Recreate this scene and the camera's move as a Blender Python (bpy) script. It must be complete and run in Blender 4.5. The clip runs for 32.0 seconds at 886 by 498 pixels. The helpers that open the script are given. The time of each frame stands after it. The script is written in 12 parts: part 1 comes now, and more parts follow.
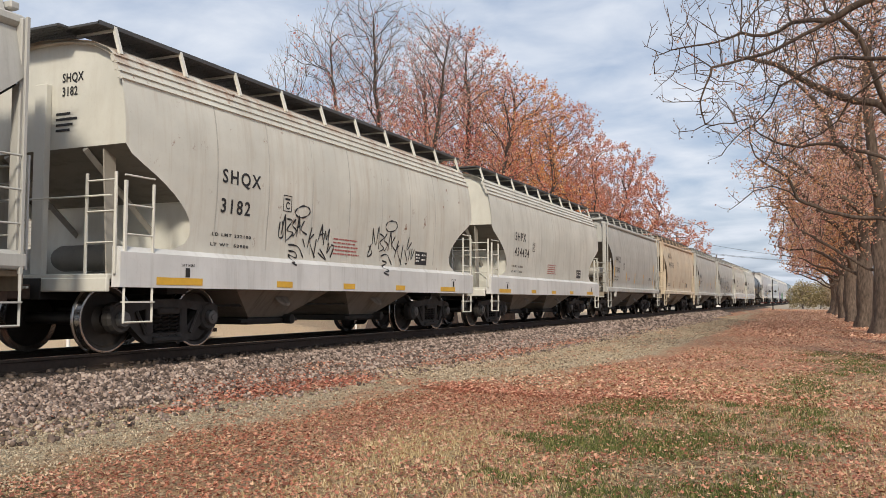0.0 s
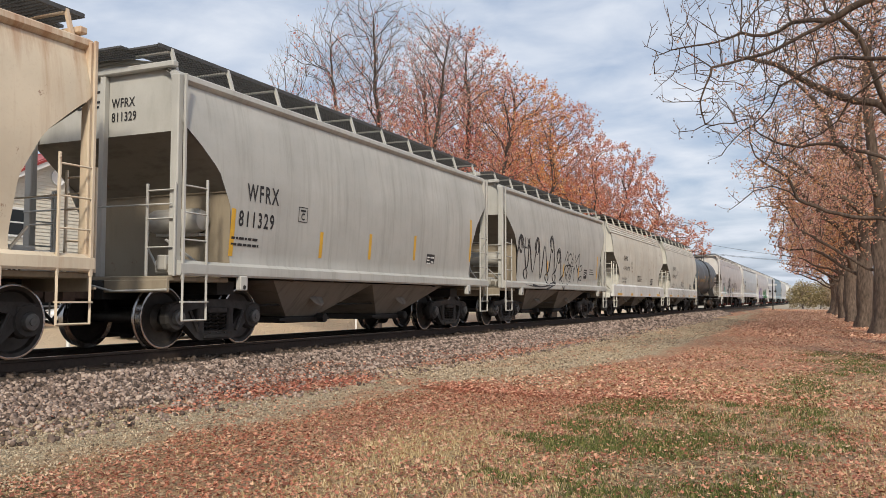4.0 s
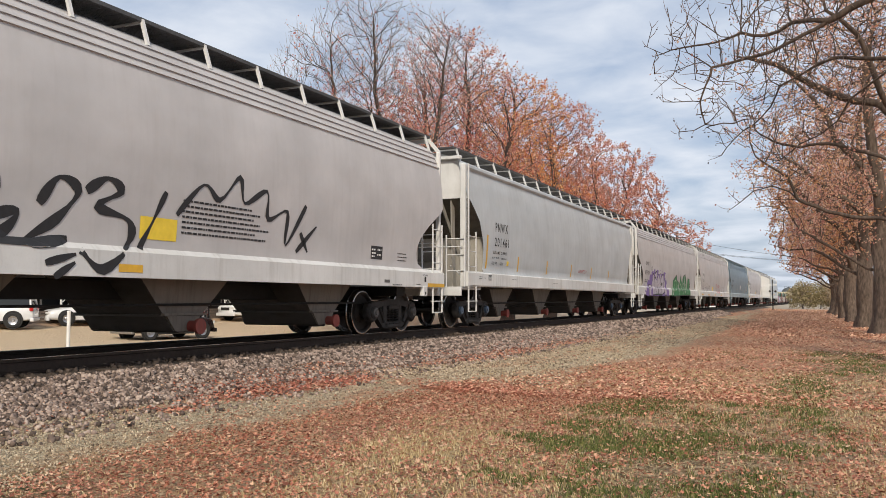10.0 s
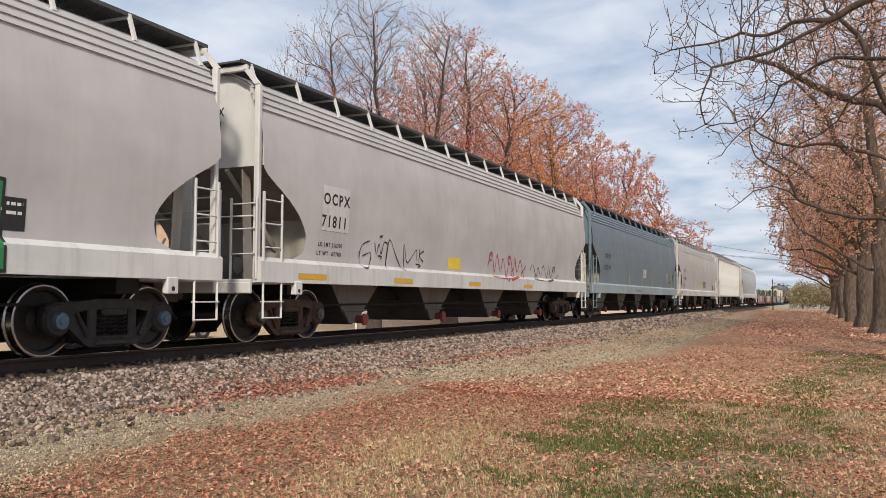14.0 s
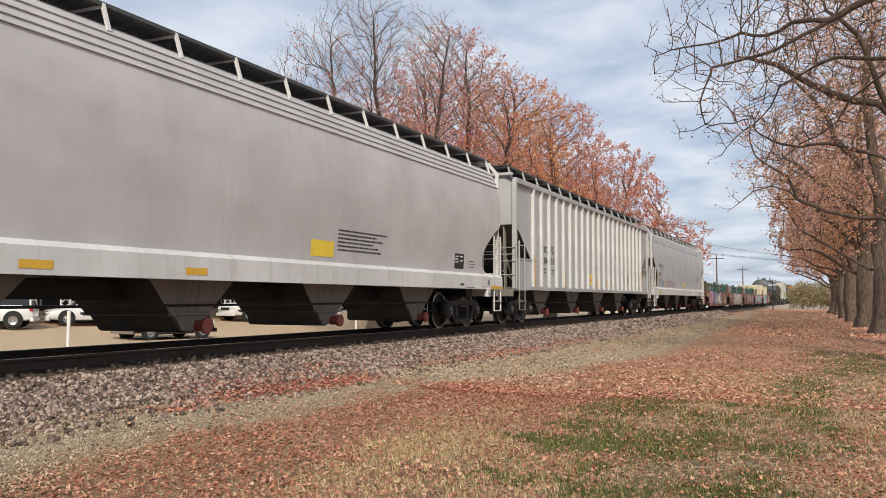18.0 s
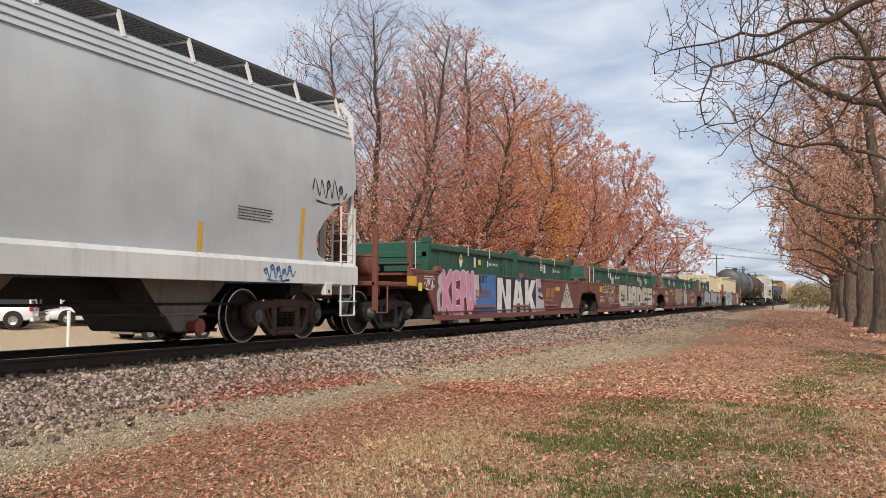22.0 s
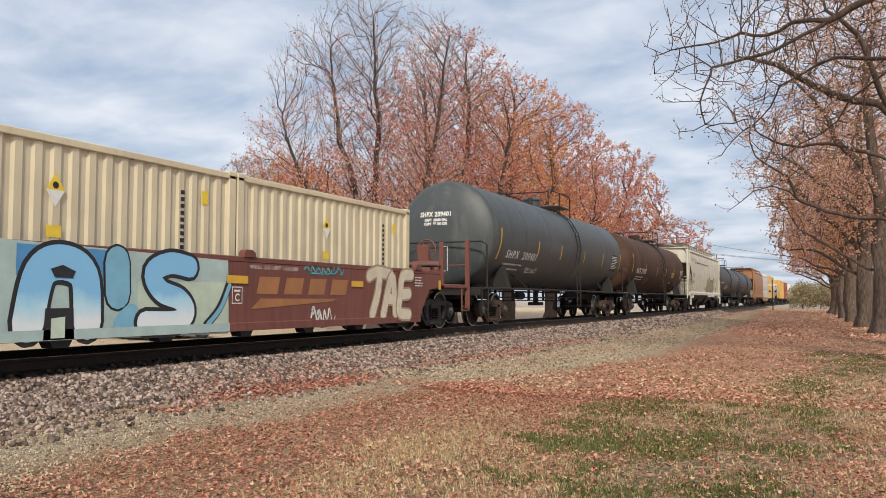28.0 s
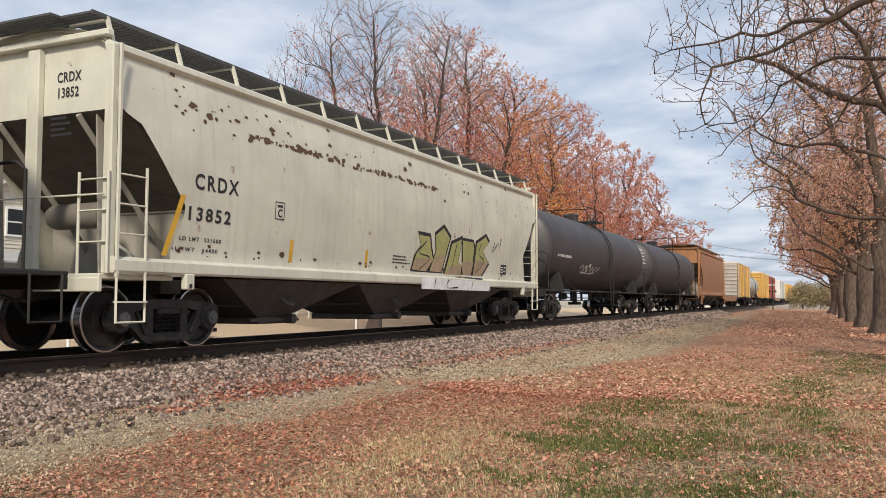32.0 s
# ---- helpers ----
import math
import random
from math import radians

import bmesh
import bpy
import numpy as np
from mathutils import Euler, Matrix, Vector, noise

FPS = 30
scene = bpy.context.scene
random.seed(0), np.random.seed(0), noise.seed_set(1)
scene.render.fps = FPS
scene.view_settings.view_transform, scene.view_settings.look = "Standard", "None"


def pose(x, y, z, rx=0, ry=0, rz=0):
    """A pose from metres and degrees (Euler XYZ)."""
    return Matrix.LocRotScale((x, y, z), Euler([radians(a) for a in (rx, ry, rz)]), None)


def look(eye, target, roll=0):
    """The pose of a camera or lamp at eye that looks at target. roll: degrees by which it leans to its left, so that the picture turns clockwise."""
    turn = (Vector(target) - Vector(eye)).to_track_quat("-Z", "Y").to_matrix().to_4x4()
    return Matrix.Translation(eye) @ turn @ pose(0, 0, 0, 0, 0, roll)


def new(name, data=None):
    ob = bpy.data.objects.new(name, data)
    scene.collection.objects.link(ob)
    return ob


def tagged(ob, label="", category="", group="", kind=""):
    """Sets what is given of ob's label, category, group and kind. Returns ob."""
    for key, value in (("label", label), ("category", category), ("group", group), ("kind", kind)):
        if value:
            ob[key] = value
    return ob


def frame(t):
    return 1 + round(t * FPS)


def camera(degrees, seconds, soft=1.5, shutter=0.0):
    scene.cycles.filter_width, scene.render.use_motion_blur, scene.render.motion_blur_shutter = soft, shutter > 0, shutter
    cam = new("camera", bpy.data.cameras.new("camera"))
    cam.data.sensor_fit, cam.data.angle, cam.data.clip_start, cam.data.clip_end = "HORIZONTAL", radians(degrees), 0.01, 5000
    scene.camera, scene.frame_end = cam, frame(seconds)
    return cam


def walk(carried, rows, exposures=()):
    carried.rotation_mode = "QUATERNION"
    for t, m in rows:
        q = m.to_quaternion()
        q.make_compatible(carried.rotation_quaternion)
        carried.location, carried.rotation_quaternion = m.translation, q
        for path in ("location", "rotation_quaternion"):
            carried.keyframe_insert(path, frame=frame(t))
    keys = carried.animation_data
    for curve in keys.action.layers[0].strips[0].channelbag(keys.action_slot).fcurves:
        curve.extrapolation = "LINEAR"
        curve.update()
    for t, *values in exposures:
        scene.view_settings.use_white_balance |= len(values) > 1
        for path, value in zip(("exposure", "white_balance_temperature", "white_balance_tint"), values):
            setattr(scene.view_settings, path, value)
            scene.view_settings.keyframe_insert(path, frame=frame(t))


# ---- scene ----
cam = camera(55.4, 32.0, soft=0.5)

# The camera stands still on a tripod beside the line.
EYE = Vector((0.0, 0.0, 1.35))
YAW, TILT = 0.4266, 0.0597
AIM = Vector((-math.sin(YAW) * math.cos(TILT), math.cos(YAW) * math.cos(TILT), math.sin(TILT)))
walk(cam, [(0.0, look(EYE, EYE + AIM, 0.1)), (32.0, look(EYE, EYE + AIM, 0.1))])

TRACK_X, RAIL_Z = -9.69, 0.62

# ---- sky and sun ----
SUN_EL, SUN_AZ = 36.0, 157.0          # degrees; azimuth clockwise from +y
world = bpy.data.worlds.new("world")
scene.world = world
world.use_nodes = True
wn, wl = world.node_tree.nodes, world.node_tree.links
wn.clear()
w_out = wn.new("ShaderNodeOutputWorld")
w_bg = wn.new("ShaderNodeBackground")
w_sky = wn.new("ShaderNodeTexSky")
w_sky.sky_type = "NISHITA"
w_sky.sun_disc = False
w_sky.sun_elevation = radians(SUN_EL)
w_sky.sun_rotation = radians(SUN_AZ)
w_sky.dust_density = 2.0
w_co = wn.new("ShaderNodeTexCoord")
w_sep = wn.new("ShaderNodeSeparateXYZ")
w_h = wn.new("ShaderNodeMath"); w_h.operation = "ADD"; w_h.inputs[1].default_value = 0.17
w_dx = wn.new("ShaderNodeMath"); w_dx.operation = "DIVIDE"
w_dy = wn.new("ShaderNodeMath"); w_dy.operation = "DIVIDE"
w_cmb = wn.new("ShaderNodeCombineXYZ")
w_map = wn.new("ShaderNodeMapping")
w_map.inputs["Rotation"].default_value = (0, 0, radians(20))
w_map.inputs["Scale"].default_value = (1.0, 1.15, 1.0)
w_n1 = wn.new("ShaderNodeTexNoise")
w_n1.inputs["Scale"].default_value = 3.4
w_n1.inputs["Detail"].default_value = 7.0
w_n1.inputs["Roughness"].default_value = 0.5
w_n1.inputs["Distortion"].default_value = 0.3
w_ramp = wn.new("ShaderNodeValToRGB")
w_ramp.color_ramp.elements[0].position = 0.32
w_ramp.color_ramp.elements[0].color = (0.10, 0.10, 0.10, 1)
w_ramp.color_ramp.elements[1].position = 0.72
w_ramp.color_ramp.elements[1].color = (1, 1, 1, 1)
w_mix = wn.new("ShaderNodeMix"); w_mix.data_type = "RGBA"
w_mix.inputs["B"].default_value = (6.3, 6.7, 7.4, 1)
w_gr = wn.new("ShaderNodeMix"); w_gr.data_type = "RGBA"
w_gr.inputs["Factor"].default_value = 0.72
w_gr.inputs["B"].default_value = (3.3, 4.05, 5.4, 1)
wl.new(w_co.outputs["Generated"], w_sep.inputs[0])
wl.new(w_sep.outputs["Z"], w_h.inputs[0])
wl.new(w_sep.outputs["X"], w_dx.inputs[0]); wl.new(w_h.outputs[0], w_dx.inputs[1])
wl.new(w_sep.outputs["Y"], w_dy.inputs[0]); wl.new(w_h.outputs[0], w_dy.inputs[1])
wl.new(w_dx.outputs[0], w_cmb.inputs[0]); wl.new(w_dy.outputs[0], w_cmb.inputs[1])
wl.new(w_cmb.outputs[0], w_map.inputs[0])
wl.new(w_map.outputs[0], w_n1.inputs["Vector"])
wl.new(w_n1.outputs["Fac"], w_ramp.inputs[0])
wl.new(w_sky.outputs[0], w_gr.inputs["A"])
wl.new(w_gr.outputs["Result"], w_mix.inputs["A"])
wl.new(w_ramp.outputs[0], w_mix.inputs["Factor"])
wl.new(w_mix.outputs["Result"], w_bg.inputs["Color"])
w_bg.inputs["Strength"].default_value = 0.125
wl.new(w_bg.outputs[0], w_out.inputs["Surface"])

sun_data = bpy.data.lights.new("sun", "SUN")
sun_data.energy, sun_data.angle, sun_data.color = 3.5, radians(7.0), (1.0, 0.89, 0.73)
sun_ob = new("sun", sun_data)
_a, _e = radians(SUN_AZ), radians(SUN_EL)
sun_dir = Vector((math.sin(_a) * math.cos(_e), math.cos(_a) * math.cos(_e), math.sin(_e)))
sun_ob.matrix_basis = look(sun_dir * 60, (0, 0, 0))
scene.view_settings.exposure = 0.0


# ---- mesh helpers ----
class Geo:
    """Vertices and faces gathered for one mesh."""

    def __init__(self):
        self.v, self.f = [], []

    def add(self, verts, faces):
        n = len(self.v)
        self.v.extend(verts)
        self.f.extend([tuple(i + n for i in f) for f in faces])
        return self

    def box(self, x0, x1, y0, y1, z0, z1, b=0.0):
        if b <= 0:
            vs = [(x, y, z) for z in (z0, z1) for y in (y0, y1) for x in (x0, x1)]
            return self.add(vs, [(0, 2, 3, 1), (4, 5, 7, 6), (0, 1, 5, 4), (2, 6, 7, 3), (0, 4, 6, 2), (1, 3, 7, 5)])
        b = min(b, (x1 - x0) * 0.49, (y1 - y0) * 0.49, (z1 - z0) * 0.49)
        lay = []
        for z, i in ((z0, b), (z0 + b, 0), (z1 - b, 0), (z1, b)):
            k = b - i if i else b
            lay.append([(x0 + i + k, y0 + i, z), (x1 - i - k, y0 + i, z), (x1 - i, y0 + i + k, z), (x1 - i, y1 - i - k, z),
                        (x1 - i - k, y1 - i, z), (x0 + i + k, y1 - i, z), (x0 + i, y1 - i - k, z), (x0 + i, y0 + i + k, z)])
        vs = [p for ring in lay for p in ring]
        fs = [tuple(range(7, -1, -1)), tuple(range(24, 32))]
        for r in range(3):
            fs += [(r * 8 + k, r * 8 + (k + 1) % 8, r * 8 + 8 + (k + 1) % 8, r * 8 + 8 + k) for k in range(8)]
        return self.add(vs, fs)

    def prism(self, poly, axis, a, b):
        """A polygon drawn in the two other axes, pulled along axis from a to b."""
        def put(p, c):
            return {"x": (c, p[0], p[1]), "y": (p[0], c, p[1]), "z": (p[0], p[1], c)}[axis]
        n = len(poly)
        vs = [put(p, a) for p in poly] + [put(p, b) for p in poly]
        fs = [tuple(range(n - 1, -1, -1)), tuple(range(n, 2 * n))] + [(i, (i + 1) % n, n + (i + 1) % n, n + i) for i in range(n)]
        return self.add(vs, fs)

    def tube(self, pts, r, n=6, r1=None, caps=True):
        pts = [Vector(p) for p in pts]
        m = len(pts)
        rings = []
        up = None
        for i, p in enumerate(pts):
            d = (pts[min(i + 1, m - 1)] - pts[max(i - 1, 0)])
            d = d.normalized() if d.length > 1e-9 else Vector((0, 0, 1))
            if up is None or abs(up.dot(d)) > 0.99:
                up = Vector((0, 0, 1)) if abs(d.z) < 0.9 else Vector((1, 0, 0))
            s = d.cross(up).normalized()
            up = s.cross(d).normalized()
            rr = r if r1 is None else r + (r1 - r) * i / max(1, m - 1)
            rings.append([tuple(p + (s * math.cos(2 * math.pi * k / n) + up * math.sin(2 * math.pi * k / n)) * rr) for k in range(n)])
        vs = [q for ring in rings for q in ring]
        fs = [(i * n + k, i * n + (k + 1) % n, (i + 1) * n + (k + 1) % n, (i + 1) * n + k) for i in range(m - 1) for k in range(n)]
        if caps:
            fs += [tuple(range(n - 1, -1, -1)), tuple(range((m - 1) * n, m * n))]
        return self.add(vs, fs)

    def lathe(self, prof, n=24, axis="x", at=(0, 0, 0), closed=False):
        """Turns a profile of (radius, place along the axis) about the axis through at."""
        vs = []
        for r, a in prof:
            for k in range(n):
                c, s = r * math.cos(2 * math.pi * k / n), r * math.sin(2 * math.pi * k / n)
                q = {"x": (a, c, s), "y": (c, a, s), "z": (c, s, a)}[axis]
                vs.append((q[0] + at[0], q[1] + at[1], q[2] + at[2]))
        m = len(prof)
        fs = [(i * n + k, i * n + (k + 1) % n, (i + 1) * n + (k + 1) % n, (i + 1) * n + k) for i in range(m - 1) for k in range(n)]
        if closed:
            fs += [tuple(range(n - 1, -1, -1)), tuple(range((m - 1) * n, m * n))]
        return self.add(vs, fs)

    def sheet(self, rows):
        """A grid of points given row by row."""
        n = len(rows[0])
        vs = [tuple(p) for row in rows for p in row]
        return self.add(vs, [(i * n + k, i * n + k + 1, (i + 1) * n + k + 1, (i + 1) * n + k) for i in range(len(rows) - 1) for k in range(n - 1)])

    def mirror_x(self):
        n = len(self.v)
        self.v += [(-x, y, z) for x, y, z in self.v]
        self.f += [tuple(reversed([i + n for i in f])) for f in self.f]
        return self

    def mirror_y(self):
        n = len(self.v)
        self.v += [(x, -y, z) for x, y, z in self.v]
        self.f += [tuple(reversed([i + n for i in f])) for f in self.f]
        return self

    def turned(self, m):
        self.v = [tuple(m @ Vector(p)) for p in self.v]
        return self

    def mesh(self, name, mat=None, smooth=None, fix=True):
        me = bpy.data.meshes.new(name)
        me.from_pydata(self.v, [], self.f)
        if fix:
            bm = bmesh.new()
            bm.from_mesh(me)
            bmesh.ops.recalc_face_normals(bm, faces=bm.faces)
            bm.to_mesh(me)
            bm.free()
        if smooth is not None:
            me.polygons.foreach_set("use_smooth", [True] * len(me.polygons))
            me.set_sharp_from_angle(angle=radians(smooth))
        if mat:
            me.materials.append(mat)
        return me


def part(name, geo, mat, parent, label="", at=None, smooth=None):
    """One mesh under a thing or under a part; geo is a Geo or a finished mesh."""
    me = geo.mesh(name, mat, smooth) if isinstance(geo, Geo) else geo
    ob = new(name, me)
    ob.parent = parent
    if at is not None:
        ob.matrix_basis = at if isinstance(at, Matrix) else Matrix.Translation(at)
    if label:
        ob["label"] = label
    return ob


def thing(name, label, category, at=(0, 0, 0), group="", turn=0.0):
    ob = new(name)
    ob.empty_display_size = 0.3
    ob.matrix_basis = pose(*at, 0, 0, turn)
    return tagged(ob, label, category, group)


def solid(name, geo, mat, label, category, at=None, smooth=None, kind="", group=""):
    ob = new(name, geo.mesh(name, mat, smooth) if isinstance(geo, Geo) else geo)
    if at is not None:
        ob.matrix_basis = at if isinstance(at, Matrix) else Matrix.Translation(at)
    return tagged(ob, label, category, group, kind)


# ---- materials ----
def material(name, rough=0.6, metal=0.0):
    mt = bpy.data.materials.new(name)
    mt.use_nodes = True
    nt = mt.node_tree
    bs = nt.nodes["Principled BSDF"]
    bs.inputs["Roughness"].default_value = rough
    bs.inputs["Metallic"].default_value = metal
    return mt, nt, bs


def noise_node(nt, scale, detail=4.0, rough=0.55, stretch=(1, 1, 1), coord="Object"):
    co = nt.nodes.new("ShaderNodeTexCoord")
    mp = nt.nodes.new("ShaderNodeMapping")
    mp.inputs["Scale"].default_value = stretch
    tx = nt.nodes.new("ShaderNodeTexNoise")
    tx.inputs["Scale"].default_value, tx.inputs["Detail"].default_value = scale, detail
    tx.inputs["Roughness"].default_value = rough
    nt.links.new(co.outputs[coord], mp.inputs[0])
    nt.links.new(mp.outputs[0], tx.inputs["Vector"])
    return tx.outputs["Fac"]


def ramp(nt, fac, stops):
    r = nt.nodes.new("ShaderNodeValToRGB")
    while len(r.color_ramp.elements) < len(stops):
        r.color_ramp.elements.new(0.5)
    for e, (pos, col) in zip(r.color_ramp.elements, stops):
        e.position = pos
        e.color = (*col, 1) if len(col) == 3 else col
    nt.links.new(fac, r.inputs[0])
    return r.outputs[0]


def blend(nt, fac, a, b):
    m = nt.nodes.new("ShaderNodeMix")
    m.data_type = "RGBA"
    for sock, val in (("Factor", fac), ("A", a), ("B", b)):
        if isinstance(val, (tuple, list)):
            m.inputs[sock].default_value = (*val, 1) if len(val) == 3 else val
        elif isinstance(val, (int, float)):
            m.inputs[sock].default_value = val
        else:
            nt.links.new(val, m.inputs[sock])
    return m.outputs["Result"]


def bump(nt, bs, height, strength=0.3, dist=0.01):
    b = nt.nodes.new("ShaderNodeBump")
    b.inputs["Strength"].default_value, b.inputs["Distance"].default_value = strength, dist
    nt.links.new(height, b.inputs["Height"])
    nt.links.new(b.outputs[0], bs.inputs["Normal"])


def paint(name, col, dirt=(0.12, 0.10, 0.08), amount=0.35, rust=0.0, rough=0.5, dents=0.25, eaves=None, grain=2.2, run=(1, 3.2, 0.22)):
    """Weathered enamel on steel: soft patches, rain streaks, chips of rust, and a slightly uneven sheet."""
    mt, nt, bs = material(name, rough)
    soft = noise_node(nt, 0.9, 4, 0.6)
    streak = noise_node(nt, grain, 6, 0.65, run)
    fine = noise_node(nt, 26, 3, 0.6)
    lo, hi = tuple(c * 0.86 for c in col), tuple(min(1, c * 1.07) for c in col)
    c1 = ramp(nt, soft, [(0.3, lo), (0.7, hi)])
    k = ramp(nt, streak, [(0.50, (0, 0, 0)), (0.80, (amount,) * 3)])
    c2 = blend(nt, k, c1, dirt)
    k2 = ramp(nt, fine, [(0.55, (0, 0, 0)), (0.85, (amount * 0.35,) * 3)])
    c3 = blend(nt, k2, c2, dirt)
    if rust > 0:
        spot = noise_node(nt, 3.1, 9, 0.72, (1, 1, 0.7))
        k3 = ramp(nt, spot, [(0.66 - rust * 0.12, (0, 0, 0)), (0.70 - rust * 0.08, (0.85,) * 3)])
        c3 = blend(nt, k3, c3, (0.19, 0.075, 0.03))
    if eaves:
        # rust that has run down from the roof seam, in ragged tongues
        oc = nt.nodes.new("ShaderNodeTexCoord")
        sx = nt.nodes.new("ShaderNodeSeparateXYZ")
        nt.links.new(oc.outputs["Object"], sx.inputs[0])
        mr = nt.nodes.new("ShaderNodeMapRange")
        mr.inputs["From Min"].default_value, mr.inputs["From Max"].default_value = eaves
        nt.links.new(sx.outputs[2], mr.inputs["Value"])
        tongue = noise_node(nt, 1.4, 7, 0.7, (1, 2.2, 0.18))
        mu = nt.nodes.new("ShaderNodeMath")
        mu.operation = "MULTIPLY"
        nt.links.new(mr.outputs[0], mu.inputs[0])
        nt.links.new(tongue, mu.inputs[1])
        c3 = blend(nt, ramp(nt, mu.outputs[0], [(0.38, (0, 0, 0)), (0.60, (0.65,) * 3)]), c3, (0.30, 0.125, 0.045))
    nt.links.new(c3, bs.inputs["Base Color"])
    r = ramp(nt, streak, [(0.3, (rough - 0.08,) * 3), (0.8, (min(1, rough + 0.22),) * 3)])
    nt.links.new(r, bs.inputs["Roughness"])
    wave = noise_node(nt, 0.7, 2, 0.5, (1, 1.6, 0.5))
    bump(nt, bs, wave, dents, 0.05)
    return mt


def plain(name, col, rough=0.6, metal=0.0, vary=0.15, scale=9.0, relief=0.0, stretch=(1, 1, 1)):
    mt, nt, bs = material(name, rough, metal)
    a = noise_node(nt, scale, 5, 0.6, stretch)
    b = noise_node(nt, scale * 0.13, 3, 0.5, stretch)
    c1 = ramp(nt, a, [(0.3, tuple(c * (1 - vary) for c in col)), (0.7, tuple(min(1, c * (1 + vary)) for c in col))])
    k = ramp(nt, b, [(0.35, (0, 0, 0)), (0.75, (0.5,) * 3)])
    c2 = blend(nt, k, c1, tuple(c * (1 - vary * 1.3) for c in col))
    nt.links.new(c2, bs.inputs["Base Color"])
    if relief:
        bump(nt, bs, a, relief, 0.02)
    return mt


def island(name, stops, rough=0.8, translucent=0.0, clump=None):
    """Pieces whose colours differ from one to the next; clump: other colours that prevail in patches a few steps wide."""
    mt, nt, bs = material(name, rough)
    g = nt.nodes.new("ShaderNodeNewGeometry")
    c = ramp(nt, g.outputs["Random Per Island"], stops)
    if clump:
        c = blend(nt, ramp(nt, noise_node(nt, 0.45, 3, 0.6), [(0.47, (0, 0, 0)), (0.56, (0.9,) * 3)]), c, ramp(nt, g.outputs["Random Per Island"], clump))
    f = noise_node(nt, 40, 2, 0.5)
    c = blend(nt, ramp(nt, f, [(0.3, (0, 0, 0)), (0.8, (0.15 if translucent > 0.1 else 0.4,) * 3)]), c, (0.10, 0.06, 0.04))
    nt.links.new(c, bs.inputs["Base Color"])
    if translucent:
        tr = nt.nodes.new("ShaderNodeBsdfTranslucent")
        nt.links.new(c, tr.inputs["Color"])
        ms = nt.nodes.new("ShaderNodeMixShader")
        ms.inputs[0].default_value = translucent
        nt.links.new(bs.outputs[0], ms.inputs[1])
        nt.links.new(tr.outputs[0], ms.inputs[2])
        nt.links.new(ms.outputs[0], nt.nodes["Material Output"].inputs["Surface"])
    return mt


# ---- shared materials ----
M_STEEL = plain("worn_steel", (0.30, 0.29, 0.28), 0.32, 0.9, 0.2, 12)
M_RAILSIDE = plain("rusty_rail", (0.045, 0.030, 0.022), 0.75, 0.3, 0.3, 20, 0.3)
M_TRUCK = plain("grimy_cast_steel", (0.036, 0.033, 0.031), 0.7, 0.2, 0.35, 9, 0.35)
M_TRUCK_RUST = plain("rust_brown_cast_steel", (0.075, 0.045, 0.030), 0.78, 0.1, 0.35, 9, 0.35)
M_WHEEL = plain("dark_wheel_steel", (0.040, 0.035, 0.031), 0.6, 0.4, 0.3, 7, 0.2)
M_TREAD = plain("polished_tread", (0.42, 0.41, 0.40), 0.25, 1.0, 0.1, 10)
M_BLACK = plain("black_underframe", (0.016, 0.015, 0.014), 0.75, 0.0, 0.3, 8, 0.2)
M_GRATE = plain("dark_grating", (0.10, 0.10, 0.10), 0.6, 0.5, 0.2, 20)
M_CAP = plain("grey_bearing_cap", (0.12, 0.12, 0.118), 0.5, 0.4, 0.3, 15)
M_CAP_BLUE = plain("blue_bearing_cap", (0.10, 0.15, 0.22), 0.5, 0.1, 0.3, 15)
M_LETTER = plain("black_lettering", (0.018, 0.018, 0.020), 0.6, 0, 0.25, 14)
M_LETTER_W = plain("white_lettering", (0.74, 0.74, 0.71), 0.55, 0, 0.1, 14)
M_LETTER_Y = plain("amber_lettering", (0.62, 0.34, 0.05), 0.55, 0, 0.12, 14)
M_LETTER_R = plain("red_lettering", (0.40, 0.10, 0.09), 0.6, 0, 0.2, 14)
M_YELLOW = plain("yellow_reflective_strip", (0.66, 0.38, 0.035), 0.45, 0, 0.12, 6)
M_STRIP_OLD = plain("faded_orange_strip", (0.40, 0.19, 0.06), 0.6, 0, 0.35, 9)
M_DECAL_Y = plain("yellow_decal", (0.80, 0.58, 0.05), 0.5, 0, 0.1, 8)
M_TIE = plain("creosoted_timber", (0.055, 0.040, 0.030), 0.9, 0, 0.4, 14, 0.6, (1, 0.2, 1))
M_HOSE = plain("black_rubber_hose", (0.015, 0.015, 0.015), 0.7)


# ---- ground ----
def ground_z(x, y):
    d = abs(x - TRACK_X)
    near = x > TRACK_X
    crest = RAIL_Z - 0.185 - (0.045 * min(1.0, max(0.0, (d - 0.9) / 0.25)) if near else 0.0)
    if d < 1.5:
        z = crest
    elif d < 2.55:
        z = crest - (d - 1.5) / 1.05 * (0.325 if near else 0.50)
    else:
        base = 0.065 if near else -0.065
        rest = 0.0 if near else -0.45
        k = min(1.0, (d - 2.55) / 2.2)
        z = base + (rest - base) * k * k * (3 - 2 * k)
        if not near:
            z += 0.48 * min(1.0, max(0.0, (d - 18.5) / 6))
    if d > 1.4:
        z += 0.035 * noise.noise((x * 0.35, y * 0.35, 1.7)) + 0.012 * noise.noise((x * 1.6, y * 1.6, 4.0))
    return z


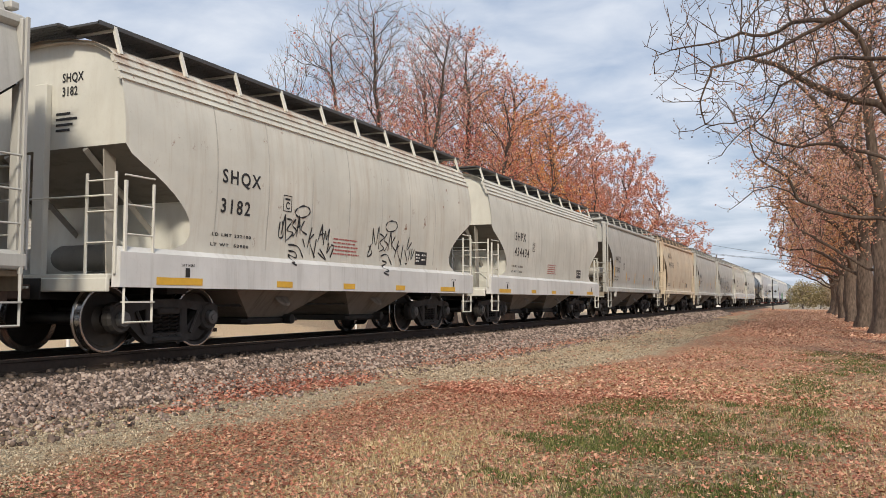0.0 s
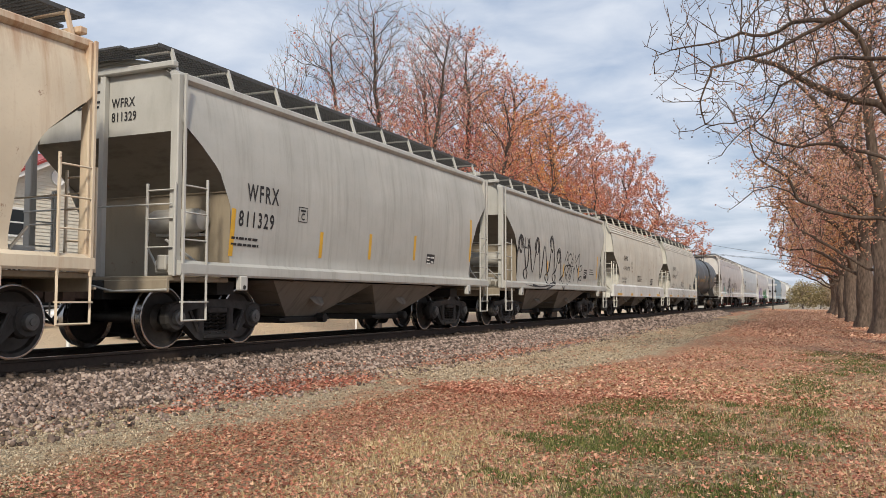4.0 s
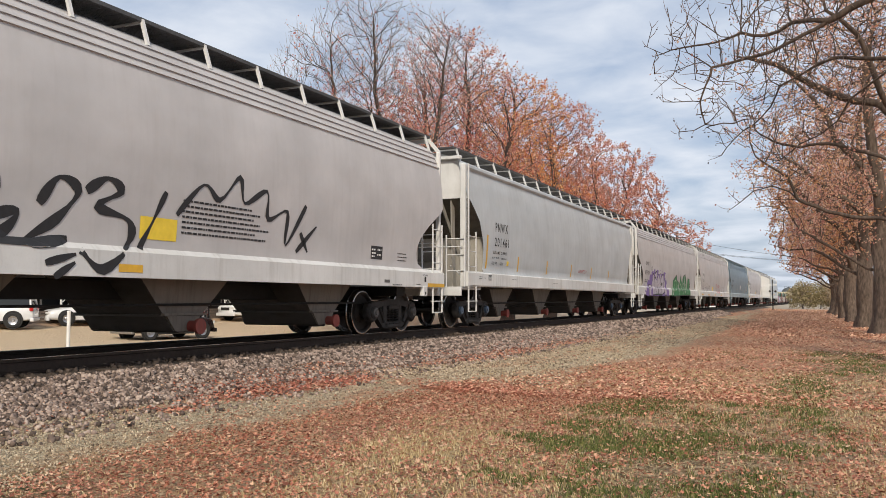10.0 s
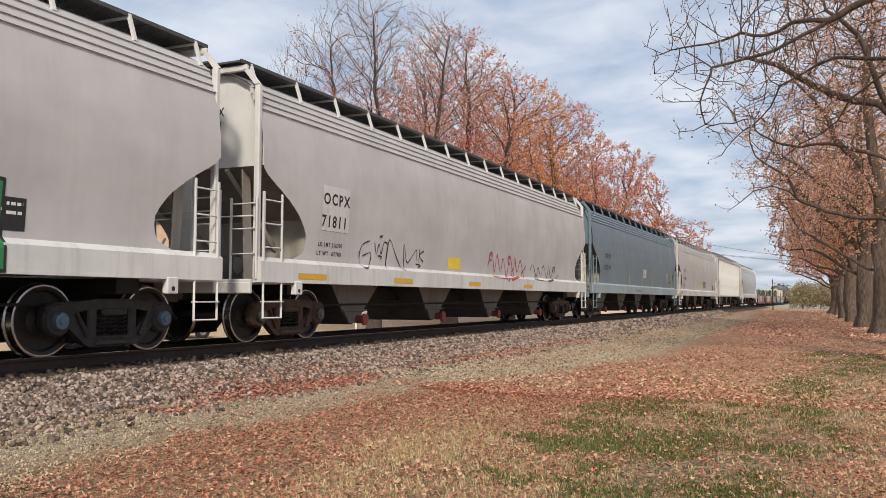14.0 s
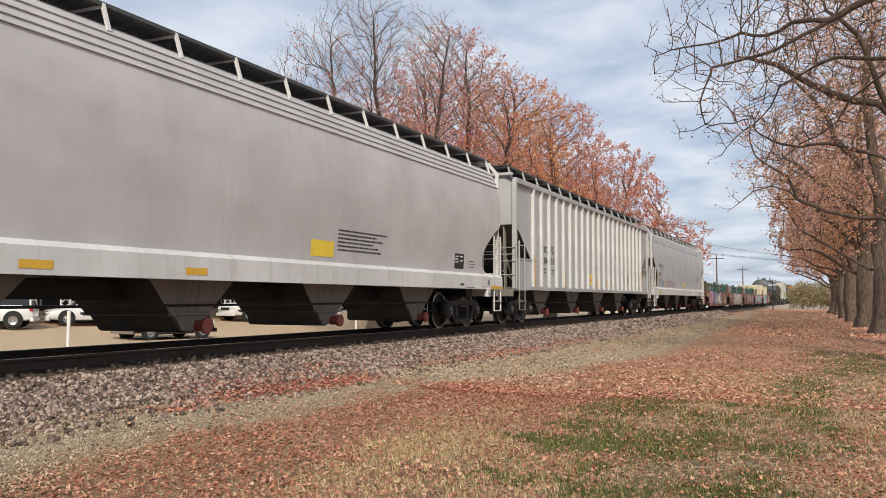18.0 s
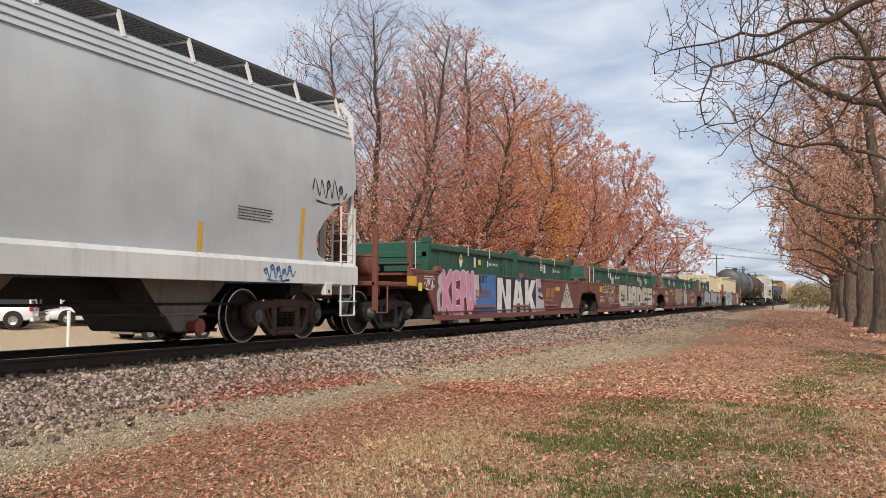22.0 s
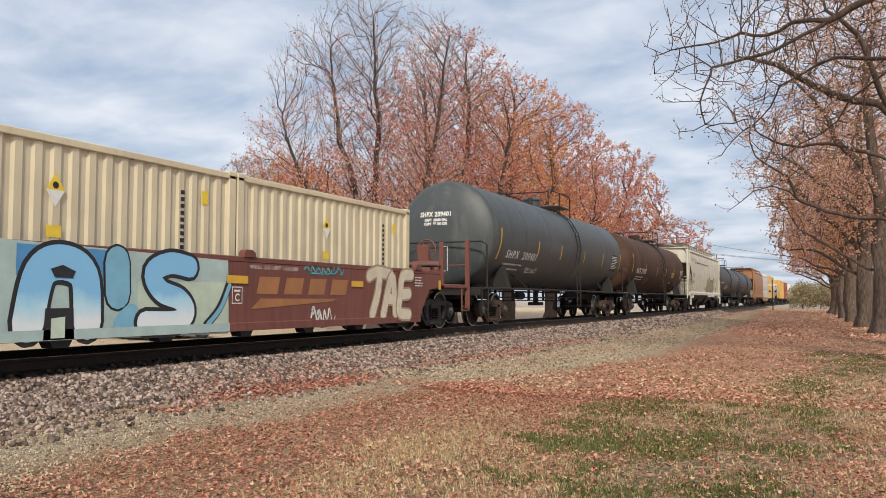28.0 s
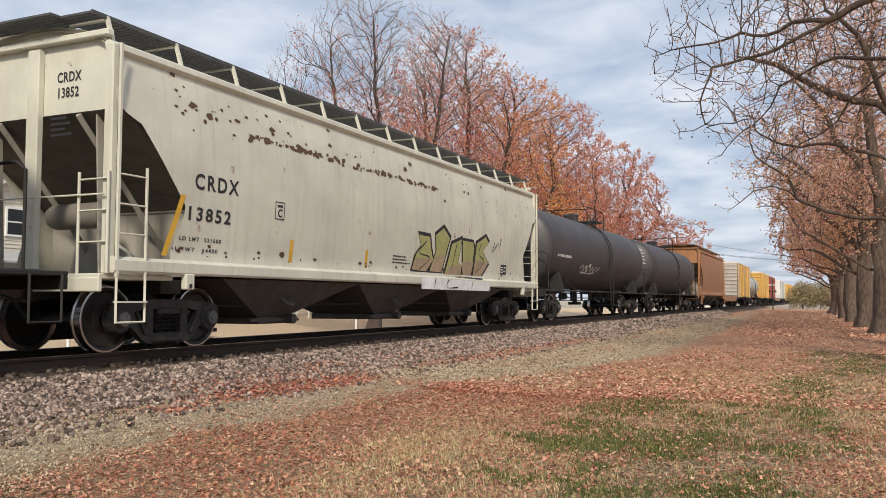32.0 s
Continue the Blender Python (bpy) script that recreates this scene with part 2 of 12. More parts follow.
def spaced(stops):
    out = [stops[0][0]]
    for (a, _), (b, step) in zip(stops, stops[1:]):
        n = max(1, round((b - a) / step))
        out += [a + (b - a) * (i + 1) / n for i in range(n)]
    return out


g = Geo()
xs = spaced([(-3000, 0), (-300, 900), (-60, 40), (-15, 3), (-12.3, 0.5), (-7.0, 0.15), (3.0, 0.3), (12, 1.5), (80, 17), (400, 80), (3000, 870)])
ys = spaced([(-600, 0), (-40, 140), (0, 5), (30, 0.4), (60, 1.2), (140, 5), (500, 60), (4500, 1000)])
g.sheet([[(x, y, ground_z(x, y) if abs(x) < 400 else 0.0) for x in xs] for y in ys])

mt, nt, bs = material("leaf_strewn_ground", 0.92)
co = nt.nodes.new("ShaderNodeTexCoord")
sp = nt.nodes.new("ShaderNodeSeparateXYZ")
nt.links.new(co.outputs["Object"], sp.inputs[0])


def math_node(nt, op, a, b=0.0, clamp=False):
    m = nt.nodes.new("ShaderNodeMath")
    m.operation, m.use_clamp = op, clamp
    for i, v in enumerate((a, b)):
        if isinstance(v, (int, float)):
            m.inputs[i].default_value = v
        else:
            nt.links.new(v, m.inputs[i])
    return m.outputs[0]


def band(x, lo, hi, soft):
    """1 between lo and hi, falling to 0 over soft."""
    a = math_node(nt, "DIVIDE", math_node(nt, "SUBTRACT", x, lo), soft, True)
    b = math_node(nt, "DIVIDE", math_node(nt, "SUBTRACT", hi, x), soft, True)
    return math_node(nt, "MULTIPLY", a, b)


def cells(scale, stretch=(1, 1, 1)):
    """Small pieces lying side by side: a random value each, and the distance to their middle."""
    mp = nt.nodes.new("ShaderNodeMapping")
    mp.inputs["Scale"].default_value = stretch
    vo = nt.nodes.new("ShaderNodeTexVoronoi")
    vo.inputs["Scale"].default_value = scale
    se = nt.nodes.new("ShaderNodeSeparateColor")
    nt.links.new(co.outputs["Object"], mp.inputs[0])
    nt.links.new(mp.outputs[0], vo.inputs["Vector"])
    nt.links.new(vo.outputs["Color"], se.inputs[0])
    return se.outputs[0], vo.outputs["Distance"]


def oval_patch(px, py, rx, ry):
    """1 in the middle of a patch of lawn, 0 at its ragged edge."""
    u = math_node(nt, "DIVIDE", math_node(nt, "SUBTRACT", XR, px), rx)
    v = math_node(nt, "DIVIDE", math_node(nt, "SUBTRACT", YR, py), ry)
    d = math_node(nt, "ADD", math_node(nt, "MULTIPLY", u, u), math_node(nt, "MULTIPLY", v, v))
    return math_node(nt, "SUBTRACT", 1.0, d, True)


wob = noise_node(nt, 0.55, 5, 0.6, (1, 0.45, 1))
wob2 = noise_node(nt, 3.0, 5, 0.65)
wob3 = noise_node(nt, 2.3, 5, 0.7)
X = math_node(nt, "ADD", sp.outputs[0], math_node(nt, "MULTIPLY", math_node(nt, "SUBTRACT", wob, 0.5), 1.9))
X = math_node(nt, "ADD", X, math_node(nt, "MULTIPLY", math_node(nt, "SUBTRACT", wob2, 0.5), 1.5))
XR = math_node(nt, "ADD", sp.outputs[0], math_node(nt, "MULTIPLY", math_node(nt, "SUBTRACT", wob2, 0.5), 1.6))
YR = math_node(nt, "ADD", sp.outputs[1], math_node(nt, "MULTIPLY", math_node(nt, "SUBTRACT", wob3, 0.5), 2.2))
fine = noise_node(nt, 55, 5, 0.7)
mid = noise_node(nt, 9, 6, 0.7)
leaf_c, leaf_d = cells(19)
frag_c, frag_d = cells(48, (1, 0.7, 1))
grit_c, grit_d = cells(62)
straw_c, straw_d = cells(60, (1, 0.35, 1))
dry = ramp(nt, math_node(nt, "ADD", math_node(nt, "MULTIPLY", straw_c, 0.55), math_node(nt, "MULTIPLY", fine, 0.45)), [(0.22, (0.17, 0.105, 0.05)), (0.50, (0.44, 0.31, 0.16)), (0.75, (0.70, 0.56, 0.35))])
green = ramp(nt, math_node(nt, "ADD", math_node(nt, "MULTIPLY", straw_c, 0.5), math_node(nt, "MULTIPLY", fine, 0.5)), [(0.25, (0.026, 0.036, 0.009)), (0.55, (0.105, 0.115, 0.034)), (0.80, (0.30, 0.25, 0.10))])
LITTER = [(0.0, (0.16, 0.065, 0.035)), (0.30, (0.46, 0.19, 0.100)), (0.60, (0.68, 0.345, 0.195)), (0.85, (0.80, 0.50, 0.30)), (1.0, (0.84, 0.66, 0.44))]
litter = ramp(nt, frag_c, LITTER)
litter = blend(nt, ramp(nt, mid, [(0.42, (0, 0, 0)), (0.58, (1, 1, 1))]), litter, ramp(nt, leaf_c, LITTER))
litter = blend(nt, ramp(nt, frag_d, [(0.45, (0, 0, 0)), (0.80, (0.5,) * 3)]), litter, (0.16, 0.085, 0.040))
red_litter = blend(nt, 0.45, litter, ramp(nt, frag_c, [(0.0, (0.26, 0.07, 0.05)), (0.5, (0.55, 0.19, 0.13)), (1.0, (0.72, 0.33, 0.22))]))
grit = ramp(nt, grit_c, [(0.0, (0.17, 0.118, 0.068)), (0.25, (0.58, 0.445, 0.285)), (0.6, (0.78, 0.63, 0.42)), (1.0, (0.95, 0.84, 0.63))])
grit = blend(nt, ramp(nt, grit_d, [(0.40, (0, 0, 0)), (0.75, (0.8,) * 3)]), grit, (0.25, 0.20, 0.135))
grit = blend(nt, ramp(nt, wob3, [(0.53, (0, 0, 0)), (0.66, (0.6,) * 3)]), grit, dry)
verge = noise_node(nt, 1.1, 6, 0.72, (1, 0.38, 1))
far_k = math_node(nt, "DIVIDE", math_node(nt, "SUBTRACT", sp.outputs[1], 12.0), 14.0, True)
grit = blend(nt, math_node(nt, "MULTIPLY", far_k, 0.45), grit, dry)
grit = blend(nt, ramp(nt, verge, [(0.52, (0, 0, 0)), (0.60, (0.85,) * 3)]), grit, litter)
grit = blend(nt, ramp(nt, noise_node(nt, 14, 5, 0.75), [(0.55, (0, 0, 0)), (0.68, (0.4,) * 3)]), grit, (0.22, 0.165, 0.105))
stone = ramp(nt, fine, [(0.30, (0.025, 0.020, 0.017)), (0.55, (0.085, 0.066, 0.054)), (0.80, (0.20, 0.155, 0.125))])
sand = ramp(nt, fine, [(0.30, (0.62, 0.46, 0.29)), (0.60, (0.76, 0.58, 0.38)), (0.85, (0.84, 0.68, 0.48))])
gp = noise_node(nt, 0.42, 5, 0.62)
lawn = blend(nt, ramp(nt, gp, [(0.53, (0, 0, 0)), (0.66, (0.85,) * 3)]), dry, green)
lp = noise_node(nt, 0.35, 6, 0.7, (1, 0.6, 1))
far = math_node(nt, "MULTIPLY", math_node(nt, "DIVIDE", math_node(nt, "SUBTRACT", sp.outputs[1], 7.0), 22.0, True), 0.30)
lk = ramp(nt, math_node(nt, "ADD", math_node(nt, "MULTIPLY", math_node(nt, "ADD", lp, mid), 0.5), far), [(0.44, (0, 0, 0)), (0.57, (0.9,) * 3)])
patches = [(-1.4, 8.7, 0.95, 1.5), (-2.25, 7.75, 0.70, 0.60), (-1.9, 10.6, 1.2, 1.9), (-1.05, 6.5, 1.0, 1.7), (-0.6, 9.4, 0.95, 2.2), (-2.1, 6.0, 0.3, 0.25), (-3.5, 5.3, 0.25, 0.2), (-0.1, 13.5, 0.9, 4.0), (0.5, 20.0, 1.0, 6.0)]
grass_k = oval_patch(*patches[0])
for one in patches[1:]:
    grass_k = math_node(nt, "MAXIMUM", grass_k, oval_patch(*one))
grass_k = math_node(nt, "MULTIPLY", math_node(nt, "MULTIPLY", grass_k, 2.2, True), ramp(nt, mid, [(0.44, (0.0,) * 3), (0.56, (1, 1, 1))]))
lawn = blend(nt, math_node(nt, "MULTIPLY", lk, math_node(nt, "SUBTRACT", 1.0, math_node(nt, "MULTIPLY", grass_k, 0.8))), lawn, litter)
lawn = blend(nt, math_node(nt, "MULTIPLY", grass_k, 0.50), lawn, green)
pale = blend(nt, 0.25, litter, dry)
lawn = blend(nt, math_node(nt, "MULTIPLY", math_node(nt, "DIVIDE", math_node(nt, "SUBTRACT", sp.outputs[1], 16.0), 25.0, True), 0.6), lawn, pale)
lawn = blend(nt, math_node(nt, "MULTIPLY", oval_patch(0.25, 8.5, 0.45, 0.8), 1.6, True), lawn, (0.40, 0.30, 0.19))
widen = math_node(nt, "DIVIDE", math_node(nt, "SUBTRACT", sp.outputs[1], 10.5), 10.0, True)
narrow = math_node(nt, "DIVIDE", math_node(nt, "SUBTRACT", sp.outputs[1], 26.0), 90.0, True)
edge_x = math_node(nt, "ADD", -5.5, math_node(nt, "SUBTRACT", math_node(nt, "MULTIPLY", widen, 1.8), math_node(nt, "MULTIPLY", narrow, 3.4)))
c = blend(nt, band(X, -7.9, edge_x, 0.4), lawn, grit)
c = blend(nt, math_node(nt, "MULTIPLY", band(XR, -7.9, -6.75, 0.25), math_node(nt, "MULTIPLY", math_node(nt, "DIVIDE", math_node(nt, "SUBTRACT", YR, 7.9), 0.6, True), ramp(nt, lp, [(0.42, (0, 0, 0)), (0.54, (0.92,) * 3)]))), c, red_litter)
c = blend(nt, band(XR, TRACK_X - 2.7, TRACK_X + 2.15, 0.25), c, stone)
c = blend(nt, band(X, -400.0, -13.0, 0.6), c, sand)
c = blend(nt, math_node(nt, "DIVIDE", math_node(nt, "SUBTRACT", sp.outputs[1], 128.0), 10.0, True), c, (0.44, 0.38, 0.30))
nt.links.new(c, bs.inputs["Base Color"])
bump(nt, bs, math_node(nt, "ADD", math_node(nt, "ADD", fine, mid), math_node(nt, "MULTIPLY", math_node(nt, "ADD", frag_c, grit_c), 0.35)), 1.0, 0.05)
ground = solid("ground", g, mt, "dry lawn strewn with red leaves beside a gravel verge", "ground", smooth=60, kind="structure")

# ---- railway track ----
track = thing("railway_track", "single railway track with dark rails on timber ties in ballast", "track", (TRACK_X, 0, RAIL_Z))
track["kind"] = "structure"
prof = [(-0.07, -0.175), (0.07, -0.175), (0.07, -0.163), (0.014, -0.145), (0.010, -0.045), (0.036, -0.034), (0.036, -0.006), (0.026, 0.0),
        (-0.026, 0.0), (-0.036, -0.006), (-0.036, -0.034), (-0.010, -0.045), (-0.014, -0.145), (-0.07, -0.163)]
for sx in (-0.755, 0.755):
    rail = part("rail", Geo().prism([(sx + a, b) for a, b in prof], "y", -120, 780), M_RAILSIDE, track, "rail with a rusty web")
    part("running_surface", Geo().box(sx - 0.022, sx + 0.022, -120, 780, 0.001, 0.004), M_TREAD, rail, "polished steel railhead")
tie_me = Geo().box(-1.30, 1.30, -0.115, 0.115, -0.36, -0.178, 0.012).mesh("tie", M_TIE)
plate_me = Geo().box(-0.19, 0.19, -0.09, 0.09, -0.178, -0.166, 0.004).mesh("tie_plate", M_RAILSIDE)
rnd = random.Random(3)


# ---- train: running gear ----
MESH = {}


def shared(key, make):
    if key not in MESH:
        MESH[key] = make()
    return MESH[key]


def wheelset_mesh():
    g = Geo()
    r = 0.457
    for s in (-1, 1):
        prof = [(0.09, 0.78), (0.12, 0.80), (0.15, 0.78), (0.20, 0.745), (0.36, 0.755), (0.385, 0.80), (0.43, 0.815), (r, 0.81), (r + 0.002, 0.70),
                (r + 0.025, 0.69), (r + 0.025, 0.672), (0.40, 0.665), (0.36, 0.70), (0.2, 0.70), (0.13, 0.66), (0.09, 0.66)]
        g.lathe([(a, b * s) for a, b in prof], 30, "x")
    g.lathe([(0.085, -1.05), (0.085, 1.05)], 14, "x", closed=True)
    me = g.mesh("wheelset", M_WHEEL, 35)
    me.materials.append(M_TREAD)
    for p in me.polygons:
        rad = math.hypot(p.center.y, p.center.z)
        if rad > 0.435 and 0.66 < abs(p.center.x) < 0.83:
            p.material_index = 1
    return me


def frame_mesh(mat):
    """A cast side frame: a bowed top member, a lower tension member, columns, and open windows between."""
    g = Geo()
    top = [(-1.07, 0.46), (-1.08, 0.60), (-0.98, 0.67), (-0.80, 0.69), (-0.50, 0.70), (-0.30, 0.73), (0.30, 0.73), (0.50, 0.70), (0.80, 0.69), (0.98, 0.67), (1.08, 0.60), (1.07, 0.46), (0.92, 0.42), (0.76, 0.52), (0.45, 0.59), (-0.45, 0.59), (-0.76, 0.52), (-0.92, 0.42)]
    g.prism(top, "x", 0.93, 1.07)
    g.prism([(-0.86, 0.40), (-0.82, 0.54), (-0.64, 0.58), (-0.34, 0.25), (0.34, 0.25), (0.64, 0.58), (0.82, 0.54), (0.86, 0.40), (0.72, 0.36), (0.47, 0.15), (0.38, 0.11), (-0.38, 0.11), (-0.47, 0.15), (-0.72, 0.36)], "x", 0.94, 1.06)
    for s in (-1, 1):
        a, b = sorted((s * 0.27, s * 0.42))
        g.box(0.935, 1.065, a, b, 0.2, 0.64, 0.02)
        g.lathe([(0.001, 0.92), (0.20, 0.92), (0.22, 0.95), (0.22, 1.04), (0.19, 1.085), (0.001, 1.085)], 14, "x", (0, s * 0.889, 0.47))
        g.box(0.93, 1.08, s * 0.889 - 0.19, s * 0.889 + 0.19, 0.50, 0.66, 0.03)
        g.tube([(1.075, s * 0.62, 0.56), (1.085, s * 0.44, 0.24)], 0.028, 6)
    g.box(0.92, 1.10, -0.22, 0.22, 0.51, 0.61, 0.02)
    g.box(0.93, 1.09, -0.30, 0.30, 0.12, 0.20, 0.02)
    return g.mesh("side_frame", mat)


def spring_mesh():
    coil = [(1.010 + 0.068 * math.cos(q * math.pi / 3), 0.068 * math.sin(q * math.pi / 3), 0.205 + 0.30 * q / 33) for q in range(34)]
    return Geo().tube(coil, 0.018, 3).mesh("spring", M_TRUCK, 60)


def cap_mesh(mat):
    return Geo().lathe([(0.001, 0.075), (0.045, 0.075), (0.05, 0.06), (0.10, 0.055), (0.112, 0.03), (0.112, -0.06), (0.13, -0.07)], 16, "x").mesh("bearing_cap", mat, 40)


WHEELS = []          # (wheelset, the thing that carries it)


def truck(car, y, mat=None, cap=None, spread=0.889):
    mat, cap = mat or M_TRUCK, cap or M_CAP
    bol = shared(("bolster", mat.name), lambda: Geo().box(-1.0, 1.0, -0.19, 0.19, 0.42, 0.60, 0.03).box(-0.28, 0.28, -0.28, 0.28, 0.58, 0.74, 0.02)
                 .box(-0.85, 0.85, -0.55, -0.47, 0.38, 0.5, 0.02).box(-0.85, 0.85, 0.47, 0.55, 0.38, 0.5, 0.02)
                 .box(0.86, 0.93, -0.27, 0.27, 0.18, 0.52, 0.01).box(-0.93, -0.86, -0.27, 0.27, 0.18, 0.52, 0.01).mesh("truck", mat))
    tr = part("truck", bol, None, car, "", (0, y, 0))
    fm = shared(("frame", mat.name), lambda: frame_mesh(mat))
    for s in (1, -1):
        turn = Matrix.Rotation(0 if s > 0 else math.pi, 4, "Z")
        part("side_frame", fm, None, tr, "", turn)
        for q in (-0.17, 0.0, 0.17):
            part("spring", shared("spring", spring_mesh), None, tr, "", turn @ Matrix.Translation((0, q, 0)))
        for a in (-spread, spread):
            part("bearing_cap", shared(("cap", cap.name), lambda: cap_mesh(cap)), None, tr, "", Matrix.Translation((s * 1.09, a, 0.455)) @ turn)
    for a in (-spread, spread):
        ws = part("wheelset", shared("wheelset", wheelset_mesh), None, tr, "dark steel wheels on an axle", (0, a, 0.457))
        WHEELS.append((ws, car, (0, a, 0.457)))
    return tr


def coupler_mesh():
    g = Geo().box(-0.10, 0.10, 0.0, 0.45, 0.72, 0.92, 0.02)
    g.prism([(-0.16, 0.42), (0.13, 0.42), (0.15, 0.62), (0.05, 0.70), (-0.02, 0.60), (-0.06, 0.70), (-0.2, 0.66)], "z", 0.68, 0.96)
    return g.mesh("coupler", M_TRUCK_RUST)


def couplers(car, y):
    for s in (1, -1):
        part("coupler", shared("coupler", coupler_mesh), None, car, "", Matrix.Translation((0, s * y, 0)) @ Matrix.Rotation(0 if s > 0 else math.pi, 4, "Z"))
        part("air_hose", shared("hose", lambda: Geo().tube([(0.3, -0.15, 0.82), (0.32, 0.1, 0.75), (0.3, 0.3, 0.52), (0.22, 0.5, 0.40), (0.1, 0.66, 0.42)], 0.022, 6).mesh("air_hose", M_HOSE, 60)),
             None, car, "", Matrix.Translation((0, s * y, 0)) @ Matrix.Rotation(0 if s > 0 else math.pi, 4, "Z"))


# ---- train: writing, stripes and spray paint ----
def letters(body, size, bold=0.0, shear=0.0, space=1.0, wide=1.0):
    cu = bpy.data.curves.new("lettering", "FONT")
    cu.body, cu.size, cu.offset, cu.shear, cu.space_character, cu.resolution_u = body, size, bold, shear, space, 3
    cu.space_line = 0.95
    ob = bpy.data.objects.new("lettering", cu)
    me = bpy.data.meshes.new_from_object(ob)
    pts = [(v.co.x * wide, v.co.y) for v in me.vertices]
    faces = [tuple(p.vertices) for p in me.polygons]
    bpy.data.objects.remove(ob)
    bpy.data.meshes.remove(me)
    bpy.data.curves.remove(cu)
    return pts, faces


def drape(pts, faces, y, z, skin, proud, side=1, tilt=0.0, fine=0.0):
    """Lays flat shapes on a car's side, whose half width at each height skin() gives."""
    c, s = math.cos(tilt), math.sin(tilt)
    out = []
    for a, b in pts:
        yy, zz = y + a * c - b * s, z + a * s + b * c
        out.append((side * (skin(zz) + proud), yy * 1.0, zz))
    return Geo().add(out, faces)


def sign(car, name, body, y, z, size, mat, skin, bold=0.0, proud=0.006, shear=0.0, wide=0.8, space=1.08, tilt=0.0, label=""):
    pts, faces = letters(body, size, bold, shear, space, wide)
    me = drape(pts, faces, y, z, skin, proud, 1, tilt).mesh(name, mat, fix=False)
    return part(name, me, None, car, label)


def end_sign(car, body, x, y, z, size, mat, bold=0.004):
    pts, faces = letters(body, size, bold, 0, 1.08, 0.8)
    me = Geo().add([(x + a, y, z + b) for a, b in pts], faces).mesh("lettering", mat, fix=False)
    return part("lettering", me, None, car)


def bars(car, y, z, w, rows, mat, skin, h=0.035, gap=0.03, seed=0, name="stencil_text", proud=0.006):
    """Small writing that nobody could read, as plain bars the size of its words."""
    r = random.Random(seed * 7 + rows)
    g = Geo()
    t = h * 0.72
    for k in range(rows):
        a, zz = 0.0, z - k * (h + gap)
        end = w * r.uniform(0.7, 1.0)
        while a < end:
            b = min(end, a + r.uniform(0.6, 2.6) * h)
            g.add([(skin(zz) + proud, y + a, zz), (skin(zz) + proud, y + b, zz), (skin(zz + t) + proud, y + b, zz + t), (skin(zz + t) + proud, y + a, zz + t)], [(0, 1, 2, 3)])
            a = b + 0.42 * h
    words = part(name, g.mesh(name, mat, fix=False), None, car)
    words["kind"] = "stuff"
    return words


def patch(car, name, y0, y1, z0, z1, mat, skin, proud=0.006, lean=0.0, label="", n=4):
    rows = []
    for i in range(n + 1):
        zz = z0 + (z1 - z0) * i / n
        d = lean * i / n
        rows.append([(skin(zz) + proud, y0 + d, zz), (skin(zz) + proud, y1 + d, zz)])
    ob = part(name, Geo().sheet(rows).mesh(name, mat, fix=False), None, car, label)
    if name == "black_label":
        bars(ob, y0 + 0.03, z1 - 0.09, (y1 - y0) * 0.40, 3, M_LETTER_W, skin, 0.045, 0.022, int(y0 * 10) + 50, "label_print", proud + 0.003)
        bars(ob, y0 + (y1 - y0) * 0.55, z1 - 0.09, (y1 - y0) * 0.40, 2, M_LETTER_W, skin, 0.05, 0.05, int(y0 * 10) + 51, "label_print", proud + 0.003)
    return ob


def outline_box(car, y, z, w, h, mat, skin, t=0.014):
    """The square loading mark: a thin frame round one letter under a line of small print."""
    g = Geo()
    for a0, a1, b0, b1 in ((0, w, 0, t), (0, w, h - t, h), (0, t, t, h - t), (w - t, w, t, h - t), (w * 0.2, w * 0.8, h * 0.70, h * 0.82)):
        g.add([(skin(z + b0) + 0.006, y + a0, z + b0), (skin(z + b0) + 0.006, y + a1, z + b0), (skin(z + b1) + 0.006, y + a1, z + b1), (skin(z + b1) + 0.006, y + a0, z + b1)], [(0, 1, 2, 3)])
    box = part("plate_mark", g.mesh("plate_mark", mat, fix=False), None, car)
    pts, faces = letters("C", h * 0.62, 0.004)
    part("plate_letter", drape(pts, faces, y + w * 0.28, z + h * 0.16, skin, 0.006).mesh("plate_letter", mat, fix=False), None, box)
    return box


def fat_line(spec, pts, width, mat, proud, name="graffiti_stroke"):
    """One broad stroke of spray paint with round ends."""
    car, skin = spec[0], spec[1]
    p = [Vector(q) for q in pts]
    fine = []
    for i in range(len(p) - 1):
        p0, p1, p2, p3 = p[max(i - 1, 0)], p[i], p[i + 1], p[min(i + 2, len(p) - 1)]
        for k in range(6):
            t = k / 6
            fine.append(0.5 * ((2 * p1) + (p2 - p0) * t + (2 * p0 - 5 * p1 + 4 * p2 - p3) * t * t + (3 * p1 - p0 - 3 * p2 + p3) * t ** 3))
    fine.append(p[-1])
    r, m, rows = width / 2, len(fine), []

    def row(q, n, k):
        a, b = q + n * k, q - n * k
        lift = proud + 0.00012 * len(rows)
        rows.append([(skin(a.y) + lift, a.x, a.y), (skin(b.y) + lift, b.x, b.y)])
    for i, q in enumerate(fine):
        d = (fine[min(i + 1, m - 1)] - fine[max(i - 1, 0)]).normalized()
        n = Vector((-d.y, d.x))
        if i == 0:
            for a in (85, 60, 35):
                row(q - d * r * math.sin(radians(a)), n, r * math.cos(radians(a)))
        row(q, n, r)
        if i == m - 1:
            for a in (35, 60, 85):
                row(q + d * r * math.sin(radians(a)), n, r * math.cos(radians(a)))
    part(name, Geo().sheet(rows).mesh(name, mat, fix=False), None, car)


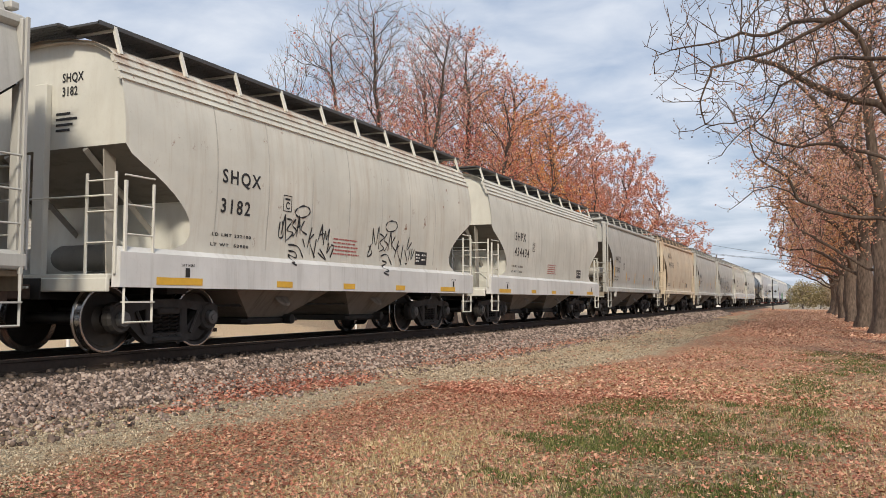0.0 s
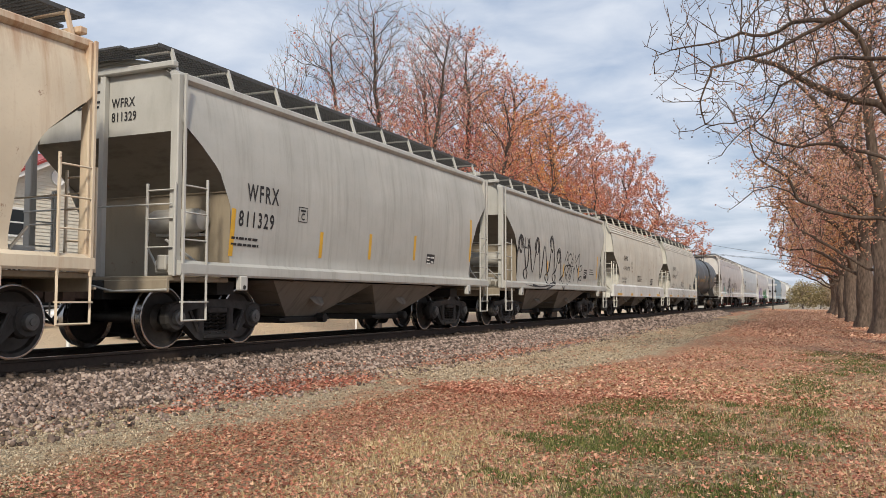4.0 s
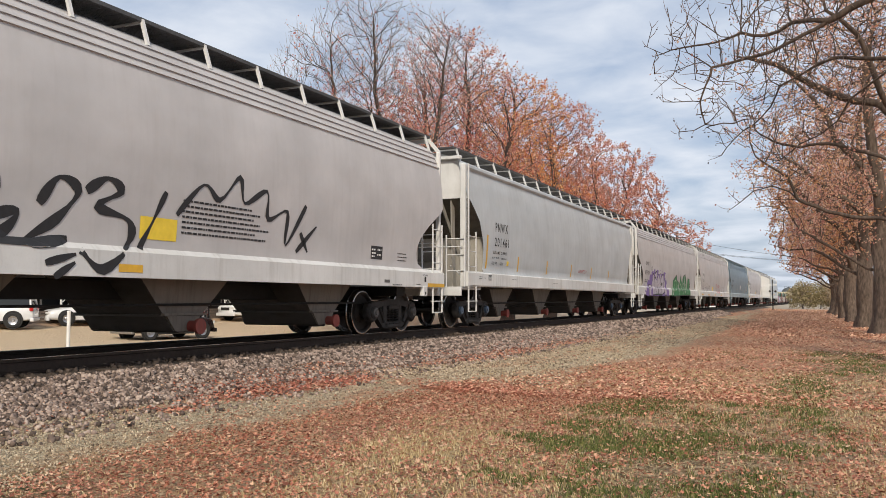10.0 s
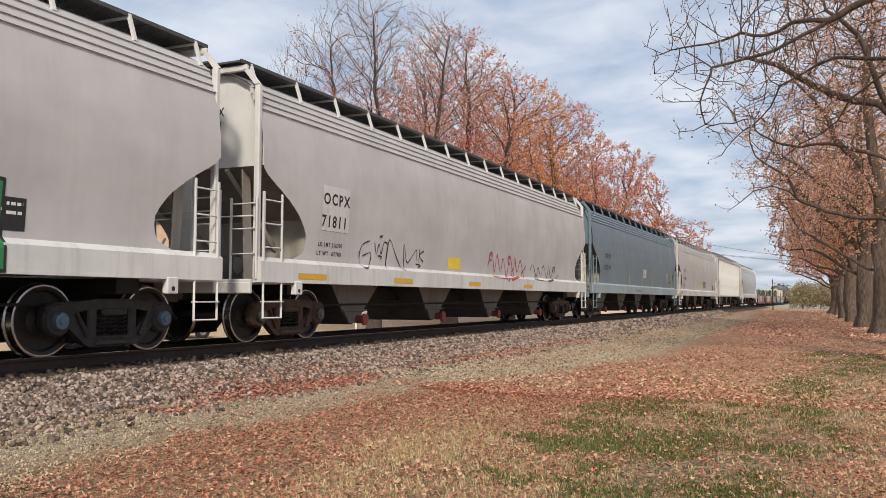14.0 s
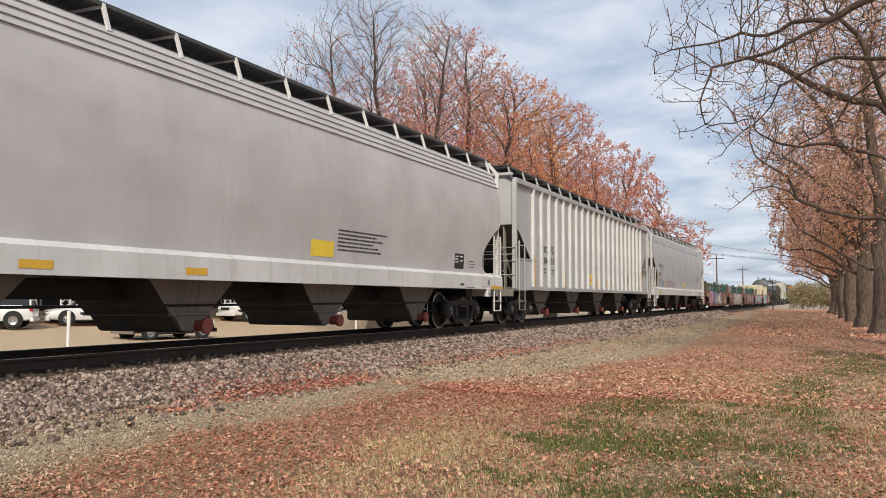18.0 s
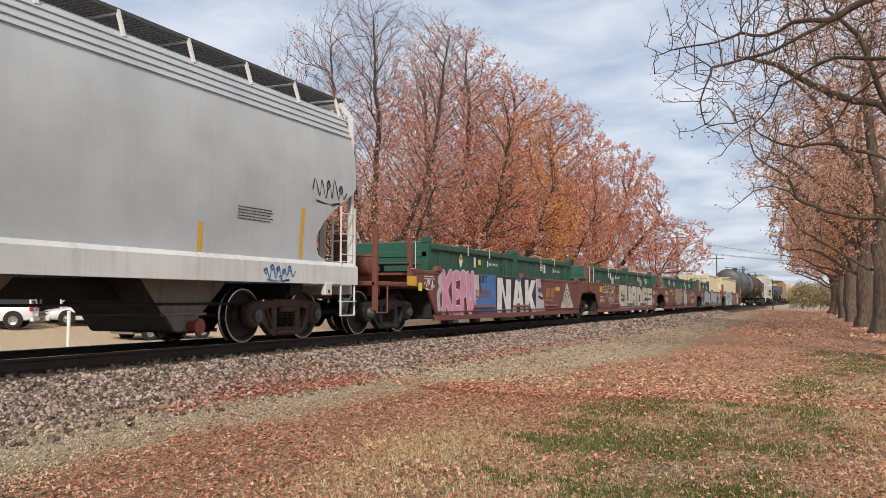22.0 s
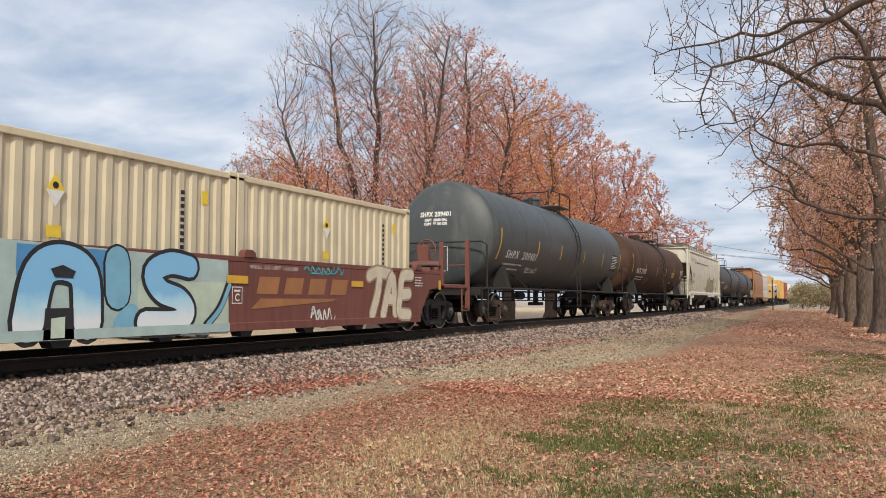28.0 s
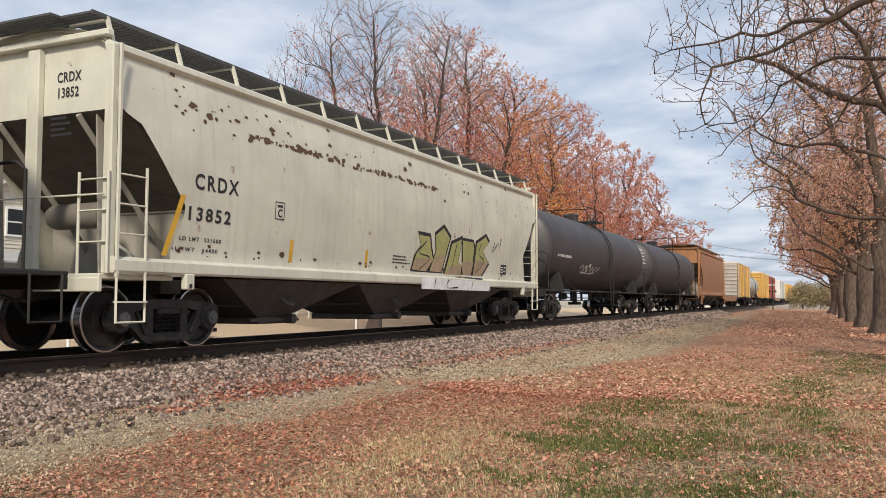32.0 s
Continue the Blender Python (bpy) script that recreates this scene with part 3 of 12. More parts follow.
def bubble(spec, shapes, y0, y1, z0, z1, rim, fill, width, edge, proud=0.006):
    """Rounded throw-up letters, each made of broad strokes in a unit box, one lapping over the next."""
    for i, strokes in enumerate(shapes):
        for mat, w, k in ((rim, width + 2 * edge, 0.0), (fill, width, 0.004)):
            for j, st in enumerate(strokes):
                fat_line(spec, [(y0 + u * (y1 - y0), z0 + v * (z1 - z0)) for u, v in st], w, mat, proud + 0.009 * i + k + 0.0006 * j)


def scrawl(car, strokes, y, z, w, h, mat, skin, width=0.05, proud=0.008, name="spray_tag"):
    """Spray-can lines: each stroke is a run of points in a unit box, smoothed and given a soft round nib."""
    for st in strokes:
        g = Geo()
        p = [Vector((y + a * w, z + b * h)) for a, b in st]
        fine = []
        for i in range(len(p) - 1):
            p0, p1, p2, p3 = p[max(i - 1, 0)], p[i], p[i + 1], p[min(i + 2, len(p) - 1)]
            for k in range(5):
                t = k / 5
                fine.append(0.5 * ((2 * p1) + (p2 - p0) * t + (2 * p0 - 5 * p1 + 4 * p2 - p3) * t * t + (3 * p1 - p0 - 3 * p2 + p3) * t ** 3))
        fine.append(p[-1])
        rows = []
        for i, q in enumerate(fine):
            d = fine[min(i + 1, len(fine) - 1)] - fine[max(i - 1, 0)]
            d = d.normalized() if d.length > 1e-6 else Vector((1, 0))
            nrm = Vector((-d.y, d.x)) * width * 0.5 * (0.75 + 0.35 * math.sin(i * 0.9))
            a, b = q + nrm, q - nrm
            rows.append([(skin(a.y) + proud, a.x, a.y), (skin(b.y) + proud, b.x, b.y)])
        g.sheet(rows)
        part(name, g.mesh(name, mat, fix=False), None, car)


def random_tag(seed, n=6):
    """One hurried line of loops and spikes, with a flourish below it."""
    r = random.Random(seed)
    p = [(0.0, r.uniform(0.3, 0.6))]
    m = n * 2 + 1
    for i in range(1, m):
        a = i / m
        hi, lo = r.uniform(0.65, 1.0), r.uniform(0.0, 0.3)
        p.append((a - 0.25 / m, hi) if i % 2 else (a + r.uniform(-0.3, 0.3) / m, lo))
        if r.random() < 0.35:
            c, q = p[-1], 0.45 / m
            p += [(c[0] + q, c[1] - 0.12), (c[0] + 0.2 / m, c[1] - 0.3), (c[0] - q, c[1] - 0.1), (c[0] + q, c[1] + 0.05)]
    p.append((1.0, r.uniform(0.3, 0.8)))
    return [p, [(0.1, -0.08), (0.45, -0.16), (0.8, -0.04), (0.55, -0.22)]]


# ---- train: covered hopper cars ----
# paints of the recessed ends: grime, with the recess's shade darkened into the colour
P_SLOPE = paint("grimy_shaded_slope_paint", (0.18, 0.165, 0.14), (0.07, 0.06, 0.045), 0.6, 0.05, 0.7)
P_SLOPE_D = paint("dirty_brown_shaded_slope_paint", (0.10, 0.088, 0.068), (0.03, 0.025, 0.02), 0.6, 0.05, 0.75)
P_SLOPE_B = paint("brown_dusty_shaded_slope_paint", (0.27, 0.23, 0.17), (0.11, 0.085, 0.055), 0.6, 0.1, 0.7)
P_TANKLET = paint("dull_grey_casting_paint", (0.40, 0.39, 0.36), (0.14, 0.11, 0.08), 0.5, 0.1, 0.6)
P_SHEAR = paint("dusty_shaded_plate_paint", (0.34, 0.32, 0.28), (0.10, 0.08, 0.06), 0.6, 0.1, 0.7)
M_SEAM = plain("grimy_weld_seam", (0.50, 0.485, 0.44), 0.7, 0, 0.3, 3)
def lattice(x0, x1, y0, y1, z, across, bar, every, thick=0.03):
    """A walkway grating: lengthwise bars and cross bars."""
    g = Geo()
    n = max(2, round((x1 - x0) / across))
    for i in range(n + 1):
        x = x0 + (x1 - x0) * i / n
        g.box(x - bar / 2, x + bar / 2, y0, y1, z, z + thick)
    m = max(1, round((y1 - y0) / every))
    for i in range(m + 1):
        y = y0 + (y1 - y0) * i / m
        g.box(x0, x1, y - 0.012, y + 0.012, z - 0.004, z + thick - 0.006)
    return g


def hopper(name, label, L, style, M, bays=2, zt=3.95, sill=None, caps=None, trk=None, M_bay=None, M_end=None, board="dense"):
    """A covered hopper car: L between its corner posts; zt the height of its eaves over the rail."""
    car = thing(name, label, "railcar", group="train cars")
    M_bay = M_bay or M
    h = L / 2
    k = (zt - 1.36) / (3.95 - 1.36)

    def zz(z):
        return 1.36 + (z - 1.36) * k
    if style == "flow":
        zb = 1.40
        side = [(1.47, zb), (1.525, zz(1.8)), (1.56, zz(2.2)), (1.575, zz(2.6)), (1.56, zz(3.0)), (1.515, zz(3.35)), (1.465, zz(3.58))]
        top = [(1.30, zz(3.93)), (1.22, zz(4.0)), (0.95, zz(4.13)), (0.5, zz(4.22)), (0, zz(4.25))]
    elif style == "round":
        zb = 1.42 if bays == 4 else 1.26
        side = [(1.46, zb), (1.52, zz(1.7)), (1.56, zz(2.2)), (1.57, zz(2.6)), (1.545, zz(3.0)), (1.48, zz(3.5)), (1.40, zz(3.82))]
        top = [(1.36, zz(3.93)), (1.20, zz(4.03)), (0.95, zz(4.13)), (0.5, zz(4.22)), (0, zz(4.25))]
    else:
        zb = 1.12
        side = [(1.40, zb), (1.40, zz(2.0)), (1.40, zz(3.0)), (1.40, zz(3.85))]
        top = [(1.38, zz(3.95)), (1.20, zz(4.03)), (0.95, zz(4.13)), (0.5, zz(4.22)), (0, zz(4.25))]
    zf = 0.88 if bays == 2 else 1.0                          # foot of a deep side sill
    zh = 1.40 if bays == 4 else 1.22                         # head of a shallow one
    foot = {"flow": [(1.585, zf), (1.585, 1.33), (1.50, 1.404)], "round": [(1.58, 1.06), (1.58, zh)], "post": []}[style]
    sz, sx = [p[1] for p in foot + side[1 if foot else 0:]], [p[0] for p in foot + side[1 if foot else 0:]]
    if style == "round":
        sz.insert(2, zh + 0.052), sx.insert(2, 1.475)

    def skin(z):
        return float(np.interp(z, sz, sx))
    zc = zz(3.12) if style == "round" else zz(2.75)          # where the end sheet meets the slope sheet

    def cut(z):
        """How far the side stops short of the corner post at height z."""
        if z >= zc + 0.10:
            return 0.0
        t = (zc + 0.10 - z) / (zc + 0.10 - zb)
        if style == "post":
            return 0.05 + 1.45 * min(1.0, (zc + 0.10 - z) / 1.02)
        if style == "round":
            if bays == 3:
                return float(np.interp(z, [1.35, 2.0, 3.02, 3.14, 3.20], [1.05, 1.30, 0.42, 0.12, 0.0]))
            return float(np.interp(z, [zz(1.54), zz(2.10), zz(2.63), zz(2.97), zz(3.22)], [1.12, 1.06, 0.76, 0.35, 0.0]))
        return float(np.interp(z, [zz(1.396), zz(1.488), zz(1.633), zz(1.807), zz(1.95), zz(2.107), zz(2.27), zz(2.417), zz(2.54), zz(2.66)], [0.90, 1.18, 1.28, 1.27, 1.17, 1.0, 0.75, 0.48, 0.22, 0.0]))
    # side sheets
    zs = [zb]
    while zs[-1] < side[-1][1] - 0.05:
        zs.append(min(side[-1][1], zs[-1] + 0.11))
    nst = max(6, int(L / 1.4))
    for s in (1, -1):
        rows = []
        for z in zs:
            e = h - cut(z)
            rows.append([(s * skin(z), -e + 2 * e * i / nst, z) for i in range(nst + 1)])
        part("side_sheet", Geo().sheet(rows), M, car, smooth=50)
        if style == "flow":
            g = Geo()
            x0, z0 = side[-1]
            x1, z1 = top[0]
            for a, b, o in ((0.0, 0.06, 0.03), (0.06, 0.30, 0.0), (0.30, 0.38, 0.028), (0.38, 0.62, 0.0), (0.62, 0.70, 0.028), (0.70, 0.93, 0.0), (0.93, 1.0, 0.025)):
                pa = (x0 + (x1 - x0) * a + o, z0 + (z1 - z0) * a)
                pb = (x0 + (x1 - x0) * b + o, z0 + (z1 - z0) * b)
                g.prism([(s * pa[0], pa[1]), (s * pb[0], pb[1]), (s * (pb[0] - 0.06), pb[1] - 0.01), (s * (pa[0] - 0.06), pa[1] - 0.01)], "y", -h, h)
            part("roof_rib_band", g, M, car, "ribbed band below the roof")
        else:
            xe, ze = side[-1]
            if style == "round":
                g = Geo().prism([(s * (xe - 0.05), ze - 0.03), (s * (xe + 0.02), ze - 0.02), (s * (xe + 0.07), ze + 0.03), (s * (xe + 0.06), ze + 0.10), (s * (xe - 0.01), ze + 0.14), (s * (xe - 0.09), ze + 0.12)], "y", -h - 0.02, h + 0.02)
            else:
                g = Geo().box(*sorted((s * 1.38, s * 1.50)), -h, h, ze - 0.03, ze + 0.12, 0.015)
            part("top_chord", g, M, car, smooth=40)
    for i in range(7 if style == "flow" and bays == 2 else 0):
        # upright welds between the side sheets
        e = h - 1.35
        y = -e + 2 * e * (i + 0.35) / 7
        rows = [[(skin(z) + 0.0035, y - 0.012, z), (skin(z) + 0.0045, y, z), (skin(z) + 0.0035, y + 0.012, z)] for z in zs[1:]]
        part("weld_seam", Geo().sheet(rows).mesh("weld_seam", M_SEAM, fix=False), None, car)
    if style == "post":
        n = 21
        pm = Geo().prism([(-0.06, zb), (0.06, zb), (0.06, side[-1][1]), (-0.06, side[-1][1])], "x", 1.40, 1.49).mesh("side_post", P_RIB)
        for s in (0, 1):
            for i in range(n):
                y = -h + 1.69 + (L - 3.38) * i / (n - 1)
                part("side_post", pm, None, car, "", Matrix.Rotation(math.pi * s, 4, "Z") @ Matrix.Translation((0, y if s == 0 else -y, 0)))
    # roof with hatches
    rp = top + [(-x, z) for x, z in reversed(top[:-1])]
    g = Geo().sheet([[(x, y, z) for x, z in rp] for y in (-h, h)])
    g.sheet([[(x, y, z - 0.05) for x, z in rp] for y in (-h, h)])
    part("roof", g, M, car, smooth=40)
    part("hatch_cover", Geo().box(-0.30, 0.30, -h + 0.9, h - 0.9, zz(4.22), zz(4.25) + 0.10, 0.03), M, car)
    # ends
    Me = M_end or M
    for s in (1, -1):
        ye = s * (h - 0.10)
        up = [(skin(z) - 0.02, z) for z in zs if z >= zc] + top
        poly = [(up[0][0], zc)] + up + [(-x, z) for x, z in reversed(up[:-1])] + [(-up[0][0], zc)]
        part("end_sheet", Geo().prism([(x, z) for x, z in poly], "y", ye - s * 0.02, ye), Me, car)
        xa, xb = skin(zc) - 0.02, 1.40
        y1, z1 = s * (h - {"post": 2.55, "flow": 3.4, "round": 2.95}[style]), 1.02
        g = Geo()
        n = (0, s * 0.02, 0.02)
        for lift in (0.0, 1.0):
            rows = []
            for q in range(9):
                zq, yq = zc + (z1 - zc) * q / 8, ye + (y1 - ye) * q / 8
                xq = skin(zq) - 0.006 if zq > zb else xb
                rows.append([(-xq, yq - n[1] * lift, zq + n[2] * lift), (xq, yq - n[1] * lift, zq + n[2] * lift)])
            g.sheet(rows)
        boxed = style == "round" and bays == 2
        part("slope_sheet", g, P_SLOPE_B if boxed and M is P_BEIGE else (P_SLOPE if style == "flow" or boxed else P_SLOPE_D), car, "grimy sloping end sheet, its paint darkened for shade")
        if style != "post":
            zs_ = 2.1 if style == "flow" else (2.0 if bays == 3 else 2.35)
            ys_ = ye + (y1 - ye) * (zc - zs_) / (zc - z1)
            part("shear_plate", Geo().box(-1.47, 1.47, *sorted((ys_, ys_ - s * 0.02)), 1.05, zs_).box(-1.48, 1.48, *sorted((ys_ + s * 0.03, ys_ - s * 0.02)), zs_, zs_ + 0.025), P_SLOPE_B if boxed and M is not P_BEIGE else (Me if bays == 2 else P_SHEAR), car)
        # braces and webs take the darker paint too, their shade put into the colour
        for x in () if boxed else (-0.75, 0.75):
            part("slope_brace", Geo().tube([(x, ye, zc - 0.03), (x, s * (h - 1.9), 1.25)], 0.05, 4), P_SHEAR, car)
        for x in () if boxed else (-1.02, 1.02):
            part("side_web", Geo().prism([(s * (h - 0.45), 1.05), (s * (h - 0.35), zc + 0.02), (s * (h - 0.15), zc + 0.02), (s * (h - 0.25), 1.05)], "x", x - 0.012, x + 0.012), P_SHEAR, car)
        part("end_post", Geo().box(-0.05 if boxed else -0.11, 0.05 if boxed else 0.11, *sorted((ye, ye + s * 0.10)), 1.05, zc + 0.9, 0.012), Me, car)
        if style != "flow":
            for x in (-1, 1):
                part("corner_post", Geo().box(*sorted((x * 1.36, x * 1.50)), *sorted((s * (h - 0.06), s * (h + 0.05))), 1.05, zz(3.9), 0.015), Me, car)
            part("end_beam", Geo().box(-1.36, 1.36, *sorted((s * (h - 0.10), s * (h + 0.02))), zz(4.02), zz(4.02) + 0.09, 0.015), Me, car)
        elif zt > 4.05:
            for x in (-1, 1):
                part("corner_post", Geo().box(*sorted((x * 1.40, x * 1.50)), *sorted((s * (h - 0.04), s * (h + 0.05))), 1.05, zz(3.93), 0.015)
                     .add([(x * 1.50, s * h, zz(3.93)), (x * 1.40, s * h, zz(3.93)), (x * 1.18, s * h, zz(4.17)), (x * 1.28, s * h, zz(4.17)),
                           (x * 1.50, s * (h + 0.06), zz(3.93)), (x * 1.40, s * (h + 0.06), zz(3.93)), (x * 1.18, s * (h + 0.06), zz(4.17)), (x * 1.28, s * (h + 0.06), zz(4.17))],
                          [(0, 1, 2, 3), (4, 7, 6, 5), (0, 4, 5, 1), (1, 5, 6, 2), (2, 6, 7, 3), (3, 7, 4, 0)]), Me, car)
            part("end_beam", Geo().box(-1.25, 1.25, *sorted((s * h, s * (h + 0.06))), zz(4.15), zz(4.15) + 0.10, 0.012), Me, car)
        part("end_platform", Geo().box(-1.42, 1.42, *sorted((s * (h - 1.2), s * (h + 0.12))), 0.98, 1.05, 0.012).box(-1.42, 1.42, *sorted((s * (h + 0.06), s * (h + 0.13))), 0.82, 1.0, 0.012), P_SLOPE if style == "post" else (P_SLOPE_B if boxed else Me), car)
        # ladders on both sides of this end
        for x in (1, -1):
            lx = x * 1.56
            ra, rb = s * (h - 0.03), s * (h - 0.52)
            lt = 2.45 if style != "flow" or zt > 4.05 else 2.25
            lad = part("ladder", Geo().box(lx - 0.018, lx + 0.018, ra - 0.024, ra + 0.024, 1.0, zz(3.9) if style == "round" else lt, 0.006)
                       .box(lx - 0.016, lx + 0.016, rb - 0.018, rb + 0.018, 1.0, lt, 0.006), Me, car)
            rung = shared(("rung", Me.name), lambda: Geo().tube([(0, -0.26, 0), (0, 0.26, 0)], 0.013, 6).mesh("rung", Me, 60))
            for i in range(4):
                part("rung", rung, None, lad, "", (lx, (ra + rb) / 2, 1.18 + 0.38 * i))
            part("sill_step", Geo().tube([(lx, ra, 1.0), (lx, ra, 0.43), (lx, rb, 0.43), (lx, rb, 1.0)], 0.022, 4), P_SLOPE if style == "post" else Me, car)
            part("step_tread", Geo().box(lx - 0.05, lx + 0.05, *sorted((ra, rb)), 0.68, 0.70), Me, car)
        for xa_, xb_ in ((-1.34, -0.8), (1.0, 1.5)):
            rail_g = Geo()
            for x in (xa_, xb_):
                rail_g.tube([(x, s * (h + 0.08), 1.05), (x, s * (h + 0.08), 2.35)], 0.022, 6)
            for z in (1.45, 1.85, 2.25):
                rail_g.tube([(xa_, s * (h + 0.08), z), (xb_, s * (h + 0.08), z)], 0.014, 6)
            part("end_handrail", rail_g, Me, car, smooth=60)
        part("end_grab_rail", Geo().tube([(-1.45, s * (h + 0.1), 2.05), (0.0, s * (h + 0.16), 2.05), (1.45, s * (h + 0.1), 2.05)], 0.013, 6), Me, car)
        part("air_reservoir", Geo().lathe([(0.02, -0.55), (0.15, -0.5), (0.19, -0.4), (0.19, 0.4), (0.15, 0.5), (0.02, 0.55)], 16, "x", (0.62 if boxed else -0.15, s * (h - 0.95), 1.92 if style == "round" else 1.32), True), P_TANKLET if boxed else P_SLOPE, car, smooth=40)
        if boxed:
            part("tank_bracket", Geo().box(0.2, 1.05, *sorted((s * (h - 1.2), s * (h - 0.95))), 1.69, 1.73).tube([(0.05, s * (h - 0.95), 1.78), (0.25, s * (h - 0.7), 1.55), (0.62, s * (h - 0.6), 1.12)], 0.018, 6), Me, car)
            valve = part("brake_valve", Geo().box(0.72, 1.30, *sorted((s * (h - 0.62), s * (h - 0.38))), 1.10, 1.30, 0.02).box(0.80, 0.98, *sorted((s * (h - 0.70), s * (h - 0.32))), 1.14, 1.37, 0.02), P_TANKLET, car, "grey cast brake valve")
            for x in (0.86, 1.06, 1.22):
                part("valve_cap", Geo().lathe([(0.001, 0.05), (0.06, 0.045), (0.07, 0.0)], 10, "y", (x, s * (h - 0.34), 1.2), True), P_SLOPE, valve)
            part("uncoupling_lever", Geo().tube([(1.45, s * (h + 0.16), 0.86), (0.5, s * (h + 0.20), 0.84), (0.12, s * (h + 0.22), 0.92)], 0.016, 6), Me, car)
        part("brake_pipe", Geo().tube([(0.9, s * (h - 0.4), 1.6), (1.1, s * (h - 0.8), 1.3), (1.2, s * (h - 1.3), 1.12), (0.5, s * (h - 1.6), 1.1)], 0.02, 6), Me, car)
    # brake wheel on one end
    bw = Geo().lathe([(0.26, 0.0), (0.28, 0.015), (0.26, 0.03), (0.24, 0.015), (0.26, 0.0)], 20, "y", (-0.9, h + 0.22, 2.05))
    for i in range(4):
        a = i * math.pi / 4
        bw.tube([(-0.9 - 0.25 * math.cos(a), h + 0.235, 2.05 - 0.25 * math.sin(a)), (-0.9 + 0.25 * math.cos(a), h + 0.235, 2.05 + 0.25 * math.sin(a))], 0.012, 4)
    part("brake_wheel", bw, M_BLACK, car, smooth=50)
    # underframe
    Ms = sill or M
    for s in (1, -1):
        if style == "flow":
            g = Geo().prism([(s * 1.44, zf), (s * 1.585, zf), (s * 1.585, 1.33), (s * 1.50, 1.405), (s * 1.44, 1.405)], "y", -h - 0.06, h + 0.06)
        elif style == "round":
            g = Geo().prism([(s * 1.42, 1.06), (s * 1.56, 1.06), (s * 1.58, 1.09), (s * 1.58, zh), (s * 1.50, zh + 0.05), (s * 1.42, zh + 0.05)], "y", -h - 0.02, h + 0.02)
        else:
            g = Geo().prism([(s * 1.36, 1.02), (s * 1.43, 1.02), (s * 1.43, 1.15), (s * 1.36, 1.15)], "y", -h - 0.02, h + 0.02)
        part("side_sill", g, Ms, car)
        for e in (-1, 1) if bays == 4 and style == "flow" else ():
            part("jacking_pad", Geo().box(*sorted((s * 1.50, s * 1.60)), e * (h - 0.98) - 0.11, e * (h - 0.98) + 0.11, 0.80, 1.03, 0.015), Ms, car)
            part("lift_hole", Geo().lathe([(0.001, 0.0), (0.035, 0.0)], 10, "x", (s * 1.603, e * (h - 0.98), 0.87)).mesh("lift_hole", M_BLACK, fix=False), None, car)
        for e in (-1, 1) if style == "post" else ():
            part("sill_plate", Geo().box(*sorted((s * 1.385, s * 1.405)), *sorted((e * (h - 1.60), e * (h + 0.02))), 1.06, 1.93).box(*sorted((s * 1.39, s * 1.43)), *sorted((e * (h - 1.60), e * (h + 0.02))), 1.93, 1.965), Ms, car)
        for e in (-1, 1) if bays < 4 and style == "round" else ():
            part("jacking_pad", Geo().box(*sorted((s * 1.50, s * 1.60)), e * (h - 1.35) - 0.09, e * (h - 1.35) + 0.09, 0.86, 1.08, 0.015), Ms, car)
            part("lift_hole", Geo().lathe([(0.001, 0.0), (0.035, 0.0)], 10, "x", (s * 1.603, e * (h - 1.35), 0.91)).mesh("lift_hole", M_BLACK, fix=False), None, car)
    part("centre_sill", Geo().box(-0.27, 0.27, -h - 0.15, h + 0.15, 0.72, 1.0, 0.01).box(-1.2, 1.2, -h + 1.2, -h + 1.6, 0.8, 1.0).box(-1.2, 1.2, h - 1.6, h - 1.2, 0.8, 1.0), M_BLACK, car)
    part("brake_rod", Geo().tube([(0.9, -h + 2.2, 0.62), (0.9, h - 2.2, 0.66)], 0.02, 5), M_BLACK, car)
    # discharge bays
    span = L - (4.9 if bays == 2 else 4.7)
    pitch = span / bays
    for i in range(bays if bays == 4 else 0):
        # narrow bays with open air between them, each over a worn red outlet and a cross pipe
        yc = 3.87 * (i - 1.5)
        a = [(-0.92, yc - 1.0, 1.08), (0.92, yc - 1.0, 1.08), (0.92, yc + 1.0, 1.08), (-0.92, yc + 1.0, 1.08), (-0.85, yc - 0.42, 0.50), (0.85, yc - 0.42, 0.50), (0.85, yc + 0.42, 0.50), (-0.85, yc + 0.42, 0.50)]
        bay = part("hopper_bay", Geo().add(a, [(0, 1, 2, 3), (7, 6, 5, 4), (0, 4, 5, 1), (1, 5, 6, 2), (2, 6, 7, 3), (3, 7, 4, 0)]), M_bay, car, "sloping discharge bay in darkened grimy paint")
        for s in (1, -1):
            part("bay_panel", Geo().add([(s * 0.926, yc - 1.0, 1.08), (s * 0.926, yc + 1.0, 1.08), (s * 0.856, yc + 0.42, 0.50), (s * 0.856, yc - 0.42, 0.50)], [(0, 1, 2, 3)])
                 .box(*sorted((s * 0.85, s * 0.92)), yc - 0.46, yc + 0.46, 0.485, 0.52), P_BAY, bay, "grimy side panel of the bay, darkened for shade")
        part("flange", Geo().box(-0.86, 0.84, yc - 0.47, yc + 0.47, 0.47, 0.50), M_bay, bay)
        part("outlet_gate", Geo().prism([(yc - 0.38, 0.47), (yc + 0.38, 0.47), (yc + 0.22, 0.26), (yc - 0.20, 0.26)], "x", -0.80, 0.84), M_bay, bay)
        part("gate_plate", Geo().prism([(yc - 0.36, 0.475), (yc + 0.36, 0.475), (yc + 0.20, 0.25), (yc - 0.18, 0.25)], "x", 0.84, 0.875), P_BAY, bay, "grimy outlet plate in darkened paint")
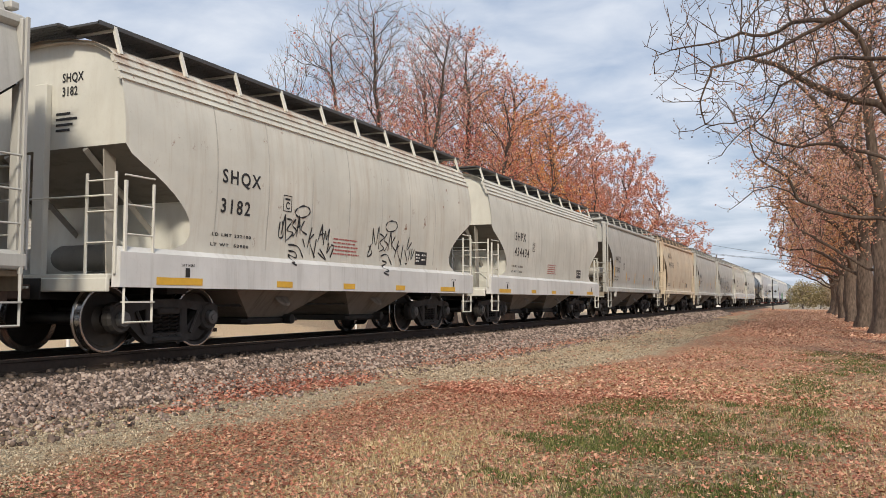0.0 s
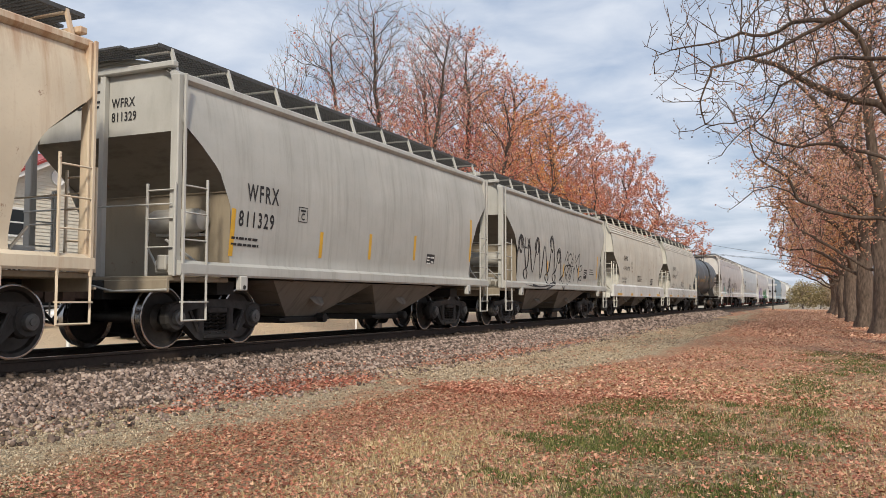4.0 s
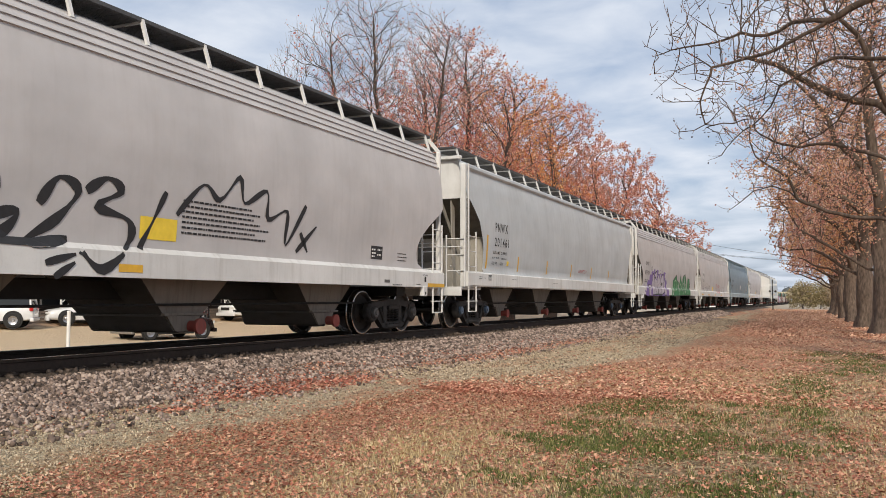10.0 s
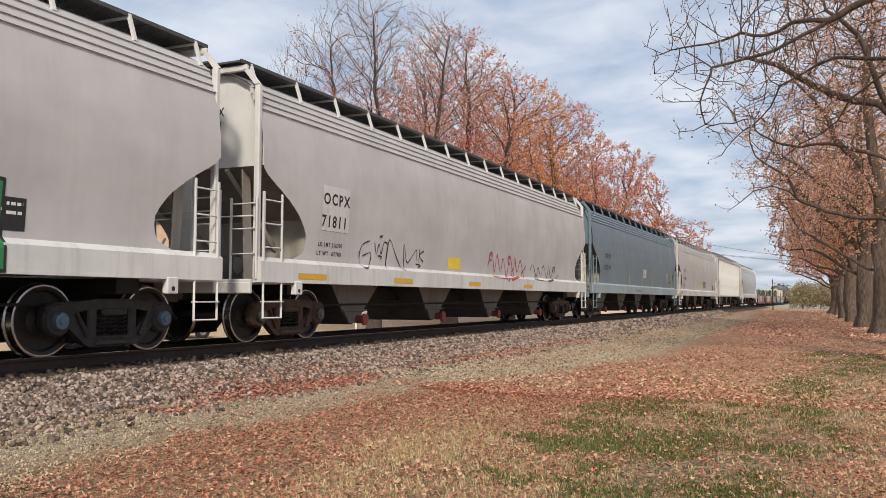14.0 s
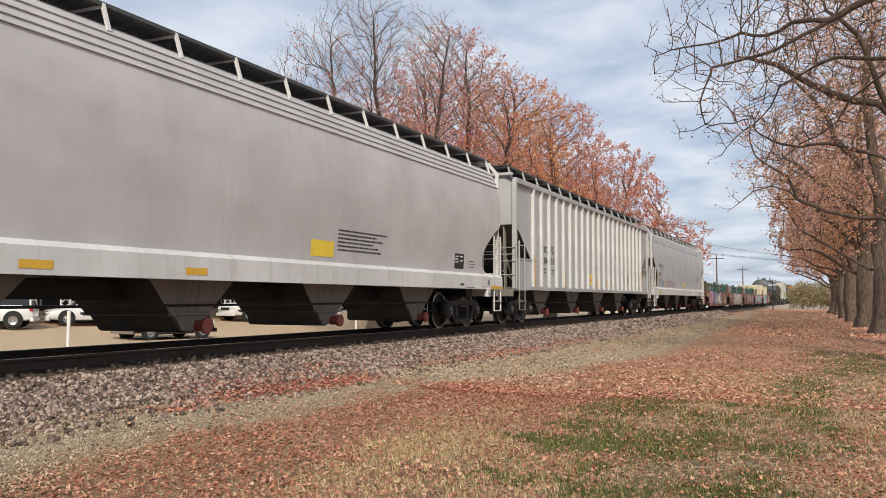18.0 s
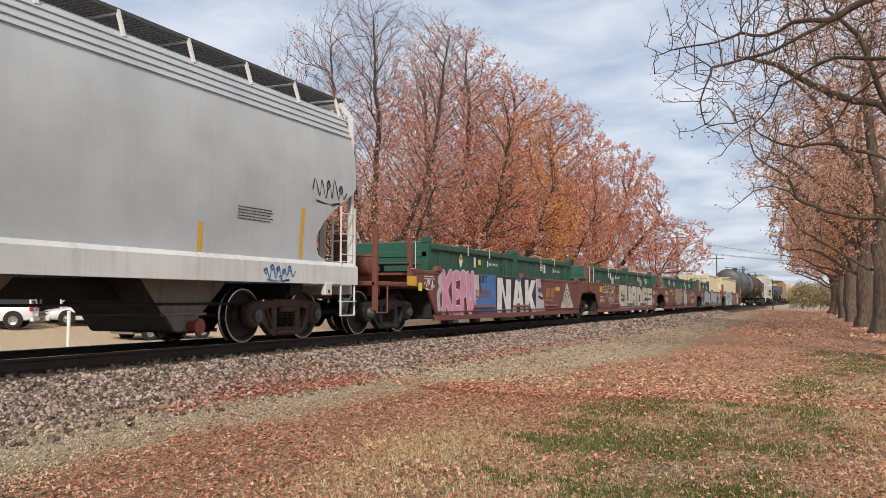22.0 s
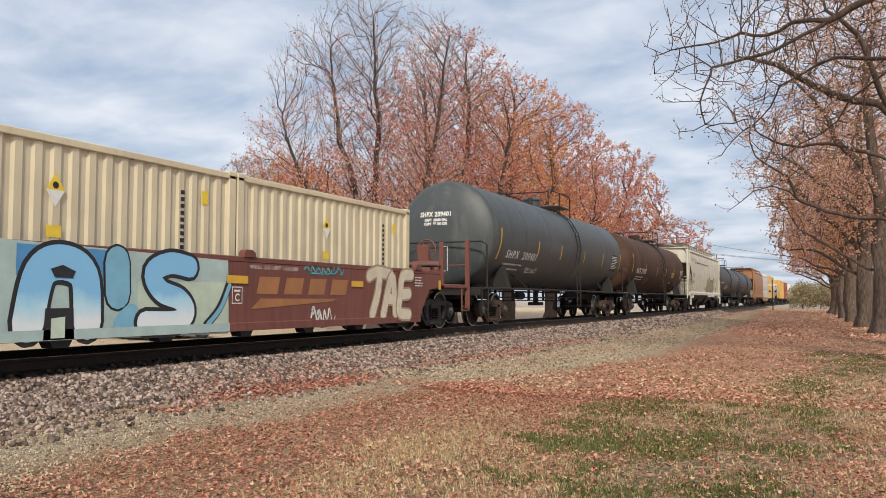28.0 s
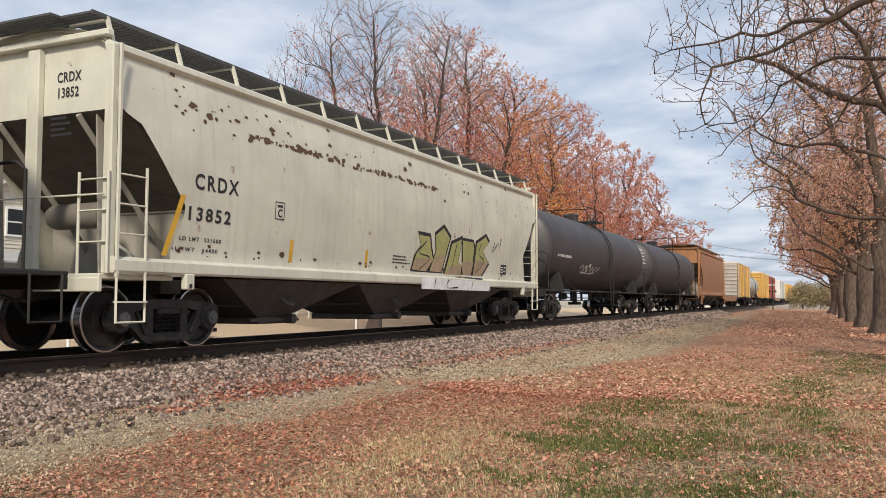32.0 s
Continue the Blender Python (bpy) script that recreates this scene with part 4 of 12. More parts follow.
        part("outlet_pipe", Geo().lathe([(0.001, -0.95), (0.13, -0.95), (0.13, 0.80)], 14, "x", (0, yc + 0.02, 0.345), True), M_bay, bay, smooth=40)
        part("pipe_cap", Geo().lathe([(0.085, 0.86), (0.085, 1.02), (0.12, 1.03), (0.12, 1.08), (0.001, 1.09)], 14, "x", (0, yc + 0.14, 0.32), True), P_GATE, bay, "worn red outlet cap", smooth=40)
    for i in range(0 if bays == 4 else bays):
        yc = -span / 2 + pitch * (i + 0.5)
        w, b = pitch * 0.50, (0.36 if bays > 2 else 0.46)
        zl = 0.40
        xt, xl = 1.34, 0.75
        a = [(-xt, yc - w, 1.04), (xt, yc - w, 1.04), (xt, yc + w, 1.04), (-xt, yc + w, 1.04), (-xl, yc - b, zl), (xl, yc - b, zl), (xl, yc + b, zl), (-xl, yc + b, zl)]
        bay = part("hopper_bay", Geo().add(a, [(0, 1, 2, 3), (7, 6, 5, 4), (0, 4, 5, 1), (1, 5, 6, 2), (2, 6, 7, 3), (3, 7, 4, 0)]), M_bay, car, "sloping discharge bay in darkened grimy paint")
        part("outlet_gate", Geo().box(-0.8, 0.8, yc - b - 0.1, yc + b + 0.1, zl - 0.10, zl + 0.02, 0.015).box(0.76, 0.86, yc - b - 0.35, yc + b + 0.35, zl - 0.06, zl - 0.01)
             .lathe([(0.05, 0.80), (0.085, 0.84), (0.085, 1.0), (0.03, 1.02)], 12, "x", (0, yc + b, zl - 0.02), True), M_BLACK if bays == 2 else M_bay, bay)
        part("bay_hatch", Geo().lathe([(0.02, 0.035), (0.16, 0.03), (0.19, 0.0)], 16, "x", (0, 0, 0)), M_bay, bay, "", Matrix.Translation((1.08, yc, 0.75)) @ Matrix.Rotation(-0.75, 4, "Y"))
    # running boards on brackets
    zr = zz(4.0) + 0.30
    tight = board == "dense"
    for s in (1, -1):
        x0, x1 = sorted((s * 0.52, s * 1.16))
        part("running_board", lattice(x0, x1, -h - 0.12, h + 0.12, zr, 0.045 if tight else 0.055, 0.036 if tight else 0.012, 0.3 if tight else 0.09), M_GRATE, car, "dark grated running board")
        bm_ = shared(("bracket", Me.name, round(zr, 2)), lambda: Geo().prism([(1.14, zr + 0.03), (1.185, zr + 0.03), (1.31, zz(3.95)), (1.265, zz(3.95))], "y", -0.026, 0.026).box(0.5, 1.16, -0.02, 0.02, zr - 0.03, zr).mesh("bracket", Me))
        n = max(6, round(L / 1.35))
        for i in range(n + 1):
            y = -h + 0.15 + (L - 0.3) * i / n
            part("bracket", bm_, None, car, "", Matrix.Translation((0, y, 0)) @ (Matrix.Identity(4) if s > 0 else Matrix.Rotation(math.pi, 4, "Z")))
        part("board_edge", Geo().box(*sorted((s * 1.16, s * 1.185)), -h - 0.12, h + 0.12, zr - 0.01, zr + 0.045), M_GRATE, car)
    for s in (1, -1):
        part("crossover_board", lattice(-0.62, 0.62, *sorted((s * (h - 0.25), s * (h + 0.28))), zr, 0.05, 0.03 if tight else 0.012, 0.09), M_GRATE, car)
    for s in (1, -1):
        truck(car, s * (h - (1.37 if bays == 2 else 1.5)), trk, caps)
    couplers(car, h + 0.12)
    return car, skin, h


# ---- train: tank cars ----
def tank(name, label, L, R, zc, M, trk=None, caps=None, Mf=None):
    """A tank car: L over the heads, R its radius, zc the height of its axis."""
    car = thing(name, label, "railcar", group="train cars")
    h = L / 2
    Mf = Mf or M_BLACK
    dome = 0.42
    prof = [(R * math.sin(a), -(h - dome) - dome * math.cos(a)) for a in [math.pi / 2 * i / 9 for i in range(10)]]
    body = prof + [(R * 1.0, -(h - dome) + (L - 2 * dome) * i / 8) for i in range(1, 8)] + [(r, -y) for r, y in reversed(prof)]
    part("tank_shell", Geo().lathe(body, 56, "y", (0, 0, zc)), M, car, smooth=30)
    for i in range(7):
        y = -(h - dome) + (L - 2 * dome) * i / 6
        part("weld_band", Geo().lathe([(R - 0.01, y - 0.03), (R + 0.003, y - 0.012), (R + 0.003, y + 0.012), (R - 0.01, y + 0.03)], 56, "y", (0, 0, zc)), M, car, smooth=40)

    def skin(z):
        d = z - zc
        return math.sqrt(max(0.01, R * R - d * d))
    fl = h + 0.75
    for s in (1, -1):
        part("side_pipe", Geo().tube([(s * 1.41, -fl + 0.4, 1.04), (s * 1.41, fl - 0.4, 1.04)], 0.032, 8), Mf, car, smooth=60)
        part("stub_sill", Geo().box(-0.27, 0.27, *sorted((s * fl, s * (h - 3.1))), 0.74, 1.08, 0.01).box(-0.5, 0.5, *sorted((s * (h - 1.2), s * (h - 2.4))), 1.0, 1.22, 0.02), Mf, car)
    part("brake_pipe", Geo().tube([(0.35, -h + 2.6, 0.80), (0.35, h - 2.6, 0.80)], 0.024, 6).tube([(-0.3, -h + 2.6, 0.70), (-0.3, h - 2.6, 0.70)], 0.018, 6), M_BLACK, car)
    for i in range(7):
        y = -h + 3.2 + (L - 6.4) * i / 6
        part("pipe_hanger", Geo().box(0.31, 0.39, y - 0.03, y + 0.03, 0.68, zc - R + 0.12), M_BLACK, car)
    part("brake_cylinder", Geo().lathe([(0.02, -0.30), (0.12, -0.26), (0.13, -0.1), (0.13, 0.25), (0.05, 0.28), (0.02, 0.6)], 12, "y", (0.1, -1.9, 0.86), True), M_BLACK, car, smooth=40)
    part("discharge_pipe", Geo().lathe([(0.1, 0.62), (0.1, zc - R + 0.05)], 12, "z", (0, 0.2, 0), True).box(-0.22, 0.22, -0.05, 0.45, 0.52, 0.64, 0.02), M_BLACK, car)
    for s in (1, -1):
        ys = s * (h - 1.6)
        for x in (1, -1):
            part("saddle", Geo().prism([(x * 1.0, 1.0), (x * 1.40, 1.0), (x * 1.22, zc - 0.62 * R), (x * 0.9, zc - 0.80 * R)], "y", ys - 0.16, ys + 0.16), Mf, car, "tank saddle bracket")
        part("end_platform", Geo().box(-1.44, 1.44, *sorted((s * (fl - 1.5), s * fl)), 1.0, 1.06, 0.01).box(-1.44, 1.44, *sorted((s * (fl - 0.08), s * fl)), 0.84, 1.0, 0.01), Mf, car)
        part("end_handrail", Geo().tube([(-1.4, s * (fl - 0.6), 1.05), (-1.4, s * (fl - 0.6), 2.2), (-1.25, s * (fl - 0.6), 2.3), (1.25, s * (fl - 0.6), 2.3), (1.4, s * (fl - 0.6), 2.2), (1.4, s * (fl - 0.6), 1.05)], 0.022, 6), Mf, car)
        for x in (1, -1):
            lx = x * 1.45
            ra, rb = s * (fl - 0.1), s * (fl - 0.55)
            part("sill_step", Geo().tube([(lx, ra, 1.02), (lx, ra, 0.46), (lx, rb, 0.46), (lx, rb, 1.02)], 0.022, 4), Mf, car)
            part("brace", Geo().tube([(x * 1.38, s * (h - 3.4), 1.04), (x * 1.0, s * (h - 2.9), zc - R * 0.75)], 0.02, 5), Mf, car)
        truck(car, s * (fl - 1.9), trk, caps)
    # side ladder, platform and manway
    g = Geo()
    lad_y = 0.65
    for x in (1, -1):
        for y in (lad_y - 0.23, lad_y + 0.23):
            arc = [(x * (R + 0.06) * math.cos(a), y, zc + (R + 0.06) * math.sin(a)) for a in [radians(q) for q in (-20, 0, 20, 40, 60, 72)]]
            g.tube([(x * 1.5, y, 0.5), (x * 1.5, y, 1.1)] + arc, 0.02, 5)
    part("ladder", g, Mf, car)
    rung = shared(("tank_rung", Mf.name), lambda: Geo().tube([(0, -0.23, 0), (0, 0.23, 0)], 0.012, 5).mesh("rung", Mf, 60))
    lad = part("ladder_brace", Geo().tube([(1.48, lad_y, 1.05), (1.44, lad_y, 1.05)], 0.02, 4), Mf, car)
    for q in (-12, 2, 16, 30, 44, 58):
        a = radians(q)
        part("rung", rung, None, lad, "", ((R + 0.06) * math.cos(a), lad_y, zc + (R + 0.06) * math.sin(a)))
    for z in (0.5, 0.75, 1.0):
        part("rung", rung, None, lad, "", (1.5, lad_y, z))
    zt = zc + R
    part("manway", Geo().lathe([(0.30, zt - 0.06), (0.30, zt + 0.22), (0.34, zt + 0.23), (0.34, zt + 0.28), (0.26, zt + 0.33), (0.01, zt + 0.35)], 20, "z", (0, -0.25, 0)), M, car, smooth=40)
    part("valve", Geo().lathe([(0.10, zt - 0.03), (0.10, zt + 0.2), (0.05, zt + 0.26), (0.01, zt + 0.27)], 10, "z", (0.2, -1.0, 0)), M_BLACK, car, smooth=40)
    part("top_platform", lattice(-0.95, 0.95, -0.1, 1.45, zt + 0.02, 0.06, 0.03, 0.2), M_GRATE, car)
    g = Geo()
    for x in (0.95, -0.95):
        g.tube([(x, -1.25, zt - 0.25), (x, -1.25, zt + 0.42), (x * 0.98, -1.1, zt + 0.50), (x, 1.3, zt + 0.50), (x, 1.45, zt + 0.42), (x, 1.45, zt - 0.30)], 0.022, 6)
        g.tube([(x, 0.1, zt - 0.30), (x, 0.1, zt + 0.50)], 0.02, 6)
    g.tube([(-0.95, -1.25, zt + 0.4), (0.95, -1.25, zt + 0.4)], 0.02, 6)
    part("safety_railing", g, Mf, car, smooth=60)
    couplers(car, fl + 0.02)
    return car, skin, h


# ---- train: articulated well cars and their containers ----
def well_unit(name, label, span, M, ends, Mp, ledges=True):
    """One unit of an articulated well car; ends: which of its ends rest on a full end truck (-1, 1)."""
    car = thing(name, label, "railcar", group="train cars")
    h = span / 2
    w = 6.25
    for s in (1, -1):
        side = [(-w - 0.95, 1.30), (-w - 0.95, 1.02), (-w - 0.35, 0.95), (-w + 0.15, 0.36), (w - 0.15, 0.36), (w + 0.35, 0.95), (w + 0.95, 1.02), (w + 0.95, 1.30)]
        part("side_plate", Geo().prism(side, "x", *sorted((s * 1.42, s * 1.47))), M, car, "rust-brown steel well side")
        part("top_chord", Geo().box(*sorted((s * 1.36, s * 1.472)), -w - 0.95, w + 0.95, 1.302, 1.39, 0.012), M, car)
        part("bottom_chord", Geo().prism([(s * 1.36, 0.24), (s * 1.49, 0.24), (s * 1.49, 0.36), (s * 1.46, 0.38), (s * 1.36, 0.38)], "y", -w + 0.15, w - 0.15), M, car)
        if ledges:
            part("side_pipe", Geo().tube([(s * 1.505, -w + 0.05, 0.44), (s * 1.505, w - 0.05, 0.44)], 0.018, 6), M, car)
        for y in (-3.9, -0.95, 1.95) if ledges else ():
            part("rub_ledge", Geo().prism([(s * 1.465, 0.585), (s * 1.475, 0.585), (s * 1.53, 0.53), (s * 1.525, 0.51), (s * 1.465, 0.55)], "y", y, y + 1.45), M, car)
        for i in range(7):
            y = -w + 1.0 + (2 * w - 2) * i / 6
            part("stake_pocket", Geo().prism([(y - 0.18, 0.26), (y + 0.18, 0.26), (y + 0.11, 0.15), (y - 0.11, 0.15)], "x", *sorted((s * 1.25, s * 1.44))), M_BLACK, car)
        for y in (-w + 0.1, -0.15, w - 0.4):
            part("corner_guide", Geo().prism([(y, 1.385), (y + 0.30, 1.385), (y + 0.28, 1.46), (y + 0.20, 1.50), (y + 0.06, 1.50), (y + 0.01, 1.45)], "x", *sorted((s * 1.38, s * 1.50))), M, car)
    part("well_floor", Geo().box(-1.4, 1.4, -w, w, 0.28, 0.34), M_BLACK, car)
    for s in (1, -1):
        y0, y1 = s * (w + 0.15), s * h
        part("bulkhead", Geo().box(-1.40, 1.40, *sorted((s * (w - 0.02), s * (w + 0.03))), 0.30, 1.0), M_BLACK, car)
        part("end_deck", Geo().box(-1.40, 1.40, *sorted((y0, s * (w + 0.95))), 0.98, 1.36, 0.03), M, car)
        part("end_frame", Geo().box(-0.55, 0.55, *sorted((s * (w + 0.9), y1)), 0.80, 1.30, 0.03).box(-1.3, 1.3, *sorted((s * (w + 0.95), s * (h - 0.15))), 1.26, 1.31), M, car)
        part("walkway", Geo().box(-1.42, 1.42, *sorted((s * (w + 0.5), s * (h - 0.2))), 1.50, 1.54, 0.01), M_GRATE, car)
        for x in (-1.35, -0.5, 0.5, 1.35):
            part("walkway_leg", Geo().box(x - 0.03, x + 0.03, *sorted((s * (w + 0.70), s * (w + 0.80))), 1.33, 1.51), M, car)
        part("handrail_post", Geo().box(1.36, 1.46, *sorted((s * (h - 0.36), s * (h - 0.26))), 1.05, 2.08, 0.01), M, car)
        part("handrail_post", Geo().box(-1.46, -1.36, *sorted((s * (h - 0.36), s * (h - 0.26))), 1.05, 2.08, 0.01), M, car)
        part("grab_iron", Geo().tube([(1.46, s * (h - 0.30), 1.40), (1.55, s * (h - 0.30), 1.40), (1.55, s * (h - 0.30), 1.98), (1.46, s * (h - 0.30), 1.98)], 0.010, 5), Mp, car)
        if s in ends:
            e = s * (h + 1.3)
            part("end_platform", Geo().box(-1.44, 1.44, *sorted((s * (h - 0.2), e)), 1.0, 1.10, 0.02).box(-0.3, 0.3, *sorted((y1, e)), 0.74, 1.0, 0.02), M, car)
            for x in (1, -1):
                part("handrail_post", Geo().box(*sorted((x * 1.36, x * 1.46)), *sorted((e, e - s * 0.1)), 0.5, 2.25, 0.01), M, car)
                part("sill_step", Geo().tube([(x * 1.45, e - s * 0.05, 1.0), (x * 1.45, e - s * 0.05, 0.46), (x * 1.45, e - s * 0.5, 0.46), (x * 1.45, e - s * 0.5, 1.0)], 0.022, 4), M, car)
            part("air_reservoir", Geo().lathe([(0.02, -0.5), (0.22, -0.42), (0.24, -0.3), (0.24, 0.3), (0.22, 0.42), (0.02, 0.5)], 16, "x", (0.55, s * (h + 0.6), 1.45), True), M, car, smooth=40)
            part("end_rail", Geo().tube([(-1.4, e, 1.6), (1.4, e, 1.6)], 0.02, 5).tube([(-1.4, e, 2.1), (-0.4, e, 2.1)], 0.02, 5), M, car)
            bw = Geo().lathe([(0.26, 0.0), (0.28, 0.015), (0.26, 0.03), (0.24, 0.015), (0.26, 0.0)], 20, "y", (0.35, e - s * 0.25, 2.0))
            for i in range(3):
                a = i * math.pi / 3
                bw.tube([(0.35 - 0.25 * math.cos(a), e - s * 0.24, 2.0 - 0.25 * math.sin(a)), (0.35 + 0.25 * math.cos(a), e - s * 0.24, 2.0 + 0.25 * math.sin(a))], 0.012, 4)
            part("brake_wheel", bw, M, car, smooth=50)
            part("brake_stand", Geo().box(0.2, 0.5, *sorted((e - s * 0.3, e - s * 0.45)), 1.1, 2.1, 0.02), M, car)
            truck(car, s * h)
            part("coupler", shared("coupler", coupler_mesh), None, car, "", Matrix.Translation((0, e, 0)) @ Matrix.Rotation(0 if s > 0 else math.pi, 4, "Z"))
    return car, (lambda z: 1.47), h


def open_container(car, y, Mg, Mt):
    """A low open-topped steel box twenty feet long, lidded with a grey cover."""
    h, zb, zt = 3.02, 0.36, 2.06
    box = tagged(new("container"), "dark green low steel freight container lying in a well car", "container", "containers")
    for s in (1, -1):
        part("side_wall", Geo().box(*sorted((s * 1.15, s * 1.18)), -h, h, zb, zt), Mg, box)
        part("top_rail", Geo().box(*sorted((s * 1.12, s * 1.23)), -h, h, zt - 0.10, zt, 0.015), Mg, box)
        for yy in (-h + 0.85, -0.95, 0.95, h - 0.85):
            part("stiffener", Geo().box(*sorted((s * 1.17, s * 1.205)), yy - 0.16, yy + 0.16, zb, zt - 0.1, 0.012), Mg, box)
        part("top_lip", Geo().prism([(s * 1.18, zt - 0.20), (s * 1.255, zt - 0.13), (s * 1.255, zt - 0.08), (s * 1.18, zt - 0.08)], "y", -h + 0.16, h - 0.16), Mg, box)
        part("end_wall", Geo().box(-1.2, 1.2, *sorted((s * (h - 0.04), s * h)), zb, zt + 0.02), Mg, box)
        part("end_rail", Geo().box(-1.2, 1.2, *sorted((s * (h - 0.06), s * (h + 0.02))), zt - 0.34, zt - 0.20, 0.015), Mg, box)
        for x in (1, -1):
            part("corner_post", Geo().box(*sorted((x * 1.06, x * 1.222)), *sorted((s * (h - 0.16), s * (h + 0.02))), zb, zt, 0.012)
                 .box(*sorted((x * 1.04, x * 1.235)), *sorted((s * (h - 0.18), s * (h + 0.025))), zt, zt + 0.14, 0.02), Mg, box)
        part("latch", Geo().tube([(s * 1.21, h - 0.75, zt - 0.65), (s * 1.21, h - 0.75, zt - 0.15)], 0.03, 6).box(*sorted((s * 1.19, s * 1.22)), h - 1.15, h - 0.65, zt - 0.45, zt - 0.41), Mg, box)
    part("lid", Geo().prism([(-1.1, zt - 0.02), (1.1, zt - 0.02), (0.9, zt + 0.05), (-0.9, zt + 0.05)], "y", -h + 0.1, h - 0.1), Mt, box, "grey cover sheet")
    for yy in (-0.69, 0.84):
        part("strap", Geo().box(1.258, 1.266, yy - 0.02, yy + 0.02, zt - 0.20, zt + 0.06).box(-1.2, 1.266, yy - 0.02, yy + 0.02, zt + 0.055, zt + 0.065), M_STRAP, box, "yellow lashing strap")
    return box, zt


def tall_container(Mc):
    """A twenty-foot corrugated steel container."""
    h, zb, zt = 3.02, 0.36, 2.71
    box = tagged(new("container"), "cream corrugated steel freight container lying in a well car", "container", "containers")
    for s in (1, -1):
        pts = []
        n = 21
        for i in range(n):
            y0 = -h + 0.16 + (2 * h - 0.32) * i / n
            p = (2 * h - 0.32) / n
            pts += [(1.19, y0), (1.19, y0 + p * 0.38), (1.162, y0 + p * 0.52), (1.162, y0 + p * 0.86)]
        pts.append((1.19, h - 0.16))
        part("side_wall", Geo().sheet([[(s * x, y, z) for x, y in pts] for z in (zb + 0.1, zt - 0.08)]), Mc, box)
        part("top_rail", Geo().box(*sorted((s * 1.13, s * 1.219)), -h, h, zt - 0.10, zt, 0.012), Mc, box)
        part("bottom_rail", Geo().box(*sorted((s * 1.13, s * 1.219)), -h, h, zb, zb + 0.14, 0.012), Mc, box)
        for x in (1, -1):
            part("corner_post", Geo().box(*sorted((x * 1.05, x * 1.219)), *sorted((s * (h - 0.16), s * (h + 0.01))), zb, zt, 0.012), Mc, box)
            part("corner_casting", Geo().box(*sorted((x * 1.04, x * 1.225)), *sorted((s * (h - 0.18), s * (h + 0.015))), zt - 0.06, zt + 0.03, 0.015), Mc, box)
        part("door_panel" if s < 0 else "end_wall", Geo().box(-1.08, 1.08, *sorted((s * (h - 0.05), s * (h - 0.01))), zb + 0.1, zt - 0.14, 0.01), Mc, box)
        part("door_header", Geo().box(-1.08, 1.08, *sorted((s * (h - 0.08), s * (h + 0.01))), zt - 0.14, zt, 0.01), Mc, box)
    for x in (-0.85, -0.42, 0.12, 0.62):
        part("lock_rod", Geo().tube([(x, -h - 0.03, zb + 0.12), (x, -h - 0.03, zt - 0.06)], 0.02, 6), M_STEEL, box)
    part("door_seam", Geo().box(-0.16, -0.12, -h - 0.004, -h + 0.01, zb + 0.1, zt - 0.15), M_BLACK, box)
    part("roof", Geo().box(-1.15, 1.15, -h + 0.1, h - 0.1, zt - 0.05, zt - 0.02), Mc, box)
    return box, zt


# ---- train: cars that stay far off ----
def boxcar(name, label, L, M, Me, Mr, zt=4.5):
    car = thing(name, label, "railcar", group="train cars")
    h = L / 2
    for s in (1, -1):
        part("side_wall", Geo().box(*sorted((s * 1.40, s * 1.46)), -h, h, 1.05, zt), M, car)
        for i in range(8):
            y = -h + 0.6 + (L - 1.2) * i / 7
            part("side_post", Geo().box(*sorted((s * 1.45, s * 1.52)), y - 0.06, y + 0.06, 1.05, zt), M, car)
        part("door", Geo().box(*sorted((s * 1.46, s * 1.55)), -1.5, 1.5, 1.1, zt - 0.15, 0.02), M, car)
        part("end_wall", Geo().box(-1.44, 1.44, *sorted((s * (h - 0.06), s * h)), 1.05, zt), Me, car)
        for k in range(9):
            z = 1.25 + (zt - 1.5) * k / 8
            part("end_corrugation", Geo().tube([(-1.35, s * h, z), (1.35, s * h, z)], 0.07, 6), Me, car)
        part("ladder", Geo().box(1.5, 1.56, s * (h - 0.1) - 0.03, s * (h - 0.1) + 0.03, 1.0, zt).box(1.5, 1.56, s * (h - 0.55) - 0.03, s * (h - 0.55) + 0.03, 1.0, zt), Me, car)
        truck(car, s * (h - 1.9))
    part("roof", Geo().prism([(-1.5, zt), (1.5, zt), (1.45, zt + 0.12), (0, zt + 0.24), (-1.45, zt + 0.12)], "y", -h, h), Mr, car)
    part("underframe", Geo().box(-1.4, 1.4, -h, h, 0.9, 1.05).box(-0.3, 0.3, -h - 0.4, h + 0.4, 0.7, 0.95), M_BLACK, car)
    couplers(car, h + 0.3)
    return car


def flatcar(name, label, L, M):
    car = thing(name, label, "railcar", group="train cars")
    h = L / 2
    part("deck", Geo().box(-1.45, 1.45, -h, h, 1.0, 1.12, 0.02), M, car)
    for s in (1, -1):
        part("side_sill", Geo().prism([(-h, 0.85), (-h + 2, 0.6), (h - 2, 0.6), (h, 0.85), (h, 1.0), (-h, 1.0)], "x", *sorted((s * 1.36, s * 1.44))), M, car)
        truck(car, s * (h - 1.7))
    couplers(car, h + 0.1)
    return car


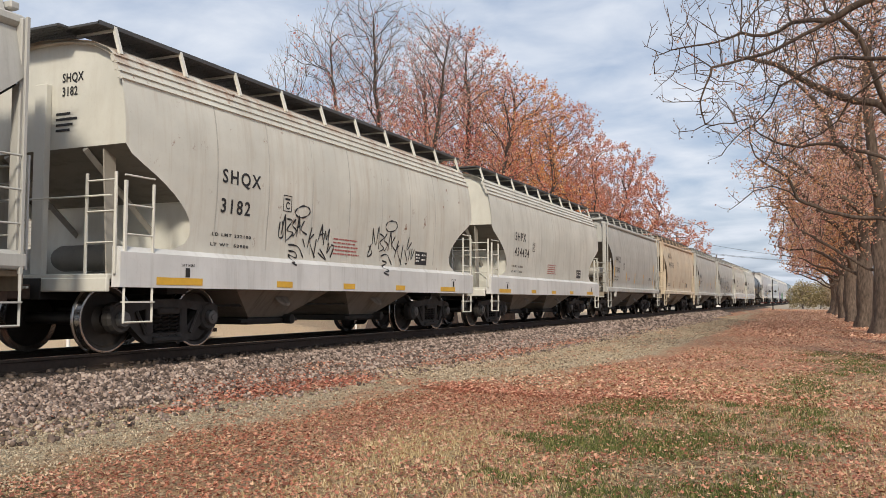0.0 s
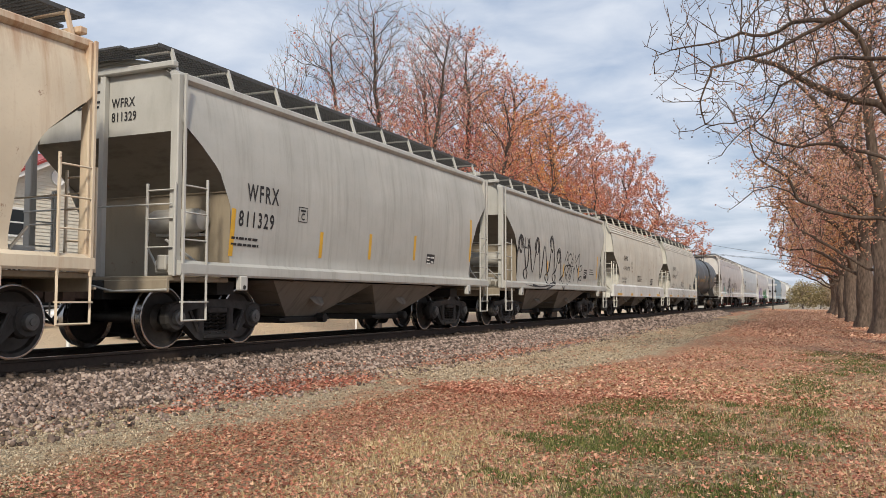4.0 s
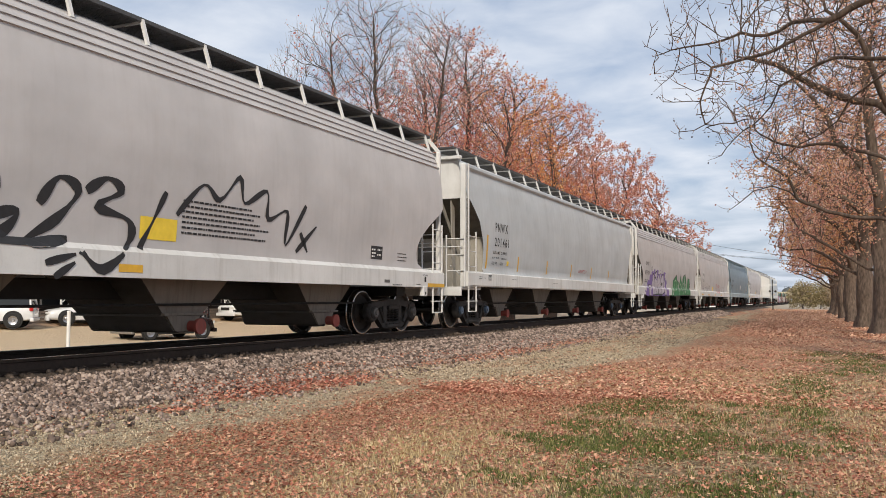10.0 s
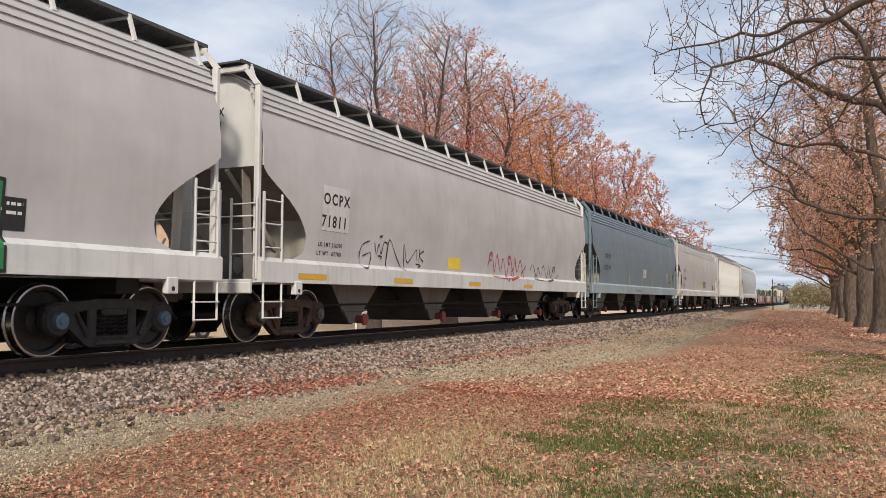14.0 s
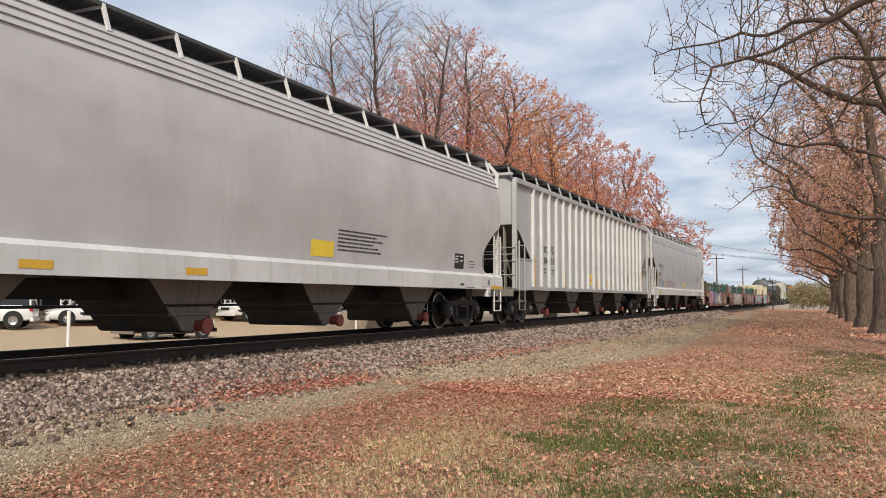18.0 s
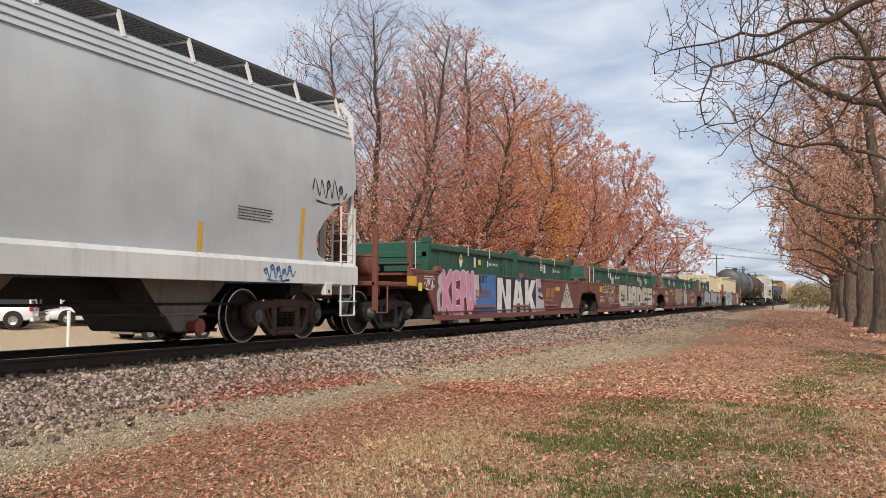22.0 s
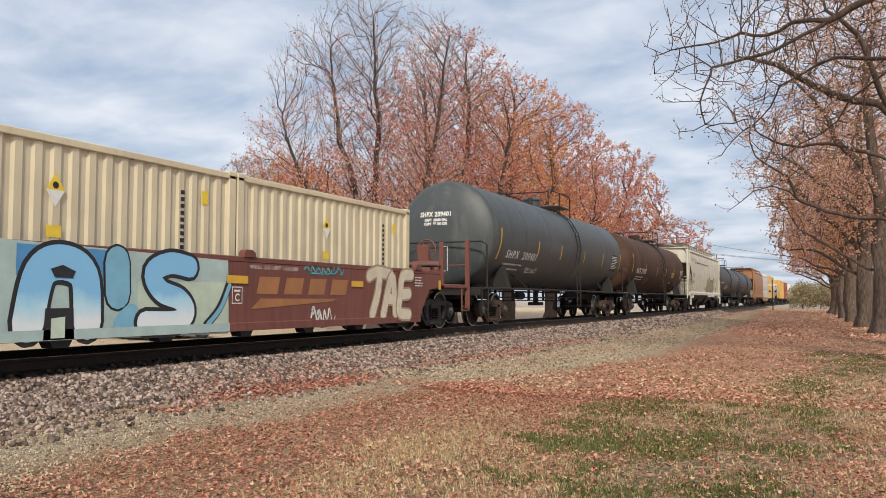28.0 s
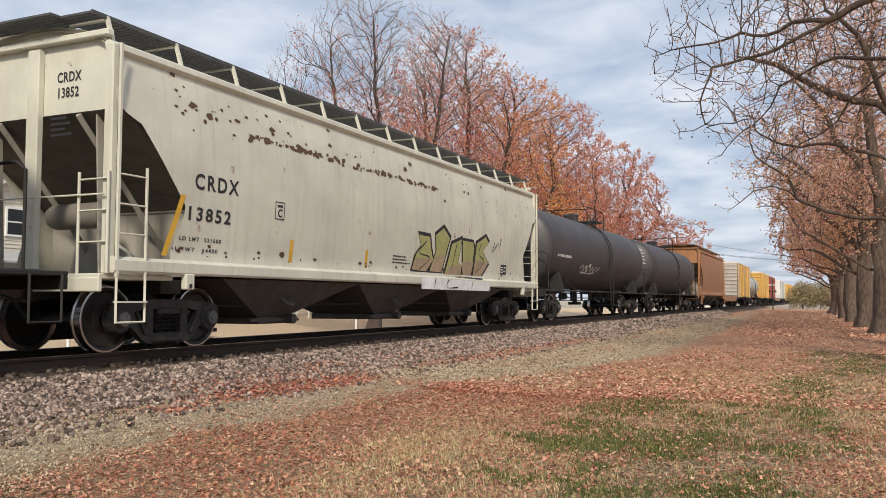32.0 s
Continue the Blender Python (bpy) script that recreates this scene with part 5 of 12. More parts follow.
# ---- the train, car by car ----
M_STRAP = plain("pale_yellow_strap", (0.66, 0.62, 0.42), 0.7)
P_WHITE = paint("white_grey_paint", (0.60, 0.595, 0.54), (0.22, 0.15, 0.10), 0.30, 0.0)
P_SILL = paint("pale_sill_paint", (0.62, 0.62, 0.61), (0.16, 0.13, 0.10), 0.35, 0.0)
P_WHITE_RUST = paint("rust_freckled_white_paint", (0.61, 0.60, 0.535), (0.30, 0.18, 0.09), 0.35, 0.30, eaves=(3.0, 4.0))
P_GREY = paint("grey_paint", (0.44, 0.44, 0.415), (0.13, 0.11, 0.09), 0.35, 0.0)
P_GREY_B = paint("dull_grey_paint", (0.43, 0.42, 0.39), (0.14, 0.11, 0.08), 0.45, 0.0)
P_BEIGE = paint("stained_beige_paint", (0.62, 0.535, 0.41), (0.36, 0.19, 0.09), 0.55, 0.25, eaves=(2.5, 3.85))
P_LILAC = paint("light_grey_paint", (0.50, 0.485, 0.485), (0.24, 0.21, 0.20), 0.12, 0.0, 0.45, 0.4)
P_COOL = paint("cool_grey_paint", (0.465, 0.495, 0.515), (0.25, 0.23, 0.22), 0.12, 0.0, 0.45, 0.4)
P_BLUE = paint("slate_blue_paint", (0.15, 0.21, 0.255), (0.36, 0.38, 0.40), 0.25, 0.0, 0.42)
P_BLUE_SILL = paint("pale_slate_sill_paint", (0.30, 0.37, 0.40), (0.10, 0.10, 0.10), 0.3, 0.0)
P_RIBBED = paint("dull_white_grey_paint", (0.435, 0.445, 0.45), (0.20, 0.18, 0.16), 0.25, 0.0)
P_RIB = paint("clean_white_rib_paint", (0.62, 0.63, 0.63), (0.25, 0.22, 0.18), 0.2, 0.0)
P_CREAM = paint("chipped_cream_paint", (0.60, 0.59, 0.50), (0.20, 0.16, 0.10), 0.28, 0.22)
# P_BAY and P_BAY_D: grime, with the shade under the car put into the colour
P_BAY = paint("grimy_shaded_bay_paint", (0.19, 0.17, 0.145), (0.06, 0.05, 0.04), 0.7, 0.1, 0.7)
P_BAY_TAN = paint("dusty_tan_bay_paint", (0.30, 0.245, 0.18), (0.09, 0.065, 0.04), 0.7, 0.15, 0.7)
P_GATE = paint("worn_red_gate_paint", (0.30, 0.065, 0.05), (0.10, 0.08, 0.07), 0.6, 0.4, 0.7)
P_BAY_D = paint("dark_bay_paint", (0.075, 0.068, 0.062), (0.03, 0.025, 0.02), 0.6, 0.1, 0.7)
P_TANK_G = paint("slate_tank_paint", (0.085, 0.104, 0.124), (0.045, 0.05, 0.056), 0.35, 0.0, 0.42, 0.2, grain=1.2, run=(1, 1.2, 0.5))
P_TANK_K = paint("dusty_black_tank_paint", (0.055, 0.065, 0.068), (0.19, 0.195, 0.19), 0.50, 0.0, 0.45, 0.7)
P_TANK_B = paint("rust_brown_tank_paint", (0.066, 0.028, 0.013), (0.022, 0.017, 0.011), 0.9, 0.0, 0.68, 0.15, grain=0.9, run=(0.6, 0.8, 0.5))
P_TANK_D = paint("sooty_tank_paint", (0.048, 0.045, 0.050), (0.13, 0.12, 0.12), 0.25, 0.0, 0.5, 0.1)
P_WELL = paint("oxide_red_paint", (0.17, 0.058, 0.042), (0.05, 0.03, 0.025), 0.45, 0.15, 0.6, 0.1)
P_GREEN = paint("dark_green_paint", (0.018, 0.085, 0.058), (0.03, 0.035, 0.03), 0.35, 0.0, 0.5, 0.15)
P_LID = paint("grey_cover_sheet", (0.16, 0.17, 0.15), (0.07, 0.065, 0.05), 0.4, 0.0, 0.8, 0.3)
P_CONT = paint("cream_container_paint", (0.63, 0.555, 0.39), (0.30, 0.22, 0.12), 0.25, 0.0, 0.55, 0.15)
P_OCHRE = paint("ochre_brown_paint", (0.36, 0.17, 0.075), (0.07, 0.04, 0.03), 0.4, 0.1)
P_ORANGE = paint("orange_yellow_paint", (0.62, 0.38, 0.10), (0.15, 0.08, 0.03), 0.35, 0.1)
P_ROOFW = paint("white_roof_paint", (0.68, 0.67, 0.64), (0.3, 0.28, 0.25), 0.2, 0.0)
P_REDBOX = paint("brick_red_paint", (0.28, 0.06, 0.04), (0.08, 0.04, 0.03), 0.35, 0.0)

TRAIN = []        # (car, where its middle stands along the line at the start)


def stand(car, u):
    TRAIN.append((car, u))
    return car


hop = {}
for key, name, label, u0, u1, style, M, kw in (
    ("c0", "covered_hopper", "pale grey two-bay covered hopper railcar", -5.0, 6.6, "round", P_GREY, {}),
    ("c1", "covered_hopper", "off-white two-bay covered hopper with black spray tags", 8.06, 19.6, "flow", P_WHITE_RUST, {"sill": P_SILL, "M_end": P_WHITE}),
    ("c2", "covered_hopper", "clean off-white two-bay covered hopper railcar", 21.0, 32.55, "flow", P_WHITE, {"sill": P_SILL}),
    ("c3", "covered_hopper", "grey round-sided two-bay covered hopper with orange strips", 34.15, 45.65, "round", P_GREY, {"board": "net"}),
    ("c4", "covered_hopper", "rust-stained beige two-bay covered hopper railcar", 47.3, 58.85, "round", P_BEIGE, {"board": "net", "M_bay": P_BAY_TAN}),
    ("c5", "covered_hopper", "dull grey two-bay covered hopper railcar", 60.4, 72.0, "round", P_GREY, {"board": "net"}),
    ("c6", "covered_hopper", "dull grey two-bay covered hopper with black graffiti", 73.35, 85.1, "round", P_GREY, {"board": "net"}),
    ("c7", "covered_hopper", "off-white two-bay covered hopper with rusty roof edge", 86.45, 98.15, "flow", P_WHITE_RUST, {"sill": P_SILL, "M_end": P_WHITE}),
    ("c8", "covered_hopper", "off-white two-bay covered hopper with faint outline graffiti", 99.55, 111.2, "flow", P_WHITE, {"sill": P_SILL}),
    ("c10", "covered_hopper", "long light grey four-bay covered hopper with black graffiti", 125.8, 145.4, "flow", P_LILAC, {"bays": 4, "zt": 4.2, "sill": P_SILL, "M_end": P_SILL}),
    ("c11", "covered_hopper", "long pale grey round-sided four-bay covered hopper", 146.95, 166.7, "round", P_COOL, {"bays": 4, "zt": 4.2, "sill": P_SILL, "M_end": P_SILL, "board": "net", "caps": M_CAP_BLUE}),
    ("c12", "covered_hopper", "long light grey covered hopper with purple and green graffiti", 167.9, 187.9, "flow", P_LILAC, {"bays": 4, "zt": 4.2, "sill": P_SILL, "M_end": P_SILL, "caps": M_CAP_BLUE}),
    ("c13", "covered_hopper", "long light grey covered hopper with thin black and red tags", 188.95, 208.6, "flow", P_LILAC, {"bays": 4, "zt": 4.2, "sill": P_SILL, "M_end": P_SILL, "trk": M_TRUCK_RUST}),
    ("c14", "covered_hopper", "long slate-blue four-bay covered hopper with orange strips", 209.75, 229.2, "flow", P_BLUE, {"bays": 4, "zt": 4.2, "sill": P_BLUE_SILL, "M_bay": P_BAY_D, "trk": M_TRUCK_RUST}),
    ("c15", "covered_hopper", "long light grey four-bay covered hopper railcar", 230.5, 249.8, "flow", P_LILAC, {"bays": 4, "zt": 4.2, "sill": P_SILL, "M_end": P_SILL}),
    ("c16", "covered_hopper", "grey-white covered hopper with upright white ribs on its sides", 251.3, 271.2, "post", P_RIBBED, {"bays": 4, "zt": 4.3}),
    ("c17", "covered_hopper", "long pale grey four-bay covered hopper with red tags", 272.3, 291.7, "flow", P_COOL, {"bays": 4, "zt": 4.2, "sill": P_SILL, "M_end": P_SILL, "trk": M_TRUCK_RUST, "board": "net"}),
    ("c25", "covered_hopper", "cream three-bay covered hopper with rust chips and graffiti", 408.7, 425.7, "round", P_CREAM, {"bays": 3, "zt": 4.05, "board": "net"}),
    ("c28", "covered_hopper", "ochre-brown three-bay covered hopper railcar", 463.0, 478.2, "round", P_OCHRE, {"bays": 3, "zt": 4.3, "M_end": P_OCHRE}),
):
    kw = dict(kw)
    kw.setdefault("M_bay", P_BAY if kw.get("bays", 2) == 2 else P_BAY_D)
    car, skin, h = hopper(name, label, u1 - u0, style, M, **kw)
    hop[key] = (car, skin, h)
    stand(car, (u0 + u1) / 2)

tnk = {}
for key, label, u, L, R, zc, M, trk in (
    ("t9", "slate-grey tank railcar with amber lettering", 118.5, 11.3, 1.43, 2.57, P_TANK_G, M_TRUCK_RUST),
    ("t23", "dusty black tank railcar with white lettering", 381.15, 16.1, 1.47, 2.60, P_TANK_K, M_TRUCK_RUST),
    ("t24", "rust-brown tank railcar with yellow strips", 399.15, 16.4, 1.42, 2.56, P_TANK_B, M_TRUCK_RUST),
    ("t26", "sooty black tank railcar with a white tag", 435.3, 15.6, 1.42, 2.56, P_TANK_D, None),
    ("t27", "dark grey tank railcar with a railed platform", 453.3, 15.8, 1.42, 2.56, P_TANK_D, None),
    ("t30", "pale grey steel tank railcar", 514.5, 13.0, 1.4, 2.5, P_GREY_B, None),
):
    car, skin, h = tank("tank_car", label, L, R, zc, M, trk)
    tnk[key] = (car, skin, h)
    stand(car, u)

well = {}
for key, label, u, span, ends in (
    ("w1", "oxide-red well car unit with pink and blue graffiti", 301.7, 15.4, (-1,)),
    ("w2", "oxide-red well car unit with big white block graffiti", 316.95, 15.1, ()),
    ("w3", "oxide-red well car unit with cream and white graffiti", 332.1, 15.2, ()),
    ("w4", "oxide-red well car unit with silver and turquoise graffiti", 347.3, 15.2, ()),
    ("w5", "oxide-red well car unit with blue and white graffiti", 362.6, 15.4, (1,)),
):
    car, skin, h = well_unit("well_car", label, span, P_WELL, ends, P_SILL, key != "w5")
    if 1 not in ends:
        truck(car, h)
    well[key] = (car, skin, h)
    stand(car, u)

boxes = {}
for key, u, kind in (("b1", 301.7 - 3.05, "g"), ("b2", 301.7 + 3.05, "g"), ("b3", 317.15 - 3.05, "g"), ("b4", 317.15 + 3.05, "g"), ("b5", 332.2 - 3.05, "g"), ("b6", 332.2 + 3.05, "g"),
                     ("b7", 347.3 - 3.05, "g"), ("b8", 347.3 + 3.05, "c"), ("b9", 362.6 - 3.05, "c"), ("b10", 362.6 + 3.05, "c")):
    box, top = open_container(None, 0, P_GREEN, P_LID) if kind == "g" else tall_container(P_CONT)
    boxes[key] = box
    stand(box, u)

for kind, label, u, L, M, Me in (
    ("f", "low empty flat railcar", 484.8, 11.6, P_OCHRE, None),
    ("b", "orange-yellow boxcar with a ribbed grey end", 498.4, 14.0, P_ORANGE, P_GREY_B),
    ("b", "yellow boxcar with an orange end", 532.5, 15.5, P_ORANGE, P_ORANGE),
    ("b", "weathered brick-red steel boxcar", 550.0, 15.5, P_REDBOX, P_REDBOX),
    ("f", "low empty flat railcar", 568.0, 18.0, P_OCHRE, None),
    ("b", "dull white steel boxcar", 587.0, 16.0, P_GREY, P_ROOFW),
    ("f", "low empty flat railcar", 606.0, 18.0, P_OCHRE, None),
    ("b", "weathered yellow steel boxcar", 625.0, 16.0, P_ORANGE, P_ORANGE),
    ("b", "weathered yellow steel boxcar", 643.5, 16.0, P_ORANGE, P_ORANGE),
    ("b", "weathered orange steel boxcar", 662.0, 16.0, P_ORANGE, P_OCHRE),
    ("b", "pale grey steel boxcar", 681.0, 16.0, P_GREY, P_ROOFW),
    ("b", "weathered yellow steel boxcar", 700.0, 16.0, P_ORANGE, P_ORANGE),
):
    car = flatcar("flat_car", label, L, M) if kind == "f" else boxcar("boxcar", label, L, M, Me, P_ROOFW)
    stand(car, u)




# ---- writing and spray paint on the cars ----
def colour(name, col):
    return plain(name, col, 0.6, 0, 0.16, 3.5)


G_TEAL = colour("teal_spray", (0.03, 0.36, 0.33))
G_PURPLE = colour("purple_spray", (0.19, 0.12, 0.36))
G_LILAC = colour("pale_lilac_spray", (0.50, 0.46, 0.52))
G_GREEN = colour("green_spray", (0.03, 0.20, 0.07))
G_MINT = colour("mint_spray", (0.50, 0.60, 0.48))
G_RED = colour("red_spray", (0.42, 0.05, 0.07))
G_BLUE = colour("blue_spray", (0.06, 0.17, 0.42))
G_LIME = colour("lime_spray", (0.55, 0.58, 0.07))
G_WHITE = colour("white_spray", (0.70, 0.70, 0.70))
G_PINK = colour("pink_spray", (0.62, 0.28, 0.40))
G_CREAM = colour("cream_spray", (0.62, 0.56, 0.43))
G_SILVER = colour("silver_spray", (0.42, 0.46, 0.50))
G_TURQ = colour("turquoise_spray", (0.08, 0.46, 0.50))
G_SKY = colour("pale_blue_spray", (0.20, 0.45, 0.60))
G_SKY2 = colour("bright_blue_spray", (0.08, 0.27, 0.52))
G_OLIVE = colour("olive_spray", (0.36, 0.36, 0.14))
M_EMBLEM = colour("faded_orange_emblem", (0.34, 0.15, 0.06))
M_TAG_RUST = colour("faded_red_tag", (0.20, 0.07, 0.05))


def SILL(z):
    return 1.585


def cut_rows(pts, faces, step):
    """Cuts flat shapes into level strips, so that they can follow a bulging side."""
    bm = bmesh.new()
    vs = [bm.verts.new((a, b, 0)) for a, b in pts]
    for f in faces:
        try:
            bm.faces.new([vs[i] for i in f])
        except ValueError:
            pass
    lo, hi = min(b for _, b in pts), max(b for _, b in pts)
    z = lo + step
    while z < hi:
        bmesh.ops.bisect_plane(bm, geom=bm.verts[:] + bm.edges[:] + bm.faces[:], plane_co=(0, z, 0), plane_no=(0, 1, 0))
        z += step
    bm.verts.index_update()
    out = [(v.co.x, v.co.y) for v in bm.verts], [tuple(v.index for v in f.verts) for f in bm.faces]
    bm.free()
    return out


def fitted(body, y0, y1, z0, z1, bold, slack=0.0):
    pts, faces = letters(body, (z1 - z0) / 0.72, bold * 0.55, 0, 1.28)
    a0, a1 = min(p[0] for p in pts), max(p[0] for p in pts)
    b0, b1 = min(p[1] for p in pts), max(p[1] for p in pts)
    return [((a - a0) / (a1 - a0) * (y1 - y0), (b - b0) / (b1 - b0) * (z1 - z0)) for a, b in pts], faces


def fit_sign(spec, body, y0, y1, z0, z1, mat, bold=0.01, proud=0.006):
    car, skin = spec[0], spec[1]
    pts, faces = fitted(body, y0, y1, z0, z1, bold)
    part("lettering", drape(pts, faces, y0, z0, skin, proud).mesh("lettering", mat, fix=False), None, car)


def block_letters(spec, body, y0, y1, z0, z1, layers):
    """Large sprayed letters: fat ones below, slimmer ones of other colours on them."""
    car, skin = spec[0], spec[1]
    for mat, fat, proud in layers:
        pts, faces = letters(body, (z1 - z0) / 0.72, fat, 0.12)
        a0, a1 = min(p[0] for p in pts) + fat, max(p[0] for p in pts) - fat
        b0, b1 = min(p[1] for p in pts) + fat, max(p[1] for p in pts) - fat
        k, q = (y1 - y0) / (a1 - a0), (z1 - z0) / (b1 - b0)
        pts = [((a - a0) * k, (b - b0) * q + 0.10 * (z1 - z0) * math.sin(a * 2.3 / (z1 - z0))) for a, b in pts]
        pts, faces = cut_rows(pts, faces, 0.13)
        part("graffiti_letters", drape(pts, faces, y0, z0, skin, proud).mesh("graffiti_letters", mat, fix=False), None, car)


def rust_specks(spec, y0, y1, z, spread, n, seed):
    """Small ragged scabs of rust scattered along a scrape."""
    car, skin = spec[0], spec[1]
    r = random.Random(seed)
    g = Geo()
    for i in range(n):
        y, zz, s = r.uniform(y0, y1), z + r.gauss(0, spread), r.uniform(0.012, 0.05) * (0.5 + r.random())
        ring = [(y + s * r.uniform(0.6, 1.8) * math.cos(q), zz + s * r.uniform(0.5, 1.0) * math.sin(q)) for q in [0.9 * k for k in range(7)]]
        g.add([(skin(b) + 0.006 + 0.00002 * i, a, b) for a, b in ring], [tuple(range(7))])
    part("rust_specks", g.mesh("rust_specks", M_SCAR, fix=False), None, car, "scabs of rust")["kind"] = "stuff"


M_SCAR = colour("rust_scar", (0.10, 0.05, 0.03))
G_BONE = colour("bone_white_spray", (0.56, 0.53, 0.47))
G_COAL = colour("charcoal_spray", (0.045, 0.048, 0.055))
G_TAN = colour("tan_spray", (0.36, 0.27, 0.18))
G_ALU = colour("aluminium_spray", (0.50, 0.51, 0.53))
G_ICE, _nt, _bs = material("blue_to_white_spray", 0.55)
_sx = _nt.nodes.new("ShaderNodeSeparateXYZ")
_nt.links.new(_nt.nodes.new("ShaderNodeTexCoord").outputs["Object"], _sx.inputs[0])
_nz = noise_node(_nt, 2.5, 4, 0.6)
_ad = _nt.nodes.new("ShaderNodeMath")
_ad.operation = "MULTIPLY_ADD"
_ad.inputs[1].default_value = 0.35
_nt.links.new(_nz, _ad.inputs[0])
_nt.links.new(_sx.outputs[2], _ad.inputs[2])
_nt.links.new(ramp(_nt, _ad.outputs[0], [(0.62, (0.72, 0.78, 0.80)), (0.85, (0.42, 0.68, 0.80)), (1.0, (0.22, 0.50, 0.76))]), _bs.inputs["Base Color"])
G_PALE = colour("faint_green_blue_spray", (0.40, 0.52, 0.50))
G_RUSTY = colour("rusty_orange_spray", (0.24, 0.08, 0.03))


def sprayed(spec, corners, mat, proud):
    """A flat field of spray paint on a car's side."""
    car, skin = spec[0], spec[1]
    pts, faces = cut_rows(corners, [tuple(range(len(corners)))], 0.06)
    part("spray_field", Geo().add([(skin(z) + proud, y, z) for y, z in pts], faces).mesh("spray_field", mat, fix=False), None, car)


c1, c2, c3, c4, c5, c6, c7, c8 = (hop["c%d" % i] for i in (1, 2, 3, 4, 5, 6, 7, 8))
c10, c11, c12, c13, c14, c15, c16, c17, c25 = (hop["c%d" % i] for i in (10, 11, 12, 13, 14, 15, 16, 17, 25))
t9, t23, t24, t26 = (tnk[k] for k in ("t9", "t23", "t24", "t26"))
w1, w2, w3, w4, w5 = (well["w%d" % i] for i in (1, 2, 3, 4, 5))
# c1
fit_sign(c1, 'SHQX', -3.87, -2.94, 2.42, 2.67, M_LETTER, 0.012)
fit_sign(c1, '3182', -3.88, -3.18, 2.01, 2.23, M_LETTER, 0.012)
fit_sign(c1, 'LD LMT 232100', -4.03, -3.11, 1.66, 1.71, M_LETTER, 0.004)
fit_sign(c1, 'LT WT  53900', -4.05, -3.16, 1.51, 1.56, M_LETTER, 0.004)
outline_box(c1[0], -2.32, 2.18, 0.24, 0.27, M_LETTER, c1[1])
bars(c1[0], -0.70, 1.82, 1.03, 5, M_LETTER_R, c1[1], 0.037, 0.030, 1)
patch(c1[0], 'black_label', 2.67, 3.25, 1.49, 1.78, M_LETTER, c1[1])
patch(c1[0], "reflective_strip", -5.20, -4.29, 0.92, 1.02, M_YELLOW, SILL)
patch(c1[0], "reflective_strip", -2.50, -2.06, 0.92, 1.02, M_YELLOW, SILL)
patch(c1[0], "reflective_strip", -0.43, -0.01, 0.92, 1.02, M_YELLOW, SILL)
patch(c1[0], "reflective_strip", 1.65, 2.06, 0.92, 1.02, M_YELLOW, SILL)
patch(c1[0], "reflective_strip", 3.86, 4.70, 0.92, 1.02, M_YELLOW, SILL)
# c2
fit_sign(c2, 'SHPX', -3.89, -2.95, 2.43, 2.68, M_LETTER, 0.012)
fit_sign(c2, '434434', -3.90, -2.62, 1.98, 2.24, M_LETTER, 0.012)
fit_sign(c2, 'LD LMT 232800', -4.05, -3.12, 1.66, 1.72, M_LETTER, 0.004)
fit_sign(c2, 'LT WT  53200', -4.07, -3.17, 1.51, 1.57, M_LETTER, 0.004)
outline_box(c2[0], -2.32, 2.19, 0.24, 0.27, M_LETTER, c2[1])
bars(c2[0], -0.68, 1.83, 1.05, 5, M_LETTER_R, c2[1], 0.037, 0.030, 1)
patch(c2[0], 'black_label', 2.75, 3.33, 1.50, 1.79, M_LETTER, c2[1])
patch(c2[0], "reflective_strip", -5.24, -4.32, 0.92, 1.02, M_YELLOW, SILL)
patch(c2[0], "reflective_strip", -2.50, -2.06, 0.92, 1.02, M_YELLOW, SILL)
patch(c2[0], "reflective_strip", -0.41, 0.03, 0.92, 1.02, M_YELLOW, SILL)
patch(c2[0], "reflective_strip", 1.70, 2.12, 0.92, 1.02, M_YELLOW, SILL)
patch(c2[0], "reflective_strip", 3.95, 4.81, 0.92, 1.02, M_YELLOW, SILL)
